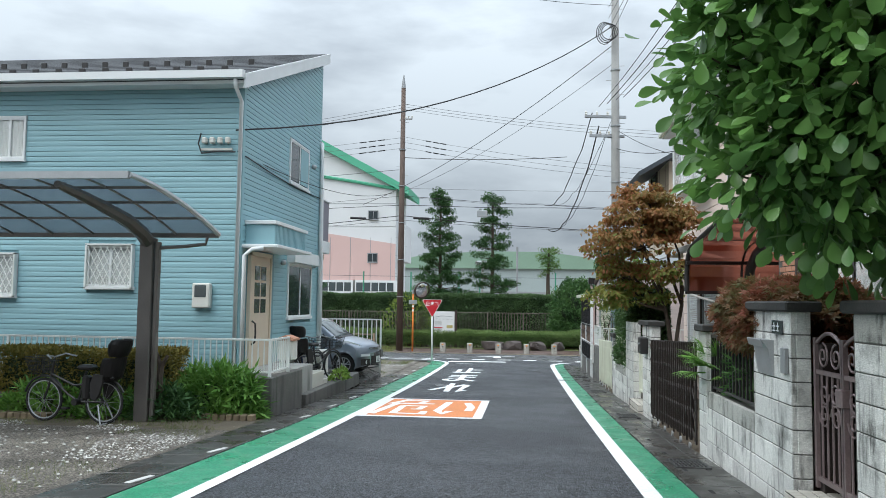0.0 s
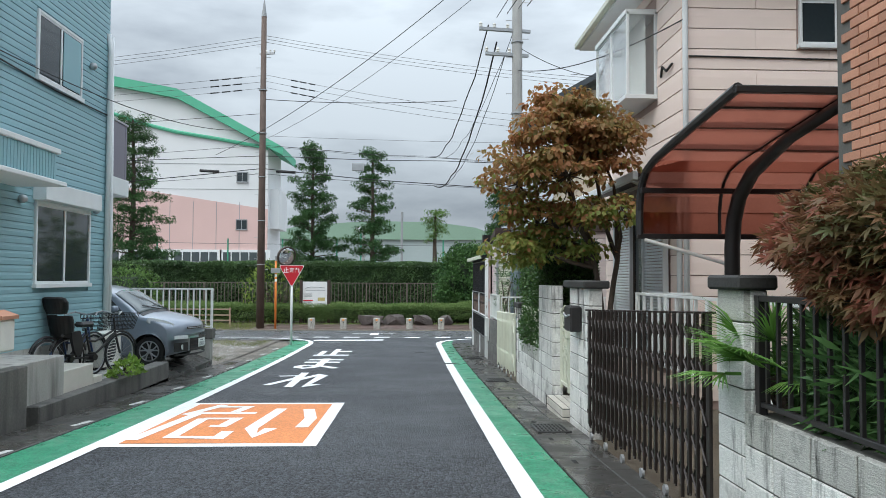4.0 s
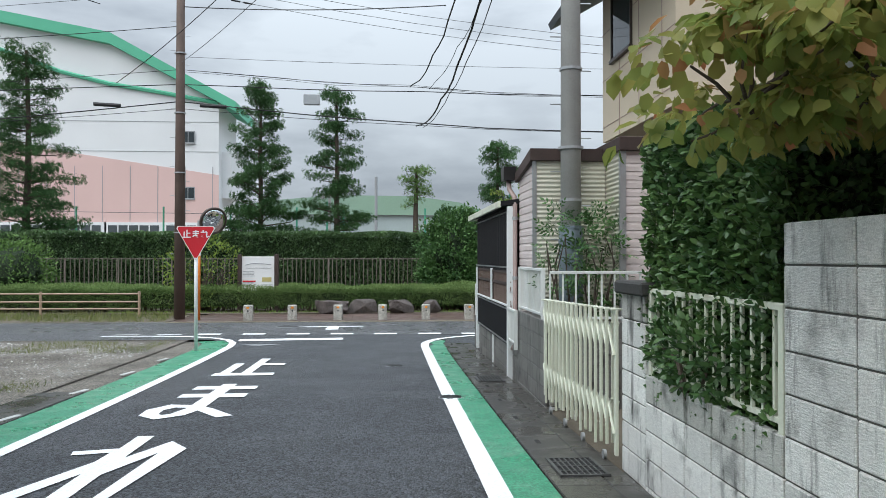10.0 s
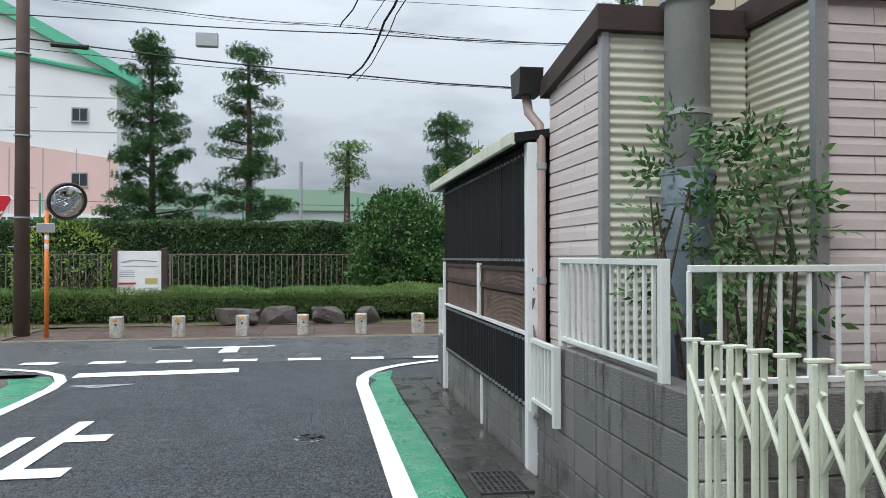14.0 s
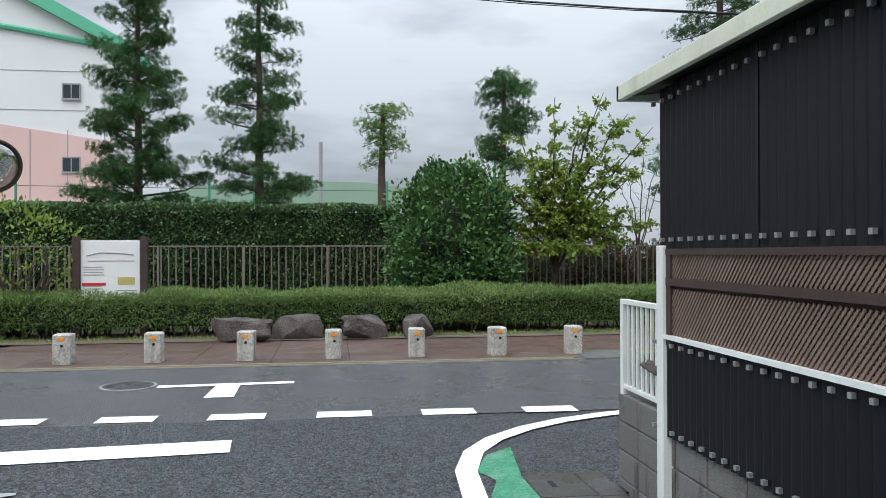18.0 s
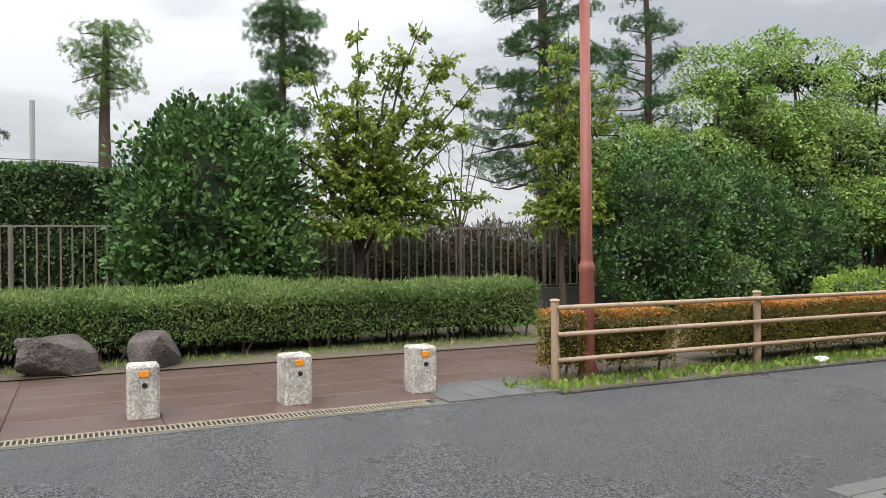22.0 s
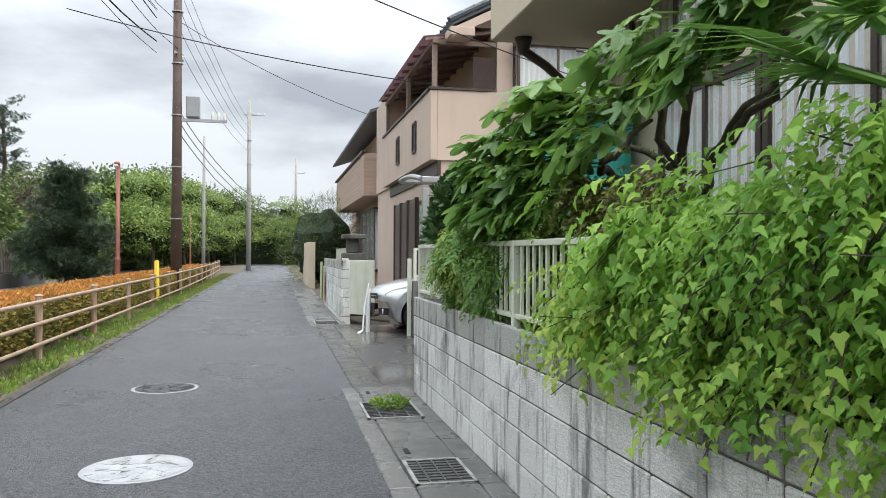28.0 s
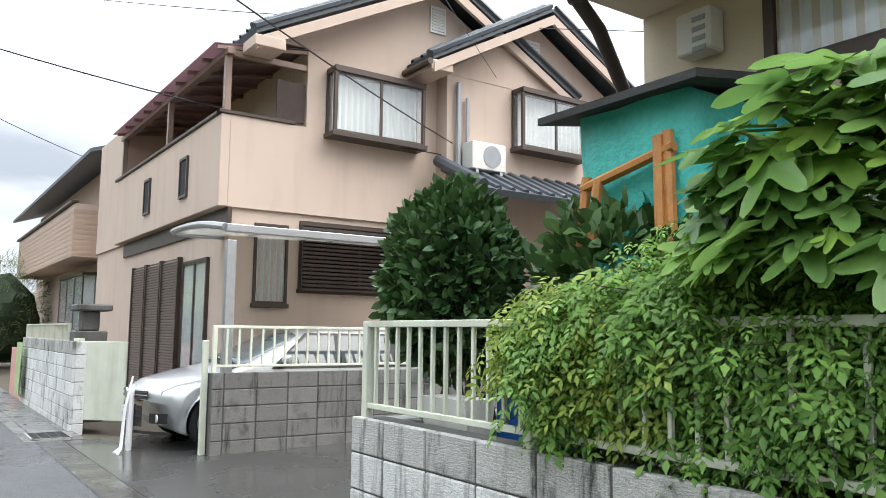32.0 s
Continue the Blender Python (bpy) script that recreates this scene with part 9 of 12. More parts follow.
f = wall_fence("long white metal fence on the block wall", "x", 32.68, 5.65, 14.82, 0.05, 0.54, 0.113, M_CREAM_METAL, (5.7, 7.55, 9.55, 11.55, 13.4, 14.8), 0.010)

# stop sign
def stop_sign(x, y):
    z = gz(y)
    t = thing("stop_sign", (x, y, z), "red triangular stop sign on a white post", "road sign")
    bm = B()
    tube(bm, [(x, y, z), (x, y, z + 2.46)], 0.035, 12)
    part("post", bm, M_SIGN_WHITE, t, smooth=True)
    s = 0.40
    zc = z + 2.48
    def tri(k, d0, d1, m, n):
        b = B()
        pts = []
        for cx, cz in ((-s, 0.0), (s, 0.0), (0, -0.693)):
            v = Vector((cx, cz + 0.231)) * k - Vector((0, 0.231))
            pts.append(v)
        out = []
        for i in range(3):
            a, b0, c = pts[i - 1], pts[i], pts[(i + 1) % 3]
            for u in (0.0, 0.5, 1.0):
                p = b0 + (a - b0).normalized() * 0.05 * (1 - u) + (c - b0).normalized() * 0.05 * u
                out.append((x + p.x, zc + p.y))
        prism(b, out, "y", y - d1, y - d0)
        return part(n, b, m, t)
    tri(1.0, 0.036, 0.044, M_SIGN_WHITE, "border")
    tri(0.95, 0.044, 0.047, M_SIGN_RED, "face")
    cu = bpy.data.curves.new("lettering", "FONT")
    cu.body, cu.size, cu.align_x, cu.align_y, cu.extrude, cu.offset = "止まれ", 0.175, "CENTER", "CENTER", 0.001, 0.004
    tmp = bpy.data.objects.new("tmp", cu)
    scene.collection.objects.link(tmp)
    me = bpy.data.meshes.new_from_object(tmp.evaluated_get(bpy.context.evaluated_depsgraph_get()))
    bpy.data.objects.remove(tmp)
    me.transform(pose(0, -0.05, 2.48 - 0.17, 90, 0, 0))
    me.materials.clear()
    me.materials.append(M_SIGN_WHITE)
    ob = new("lettering", me)
    ob.parent = t
    tagged(ob, "white stop lettering")


stop_sign(-3.38, 29.55)

# convex mirror on an orange post
cm = thing("traffic_mirror", (-5.25, 37.6, -1.0), "round convex traffic mirror on an orange post", "traffic mirror")
bm = B()
tube(bm, [(-5.25, 37.6, -1.0), (-5.25, 37.6, 1.85)], 0.045, 12)
part("post", bm, M_POST_ORANGE, cm, smooth=True)
bm = B()
tube(bm, [(-5.25, 37.6, 1.8), (-5.25, 37.6, 2.0)], 0.05, 12)
box(bm, -5.25, -4.9, 37.58, 37.62, 1.86, 1.90)
part("bracket", bm, M_GALV, cm)
R = Matrix.Translation((-4.80, 37.5, 1.98)) @ Matrix.Rotation(radians(38), 4, "Z") @ Matrix.Rotation(radians(108), 4, "X")
bm = B()
lathe(bm, 0, 0, [(0.40, -0.1), (0.42, -0.02), (0.42, 0.02), (0.385, 0.03), (0.38, 0.0)], 32)
bmesh.ops.transform(bm, matrix=R, verts=bm.verts)
part("hood", bm, M_BRONZE, cm, smooth=True)
bm = B()
lathe(bm, 0, 0, [(0.385, 0.005), (0.34, 0.035), (0.25, 0.07), (0.13, 0.09), (0.02, 0.097)], 32)
bmesh.ops.transform(bm, matrix=R, verts=bm.verts)
part("mirror_face", bm, M_MIRROR, cm, smooth=True)
bm = B()
box(bm, -5.44, -5.06, 37.53, 37.55, 1.30, 1.50, 0.005)
part("plate", bm, M_GALV, cm)
bm = B()
for z in (0.95, 1.15):
    tube(bm, [(-5.25, 37.6, z), (-5.25, 37.6, z + 0.1)], 0.047, 12)
part("sticker", bm, M_SIGN_WHITE, cm)

# park notice board
nb2 = thing("notice_board", (-4.05, 41.0, -1.0), "white printed notice board between two dark wooden posts", "notice board")
for x in (-4.68, -3.43):
    bm = B()
    box(bm, x - 0.07, x + 0.07, 40.93, 41.07, -1.05, 1.0, 0.01)
    part("post", bm, M_WOOD_DARK, nb2)
bm = B()
box(bm, -4.61, -3.50, 40.98, 41.01, -0.24, 0.93, 0.004)
part("panel", bm, M_SIGN_WHITE, nb2)
bm = B()
rr = random.Random(3)
for k in range(7):
    box(bm, -4.56, -4.16 + rr.uniform(-0.06, 0.02), 40.975, 40.979, 0.40 - 0.05 * k + (0 if k < 4 else -0.12), 0.415 - 0.05 * k + (0 if k < 4 else -0.12))
for k in range(2):
    box(bm, -3.96 + 0.1 * k, -3.56, 40.975, 40.979, -0.06 - 0.05 * k, -0.04 - 0.05 * k)
part("text_lines", bm, M_BARS, nb2)
bm = B()
tube(bm, [(-4.5, 40.977, 0.63), (-4.25, 40.977, 0.69), (-3.9, 40.977, 0.68), (-3.62, 40.977, 0.65)], 0.012, 5)
box(bm, -4.48, -3.6, 40.975, 40.979, 0.52, 0.535)
part("map_line", bm, M_BARS, nb2)
bm = B()
box(bm, -4.58, -4.14, 40.974, 40.979, 0.05, 0.10)
part("red_bar", bm, M_SIGN_RED, nb2)
bm = B()
box(bm, -3.92, -3.60, 40.974, 40.979, 0.06, 0.21)
part("map_area", bm, M_PRINT_OCHRE, nb2)

# bollards
bol = thing("bollard", (-3.75, 37.4, -0.985), "square weathered stone bollard with an orange reflector", "bollard", "stone bollards")
bm = B()
box(bm, -3.88, -3.62, 37.27, 37.53, -1.0, -0.53, 0.02)
body_b = part("shaft", bm, M_GRANITE, bol)
bm = B()
box(bm, -3.785, -3.705, 37.262, 37.272, -0.63, -0.575, 0.004)
part("reflector", bm, M_REFLECT, bol, "orange reflector")
# Dark disc on the face: the hole's shade, not a hole.
bm = B()
tube(bm, [(-3.74, 37.272, -0.70), (-3.74, 37.262, -0.70)], 0.022, 12)
part("chain_hole", bm, M_SLOT, bol)
for k, x in enumerate((-2.45, -1.08, 0.25, 1.56, 2.87, 4.14)):
    copy_thing(bol, pose(x, 37.4, -0.985, 0, 0, (3, -4, 2, -2, 5, -3)[k]))

# boulders
def boulder(label, x0, x1, h, seed, y=40.25):
    rng = np.random.default_rng(seed)
    cx, rx = (x0 + x1) / 2, (x1 - x0) / 2
    t = thing("boulder", (cx, y, -1.0), label, "boulder", "boulders by the hedge")
    bm = B()
    bmesh.ops.create_icosphere(bm, subdivisions=4, radius=1.0)
    cuts = [(Vector(unit(rng.normal(size=3) * np.array([1, 1, 0.7]))), rng.uniform(0.62, 0.85)) for _ in range(11)]
    for v in bm.verts:
        d = v.co.copy()
        k = 1 + 0.22 * noise.noise(d * 1.3 + Vector((seed, 0, 0))) + 0.08 * noise.noise(d * 4 + Vector((0, seed, 0))) + 0.03 * noise.noise(d * 11)
        q = Vector((max(-0.82, min(0.82, d.x)), max(-0.8, min(0.8, d.y)), max(-0.75, min(0.62, d.z)))) * 1.22 * k
        for a, b in cuts:
            over = q.dot(a) - b
            if over > 0:
                q -= a * over * 0.85
        v.co = Vector((cx + q.x * rx, y + q.y * 0.38, -1.0 + h * 0.40 + q.z * h * 0.62))
    part("rock", bm, M_BOULDER, t)


boulder("dark brown rough boulder with a broken face", -2.05, -0.93, 0.52, 1, 40.1)
boulder("flat-topped brown boulder before the hedge", -0.88, 0.12, 0.56, 2, 40.4)
boulder("rounded brown boulder before the hedge", 0.42, 1.3, 0.52, 3, 40.35)
boulder("small brown boulder before the hedge", 1.5, 2.2, 0.5, 4, 40.3)

# iron fence behind the hedge
M_FENCE = mat("dull_iron_fence", (0.17, 0.14, 0.12), 0.6, 0.2, 5, 60, 0.1)
M_FENCE_WALL = mat("fence_base", (0.10, 0.10, 0.095), 0.85, 0.3, 1, 40, 0.3, streak=(0.03, 0.03, 0.03), streak_amt=0.5)
for seg, (a, b) in enumerate(((-30.0, -18.0), (-17.9, -6.0), (-5.9, 6.0), (6.1, 18.0), (18.1, 30.0), (30.1, 45.0))):
    iron = thing("iron_fence", ((a + b) / 2, 44.4, -1.0), "brown iron railing fence on a low concrete base", "fence", "iron fence runs")
    bm = B()
    box(bm, a, b, 44.3, 44.5, -1.05, -0.42)
    part("base", bm, M_FENCE_WALL, iron)
    bar_fence(iron, "x", 44.4, a, b, -0.38, 0.86, 0.172, M_FENCE, tuple(np.arange(a, b + 0.1, 2.0)), bar_r=0.014)
# low tan rail on the west verge
wr = thing("verge_rail", (-14, 38.9, -1.0), "low tan steel rail on the grass verge", "railing")
for x in np.arange(-25.4, -7.2, 3.0):
    bm = B()
    tube(bm, [(x, 38.9, -1.05), (x, 38.9, -0.18)], 0.04, 10)
    part("post", bm, M_RAIL, wr)
for z in (-0.25, -0.5, -0.72):
    bm = B()
    tube(bm, [(-25.4, 38.9, z), (-7.35, 38.9, z)], 0.025, 8)
    part("rail", bm, M_RAIL, wr)
# tan railing along the second street
rl = thing("street_rail", (20, 37.2, -1.0), "tan tubular railing along the street verge", "railing")
posts = [5.6, 8.5, 11.4, 14.75, 18.0] + [18.0 + 3.2 * k for k in range(1, 15)]
for x in posts:
    bm = B()
    tube(bm, [(x, 37.2 + max(0, (x - 30)) ** 1.5 * 0.004, -1.05), (x, 37.2 + max(0, (x - 30)) ** 1.5 * 0.004, -0.14)], 0.045, 12)
    box(bm, x - 0.05, x + 0.05, 37.15 + max(0, (x - 30)) ** 1.5 * 0.004, 37.25 + max(0, (x - 30)) ** 1.5 * 0.004, -0.15, -0.11, 0.02)
    part("post", bm, M_RAIL, rl)
for z in (-0.20, -0.48, -0.75):
    bm = B()
    tube(bm, [(x, 37.14 + max(0, (x - 30)) ** 1.5 * 0.004, z) for x in posts], 0.026, 10)
    part("rail", bm, M_RAIL, rl, smooth=True)


def park_lamp(x, y, h, turn, label, hoop=True):
    t = thing("street_lamp", (x, y, -1.0), label, "street lamp", "rust-red street lamps")
    bm = B()
    lathe(bm, x, y, [(0.13, -1.02), (0.115, -0.95), (0.085, -0.8), (0.082, 0.15), (0.09, 0.17), (0.09, 0.23), (0.07, 0.26), (0.066, 0.3), (0.055, -1 + h - 0.12)], 16)
    part("pole", bm, M_RED_LAMP, t, smooth=True)
    dx, dy = math.cos(turn), math.sin(turn)
    bm = B()
    z = -1 + h
    tube(bm, [(x + dx * 0.05, y + dy * 0.05, z - 0.14), (x, y, z - 0.08), (x - dx * 0.1, y - dy * 0.1, z - 0.06), (x - dx * 0.42, y - dy * 0.42, z - 0.09)], [0.058, 0.065, 0.07, 0.05], 12)
    part("head", bm, M_RED_LAMP, t, smooth=True)
    bm = B()
    box(bm, x - dx * 0.34 - 0.1, x - dx * 0.34 + 0.12, y - dy * 0.34 - 0.06, y - dy * 0.34 + 0.06, z - 0.19, z - 0.13, 0.015)
    part("diffuser", bm, M_PLASTIC_WHITE, t)


park_lamp(6.13, 37.37, 4.36, 0.0, "rust-red street lamp standing in the verge")
park_lamp(34.0, 39.2, 4.4, 0.0, "rust-red street lamp down the street")
park_lamp(49.0, 39.2, 4.4, 0.0, "rust-red street lamp down the street")
park_lamp(66.0, 40.2, 4.4, 0.0, "rust-red street lamp down the street")
st = thing("roadside_stone", (9.3, 36.95, -1.0), "small white stone at the kerb", "stone")
bm = B()
bmesh.ops.create_icosphere(bm, subdivisions=2, radius=0.1)
for v in bm.verts:
    v.co = Vector((9.3 + v.co.x * 1.3, 36.95 + v.co.y, -0.97 + v.co.z * 0.5)) + Vector((0.02, 0.02, 0.01)) * noise.noise(v.co * 9)
part("rock", bm, M_SIGN_WHITE, st)
manhole(7.3, 37.7, 0.34, M_LID_DARK, "dark round manhole cover in the verge")
yp = thing("yellow_sleeve", (30.2, 37.4, -1.0), "yellow guard sleeve on a stay wire", "guard sleeve")
bm = B()
tube(bm, [(30.3, 37.45, -1.0), (30.55, 37.5, 0.2)], 0.07, 10)
part("sleeve", bm, M_YELLOW, yp)

# ---------------------------------------------------------------- poles and overhead lines
def pole(name, label, x, y, h, r0, r1, mat_, arms=(), steps=True, lean=(0, 0)):
    z = gz(y)
    t = thing(name, (x, y, z), label, "utility pole", "utility poles")
    bm = B()
    tube(bm, [(x, y, z - 0.1), (x + lean[0] * 0.5, y + lean[1] * 0.5, z + h * 0.5), (x + lean[0], y + lean[1], z + h)], [r0, (r0 + r1) / 2, r1], 16)
    part("shaft", bm, mat_, t, smooth=True)
    for az, ln, dx, dy in arms:
        bm = B()
        box(bm, -ln, ln * 0.35, -0.04, 0.04, -0.04, 0.04, 0.005)
        a = math.atan2(dy, dx)
        bmesh.ops.transform(bm, matrix=Matrix.Translation((x + lean[0] * az / h, y + lean[1] * az / h, z + az)) @ Matrix.Rotation(a, 4, "Z"), verts=bm.verts)
        arm = part("crossarm", bm, M_GALV, t)
        for u in (-0.95, -0.6, -0.25):
            bm = B()
            px, py = x + dx * ln * u, y + dy * ln * u
            lathe(bm, px, py, [(0.02, z + az + 0.03), (0.045, z + az + 0.06), (0.03, z + az + 0.09), (0.045, z + az + 0.12), (0.02, z + az + 0.16)], 10)
            part("insulator", bm, M_PLASTIC_WHITE, arm)
    if steps:
        for k in range(int(h / 0.45) - 5):
            zz = z + 2.0 + 0.45 * k
            bm = B()
            s = 1 if k % 2 else -1
            tube(bm, [(x, y, zz), (x + s * (r0 + 0.13), y, zz)], 0.009, 5)
            part("step_bolt", bm, M_GALV, t)
    for k in range(5):
        bm = B()
        zz = z + h * (0.2 + 0.14 * k)
        lathe(bm, x, y, [(r0 * 1.04, zz), (r0 * 1.04, zz + 0.035)], 16)
        part("band", bm, M_GALV, t)
    return t


P1, P2, P3 = (-6.0, 38.3), (2.85, 24.02), (35.5, 37.55)
p1 = pole("utility_pole", "tall brown utility pole on the verge", *P1, 13.2, 0.17, 0.11, M_POLE_BROWN, ((11.6, 0.5, -1, 0.3),))
bm = B()
lathe(bm, *P1, [(0.12, 12.2), (0.02, 12.9)], 12)
part("cap", bm, M_BARS, p1)
p2 = pole("utility_pole", "grey concrete utility pole with a steel-clad foot", *P2, 12.5, 0.145, 0.11, M_POLE, ((8.05, 0.95, 1, 0.15), (7.45, 0.8, 1, 0.15)))
bm = B()
lathe(bm, *P2, [(0.16, gz(24)), (0.16, 1.28), (0.152, 1.30)], 20)
part("steel_cladding", bm, M_STEEL_BLUE, p2, "blue-grey bolted steel cladding", smooth=True)
for z in (0.0, 0.42, 0.80, 1.08, 1.26, 2.32):
    bm = B()
    lathe(bm, *P2, [(0.167, z), (0.167, z + 0.035)], 20)
    part("band", bm, M_STEEL_BLUE if z < 2 else M_GALV, p2)
p3 = pole("utility_pole", "utility pole carrying a grey transformer", *P3, 13.0, 0.19, 0.13, M_POLE_BROWN, ((8.4, 0.9, -1, 0.1),))
bm = B()
box(bm, P3[0] - 0.1, P3[0] + 0.4, P3[1] - 0.75, P3[1] - 0.3, 5.2, 5.95, 0.03)
part("transformer", bm, M_BARS, p3, "grey pole transformer")
bm = B()
box(bm, P3[0] - 0.05, P3[0] + 0.05, P3[1] - 1.7, P3[1] + 0.1, 5.05, 5.15)
part("bracket", bm, M_GALV, p3)
for k in range(3):
    bm = B()
    lathe(bm, P3[0], P3[1] - 1.2 - 0.2 * k, [(0.05, 5.15), (0.06, 5.3), (0.03, 5.42)], 10)
    part("fuse", bm, M_PLASTIC_WHITE, p3)
pole("utility_pole", "distant utility pole with a crossarm", 70, 36.2, 13.5, 0.2, 0.14, M_POLE, ((12.3, 1.2, 0, 1),), steps=False)
pole("utility_pole", "distant utility pole with a crossarm", 112, 31.5, 14.0, 0.2, 0.14, M_POLE, ((12.0, 1.2, 0, 1),), steps=False)
pole("utility_pole", "slim grey lamp pole down the street", 56, 38.4, 8.5, 0.12, 0.07, M_POLE, steps=False)


def wire(a, b, sag, r=0.012, mat_=None, label="thin black cable strung between the poles", n=14, wave=0.0):
    a, b = Vector(a), Vector(b)
    pts = []
    for k in range(n + 1):
        u = k / n
        p = a.lerp(b, u)
        p.z -= 4 * sag * u * (1 - u)
        if wave:
            p += Vector((noise.noise((u * 9, a.x, 0)), noise.noise((u * 9, a.y, 5)), noise.noise((u * 12, a.z, 9)))) * wave
        pts.append(p)
    bm = B()
    tube(bm, pts, r * 0.7, 5)
    ob = part("overhead_wire", bm, mat_ or M_CABLE)
    tagged(ob, label, "cable", "overhead lines")


def insulated(a, b, sag, u0):
    """A line with dark sleeves near the pole."""
    wire(a, b, sag, 0.011, M_WIRE, "thin grey wire strung between the poles")
    a, b = Vector(a), Vector(b)
    for k in range(3):
        u = u0 + 0.011 * k
        p, q = a.lerp(b, u), a.lerp(b, u + 0.008)
        for v, w in ((p, u), (q, u + 0.008)):
            v.z -= 4 * sag * w * (1 - w)
        bm = B()
        tube(bm, [p, q], 0.026, 6)
        tagged(part("line_sleeve", bm, M_CABLE), "black insulating sleeve on an overhead wire", "cable sleeve", "line sleeves")


x1, y1 = P1
for k in range(3):
    wire((x1, y1, 11.4 - 0.14 * k), (28, 37.4, 9.7 - 0.2 * k), 1.05, 0.012, M_WIRE, "thin grey wire strung between the poles", 20)
    wire((x1, y1, 11.35 - 0.16 * k), (-60, 40, 11.0 - 0.16 * k), 2.2, 0.012, M_WIRE, "thin grey wire strung between the poles")
for k in range(3):
    insulated((x1, y1 - 0.1, 9.7 - 0.27 * k), (28, 37.4, 8.2 - 0.25 * k), 1.35, 0.035)
    insulated((x1, y1 - 0.1, 9.65 - 0.27 * k), (-50, 39, 8.6 - 0.3 * k), 1.0, 0.02)
wire((x1, y1, 8.66), (2.1, 36.5, 8.3), 0.12, 0.022)
wire((x1, y1, 8.05), (-45, 41, 7.0), 0.5, 0.016)
wire((x1, y1, 7.1), (28, 37.2, 7.3), 0.35, 0.010, M_WIRE, "thin grey wire strung between the poles", 16)
for z, ze, sg, r in ((6.72, 6.7, 0.75, 0.012), (6.25, 6.5, 0.35, 0.020), (5.72, 5.9, 1.0, 0.026), (5.5, 5.6, 0.75, 0.012)):
    wire((x1, y1, z), (28, 37.2, ze), sg, r, None, "thin black cable strung between the poles", 18, 0.05)
    wire((x1, y1, z), (-55, 40.5, z - 0.1), sg * 1.4, r, None, "thin black cable strung between the poles", 18, 0.05)
for k in range(2):
    wire((x1, y1, 6.68 + 0.06 * k), (28, 37.2, 6.72), 0.75, 0.008, None, "black lashing wire on a cable", 60, 0.12)
jb = thing("cable_closure", (-1.9, 38.1, 4.7), "grey cable joint box hanging from the lines", "joint box")
bm = B()
box(bm, -2.2, -1.7, 38.0, 38.16, 5.62, 5.95, 0.02)
part("case", bm, M_GALV, jb)
for xx in (-8.2, -5.0):
    cl = thing("cable_closure", (xx, 38.3, 4.7), "long black cable closure on the line", "joint box", "cable closures")
    bm = B()
    tube(bm, [(xx - 0.4, 38.3, 5.60), (xx + 0.4, 38.3, 5.56)], 0.06, 8)
    part("case", bm, M_CABLE, cl)
x2, y2 = P2
for k, (z, s, r) in enumerate(((7.3, 0.9, 0.024), (6.9, 1.1, 0.03), (6.6, 0.8, 0.014), (7.15, 0.6, 0.012))):
    wire((x2 - 0.7 + 0.2 * k, y2, z), (1.1 + 0.2 * k, 38.0, (6.2, 5.0, 4.95, 6.15)[k]), s, r, None, "thin black cable strung between the poles", 18, 0.06)
for k in range(4):
    wire((x2 - 0.5 + 0.25 * k, y2, 7.5 + 0.1 * k), (4.4 + 0.5 * k, -8, 8.4 + 0.2 * k), 0.7, 0.013 + 0.004 * (k % 2), None, "thin black cable strung between the poles", 16, 0.03)
    wire((x2 - 0.2, y2, 9.6 + 0.35 * k), (3.8 + 0.4 * k, -10, 10.6), 0.6, 0.012, M_WIRE, "thin grey wire strung between the poles")
wire((x2, y2, 10.1), (-5.3, 13.8, 4.55), 0.75, 0.022)
wire((x2, y2, 10.9), (-9.5, 10.0, 8.6), 0.5, 0.016)
wire((x2, y2, 10.7), (-9.5, 9.0, 7.9), 0.6, 0.012, M_WIRE, "thin grey wire strung between the poles")
wire((x2, y2, 9.5), (-8, 38.5, 6.3), 0.5, 0.016)
wire((x2, y2, 8.9), (-6, 38.3, 6.9), 0.4, 0.012, M_WIRE, "thin grey wire strung between the poles")
wire((x2, y2, 6.2), (4.2, 16.3, 4.9), 0.25, 0.014)
wire((x2, y2, 6.8), (5.0, 22.4, 5.6), 0.2, 0.012)
wire((-5.25, 13.75, 4.15), (-4.7, 28, 5.4), 0.4, 0.012)
coil = thing("cable_coil", (x2, y2, 9.5), "loose loops of cable tied to the pole", "cable coil")
bm = B()
for k in range(4):
    pts = [(x2 - 0.35 + 0.25 * math.cos(a) + 0.05 * k, y2 - 0.2 - 0.04 * k, 9.75 + 0.35 * math.sin(a) * (1 - 0.1 * k)) for a in np.linspace(0, 6.28, 16)]
    tube(bm, pts, 0.014, 5)
part("loop", bm, M_CABLE, coil, kind="stuff")
x3, y3 = P3
for k in range(5):
    wire((x3, y3, 10.5 - 0.7 * k), (70, 36.2, 10.8 - 0.6 * k), 0.5, 0.014, None, "thin black cable strung between the poles", 14, 0.03)
    wire((x3, y3, 11.2 - 0.9 * k), (7.5 + 0.8 * k, 40.0 - 0.3 * k, 10.4 - 0.6 * k), 0.8, 0.015, None, "thin black cable strung between the poles", 16, 0.05)
for k in range(3):
    wire((x3, y3, 5.5 - 0.4 * k), (60, 34.0, 3.6 - 0.3 * k), 0.9, 0.024, None, "thin black cable strung between the poles", 16, 0.05)
wire((x3 - 1, y3, 9.2), (20, 24, 6.0), 0.3, 0.012)
wire((x3, y3, 8.6), (36, 29, 5.2), 0.4, 0.016)
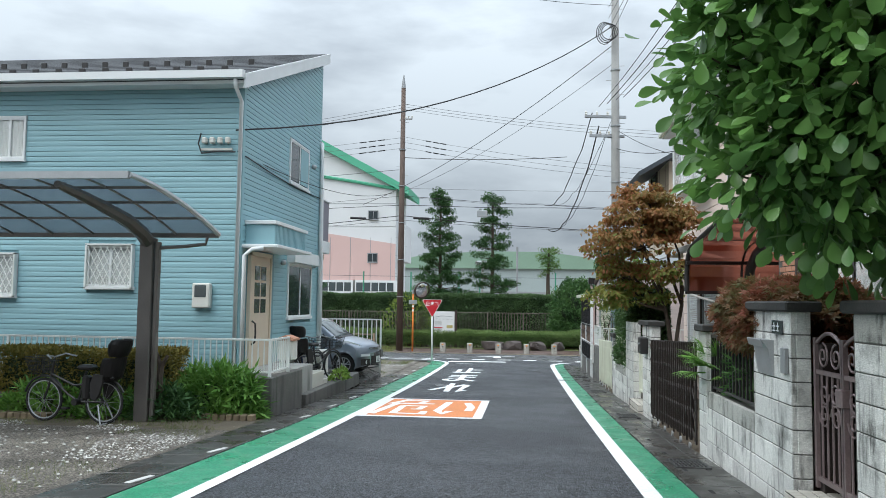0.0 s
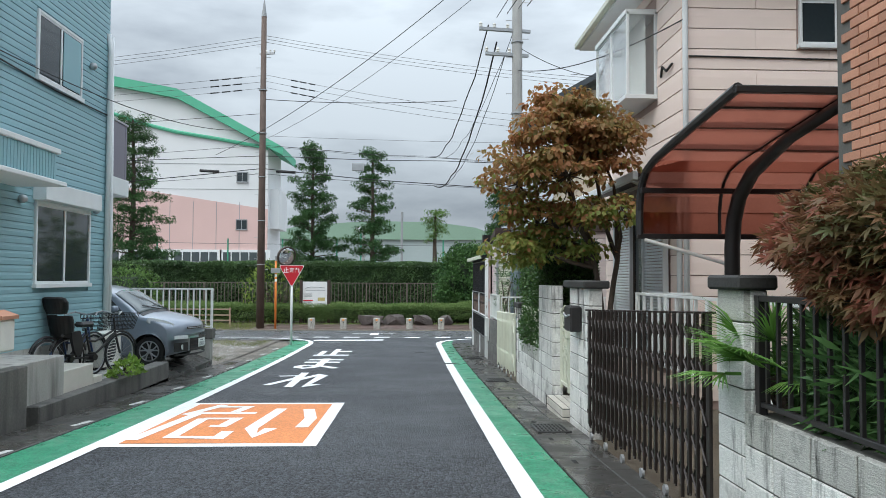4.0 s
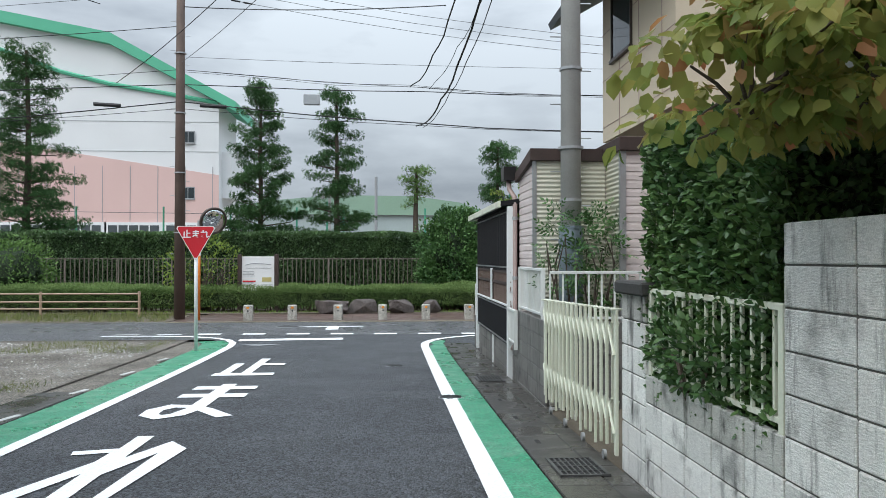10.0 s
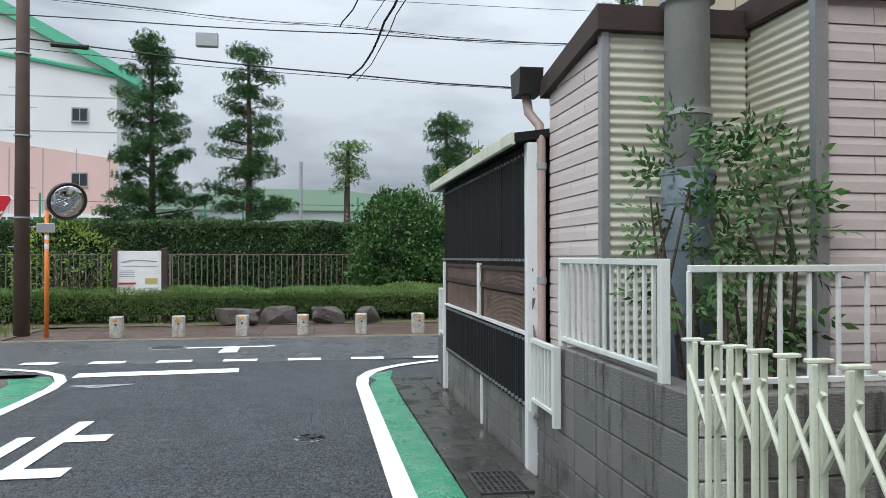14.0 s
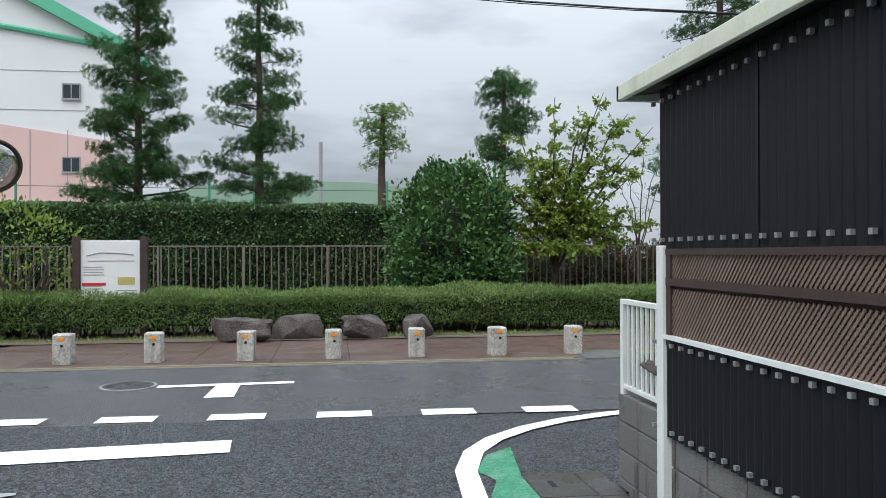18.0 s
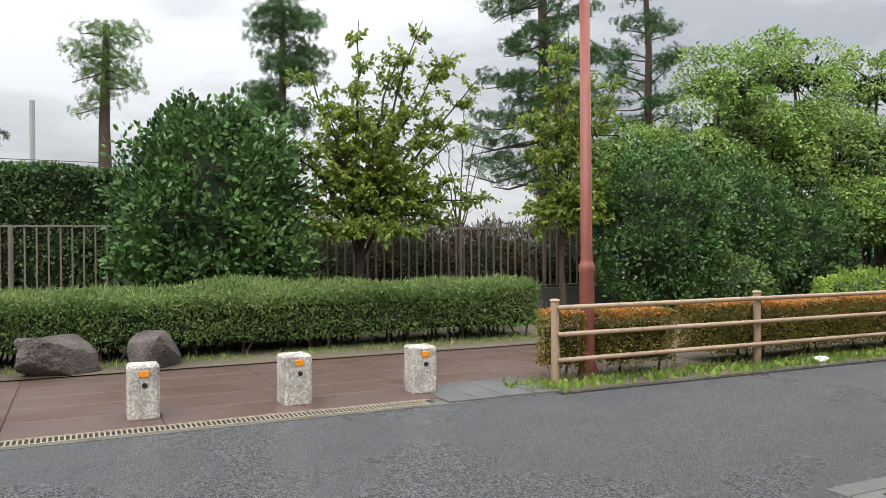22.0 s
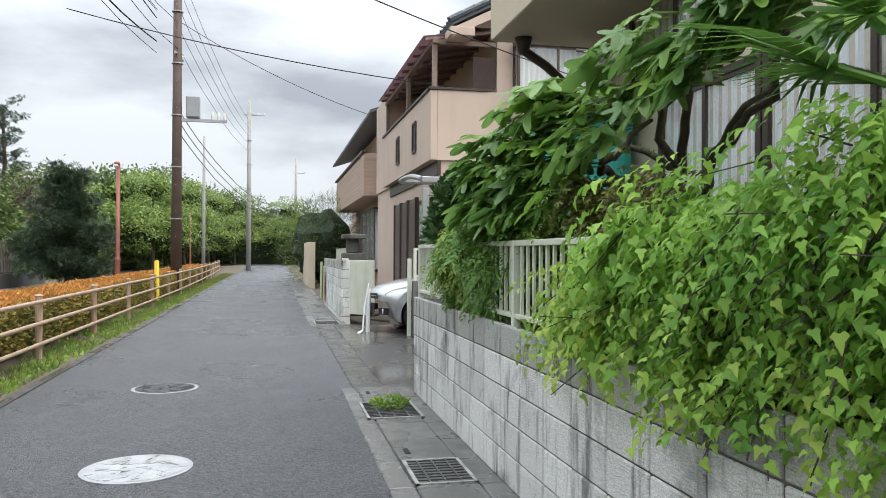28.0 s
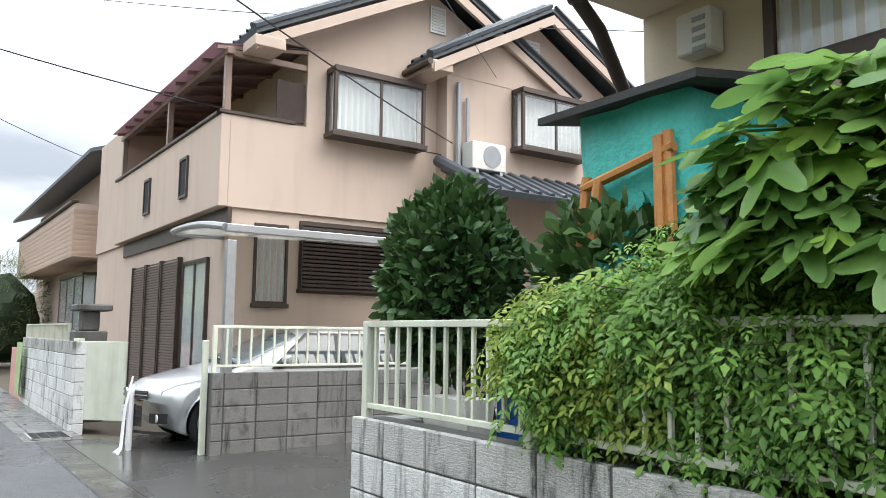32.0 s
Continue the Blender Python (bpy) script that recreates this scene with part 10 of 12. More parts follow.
wire((16.4, 38.4, 5.7), (21.9, 27.07, 3.83), 0.25, 0.016)
wire((24.6, 38.5, 5.6), (21.9, 27.31, 3.59), 0.3, 0.016)
wire((14.0, 38.6, 8.8), (24.5, 22.0, 4.4), 0.3, 0.008, M_WIRE, "thin grey wire strung between the poles")

# ---------------------------------------------------------------- carport over the yard, bicycles, cars
c2 = thing("grey_carport", (-8.0, 11.75, gz(11.75)), "grey-framed carport with curved smoky translucent roof", "carport")
CX0, CX1, cy0, cy1 = -12.5, -4.82, 9.05, 11.95
def arch(y):
    return 2.934 - 0.49 * max(0.0, (y - cy0) / (cy1 - cy0)) ** 1.7
M_FRAME = mat("bronze_grey_aluminium", (0.20, 0.18, 0.165), 0.4, 0.12, 4, 50, 0.05, metal=0.5)
xs_a = list(np.linspace(CX0, CX1, 12))
ys_a = list(np.linspace(cy0, cy1, 5))
for a, b in zip(xs_a, xs_a[1:]):
    for c, d in zip(ys_a, ys_a[1:]):
        bm = B()
        quad(bm, (a, c, arch(c)), (b, c, arch(c)), (b, d, arch(d)), (a, d, arch(d)))
        bmesh.ops.solidify(bm, geom=bm.faces[:], thickness=0.006)
        part("panel", bm, M_POLYGREY, c2)
for x in xs_a:
    edge = x in (xs_a[0], xs_a[-1])
    bm = B()
    tube(bm, [(x, y, arch(y) - 0.01) for y in np.linspace(cy0, cy1, 14)], 0.04 if edge else 0.02, 6)
    part("rafter", bm, M_GALV if edge else M_FRAME, c2)
for y in ys_a:
    edge = y in (cy0, cy1)
    bm = B()
    box(bm, CX0, CX1, y - (0.03 if edge else 0.014), y + (0.03 if edge else 0.014), arch(y) - (0.06 if edge else 0.035), arch(y) + (0.03 if edge else 0.0))
    part("purlin", bm, M_GALV if y == cy0 else M_FRAME, c2)
for x in (-5.88, -10.9):
    bm = B()
    box(bm, x - 0.11, x + 0.11, 11.66, 11.84, gz(11.75) - 0.1, 2.36, 0.012)
    part("post", bm, M_FRAME, c2)
    bm = B()
    tube(bm, [(x, 11.75, 2.28), (x, 11.5, 2.42), (x, 11.0, 2.58), (x, 10.3, 2.70), (x, 9.6, 2.80), (x, 9.25, 2.84)], [0.11, 0.11, 0.1, 0.085, 0.07, 0.05], 8)
    part("cantilever", bm, M_FRAME, c2)
bm = B()
box(bm, -5.75, -5.69, 11.7, 11.8, gz(11.75), 2.3, 0.008)
part("downpipe", bm, M_FRAME, c2)
bm = B()
tube(bm, [(-5.74, 11.76, 2.2), (-5.3, 11.85, 2.24), (-5.02, 11.92, 2.28), (-5.0, 11.93, 2.4)], 0.028, 8)
part("gutter_pipe", bm, M_FRAME, c2)


def bicycle(label, x, y, yaw, frame_mat, child_seat=False, basket=True, motor=False, z=None):
    z = gz(y) if z is None else z
    t = thing("bicycle", (x, y, z), label, "bicycle", "parked bicycles")
    m = pose(x, y, z, 0, 0, yaw)
    def add(n, bm, mt, parent=t):
        bmesh.ops.transform(bm, matrix=m, verts=bm.verts)
        return part(n, bm, mt, parent)
    for wx in (-0.53, 0.53):
        bm = B()
        ring = [(wx + 0.31 * math.cos(a), 0, 0.33 + 0.31 * math.sin(a)) for a in np.linspace(0, 2 * math.pi, 25)]
        tube(bm, ring, 0.02, 6)
        wh = add("tyre", bm, M_RUBBER)
        bm = B()
        ring = [(wx + 0.285 * math.cos(a), 0, 0.33 + 0.285 * math.sin(a)) for a in np.linspace(0, 2 * math.pi, 25)]
        tube(bm, ring, 0.011, 5)
        add("rim", bm, M_GALV)
        for k in range(14):
            bm = B()
            a = 6.283 * k / 14
            tube(bm, [(wx, 0, 0.33), (wx + 0.285 * math.cos(a), 0, 0.33 + 0.285 * math.sin(a))], 0.0025, 4)
            add("spoke", bm, M_GALV)
        bm = B()
        arc = [(wx + 0.36 * math.cos(a), 0, 0.33 + 0.36 * math.sin(a)) for a in np.linspace(0.3, 2.7, 10)]
        tube(bm, arc, 0.018, 5)
        add("mudguard", bm, M_BLACK_METAL)
    bm = B()
    for pts in (((0.53, 0, 0.33), (0.43, 0, 0.62), (0.38, 0, 0.92)), ((0.42, 0, 0.66), (0.1, 0, 0.42), (-0.08, 0, 0.32)), ((-0.08, 0, 0.32), (-0.2, 0, 0.78)), ((-0.53, 0, 0.33), (-0.08, 0, 0.32)), ((-0.53, 0, 0.33), (-0.18, 0, 0.68)), ((0.41, 0, 0.72), (0.0, 0, 0.56), (-0.15, 0, 0.58))):
        tube(bm, list(pts), 0.018, 8)
    add("frame", bm, frame_mat)
    bm = B()
    tube(bm, [(0.20, 0.28, 0.98), (0.34, 0.2, 1.02), (0.38, 0, 0.98), (0.34, -0.2, 1.02), (0.20, -0.28, 0.98)], 0.013, 8)
    add("handlebar", bm, M_GALV)
    bm = B()
    box(bm, -0.36, -0.08, -0.09, 0.09, 0.80, 0.88, 0.035)
    add("saddle", bm, M_BLACK_METAL)
    bm = B()
    tube(bm, [(-0.08, 0.1, 0.32), (-0.08, -0.1, 0.32)], 0.05, 12)
    box(bm, -0.02, 0.08, 0.10, 0.18, 0.22, 0.25)
    box(bm, -0.24, -0.14, -0.18, -0.10, 0.38, 0.41)
    add("crank", bm, M_BLACK_METAL)
    bm = B()
    tube(bm, [(-0.5, 0.1, 0.3), (-0.6, 0.16, 0.02)], 0.012, 6)
    tube(bm, [(-0.5, -0.1, 0.3), (-0.6, -0.16, 0.02)], 0.012, 6)
    tube(bm, [(-0.6, 0.16, 0.02), (-0.6, -0.16, 0.02)], 0.012, 6)
    add("stand", bm, M_GALV)
    if motor:
        bm = B()
        box(bm, -0.28, -0.16, -0.07, 0.07, 0.36, 0.72, 0.03)
        add("battery", bm, M_BLACK_METAL)
    if basket:
        for z0 in np.linspace(0.72, 0.98, 5):
            bm = B()
            s = 0.13 + 0.05 * (z0 - 0.72) / 0.26
            tube(bm, [(0.44, -s, z0), (0.44 + 1.8 * s, -s, z0), (0.44 + 1.8 * s, s, z0), (0.44, s, z0), (0.44, -s, z0)], 0.005, 4)
            add("basket_wire", bm, M_BLACK_METAL)
        for k in range(10):
            bm = B()
            u = k / 9
            tube(bm, [(0.44 + 0.24 * u, -0.13, 0.72), (0.44 + 0.32 * u, -0.18, 0.98)], 0.005, 4)
            add("basket_wire", bm, M_BLACK_METAL)
            bm = B()
            tube(bm, [(0.44 + 0.24 * u, 0.13, 0.72), (0.44 + 0.32 * u, 0.18, 0.98)], 0.005, 4)
            add("basket_wire", bm, M_BLACK_METAL)
    if child_seat:
        # a tub seat: a rounded shell open at the front, with leg guards and a head shell
        def shell(rings, thick=0.02):
            b = B()
            rows = []
            for cx, z, rx, ry in rings:
                rows.append([b.verts.new((cx + rx * math.cos(a), ry * math.sin(a), z)) for a in np.linspace(radians(58), radians(302), 17)])
            for p, q in zip(rows, rows[1:]):
                for k in range(16):
                    b.faces.new((p[k], p[k + 1], q[k + 1], q[k]))
            bmesh.ops.solidify(b, geom=b.faces[:], thickness=thick)
            bmesh.ops.recalc_face_normals(b, faces=b.faces)
            return b
        add("child_seat", shell([(-0.62, 0.66, 0.13, 0.13), (-0.63, 0.72, 0.17, 0.16), (-0.65, 0.86, 0.19, 0.18), (-0.68, 0.98, 0.18, 0.18), (-0.70, 1.00, 0.17, 0.175)]), M_BLACK_METAL)
        bm = B()
        box(bm, -0.76, -0.48, -0.13, 0.13, 0.68, 0.73, 0.02)
        add("cushion", bm, M_BLACK_METAL)
        add("headrest", shell([(-0.74, 1.02, 0.13, 0.15), (-0.75, 1.10, 0.16, 0.18), (-0.77, 1.20, 0.17, 0.19), (-0.80, 1.26, 0.15, 0.17), (-0.82, 1.28, 0.10, 0.12)]), M_BLACK_METAL)
        for s in (-1, 1):
            bm = B()
            prism(bm, [(-0.62, 0.74), (-0.46, 0.76), (-0.40, 0.60), (-0.42, 0.40), (-0.50, 0.36), (-0.56, 0.46), (-0.60, 0.60)], "y", s * 0.15 - 0.025, s * 0.15 + 0.025)
            add("leg_guard", bm, M_BLACK_METAL)
    return t


bicycle("black electric bicycle with basket and rear child seat", -6.75, 11.3, 172, M_BLACK_METAL, True, True, True)
bicycle("dark blue bicycle on its stand by the house", -4.95, 17.6, 75, mat("blue_frame", (0.02, 0.05, 0.13), 0.3, 0.1, 4, 50, 0.0), False, True, False, -0.45)
bicycle("black city bicycle leaning by the house", -4.72, 17.95, 66, M_BLACK_METAL, True, True, False, -0.45)
stp = thing("tree_stump", (-5.75, 11.9, 0.2), "sawn tree stump behind the carport post", "stump")
bm = B()
rs = np.random.default_rng(4)
limb(bm, (-5.7, 12.0, gz(12)), (-5.72, 12.0, 0.35), 0.07, 0.05, rs)
limb(bm, (-5.72, 12.0, 0.3), (-5.85, 12.0, 0.58), 0.04, 0.03, rs)
limb(bm, (-5.72, 12.0, 0.3), (-5.62, 12.0, 0.50), 0.04, 0.03, rs)
part("wood", bm, M_BARK, stp)
ed = thing("bed_edging", (-4.9, 12.2, gz(12.2)), "row of small edging bricks along the bed", "edging")
eb = B()
box(eb, -0.05, 0.05, -0.1, 0.1, -0.05, 0.07, 0.015)
me = bpy.data.meshes.new("edging_brick")
eb.to_mesh(me)
eb.free()
me.materials.append(mat("edging_brick", (0.22, 0.17, 0.11), 0.9, 0.2, 5, 50, 0.4, rand=0.2))
for k in range(22):
    bx = -5.45 + 0.115 * k if k < 11 else -8.6 + 0.115 * (k - 11)
    piece("edging_brick", me, pose(bx, 12.26 if k < 11 else 11.75, gz(12.26 if k < 11 else 11.75) + 0.02, 0, 0, random.uniform(-6, 6)), ed)
for k, (yy, r) in enumerate(((19.45, 0.045), (19.60, 0.04))):
    bm = B()
    tube(bm, [(HX + 0.02, yy, 5.5), (HX + 0.06, yy, 2.15 if k else 5.2), (HX + 0.06, yy, -0.5)], r, 10)
    part("downpipe", bm, M_TRIM, house, smooth=True)


def car(label, nose, yaw, L, W, H, profile, belt, paint, glass_side, axles, front, spokes=5):
    """A car from its side profile (x from the nose, z). A lofted shell, round in plan at nose and tail, with cut wheel openings; glass, lamps and trim lie on its skin."""
    x0, y0, z0 = nose
    t = thing("parked_car", (x0, y0, z0), label, "car", "parked cars")
    m = pose(x0, y0, z0, 0, 0, yaw)
    px, pz = [p[0] for p in profile], [p[1] for p in profile]
    def top(x):
        return float(np.interp(x, px, pz))
    def half(z, x):
        k = float(np.interp(z, [0.15, 0.32, 0.55, belt - 0.12, belt, H], [0.93, 0.97, 1.0, 0.985, 0.955, 0.74]))
        return W / 2 * k
    def bow(x, y):
        u = min(1.0, abs(y) / (W / 2))
        return x + front[0] * u ** 2.6 * max(0.0, 1 - x / 1.1) - 0.16 * u ** 3 * max(0.0, 1 - (L - x) / 0.9)
    def skin(x, s, z):
        """A point on the flank."""
        h = half(z, x)
        return Vector((bow(x, h), s * h, z))
    def lid(x, u):
        """A point on bonnet, screen or roof; u runs from -1 to 1 across."""
        zt = top(x)
        h = half(max(0.3, zt - 0.09), x) * (1 - 0.03)
        return Vector((bow(x, h * u), h * u, zt - 0.09 * abs(u) ** 3.5))
    def add(n, bm, mt, parent=t, smooth=False, lab=""):
        bmesh.ops.transform(bm, matrix=m, verts=bm.verts)
        return part(n, bm, mt, parent, lab, smooth=smooth)
    def grid(rows, bm=None):
        bm = bm or B()
        vs = [[bm.verts.new(p) for p in r] for r in rows]
        for a, b in zip(vs, vs[1:]):
            for k in range(len(a) - 1):
                bm.faces.new((a[k], a[k + 1], b[k + 1], b[k]))
        return bm
    def thick(bm, s):
        bmesh.ops.recalc_face_normals(bm, faces=bm.faces)
        bmesh.ops.solidify(bm, geom=bm.faces[:], thickness=0.006)
        return bm
    # shell
    bm = B()
    xs = sorted(set(np.round(np.concatenate([np.linspace(0, L, 74), [ax + d for ax, _ in axles for d in (-0.36, 0.36)]]), 4)))
    rings = []
    for x in xs:
        zt = top(x)
        zl = float(np.interp(x, [0, 0.10, 0.5, L - 0.4, L - 0.1, L], [0.30, 0.20, 0.17, 0.2, 0.28, 0.4]))
        side = [skin(x, 1, zl + (zt - 0.09 - zl) * k / 15) for k in range(16)]
        over = [lid(x, u) for u in (0.9, 0.75, 0.5, 0.2)]
        half_ring = side + over
        ring = [Vector((p.x, -p.y, p.z)) for p in half_ring] + half_ring[::-1]
        row = []
        for p in ring:
            q = p.copy()
            if abs(q.y) > W * 0.36:
                for ax_x, ax_r in axles:
                    d = Vector((q.x - ax_x, q.z - ax_r))
                    R = ax_r * 1.17
                    if 0.01 < d.length and abs(d.length - R) < 0.032:
                        d = d.normalized() * R
                        q.x, q.z = ax_x + d.x, ax_r + d.y
            row.append(bm.verts.new(q))
        rings.append(row)
    for a, b in zip(rings, rings[1:]):
        n = len(a)
        for k in range(n):
            vs = (a[k], b[k], b[(k + 1) % n], a[(k + 1) % n])
            c = sum((v.co for v in vs), Vector()) / 4
            if abs(c.y) > W * 0.36 and any((c.x - ax) ** 2 + (c.z - r) ** 2 < (r * 1.15) ** 2 for ax, r in axles):
                continue
            bm.faces.new(vs)
    bm.faces.new(rings[0][::-1])
    bm.faces.new(rings[-1])
    bmesh.ops.recalc_face_normals(bm, faces=bm.faces)
    body = add("body", bm, paint, smooth=True)
    # side glass, pillars and screens
    for s in (-1, 1):
        ga, gb = glass_side[0], glass_side[-1]
        def panel(a0, a1, b0, b1, zl, zh, off, n=9, mm=6):
            rows = []
            for j in range(mm):
                v = j / (mm - 1)
                rows.append([skin(a0 + (b0 - a0) * v + ((a1 + (b1 - a1) * v) - (a0 + (b0 - a0) * v)) * i / (n - 1), s, zl + (zh - zl) * v) + Vector((0, s * off, 0)) for i in range(n)])
            return grid(rows)
        zh = H - 0.155
        add("window_surround", thick(panel(ga[0] - 0.05, gb[1] + 0.05, ga[2] - 0.03, gb[3] + 0.05, belt - 0.02, zh + 0.03, 0.004, 17), s), M_BLACK_METAL)
        for g0, g1, h0, h1 in glass_side:
            add("side_window", thick(panel(g0, g1, h0, h1, belt + 0.015, zh, 0.010), s), M_CAR_GLASS)
        for xx in (ga[0] + 0.0, ga[1] + 0.04) + ((glass_side[1][1] + 0.04,) if len(glass_side) > 2 else ()):
            bm = B()
            tube(bm, [skin(xx, s, zz) + Vector((0, s * 0.001, 0)) for zz in np.linspace(0.30, belt - 0.02, 8)], 0.004, 4)
            add("door_gap", bm, M_DARK)
        for g in glass_side[:2]:
            hx = g[1] - 0.22
            bm = B()
            tube(bm, [skin(hx, s, belt - 0.12) + Vector((0, s * 0.002, 0)), skin(hx + 0.03, s, belt - 0.115) + Vector((0, s * 0.03, 0)), skin(hx + 0.16, s, belt - 0.115) + Vector((0, s * 0.03, 0)), skin(hx + 0.19, s, belt - 0.12) + Vector((0, s * 0.002, 0))], 0.011, 6)
            add("door_handle", bm, paint)
        bm = B()
        mp = skin(ga[0] + 0.14, s, belt + 0.05)
        bmesh.ops.create_icosphere(bm, subdivisions=3, radius=1.0)
        for v in bm.verts:
            v.co = Vector((mp.x + 0.06 * v.co.x * (1.3 if v.co.x < 0 else 0.6), mp.y + s * (0.12 + 0.095 * max(-0.95, min(0.9, v.co.y * 1.1))), mp.z + 0.05 + 0.075 * max(-0.8, min(0.8, v.co.z * 1.1))))
        mirror = add("wing_mirror", bm, paint, smooth=True)
        bm = B()
        tube(bm, [mp, mp + Vector((0, s * 0.06, 0.02))], 0.022, 8)
        add("mirror_stalk", bm, M_BLACK_METAL, mirror)
        # headlamp swept back over the wing
        (lx0, lz0, lh0), (lx1, lz1, lh1) = front[1]
        rows = []
        for i in range(11):
            u = i / 10
            x = lx0 + (lx1 - lx0) * u
            zc, hh = lz0 + (lz1 - lz0) * u, (lh0 + (lh1 - lh0) * u) * math.sin(math.pi * (0.12 + 0.80 * u)) ** 0.45
            row = []
            for j in range(7):
                z = min(zc + hh * (j / 3 - 1), top(x) - 0.03)
                p = skin(x, s, z) if x > 0.001 else Vector((0, 0, z))
                inward = front[2] * (1 - u) ** 1.5
                p.y -= s * inward
                p.x = bow(x, p.y) - 0.012
                p.y += s * 0.012 * u
                row.append(p)
            rows.append(row)
        lamp = add("headlight", thick(grid(rows), s), M_LAMP_GLASS, smooth=True, lab="clear headlight")
        bm = B()
        mid = rows[5][3]
        bmesh.ops.create_uvsphere(bm, u_segments=12, v_segments=8, radius=0.055)
        bmesh.ops.transform(bm, matrix=Matrix.Translation(mid - Vector((-0.01, s * 0.02, 0))) @ Matrix.Diagonal((0.9, 0.5, 0.8, 1)), verts=bm.verts)
        add("reflector", bm, M_ALLOY, lamp, smooth=True)
        # fog lamp in a dark recess
        fy, fz, fw, fh = front[3]
        bm = grid([[Vector((bow(0.0, fy + fw * (i / 3 - 1)) - 0.008, s * (fy + fw * (i / 3 - 1)), fz + fh * (j / 2 - 1))) for i in range(7)] for j in range(5)])
        rec = add("bumper_recess", thick(bm, s), M_BLACK_METAL)
        bm = B()
        fx = bow(0.0, fy)
        tube(bm, [(fx - 0.012, s * fy, fz), (fx - 0.026, s * fy, fz)], min(0.05, fh * 0.8), 14)
        add("fog_lamp", bm, M_LAMP_GLASS, rec)
        if front[5]:
            iz = front[5]
            bm = grid([[Vector((bow(0.0, fy + 0.13 * (i / 2 - 1)) - 0.010, s * (fy + 0.13 * (i / 2 - 1)), iz + 0.035 * (j / 1 - 1))) for i in range(5)] for j in range(3)])
            add("indicator", thick(bm, s), M_LAMP_GLASS)
    sc = [p for p in profile if p[2] == "w"]
    bm = grid([[lid(sc[0][0] + 0.04 + (sc[1][0] - sc[0][0] - 0.06) * i / 8, u) + Vector((-0.008, 0, 0.010)) for u in np.linspace(-0.93, 0.93, 13)] for i in range(9)])
    add("windscreen", thick(bm, 1), M_SCREEN, smooth=True)
    for a, b in ((-0.75, -0.1), (-0.05, 0.6)):
        bm = B()
        p, q = lid(sc[0][0] + 0.02, a), lid(sc[0][0] + 0.16, b)
        tube(bm, [p + Vector((-0.02, 0, 0.03)), q + Vector((-0.02, 0, 0.03))], 0.010, 5)
        add("wiper", bm, M_BLACK_METAL)
    bm = grid([[lid(sc[0][0] - 0.05 + 0.08 * i, u) + Vector((-0.004, 0, 0.006)) for u in np.linspace(-0.9, 0.9, 9)] for i in range(2)])
    add("scuttle", thick(bm, 1), M_BLACK_METAL)
    for u in (-0.99, 0.99):
        bm = B()
        tube(bm, [lid(x, u) + Vector((0, 0, 0.004)) for x in np.linspace(0.28, sc[0][0] - 0.02, 8)], 0.0035, 4)
        add("bonnet_gap", bm, M_DARK)
        if front[4]:
            bm = B()
            tube(bm, [lid(x, u * 0.93) + Vector((0, 0, 0.03 * (0 < i < 9))) for i, x in enumerate(np.linspace(sc[1][0] + 0.1, L - 0.5, 10))], 0.014, 6)
            add("roof_rail", bm, M_BLACK_METAL)
    # grilles, plate and badge
    for nm, gw, g0, g1, mt in (("upper_grille", W * 0.30, front[6][0], front[6][1], M_BLACK_METAL), ("lower_grille", W * 0.25, 0.27, 0.52, M_BLACK_METAL), ("bumper_lip", W * 0.44, 0.19, 0.225, M_BLACK_METAL)):
        bm = grid([[Vector((bow(0.0, gw * (i / 5 - 1)) - 0.007, gw * (i / 5 - 1), g0 + (g1 - g0) * j / 2)) for i in range(11)] for j in range(3)])
        gr = add(nm, thick(bm, 1), mt)
        if nm != "bumper_lip":
            for k in range(3):
                bm = B()
                zz = g0 + (g1 - g0) * (k + 0.5) / 3
                tube(bm, [(bow(0.0, gw * (i / 5 - 1)) - 0.016, gw * (i / 5 - 1), zz) for i in range(11)], 0.006, 5)
                add("grille_bar", bm, M_ALLOY if nm == "upper_grille" and k == 1 else M_BRONZE, gr)
    bm = B()
    box(bm, -0.03, -0.016, -0.165, 0.165, 0.33, 0.495, 0.004)
    pl = add("number_plate", bm, M_PLATE)
    bm = B()
    for k in range(4):
        box(bm, -0.034, -0.03, 0.10 - 0.06 * k - 0.018, 0.10 - 0.06 * k + 0.018, 0.35, 0.43)
    box(bm, -0.034, -0.03, -0.08, 0.08, 0.45, 0.475)
    tagged(add("plate_mark", bm, M_BARS, pl), kind="stuff")
    bm = B()
    zb = (front[6][0] + front[6][1]) / 2 + 0.02
    tube(bm, [(-0.012, 0, zb), (-0.035, 0, zb)], 0.055, 18)
    add("badge", bm, M_ALLOY)
    # wheels
    for ax_x, ax_r in axles:
        for s in (-1, 1):
            hw = half(ax_r, ax_x) - 0.012
            bm = B()
            n = 22
            arc = [(ax_x + ax_r * 1.165 * math.cos(a), ax_r + ax_r * 1.165 * math.sin(a)) for a in np.linspace(-0.35, math.pi + 0.35, n)]
            grid([[Vector((q[0], s * (hw + 0.006 - d), q[1])) for q in arc] for d in (0.0, 0.1, 0.26)], bm)
            add("wheel_well", bm, M_DARK)
            bm = B()
            tube(bm, [(q[0], s * (half(q[1], q[0]) - 0.002), q[1]) for q in arc], 0.011, 6)
            add("arch_lip", bm, paint)
            bm = B()
            lathe(bm, 0, 0, [(ax_r * 0.64, -0.1), (ax_r * 0.93, -0.1), (ax_r, -0.07), (ax_r, 0.07), (ax_r * 0.965, 0.092), (ax_r * 0.72, 0.1), (ax_r * 0.66, 0.08)], 36)
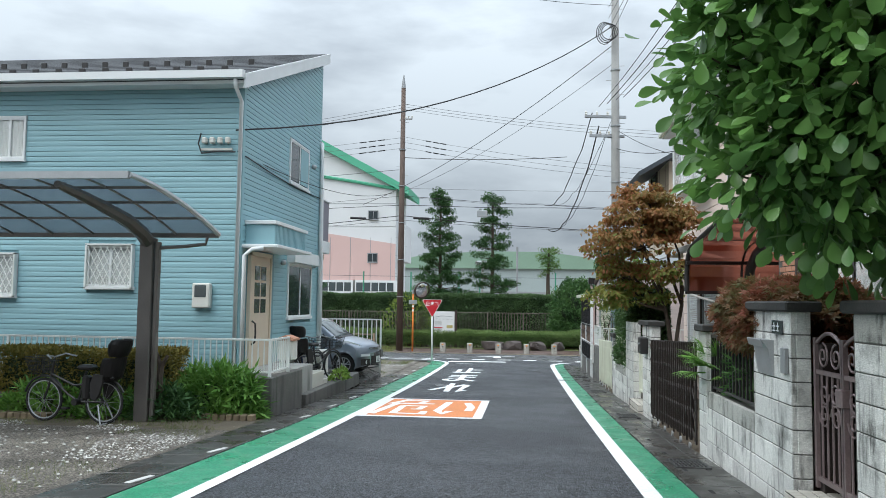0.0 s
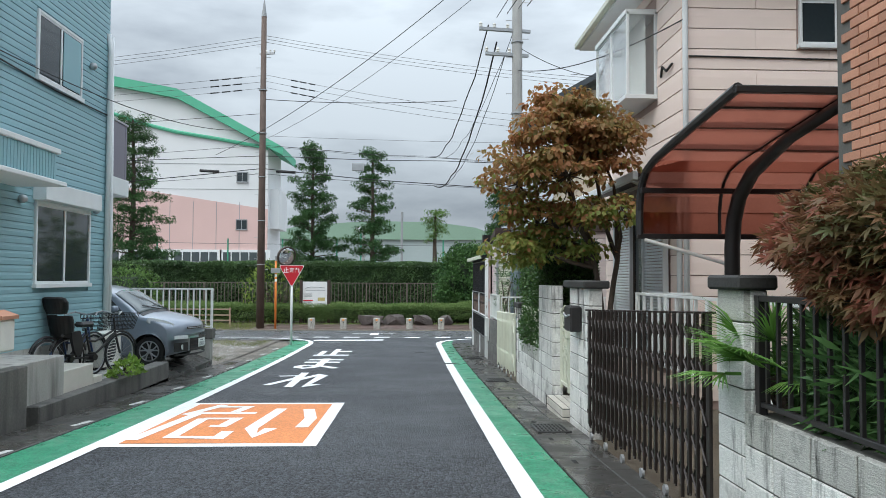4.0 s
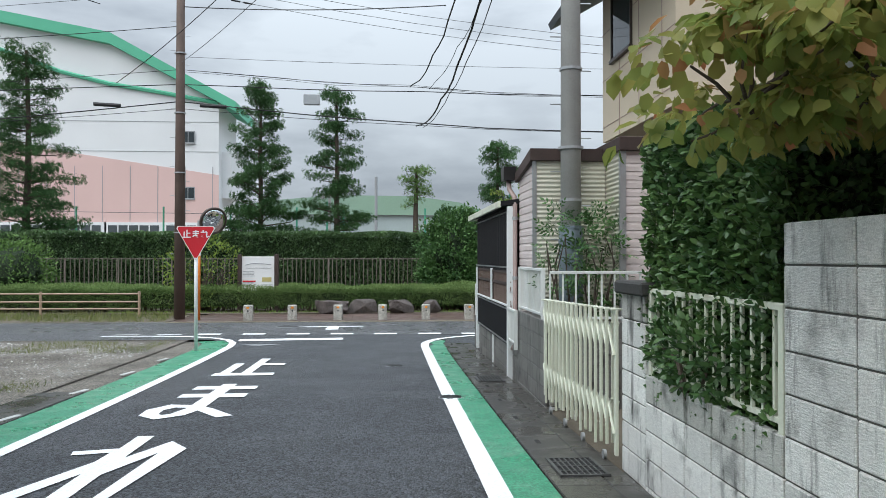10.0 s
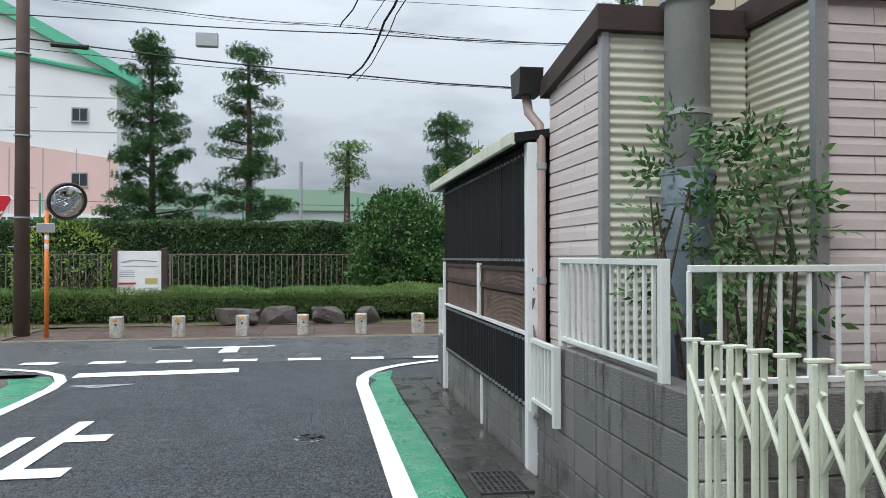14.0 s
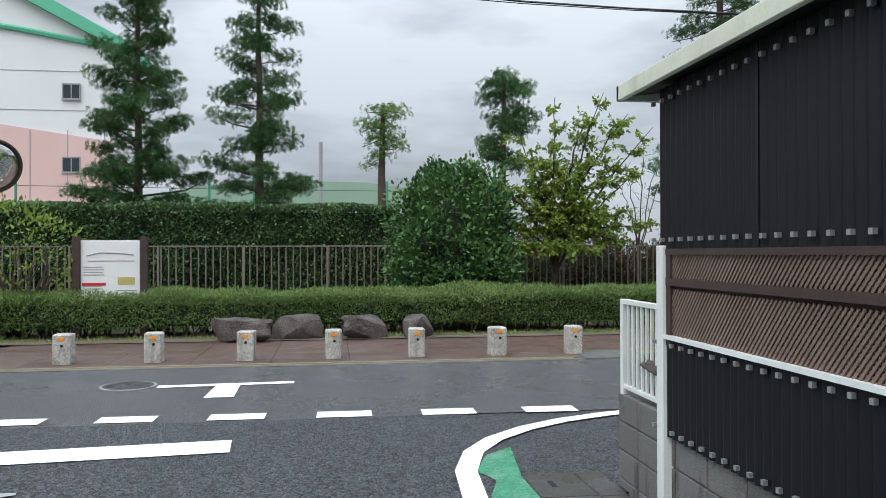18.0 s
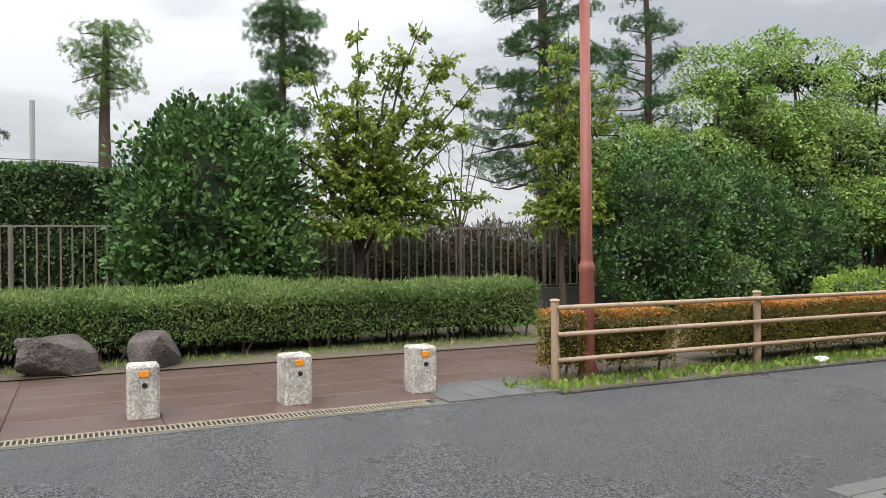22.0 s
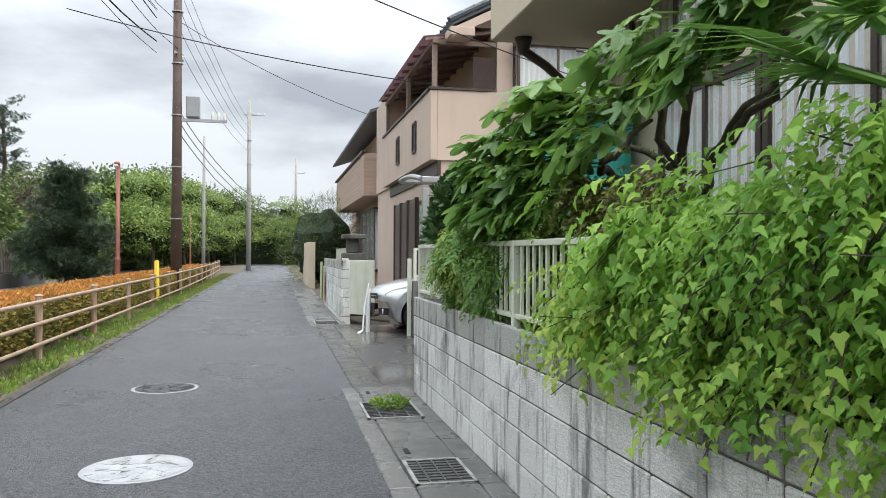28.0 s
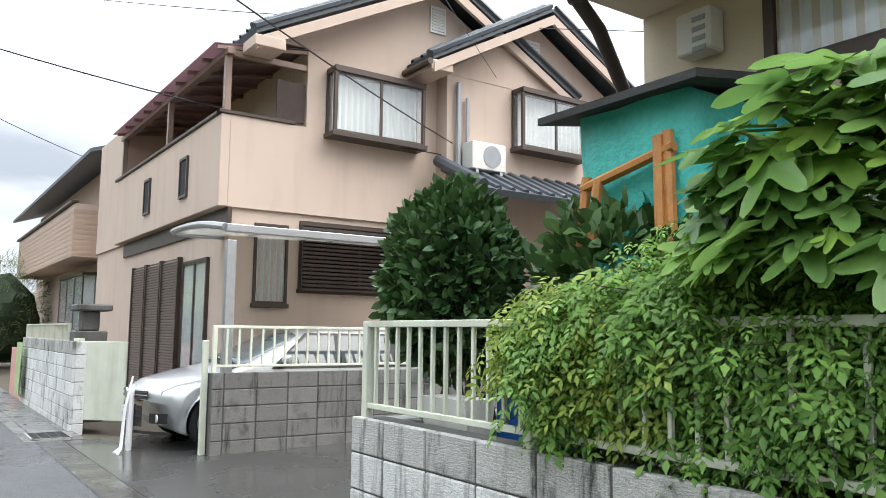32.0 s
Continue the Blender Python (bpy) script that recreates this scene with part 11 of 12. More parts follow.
            bmesh.ops.transform(bm, matrix=Matrix.Translation((ax_x, s * (hw - 0.11), ax_r)) @ Matrix.Rotation(radians(-90 * s), 4, "X"), verts=bm.verts)
            wheel = add("wheel", bm, M_RUBBER, smooth=True)
            bm = B()
            tube(bm, [(ax_x, s * (hw - 0.10), ax_r), (ax_x, s * (hw - 0.07), ax_r)], ax_r * 0.65, 24)
            add("rim_disc", bm, M_DARK, wheel)
            bm = B()
            for k in range(spokes):
                for dv in (-0.16, 0.16):
                    a, c = 6.283 * k / spokes + 0.3, 6.283 * k / spokes + 0.3 + dv * 1.6
                    tube(bm, [(ax_x + ax_r * 0.08 * math.cos(a), s * (hw - 0.035), ax_r + ax_r * 0.08 * math.sin(a)), (ax_x + ax_r * 0.36 * math.cos(a + dv), s * (hw - 0.03), ax_r + ax_r * 0.36 * math.sin(a + dv)), (ax_x + ax_r * 0.64 * math.cos(c), s * (hw - 0.025), ax_r + ax_r * 0.64 * math.sin(c))], [0.02, 0.014, 0.017], 6)
            tube(bm, [(ax_x + ax_r * 0.645 * math.cos(a), s * (hw - 0.022), ax_r + ax_r * 0.645 * math.sin(a)) for a in np.linspace(0, 6.283, 33)], 0.013, 6)
            tube(bm, [(ax_x, s * (hw - 0.05), ax_r), (ax_x, s * (hw - 0.018), ax_r)], 0.045, 14)
            add("rim", bm, M_ALLOY, wheel)
    return t


M_SCREEN = mat("windscreen_glass", (0.10, 0.125, 0.13), 0.04, 0.1, 2, 20, 0.0, spec=0.9)
city = [(0.0, 0.62, "b"), (0.03, 0.78, "b"), (0.12, 0.86, "b"), (0.28, 0.92, "b"), (0.6, 0.99, "b"), (0.86, 1.03, "w"), (1.5, 1.46, "w"), (1.85, 1.54, "r"), (2.7, 1.55, "r"), (3.4, 1.48, "r"), (3.6, 1.0, "r"), (3.65, 0.5, "r")]
car("grey-blue small hatchback parked on the pad", (-3.93, 21.2, -0.58), 180 - 5, 3.65, 1.64, 1.55, city, 1.0, M_CAR_GREY, [(1.22, 2.12, 1.72, 2.12), (2.2, 3.0, 2.2, 2.95)], [(0.72, 0.29), (3.02, 0.29)],
    (0.34, ((0.10, 0.79, 0.085), (0.62, 0.89, 0.075)), 0.13, (0.60, 0.36, 0.13, 0.085), True, 0.55, (0.70, 0.745)))
# white fence on a wall behind the car
wf = thing("white_fence", (-6.5, 23.2, -0.2), "white metal fence on a low dark-capped wall behind the car", "fence")
bar_fence(wf, "x", 23.15, -11.0, -4.2, 0.0, 0.88, 0.135, M_WHITE_METAL, (-11.0, -8.0, -6.0, -4.2), bar_r=0.014)
bm = B()
box(bm, -11.0, -4.2, 23.02, 23.28, -0.95, -0.25, 0.01)
part("wall_18", bm, M_CONC, None, "stained concrete wall under the white fence", "structure")
bm = B()
box(bm, -11.0, -4.15, 23.0, 23.3, -0.25, -0.02, 0.01)
part("wall_19", bm, M_CONC_DARK, None, "dark weathered capping of the wall", "structure")

# ---------------------------------------------------------------- far side: gymnasium, nets, factory
sc = thing("gymnasium", (-30, 67, -1), "large white and pink school gymnasium with a green roof edge", "building")
GX0, GX1, GY = -62.0, -11.0, 67.0
roofp = [(GX0, 14.6), (-30, 17.9), (-18.07, 15.7), (GX1, 11.85)]
bm = B()
prism(bm, [(GX0, -1), (GX1, -1)] + roofp[::-1], "y", GY, GY + 6)
part("wall", bm, M_SCHOOL, sc)
bm = B()
prism(bm, [(GX0, 0.0), (GX1 + 0.02, 0.0), (GX1 + 0.02, 6.45), (GX0, 14.0)], "y", GY - 0.06, GY)
part("pink_cladding", bm, M_SCHOOL_PINK, sc, "pale pink lower cladding")
bm = B()
prism(bm, [(p[0] + (1.2 if i == 3 else 0), p[1] + (0.15 if i < 3 else -0.5)) for i, p in enumerate(roofp)] + [(p[0] + (1.2 if i == 3 else 0), p[1] - (0.6 if i < 3 else 1.15)) for i, p in list(enumerate(roofp))[::-1]], "y", GY - 0.5, GY + 6.5)
part("roof_edge", bm, M_SCHOOL_GREEN, sc, "green metal roof edge")
bm = B()
pts = [(-44, GY - 0.1, 18.6), (-34, GY - 0.1, 17.0), (-27.4, GY - 0.1, 15.5), (-24, GY - 0.1, 14.2), (-21.3, GY - 0.1, 13.25), (-18.2, GY - 0.1, 12.5), (-15, GY - 0.1, 12.0), (GX1, GY - 0.1, 11.3)]
tube(bm, pts, 0.14, 6)
part("green_band", bm, M_SCHOOL_GREEN, sc)
bm = B()
for x in np.arange(-60, GX1, 1.8):
    box(bm, x, x + 0.04, GY - 0.075, GY - 0.055, 0, 7)
for z in (8.0, 10.0):
    box(bm, GX0, GX1, GY - 0.02, GY + 0.0, z, z + 0.03)
part("panel_joints", bm, M_BARS, sc)
for x, z, wd in ((-13.0, 8.6, 0.4), (-13.0, 4.85, 0.4), (-26.35, 11.25, 0.66), (-26.4, 6.05, 0.6), (-42, 9, 0.6)):
    window("window_10", "x", GY - 0.06, -1, x - wd, x + wd, z, z + 0.35 + wd, M_BARS, "small window high in the gymnasium wall", 2, parent=sc, curtain=False)
for x in np.arange(-37.3, -14.5, 3.78):
    bm = B()
    box(bm, x, x + 3.9, GY - 0.2, GY - 0.05, 0.9, 3.25)
    wr_ = part("window_band", bm, M_TRIM, sc)
    for k in range(5):
        for z in (1.2, 2.3):
            bm = B()
            box(bm, x + 0.25 + 0.68 * k, x + 0.83 + 0.68 * k, GY - 0.23, GY - 0.19, z, z + 0.75)
            part("pane", bm, M_CAR_GLASS, wr_)
bm = B()
box(bm, GX1, GX1 + 0.7, GY + 1, GY + 5, 5.0, 8.2)
part("stair_box", bm, M_SCHOOL, sc)
# net posts and wires
for i, (x, y, h) in enumerate(((-0.35, 62, 6.9), (-8.0, 56, 4.6), (-11.5, 56, 4.6), (-16, 56, 4.6), (-20, 56, 4.6), (-4.5, 56, 4.6), (-2.0, 56, 4.6), (2.5, 58, 4.7), (5.5, 58, 4.7), (9.0, 58, 4.7), (-3.2, 60, 5.2), (8, 62, 6.5), (-24, 50, 5.5))):
    np_ = thing("net_post", (x, y, -1.0), "thin dark green net post behind the hedge", "post", "net posts")
    bm = B()
    tube(bm, [(x, y, -1), (x, y, -1 + h)], 0.09 if i == 0 else 0.05, 8)
    part("shaft", bm, M_BARS if i == 0 else M_NET, np_)
for z in (3.3, 1.6):
    wire((-30, 56, z + 0.2), (12, 58, z), 0.1, 0.02, M_WIRE, "top wire of the sports net")
fl = thing("floodlight_post", (-2.9, 58, -1), "grey floodlight post on the sports field", "floodlight")
bm = B()
tube(bm, [(-2.9, 58, -1), (-2.9, 58, 4.6)], 0.08, 8)
part("shaft", bm, M_POLE, fl)
for s in (-1, 1):
    bm = B()
    tube(bm, [(-2.9 + s * 0.15, 57.9, 4.4), (-2.9 + s * 0.42, 57.7, 4.35)], 0.17, 10)
    part("lamp", bm, M_GALV, fl)
fa = thing("factory_hall", (2, 120, -1), "far grey-green hall with a curved roof", "building")
bm = B()
prism(bm, [(-22, -1), (14, -1), (14, 6.5), (10, 8.2), (4, 8.9), (-6, 9.0), (-16, 8.2), (-22, 6.8)], "y", 120, 150)
part("hall", bm, mat("far_hall", (0.36, 0.42, 0.42), 0.7, 0.1, 0.2, 5, 0.0), fa)
bm = B()
prism(bm, [(-22, 6.7), (14, 6.7), (14, 7.0), (10, 8.5), (4, 9.3), (-6, 9.4), (-16, 8.6), (-22, 7.2)], "y", 119.6, 150)
part("roof", bm, mat("far_green_roof", (0.24, 0.36, 0.27), 0.6, 0.1, 0.2, 5, 0.0), fa)
lb = thing("far_shed", (6, 80, -1), "long low pale building beyond the sports field", "building", "far low buildings")
bm = B()
box(bm, -10, 9, 80, 88, -1, 2.3)
part("wall", bm, M_SCHOOL, lb)
bm = B()
box(bm, -10.3, 9.3, 79.7, 88.3, 2.3, 2.6)
part("roof", bm, M_BARS, lb)
for x in np.arange(-9.4, 8.5, 2.1):
    bm = B()
    box(bm, x, x + 1.5, 79.9, 80.02, 0.6, 1.7)
    part("pane", bm, M_CAR_GLASS, lb)
fw = thing("far_fence", (40, 60, -1), "green net fence and parked cars across the field", "fence")
bm = B()
box(bm, 30, 75, 68, 68.1, -1, 3.2)
part("net", bm, M_NET, fw)

# loose stones on the gravel yard and lot
rng_s = np.random.default_rng(8)
SP = np.concatenate([np.stack([rng_s.uniform(-9.5, -4.25, 900), rng_s.uniform(3.6, 10.6, 900)], 1), np.stack([rng_s.uniform(-10, -4.3, 900), rng_s.uniform(24.2, 31.5, 900)], 1)])
ico = [(0, 0, 1), (0.9, 0, 0.1), (0.2, 0.85, 0), (-0.75, 0.5, 0.1), (-0.7, -0.55, 0), (0.25, -0.9, 0.1)]
tri = [(0, 1, 2), (0, 2, 3), (0, 3, 4), (0, 4, 5), (0, 5, 1)]
extra = np.concatenate([np.stack([rng_s.uniform(-9.5, -4.2, 16000), rng_s.uniform(3.6, 11.4, 16000)], 1), np.stack([rng_s.uniform(-10, -4.3, 6000), rng_s.uniform(24.2, 31.5, 6000)], 1)])
extra = extra[[noise.noise((a * 0.55, b * 0.9, 3.0)) > 0.10 for a, b in extra]]
SP = np.concatenate([SP, extra])
SV, SF = [], []
for i, (x, y) in enumerate(SP):
    r, a = rng_s.uniform(0.007, 0.019) if i > 1800 else rng_s.uniform(0.012, 0.03), rng_s.uniform(0, 6.28)
    for u, v, w in ico:
        SV.append((x + r * (u * math.cos(a) - v * math.sin(a)), y + r * (u * math.sin(a) + v * math.cos(a)), gz(y) + 0.004 + r * 0.6 * w))
    SF += [tuple(6 * i + q for q in f) for f in tri]
tagged(raw("gravel_stones", SV, SF, mat("pale_stone", (0.42, 0.41, 0.38), 0.8, 0.3, 6, 60, 0.3, island=0.5), None, "scattered pale stones on the yard", kind="stuff"), "scattered pale stones on the yard", "gravel", kind="stuff")

# ---------------------------------------------------------------- houses on the second street
# ---- cream house behind the vine: overhanging balcony and windows
ha = thing("cream_garden_house", (10, 29, -1.0), "cream rendered house with an overhanging balcony behind the garden", "house")
bm = B()
box(bm, 6.2, 14.15, 28.9, 31.05, -1.1, 5.6)
part("wall", bm, M_CREAM, ha)
bm = B()
box(bm, 12.3, 14.16, 31.05, 32.12, 2.52, 3.7, 0.01)
part("balcony", bm, M_CREAM, ha, "cream rendered balcony parapet")
bm = B()
box(bm, 12.25, 14.2, 31.0, 32.16, 3.7, 3.78, 0.01)
part("balcony_coping", bm, M_BRONZE, ha)
bm = B()
tube(bm, [(13.96, 31.85, 2.56), (13.96, 31.85, 2.40), (14.02, 31.6, 2.28), (14.2, 31.2, 2.05), (14.22, 31.12, 1.9), (14.22, 31.12, -0.9)], 0.045, 10)
lathe(bm, 13.96, 31.85, [(0.04, 2.36), (0.07, 2.44), (0.085, 2.53)], 12)
part("downpipe", bm, M_BRONZE, ha, "dark brown downpipe with hopper", smooth=True)
window("window_11", "x", 31.05, 1, 11.75, 13.22, 1.93, 2.75, M_BRONZE, "brown-framed upper window with a pale blind", 2, bar=0.06, cloth=M_SHEER)
window("window_12", "x", 31.05, 1, 11.42, 12.68, -0.6, 1.72, M_BRONZE, "tall brown-framed sliding window with white lace curtain", 2, bar=0.06, cloth=M_SHEER)
window("window_13", "x", 31.05, 1, 8.6, 11.28, -0.6, 1.80, M_BRONZE, "tall brown-framed sliding window with white lace curtain", 3, bar=0.06, cloth=M_SHEER)
vt = thing("vent_hood", (13.66, 31.1, 2.12), "small white square vent hood on the wall", "vent")
bm = B()
box(bm, 13.54, 13.78, 31.06, 31.2, 2.12, 2.38, 0.012)
part("hood", bm, M_PLASTIC_WHITE, vt)
bm = B()
for k in range(4):
    box(bm, 13.57, 13.66, 31.2, 31.205, 2.12 + 0.06 * k, 2.15 + 0.06 * k)
part("louvre", bm, M_BARS, vt)
# turquoise tarpaulin hut with a leaning frame
th = thing("tarp_shelter", (13.5, 31.6, -1.0), "small shelter wrapped in turquoise tarpaulin under a dark board", "shelter")
v, f = [], []
N, Mr = 24, 10
ring = [(13.10, 31.98), (13.78, 31.98), (13.78, 31.15), (13.10, 31.15)]
for j in range(Mr + 1):
    z = 0.35 + (1.62 - 0.35) * j / Mr
    for i in range(N):
        u = i / N * 4
        k = int(u)
        a, b = Vector(ring[k]), Vector(ring[(k + 1) % 4])
        p = a.lerp(b, u - k)
        d = 0.035 * noise.noise((u * 3.0, z * 1.5, 2.0))
        v.append((p.x + d, p.y + d, z))
for j in range(Mr):
    for i in range(N):
        f.append((j * N + i, j * N + (i + 1) % N, (j + 1) * N + (i + 1) % N, (j + 1) * N + i))
raw("tarpaulin", v, f, M_TARP, th, smooth=True)
bm = B()
for x, y in ((13.15, 31.9), (13.73, 31.9), (13.15, 31.2), (13.73, 31.2)):
    tube(bm, [(x, y, -1.05), (x, y, 1.6)], 0.025, 6)
part("frame", bm, M_GALV, th)
bm = B()
prism(bm, [(30.95, 1.78), (32.12, 1.60), (32.12, 1.64), (30.95, 1.82)], "x", 12.95, 13.98)
part("roof_board", bm, M_CAP, th, "dark corrugated roof board")
wfm = thing("wooden_frame", (13.4, 32.1, 0.3), "orange wooden frame leaning on the tarpaulin", "frame")
for a, b in (((13.78, 32.10, 0.2), (13.70, 32.03, 1.28)), ((13.70, 32.12, 0.2), (13.60, 32.05, 1.25)), ((13.10, 32.10, 0.2), (13.18, 32.03, 1.42)), ((13.72, 32.04, 1.22), (13.14, 32.04, 1.34)), ((13.15, 32.12, 0.2), (13.22, 32.05, 1.40))):
    bm = B()
    tube(bm, [a, b], 0.028, 7)
    part("bar", bm, M_BAMBOO, wfm)
pt = thing("planter_box", (14.3, 32.35, 0.0), "white planter box behind the fence", "planter")
bm = B()
prism(bm, [(32.38, -0.05), (32.52, -0.05), (32.55, 0.14), (32.35, 0.14)], "x", 14.05, 14.45)
part("box", bm, M_PLASTIC_WHITE, pt)
bkt = thing("blue_crate", (14.6, 31.9, -0.9), "blue plastic crate behind the fence", "crate")
bm = B()
box(bm, 14.3, 14.62, 31.5, 31.9, -1.0, 0.42, 0.02)
part("body", bm, mat("blue_plastic", (0.02, 0.16, 0.55), 0.4, 0.1, 5, 40, 0.05), bkt)

# ---- beige house with covered balcony
hb = thing("beige_house", (27, 27, -1.0), "beige rendered two-storey house with grey tiled gables and covered balcony", "house")
BX = 22.3
bm = B()
box(bm, BX, 32, 20, 29.7, 2.35, 5.1)
box(bm, 29.3, 32, 29.7, 30.95, 2.35, 5.1)
box(bm, BX, 29.3, 29.7, 30.95, 2.35, 2.55)
part("upper_wall", bm, M_BEIGE, hb)
bm = B()
box(bm, BX + 0.05, 32, 20, 30.9, -1.1, 2.35)
part("lower_wall", bm, M_BEIGE, hb)


def gable(y0, y1, yp, zb, zp, x, name):
    b = B()
    prism(b, [(y0, zb), (y1, zb), (yp, zp)], "x", x, x + 9)
    part(name, b, M_BEIGE, hb)


gable(27.2 - 3.0, 30.2, 27.2, 5.1, 6.65, BX, "gable_wall")
gable(22.6, 27.3, 25.0, 5.1, 6.45, BX - 0.35, "gable_wall")


def tiled_slope(x0, x1, p, q, name="roof"):
    """A roof slope from eaves p to ridge q, both (y, z), with rows of rolled tiles."""
    b = B()
    d = Vector((q[0] - p[0], q[1] - p[1])).normalized()
    n = Vector((-d.y, d.x)) if d.x < 0 else Vector((-d.y, d.x))
    if n.y < 0:
        n = -n
    prism(b, [(p[0], p[1]), (q[0], q[1]), (q[0] + n.x * 0.1, q[1] + n.y * 0.1), (p[0] + n.x * 0.1, p[1] + n.y * 0.1)], "x", x0, x1)
    ro = part(name, b, M_ROOF_DARK, hb, "dark grey tiled roof")
    L = math.hypot(q[0] - p[0], q[1] - p[1])
    k = int(L / 0.3)
    for i in range(k):
        a = (p[0] + d.x * 0.3 * i, p[1] + d.y * 0.3 * i)
        c = (a[0] + d.x * 0.32, a[1] + d.y * 0.32)
        bb = B()
        tube(bb, [(x0 + 0.06, a[0] + n.x * 0.1, a[1] + n.y * 0.1), (x0 + 0.06, c[0] + n.x * 0.13, c[1] + n.y * 0.13)], [0.09, 0.075], 8)
        part("verge_tile", bb, M_ROOF_DARK, ro)
    bb = B()
    for i in range(int((x1 - x0) / 0.3)):
        tube(bb, [(x0 + 0.3 * i, p[0] + n.x * 0.11, p[1] + n.y * 0.11), (x0 + 0.3 * i, q[0] + n.x * 0.11, q[1] + n.y * 0.11)], 0.05, 5, cap=False)
    part("ridge_tile", bb, M_ROOF_DARK, ro, kind="stuff")
    return ro


tiled_slope(BX - 0.45, 31, (30.75, 4.98), (27.2, 6.82))
tiled_slope(BX - 0.45, 31, (24.0, 5.15), (27.2, 6.82))
tiled_slope(BX - 0.8, 31, (27.75, 5.12), (25.0, 6.65))
tiled_slope(BX - 0.8, 31, (22.2, 5.12), (25.0, 6.65))
bm = B()
for x, pts in ((BX - 0.45, [(30.75, 4.9), (27.2, 6.72), (24.0, 5.05)]), (BX - 0.8, [(27.75, 5.05), (25.0, 6.55), (22.2, 5.05)])):
    for (a, b), (c, d) in zip(pts, pts[1:]):
        prism(bm, [(a, b - 0.16), (c, d - 0.16), (c, d + 0.02), (a, b + 0.02)], "x", x - 0.02, x + 0.05)
part("barge_board", bm, M_BEIGE, hb)
bm = B()
box(bm, BX - 0.8, BX + 0.1, 27.35, 27.8, 4.95, 5.12, 0.01)
box(bm, BX - 0.5, BX + 0.05, 30.3, 30.8, 4.78, 4.95, 0.01)
part("boxed_eave", bm, M_BEIGE, hb, kind="stuff")
bm = B()
tube(bm, [(BX - 0.85, 27.85, 5.05), (27, 27.85, 5.05)], 0.06, 8)
part("gutter", bm, M_BRONZE, hb)
window("window_14", "y", BX, -1, 27.65, 29.3, 3.72, 4.72, M_BRONZE, "brown bay window with white curtain", 2, bay=0.28, parent=hb, bar=0.06)
window("window_15", "y", BX - 0.35, -1, 24.0, 25.6, 3.95, 4.98, M_BRONZE, "brown bay window with white curtain", 2, bay=0.28, parent=hb, bar=0.06)
bm = B()
box(bm, BX - 0.34, BX + 0.2, 22.6, 27.15, 2.0, 5.1)
part("projecting_bay", bm, M_BEIGE, hb)
for y, x, z in ((27.15, BX, 5.95), (25.15, BX - 0.35, 5.65)):
    bm = B()
    box(bm, x - 0.03, x, y - 0.17, y + 0.17, z, z + 0.5)
    g = part("gable_vent", bm, M_TRIM, hb, "white louvred gable vent")
    bm = B()
    for k in range(8):
        box(bm, x - 0.045, x - 0.03, y - 0.14, y + 0.14, z + 0.04 + 0.055 * k, z + 0.07 + 0.055 * k)
    part("slats", bm, M_PLASTIC_WHITE, g, kind="stuff")
bm = B()
tube(bm, [(BX - 0.42, 26.95, 4.95), (BX - 0.42, 26.95, 3.4)], 0.05, 8)
tube(bm, [(BX - 0.42, 26.75, 4.7), (BX - 0.42, 26.75, 3.5), (BX - 0.5, 26.6, 3.3), (BX - 0.5, 26.2, 3.1)], 0.04, 8)
part("downpipe", bm, M_GALV, hb)
au = thing("outdoor_unit", (BX - 0.65, 26.1, 3.5), "white air-conditioner unit bracketed to the wall", "air conditioner")
bm = B()
box(bm, BX - 0.72, BX - 0.40, 26.10, 26.86, 3.36, 3.86, 0.015)
part("case", bm, M_PLASTIC_WHITE, au)
bm = B()
tube(bm, [(BX - 0.722, 26.42, 3.61), (BX - 0.73, 26.42, 3.61)], 0.20, 20)
part("fan_opening", bm, M_BARS, au)
bm = B()
box(bm, BX - 0.72, BX - 0.34, 26.18, 26.24, 3.29, 3.36)
box(bm, BX - 0.72, BX - 0.34, 26.72, 26.78, 3.29, 3.36)
part("bracket", bm, M_GALV, au)
# small tiled porch roof
bm = B()
prism(bm, [(BX - 1.5, 2.75), (BX - 0.3, 3.32), (BX - 0.3, 3.42), (BX - 1.55, 2.85)], "y", 22.6, 27.25)
pr = part("porch_roof", bm, M_ROOF_DARK, hb, "small dark tiled porch roof")
for k in range(16):
    bm = B()
    tube(bm, [(BX - 1.5, 22.7 + 0.3 * k, 2.86), (BX - 0.32, 22.7 + 0.3 * k, 3.43)], 0.07, 7)
    part("ridge_tile", bm, M_ROOF_DARK, pr)
bm = B()
tube(bm, [(BX - 1.6, 27.3, 2.88), (BX - 0.3, 27.3, 3.5)], 0.11, 8)
part("hip_tile", bm, M_ROOF_DARK, pr)
# balcony with parapet and covered frame
bm = B()
box(bm, BX, 29.3, 30.95, 31.1, 2.35, 3.78, 0.01)
box(bm, BX, BX + 0.12, 29.7, 30.95, 2.55, 3.78)
part("parapet", bm, M_BEIGE, hb)
bm = B()
box(bm, BX - 0.02, 29.35, 30.9, 31.14, 3.78, 3.84, 0.01)
box(bm, BX - 0.03, BX + 0.12, 29.9, 31.14, 3.78, 3.84, 0.01)
part("coping", bm, M_BRONZE, hb)
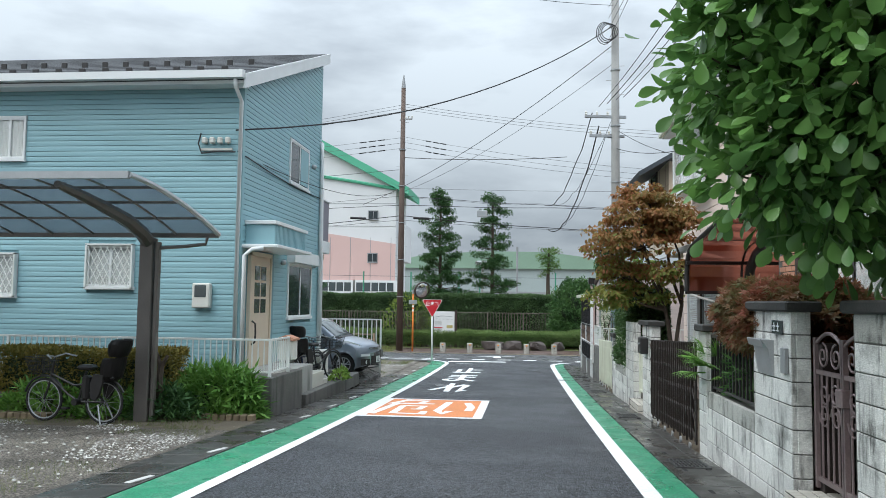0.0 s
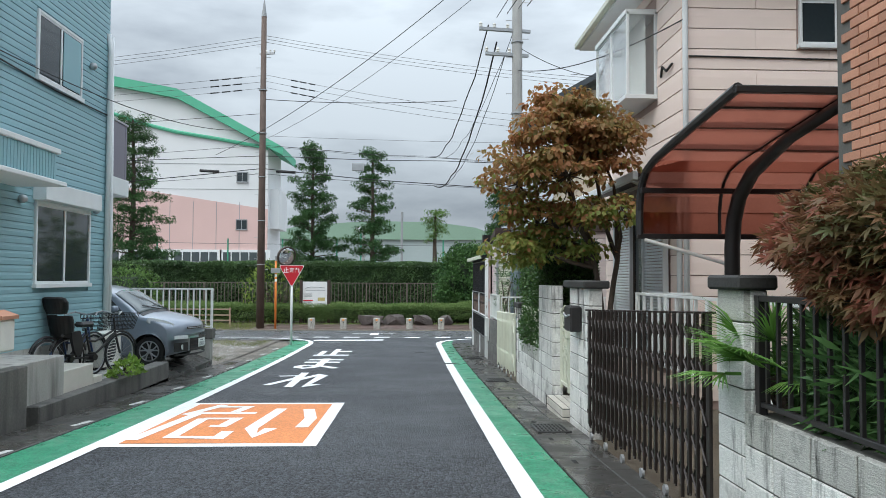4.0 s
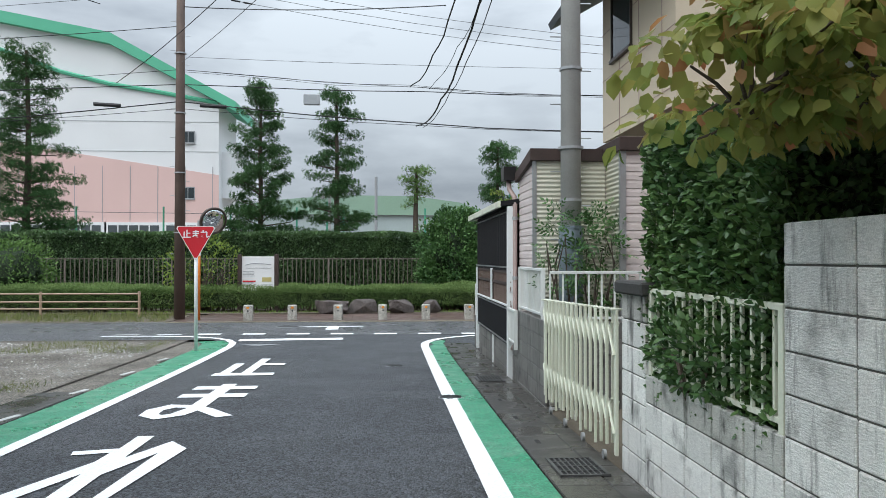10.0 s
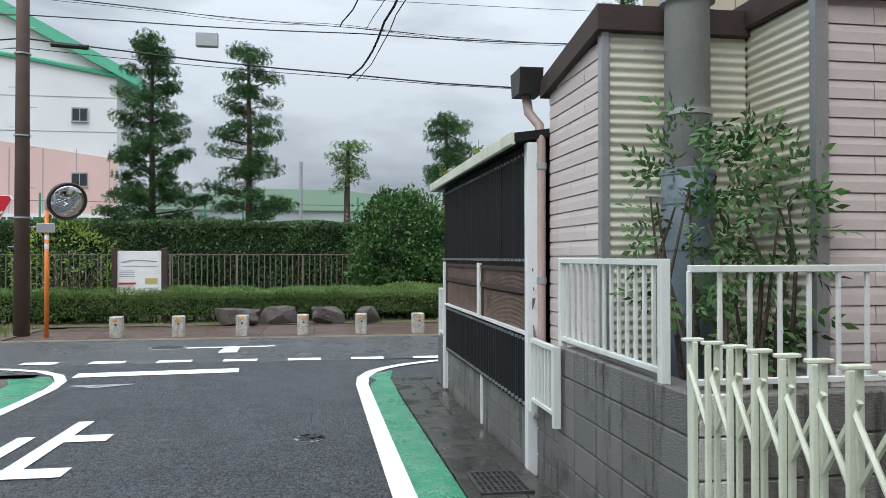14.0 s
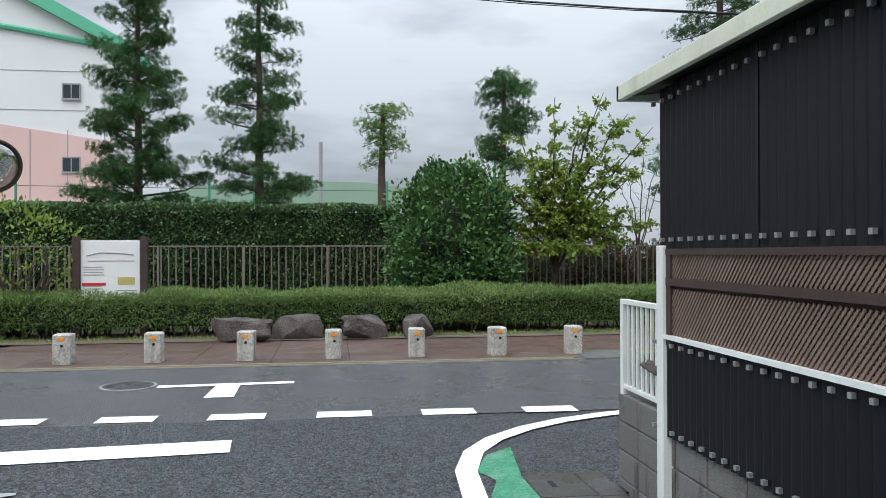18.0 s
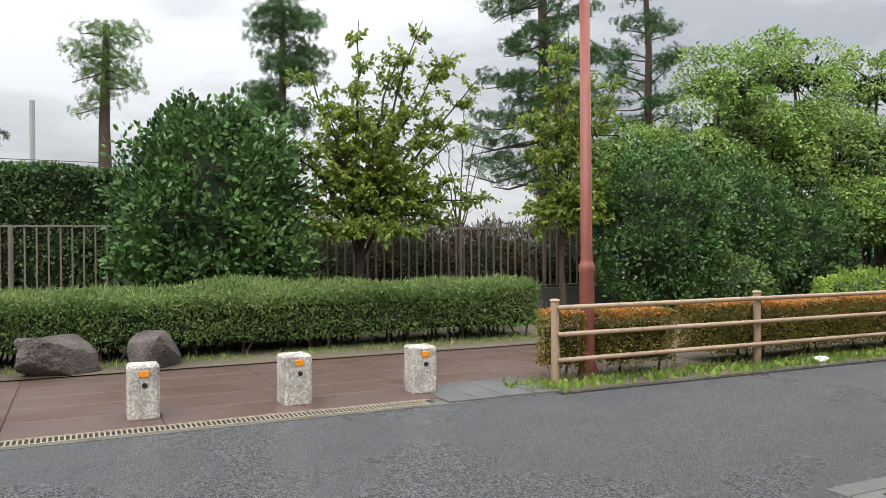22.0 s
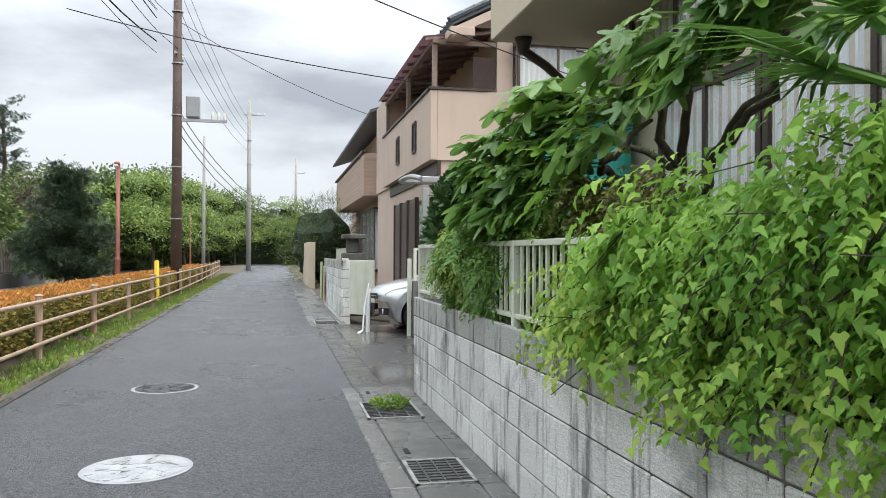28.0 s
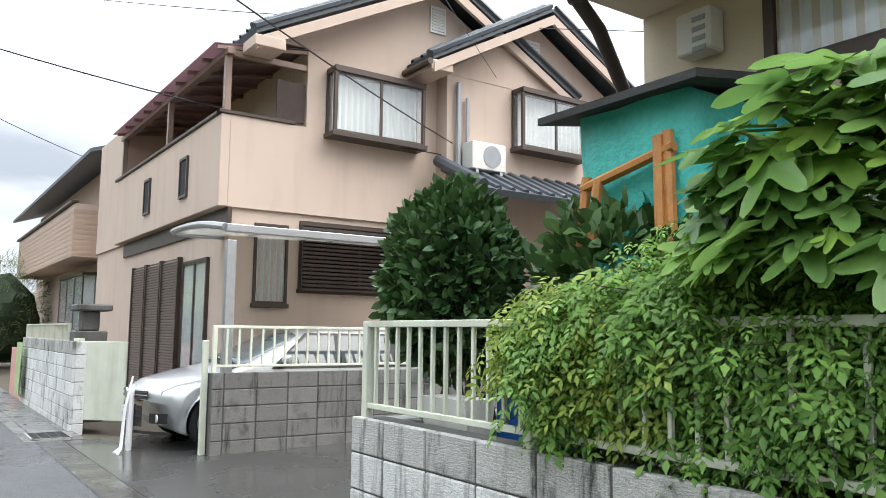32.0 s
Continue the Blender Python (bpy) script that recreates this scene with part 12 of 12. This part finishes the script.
for x in (23.9, 26.3):
    # Dark slab on the solid parapet paints the shade of an opening.
    bm = B()
    box(bm, x, x + 0.35, 31.1, 31.12, 2.75, 3.35)
    part("slot_opening", bm, M_DARK, hb, "narrow dark panel for an unlit opening in the balcony wall")
    bm = B()
    for a, b, c, d in ((x - 0.04, x, 2.7, 3.4), (x + 0.35, x + 0.39, 2.7, 3.4), (x, x + 0.35, 3.35, 3.4), (x, x + 0.35, 2.7, 2.75)):
        box(bm, a, b, 31.09, 31.14, c, d)
    part("slot_frame", bm, M_BRONZE, hb)
M_FRAME2 = mat("tan_aluminium", (0.27, 0.19, 0.15), 0.45, 0.1, 4, 40, 0.05, metal=0.3)
for x in (BX + 0.08, 25.5, 29.1):
    bm = B()
    box(bm, x - 0.05, x + 0.05, 30.95, 31.05, 3.84, 4.78, 0.005)
    part("balcony_post", bm, M_FRAME2, hb)
bm = B()
box(bm, BX - 0.05, 29.3, 30.94, 31.06, 4.72, 4.82, 0.005)
box(bm, BX + 0.03, BX + 0.12, 29.6, 31.05, 4.72, 4.82, 0.005)
part("balcony_beam", bm, M_FRAME2, hb)
for k in range(10):
    bm = B()
    x = BX + 0.05 + 0.74 * k
    prism(bm, [(29.4, 5.05), (31.2, 4.78), (31.2, 4.84), (29.4, 5.11)], "x", x - 0.03, x + 0.03)
    part("rafter", bm, M_FRAME2, hb)
bm = B()
prism(bm, [(29.4, 5.12), (31.25, 4.85), (31.25, 4.86), (29.4, 5.13)], "x", BX, 29.3)
part("balcony_roof", bm, mat("violet_polycarbonate", (0.33, 0.22, 0.24), 0.3, 0.1, 2, 30, 0.05, trans=0.45, sub=0.3), hb, "brownish translucent balcony roof")
bm = B()
box(bm, BX + 0.05, BX + 0.08, 29.72, 30.2, 3.84, 4.5)
part("mesh_screen", bm, M_WOOD_DARK, hb)
# ground floor: shutters, door, carport
bm = B()
box(bm, BX - 0.02, 29, 30.88, 30.95, 2.05, 2.35, 0.01)
part("fascia", bm, M_BRONZE, hb)
for a, b in ((24.6, 25.7), (25.75, 26.8), (26.85, 27.9)):
    sh = thing("brown_shutter", ((a + b) / 2, 30.95, -0.9), "closed brown louvred sliding shutter", "shutter", "brown louvred shutters")
    bm = B()
    for u in (a, b - 0.05):
        box(bm, u, u + 0.05, 30.93, 31.0, -0.9, 1.75)
    part("frame", bm, M_BRONZE, sh)
    sl = B()
    prism(sl, [(-0.012, 0.0), (0.012, 0.022), (0.012, 0.042), (-0.012, 0.02)], "x", -(b - a) / 2, (b - a) / 2)
    me = bpy.data.meshes.new("slat")
    bmesh.ops.rotate(sl, verts=sl.verts, matrix=Matrix.Rotation(math.pi, 3, "Z"))
    sl.to_mesh(me)
    sl.free()
    me.materials.append(mat("brown_grey_slat", (0.17, 0.125, 0.105), 0.5, 0.1, 4, 40, 0.05))
    for k in range(52):
        piece("slat", me, pose((a + b) / 2, 30.96, -0.88 + 0.05 * k), sh)
    bm = B()
    box(bm, a, b, 30.91, 30.92, -0.9, 1.75)
    part("backing", bm, M_BRONZE, sh)
window("window_16", "x", 30.92, 1, 23.2, 24.4, -0.8, 1.6, M_BRONZE, "brown-framed sliding glass door", 2, curtain=True)
window("window_17", "y", BX + 0.05, -1, 29.98, 30.45, 0.9, 2.1, M_BRONZE, "narrow brown ground-floor window", 1, curtain=True)
window("window_18", "y", BX + 0.05, -1, 27.6, 29.7, 1.15, 2.2, M_BRONZE, "window behind brown horizontal slats", 2, curtain=False)
lvb = thing("slat_screen", (BX - 0.05, 28.6, 1.1), "brown horizontal slat screen over a window", "screen")
for k in range(17):
    bm = B()
    box(bm, BX - 0.09, BX - 0.06, 27.55, 29.75, 1.12 + 0.065 * k, 1.16 + 0.065 * k)
    part("slat", bm, M_BRONZE, lvb)
c3 = thing("driveway_carport", (21.5, 30.5, -1.0), "pale aluminium carport with a curved translucent roof", "carport")
for a, b in zip(np.linspace(20.3, 22.6, 6), np.linspace(20.3, 22.6, 6)[1:]):
    za, zb_ = 1.62 + 0.30 * math.sin(math.pi * (a - 19.6) / 5.2), 1.62 + 0.30 * math.sin(math.pi * (b - 19.6) / 5.2)
    bm = B()
    quad(bm, (a, 28.0, za), (b, 28.0, zb_), (b, 31.65, zb_), (a, 31.65, za))
    bmesh.ops.solidify(bm, geom=bm.faces[:], thickness=0.008)
    part("panel", bm, M_POLYPALE, c3)
for y in (28.0, 29.3, 30.6, 31.65):
    bm = B()
    tube(bm, [(x, y, 1.64 + 0.30 * math.sin(math.pi * (x - 19.6) / 5.2)) for x in np.linspace(20.3, 22.6, 10)], 0.05 if y > 31 else 0.03, 8)
    part("rafter", bm, M_GALV, c3)
for x in (20.3, 22.6):
    bm = B()
    z = 1.64 + 0.30 * math.sin(math.pi * (x - 19.6) / 5.2)
    box(bm, x - 0.05, x + 0.05, 28.0, 31.65, z - 0.06, z + 0.04, 0.01)
    part("beam", bm, M_GALV, c3)
for y in (28.6, 31.58):
    bm = B()
    box(bm, 20.24, 20.34, y - 0.06, y + 0.06, -1.0, 1.6, 0.008)
    part("post", bm, M_GALV, c3)

# ---- low wall, fence, car and gate of the driveway
block_wall("wall_20", "y", 19.98, 24.0, 31.84, -0.02, 0.2, "dark wet concrete block wall between two driveways", z0=-1.0, grimy=9)
wf2 = thing("wall_fence", (20.08, 28, 0.0), "cream metal fence on the driveway wall", "fence", "fences on walls")
bar_fence(wf2, "y", 20.08, 24.0, 31.8, 0.04, 0.54, 0.15, M_CREAM_METAL, (31.8, 29.6, 27.0), bar_r=0.013)
gp3 = thing("gate_post", (20.14, 31.88, -1.0), "white steel gate post", "gate post", "gate posts")
bm = B()
box(bm, 20.12, 20.18, 31.85, 31.92, -1.0, 0.36, 0.006)
part("shaft", bm, M_CREAM_METAL, gp3)
wagon = [(0.0, 0.60, "b"), (0.04, 0.72, "b"), (0.2, 0.82, "b"), (0.55, 0.91, "b"), (0.95, 0.99, "b"), (1.10, 1.03, "w"), (2.0, 1.46, "w"), (2.4, 1.53, "r"), (3.4, 1.53, "r"), (4.2, 1.44, "r"), (4.55, 1.05, "r"), (4.65, 0.6, "r")]
car("silver estate car parked nose-out under the carport", (21.33, 32.46, -0.97), -90, 4.65, 1.75, 1.55, wagon, 0.98, M_CAR_SILVER, [(1.6, 2.5, 2.1, 2.5), (2.58, 3.4, 2.58, 3.35), (3.48, 4.1, 3.48, 3.95)], [(0.85, 0.32), (3.6, 0.32)],
    (0.42, ((0.06, 0.70, 0.06), (0.78, 0.86, 0.07)), 0.22, (0.66, 0.38, 0.10, 0.06), False, None, (0.60, 0.70)))
wg = thing("white_gate", (23.5, 32.4, -1.0), "open white sheet-metal gate panel", "gate")
bm = B()
box(bm, -0.37, 0.37, -0.02, 0.02, 0.16, 1.3, 0.006)
bmesh.ops.transform(bm, matrix=pose(23.14, 32.40, -1.0, 0, 0, 43), verts=bm.verts)
part("panel", bm, M_CREAM_METAL, wg)
bm = B()
box(bm, -0.06, 0.06, -0.05, 0.05, 0.0, 1.34, 0.006)
bmesh.ops.transform(bm, matrix=pose(23.46, 32.70, -1.0, 0, 0, 43), verts=bm.verts)
part("post", bm, M_CREAM_METAL, wg)
ch2 = thing("chain_stand", (20.98, 32.5, -1.0), "white chain draped from a short stand", "chain")
bm = B()
tube(bm, [(21.03, 32.5, -1.0), (21.08, 32.48, -0.2)], 0.04, 8)
for k in range(3):
    tube(bm, [(21.06, 32.48, -0.1), (21.01 + 0.03 * k, 32.56, -0.5), (20.93 + 0.04 * k, 32.6, -0.95), (20.68 + 0.1 * k, 32.7, -0.985)], 0.012, 5)
part("chain", bm, M_SIGN_WHITE, ch2)
w = block_wall("wall_21", "x", 32.8, 23.35, 29.0, 0.3, 0.2, "concrete block wall along the gutter", sign=1)
end_blocks(w, "x", 23.36, 32.6, 32.8, -1.0, 0.3)
sp = thing("stone_lantern", (23.8, 32.5, 0.3), "grey stone pier with flat cap", "stone pier")
bm = B()
box(bm, 23.5, 24.0, 32.3, 32.75, -0.9, 0.45, 0.02)
box(bm, 23.6, 23.9, 32.4, 32.65, 0.45, 0.75, 0.02)
box(bm, 23.45, 24.05, 32.25, 32.75, 0.75, 0.85, 0.02)
part("pier", bm, M_CONC_DARK, sp)
gc = thing("green_cloth", (28.6, 32.85, -1.0), "pale green cloth hung on the wall", "cloth")
v, f = [], []
for j in range(7):
    for i in range(9):
        v.append((28.1 + 0.1 * i, 32.9 + 0.03 * math.sin(i * 1.9 + j * 0.3), 0.2 - 0.17 * j))
for j in range(6):
    for i in range(8):
        f.append((j * 9 + i, j * 9 + i + 1, j * 9 + i + 10, j * 9 + i + 9))
raw("cloth", v, f, mat("pale_green_cloth", (0.42, 0.52, 0.27), 0.9, 0.15, 6, 60, 0.2), gc, smooth=True)
pb = thing("pink_board", (30.0, 32.85, -1.0), "faded pink board leaning at the wall", "board")
bm = B()
box(bm, 29.2, 31.2, 32.7, 32.76, -1.0, 0.05)
part("board", bm, mat("faded_pink", (0.62, 0.33, 0.28), 0.8, 0.15, 4, 50, 0.1), pb)
bm = B()
box(bm, 40, 48, 32.5, 32.8, -1.1, 0.9, 0.01)
part("wall_22", bm, M_CREAM, None, "plain cream garden wall down the street", "structure")
hw = thing("wall_fence", (31, 32.2, 0.0), "white metal fence of the next house", "fence", "fences on walls")
bar_fence(hw, "x", 31.9, 29.2, 36, -0.1, 0.6, 0.15, M_CREAM_METAL, (29.2, 32, 36), bar_r=0.013)

# ---- tan sided house further on
hc = thing("tan_house", (38, 27, -1.0), "two-storey tan sided house with a projecting balcony", "house")
bm = B()
box(bm, 33.5, 50, 20, 30.0, -1.1, 5.4)
wc = part("wall", bm, M_BEIGE, hc)
boards(wc, "y", 33.49, -1, 20, 30.0, -1.0, 5.3, 0.16, mat("tan_siding", (0.47, 0.34, 0.26), 0.7, 0.06, 1, 60, 0.2, rand=0.04), gap=0.012)
bm = B()
box(bm, 35.2, 48, 30.0, 31.0, 2.55, 4.1, 0.01)
bc = part("balcony", bm, M_BEIGE, hc)
boards(bc, "x", 31.0, 1, 35.2, 48, 2.6, 4.1, 0.15, bpy.data.materials["tan_siding"], gap=0.012)
boards(bc, "y", 35.2, -1, 30.0, 31.0, 2.6, 4.1, 0.15, bpy.data.materials["tan_siding"], gap=0.012)
bm = B()
box(bm, 35.15, 48.1, 30.9, 31.1, 4.12, 4.2, 0.01)
part("coping", bm, M_BRONZE, hc)
bm = B()
prism(bm, [(31.0, 5.25), (25, 7.3), (18.5, 5.3), (18.5, 5.4), (25, 7.42), (31.0, 5.36)], "x", 33.3, 51)
part("roof", bm, M_ROOF_DARK, hc, "dark grey tiled roof")
window("window_19", "x", 30.0, 1, 36, 40, -0.2, 2.1, M_BRONZE, "large ground-floor bay window", 3, parent=hc, bay=0.5)
window("window_20", "y", 33.48, -1, 27.6, 28.4, 3.6, 4.8, M_BRONZE, "upstairs window of the tan house", 2, parent=hc)
bm = B()
tube(bm, [(34.9, 30.1, 5.2), (34.9, 30.1, -0.9)], 0.06, 8)
part("downpipe", bm, M_BEIGE, hc)
bm = B()
box(bm, 33.46, 33.5, 28.6, 29.5, -0.9, 1.9)
part("entrance_door", bm, M_WOOD_DARK, hc)
bm = B()
box(bm, 55, 120, 26, 26.3, -1.1, 3.4)
box(bm, 29.5, 33.4, 18, 18.2, -1.1, 5)
part("wall_23", bm, M_BEIGE, None, "plain far walls closing the street", "structure")
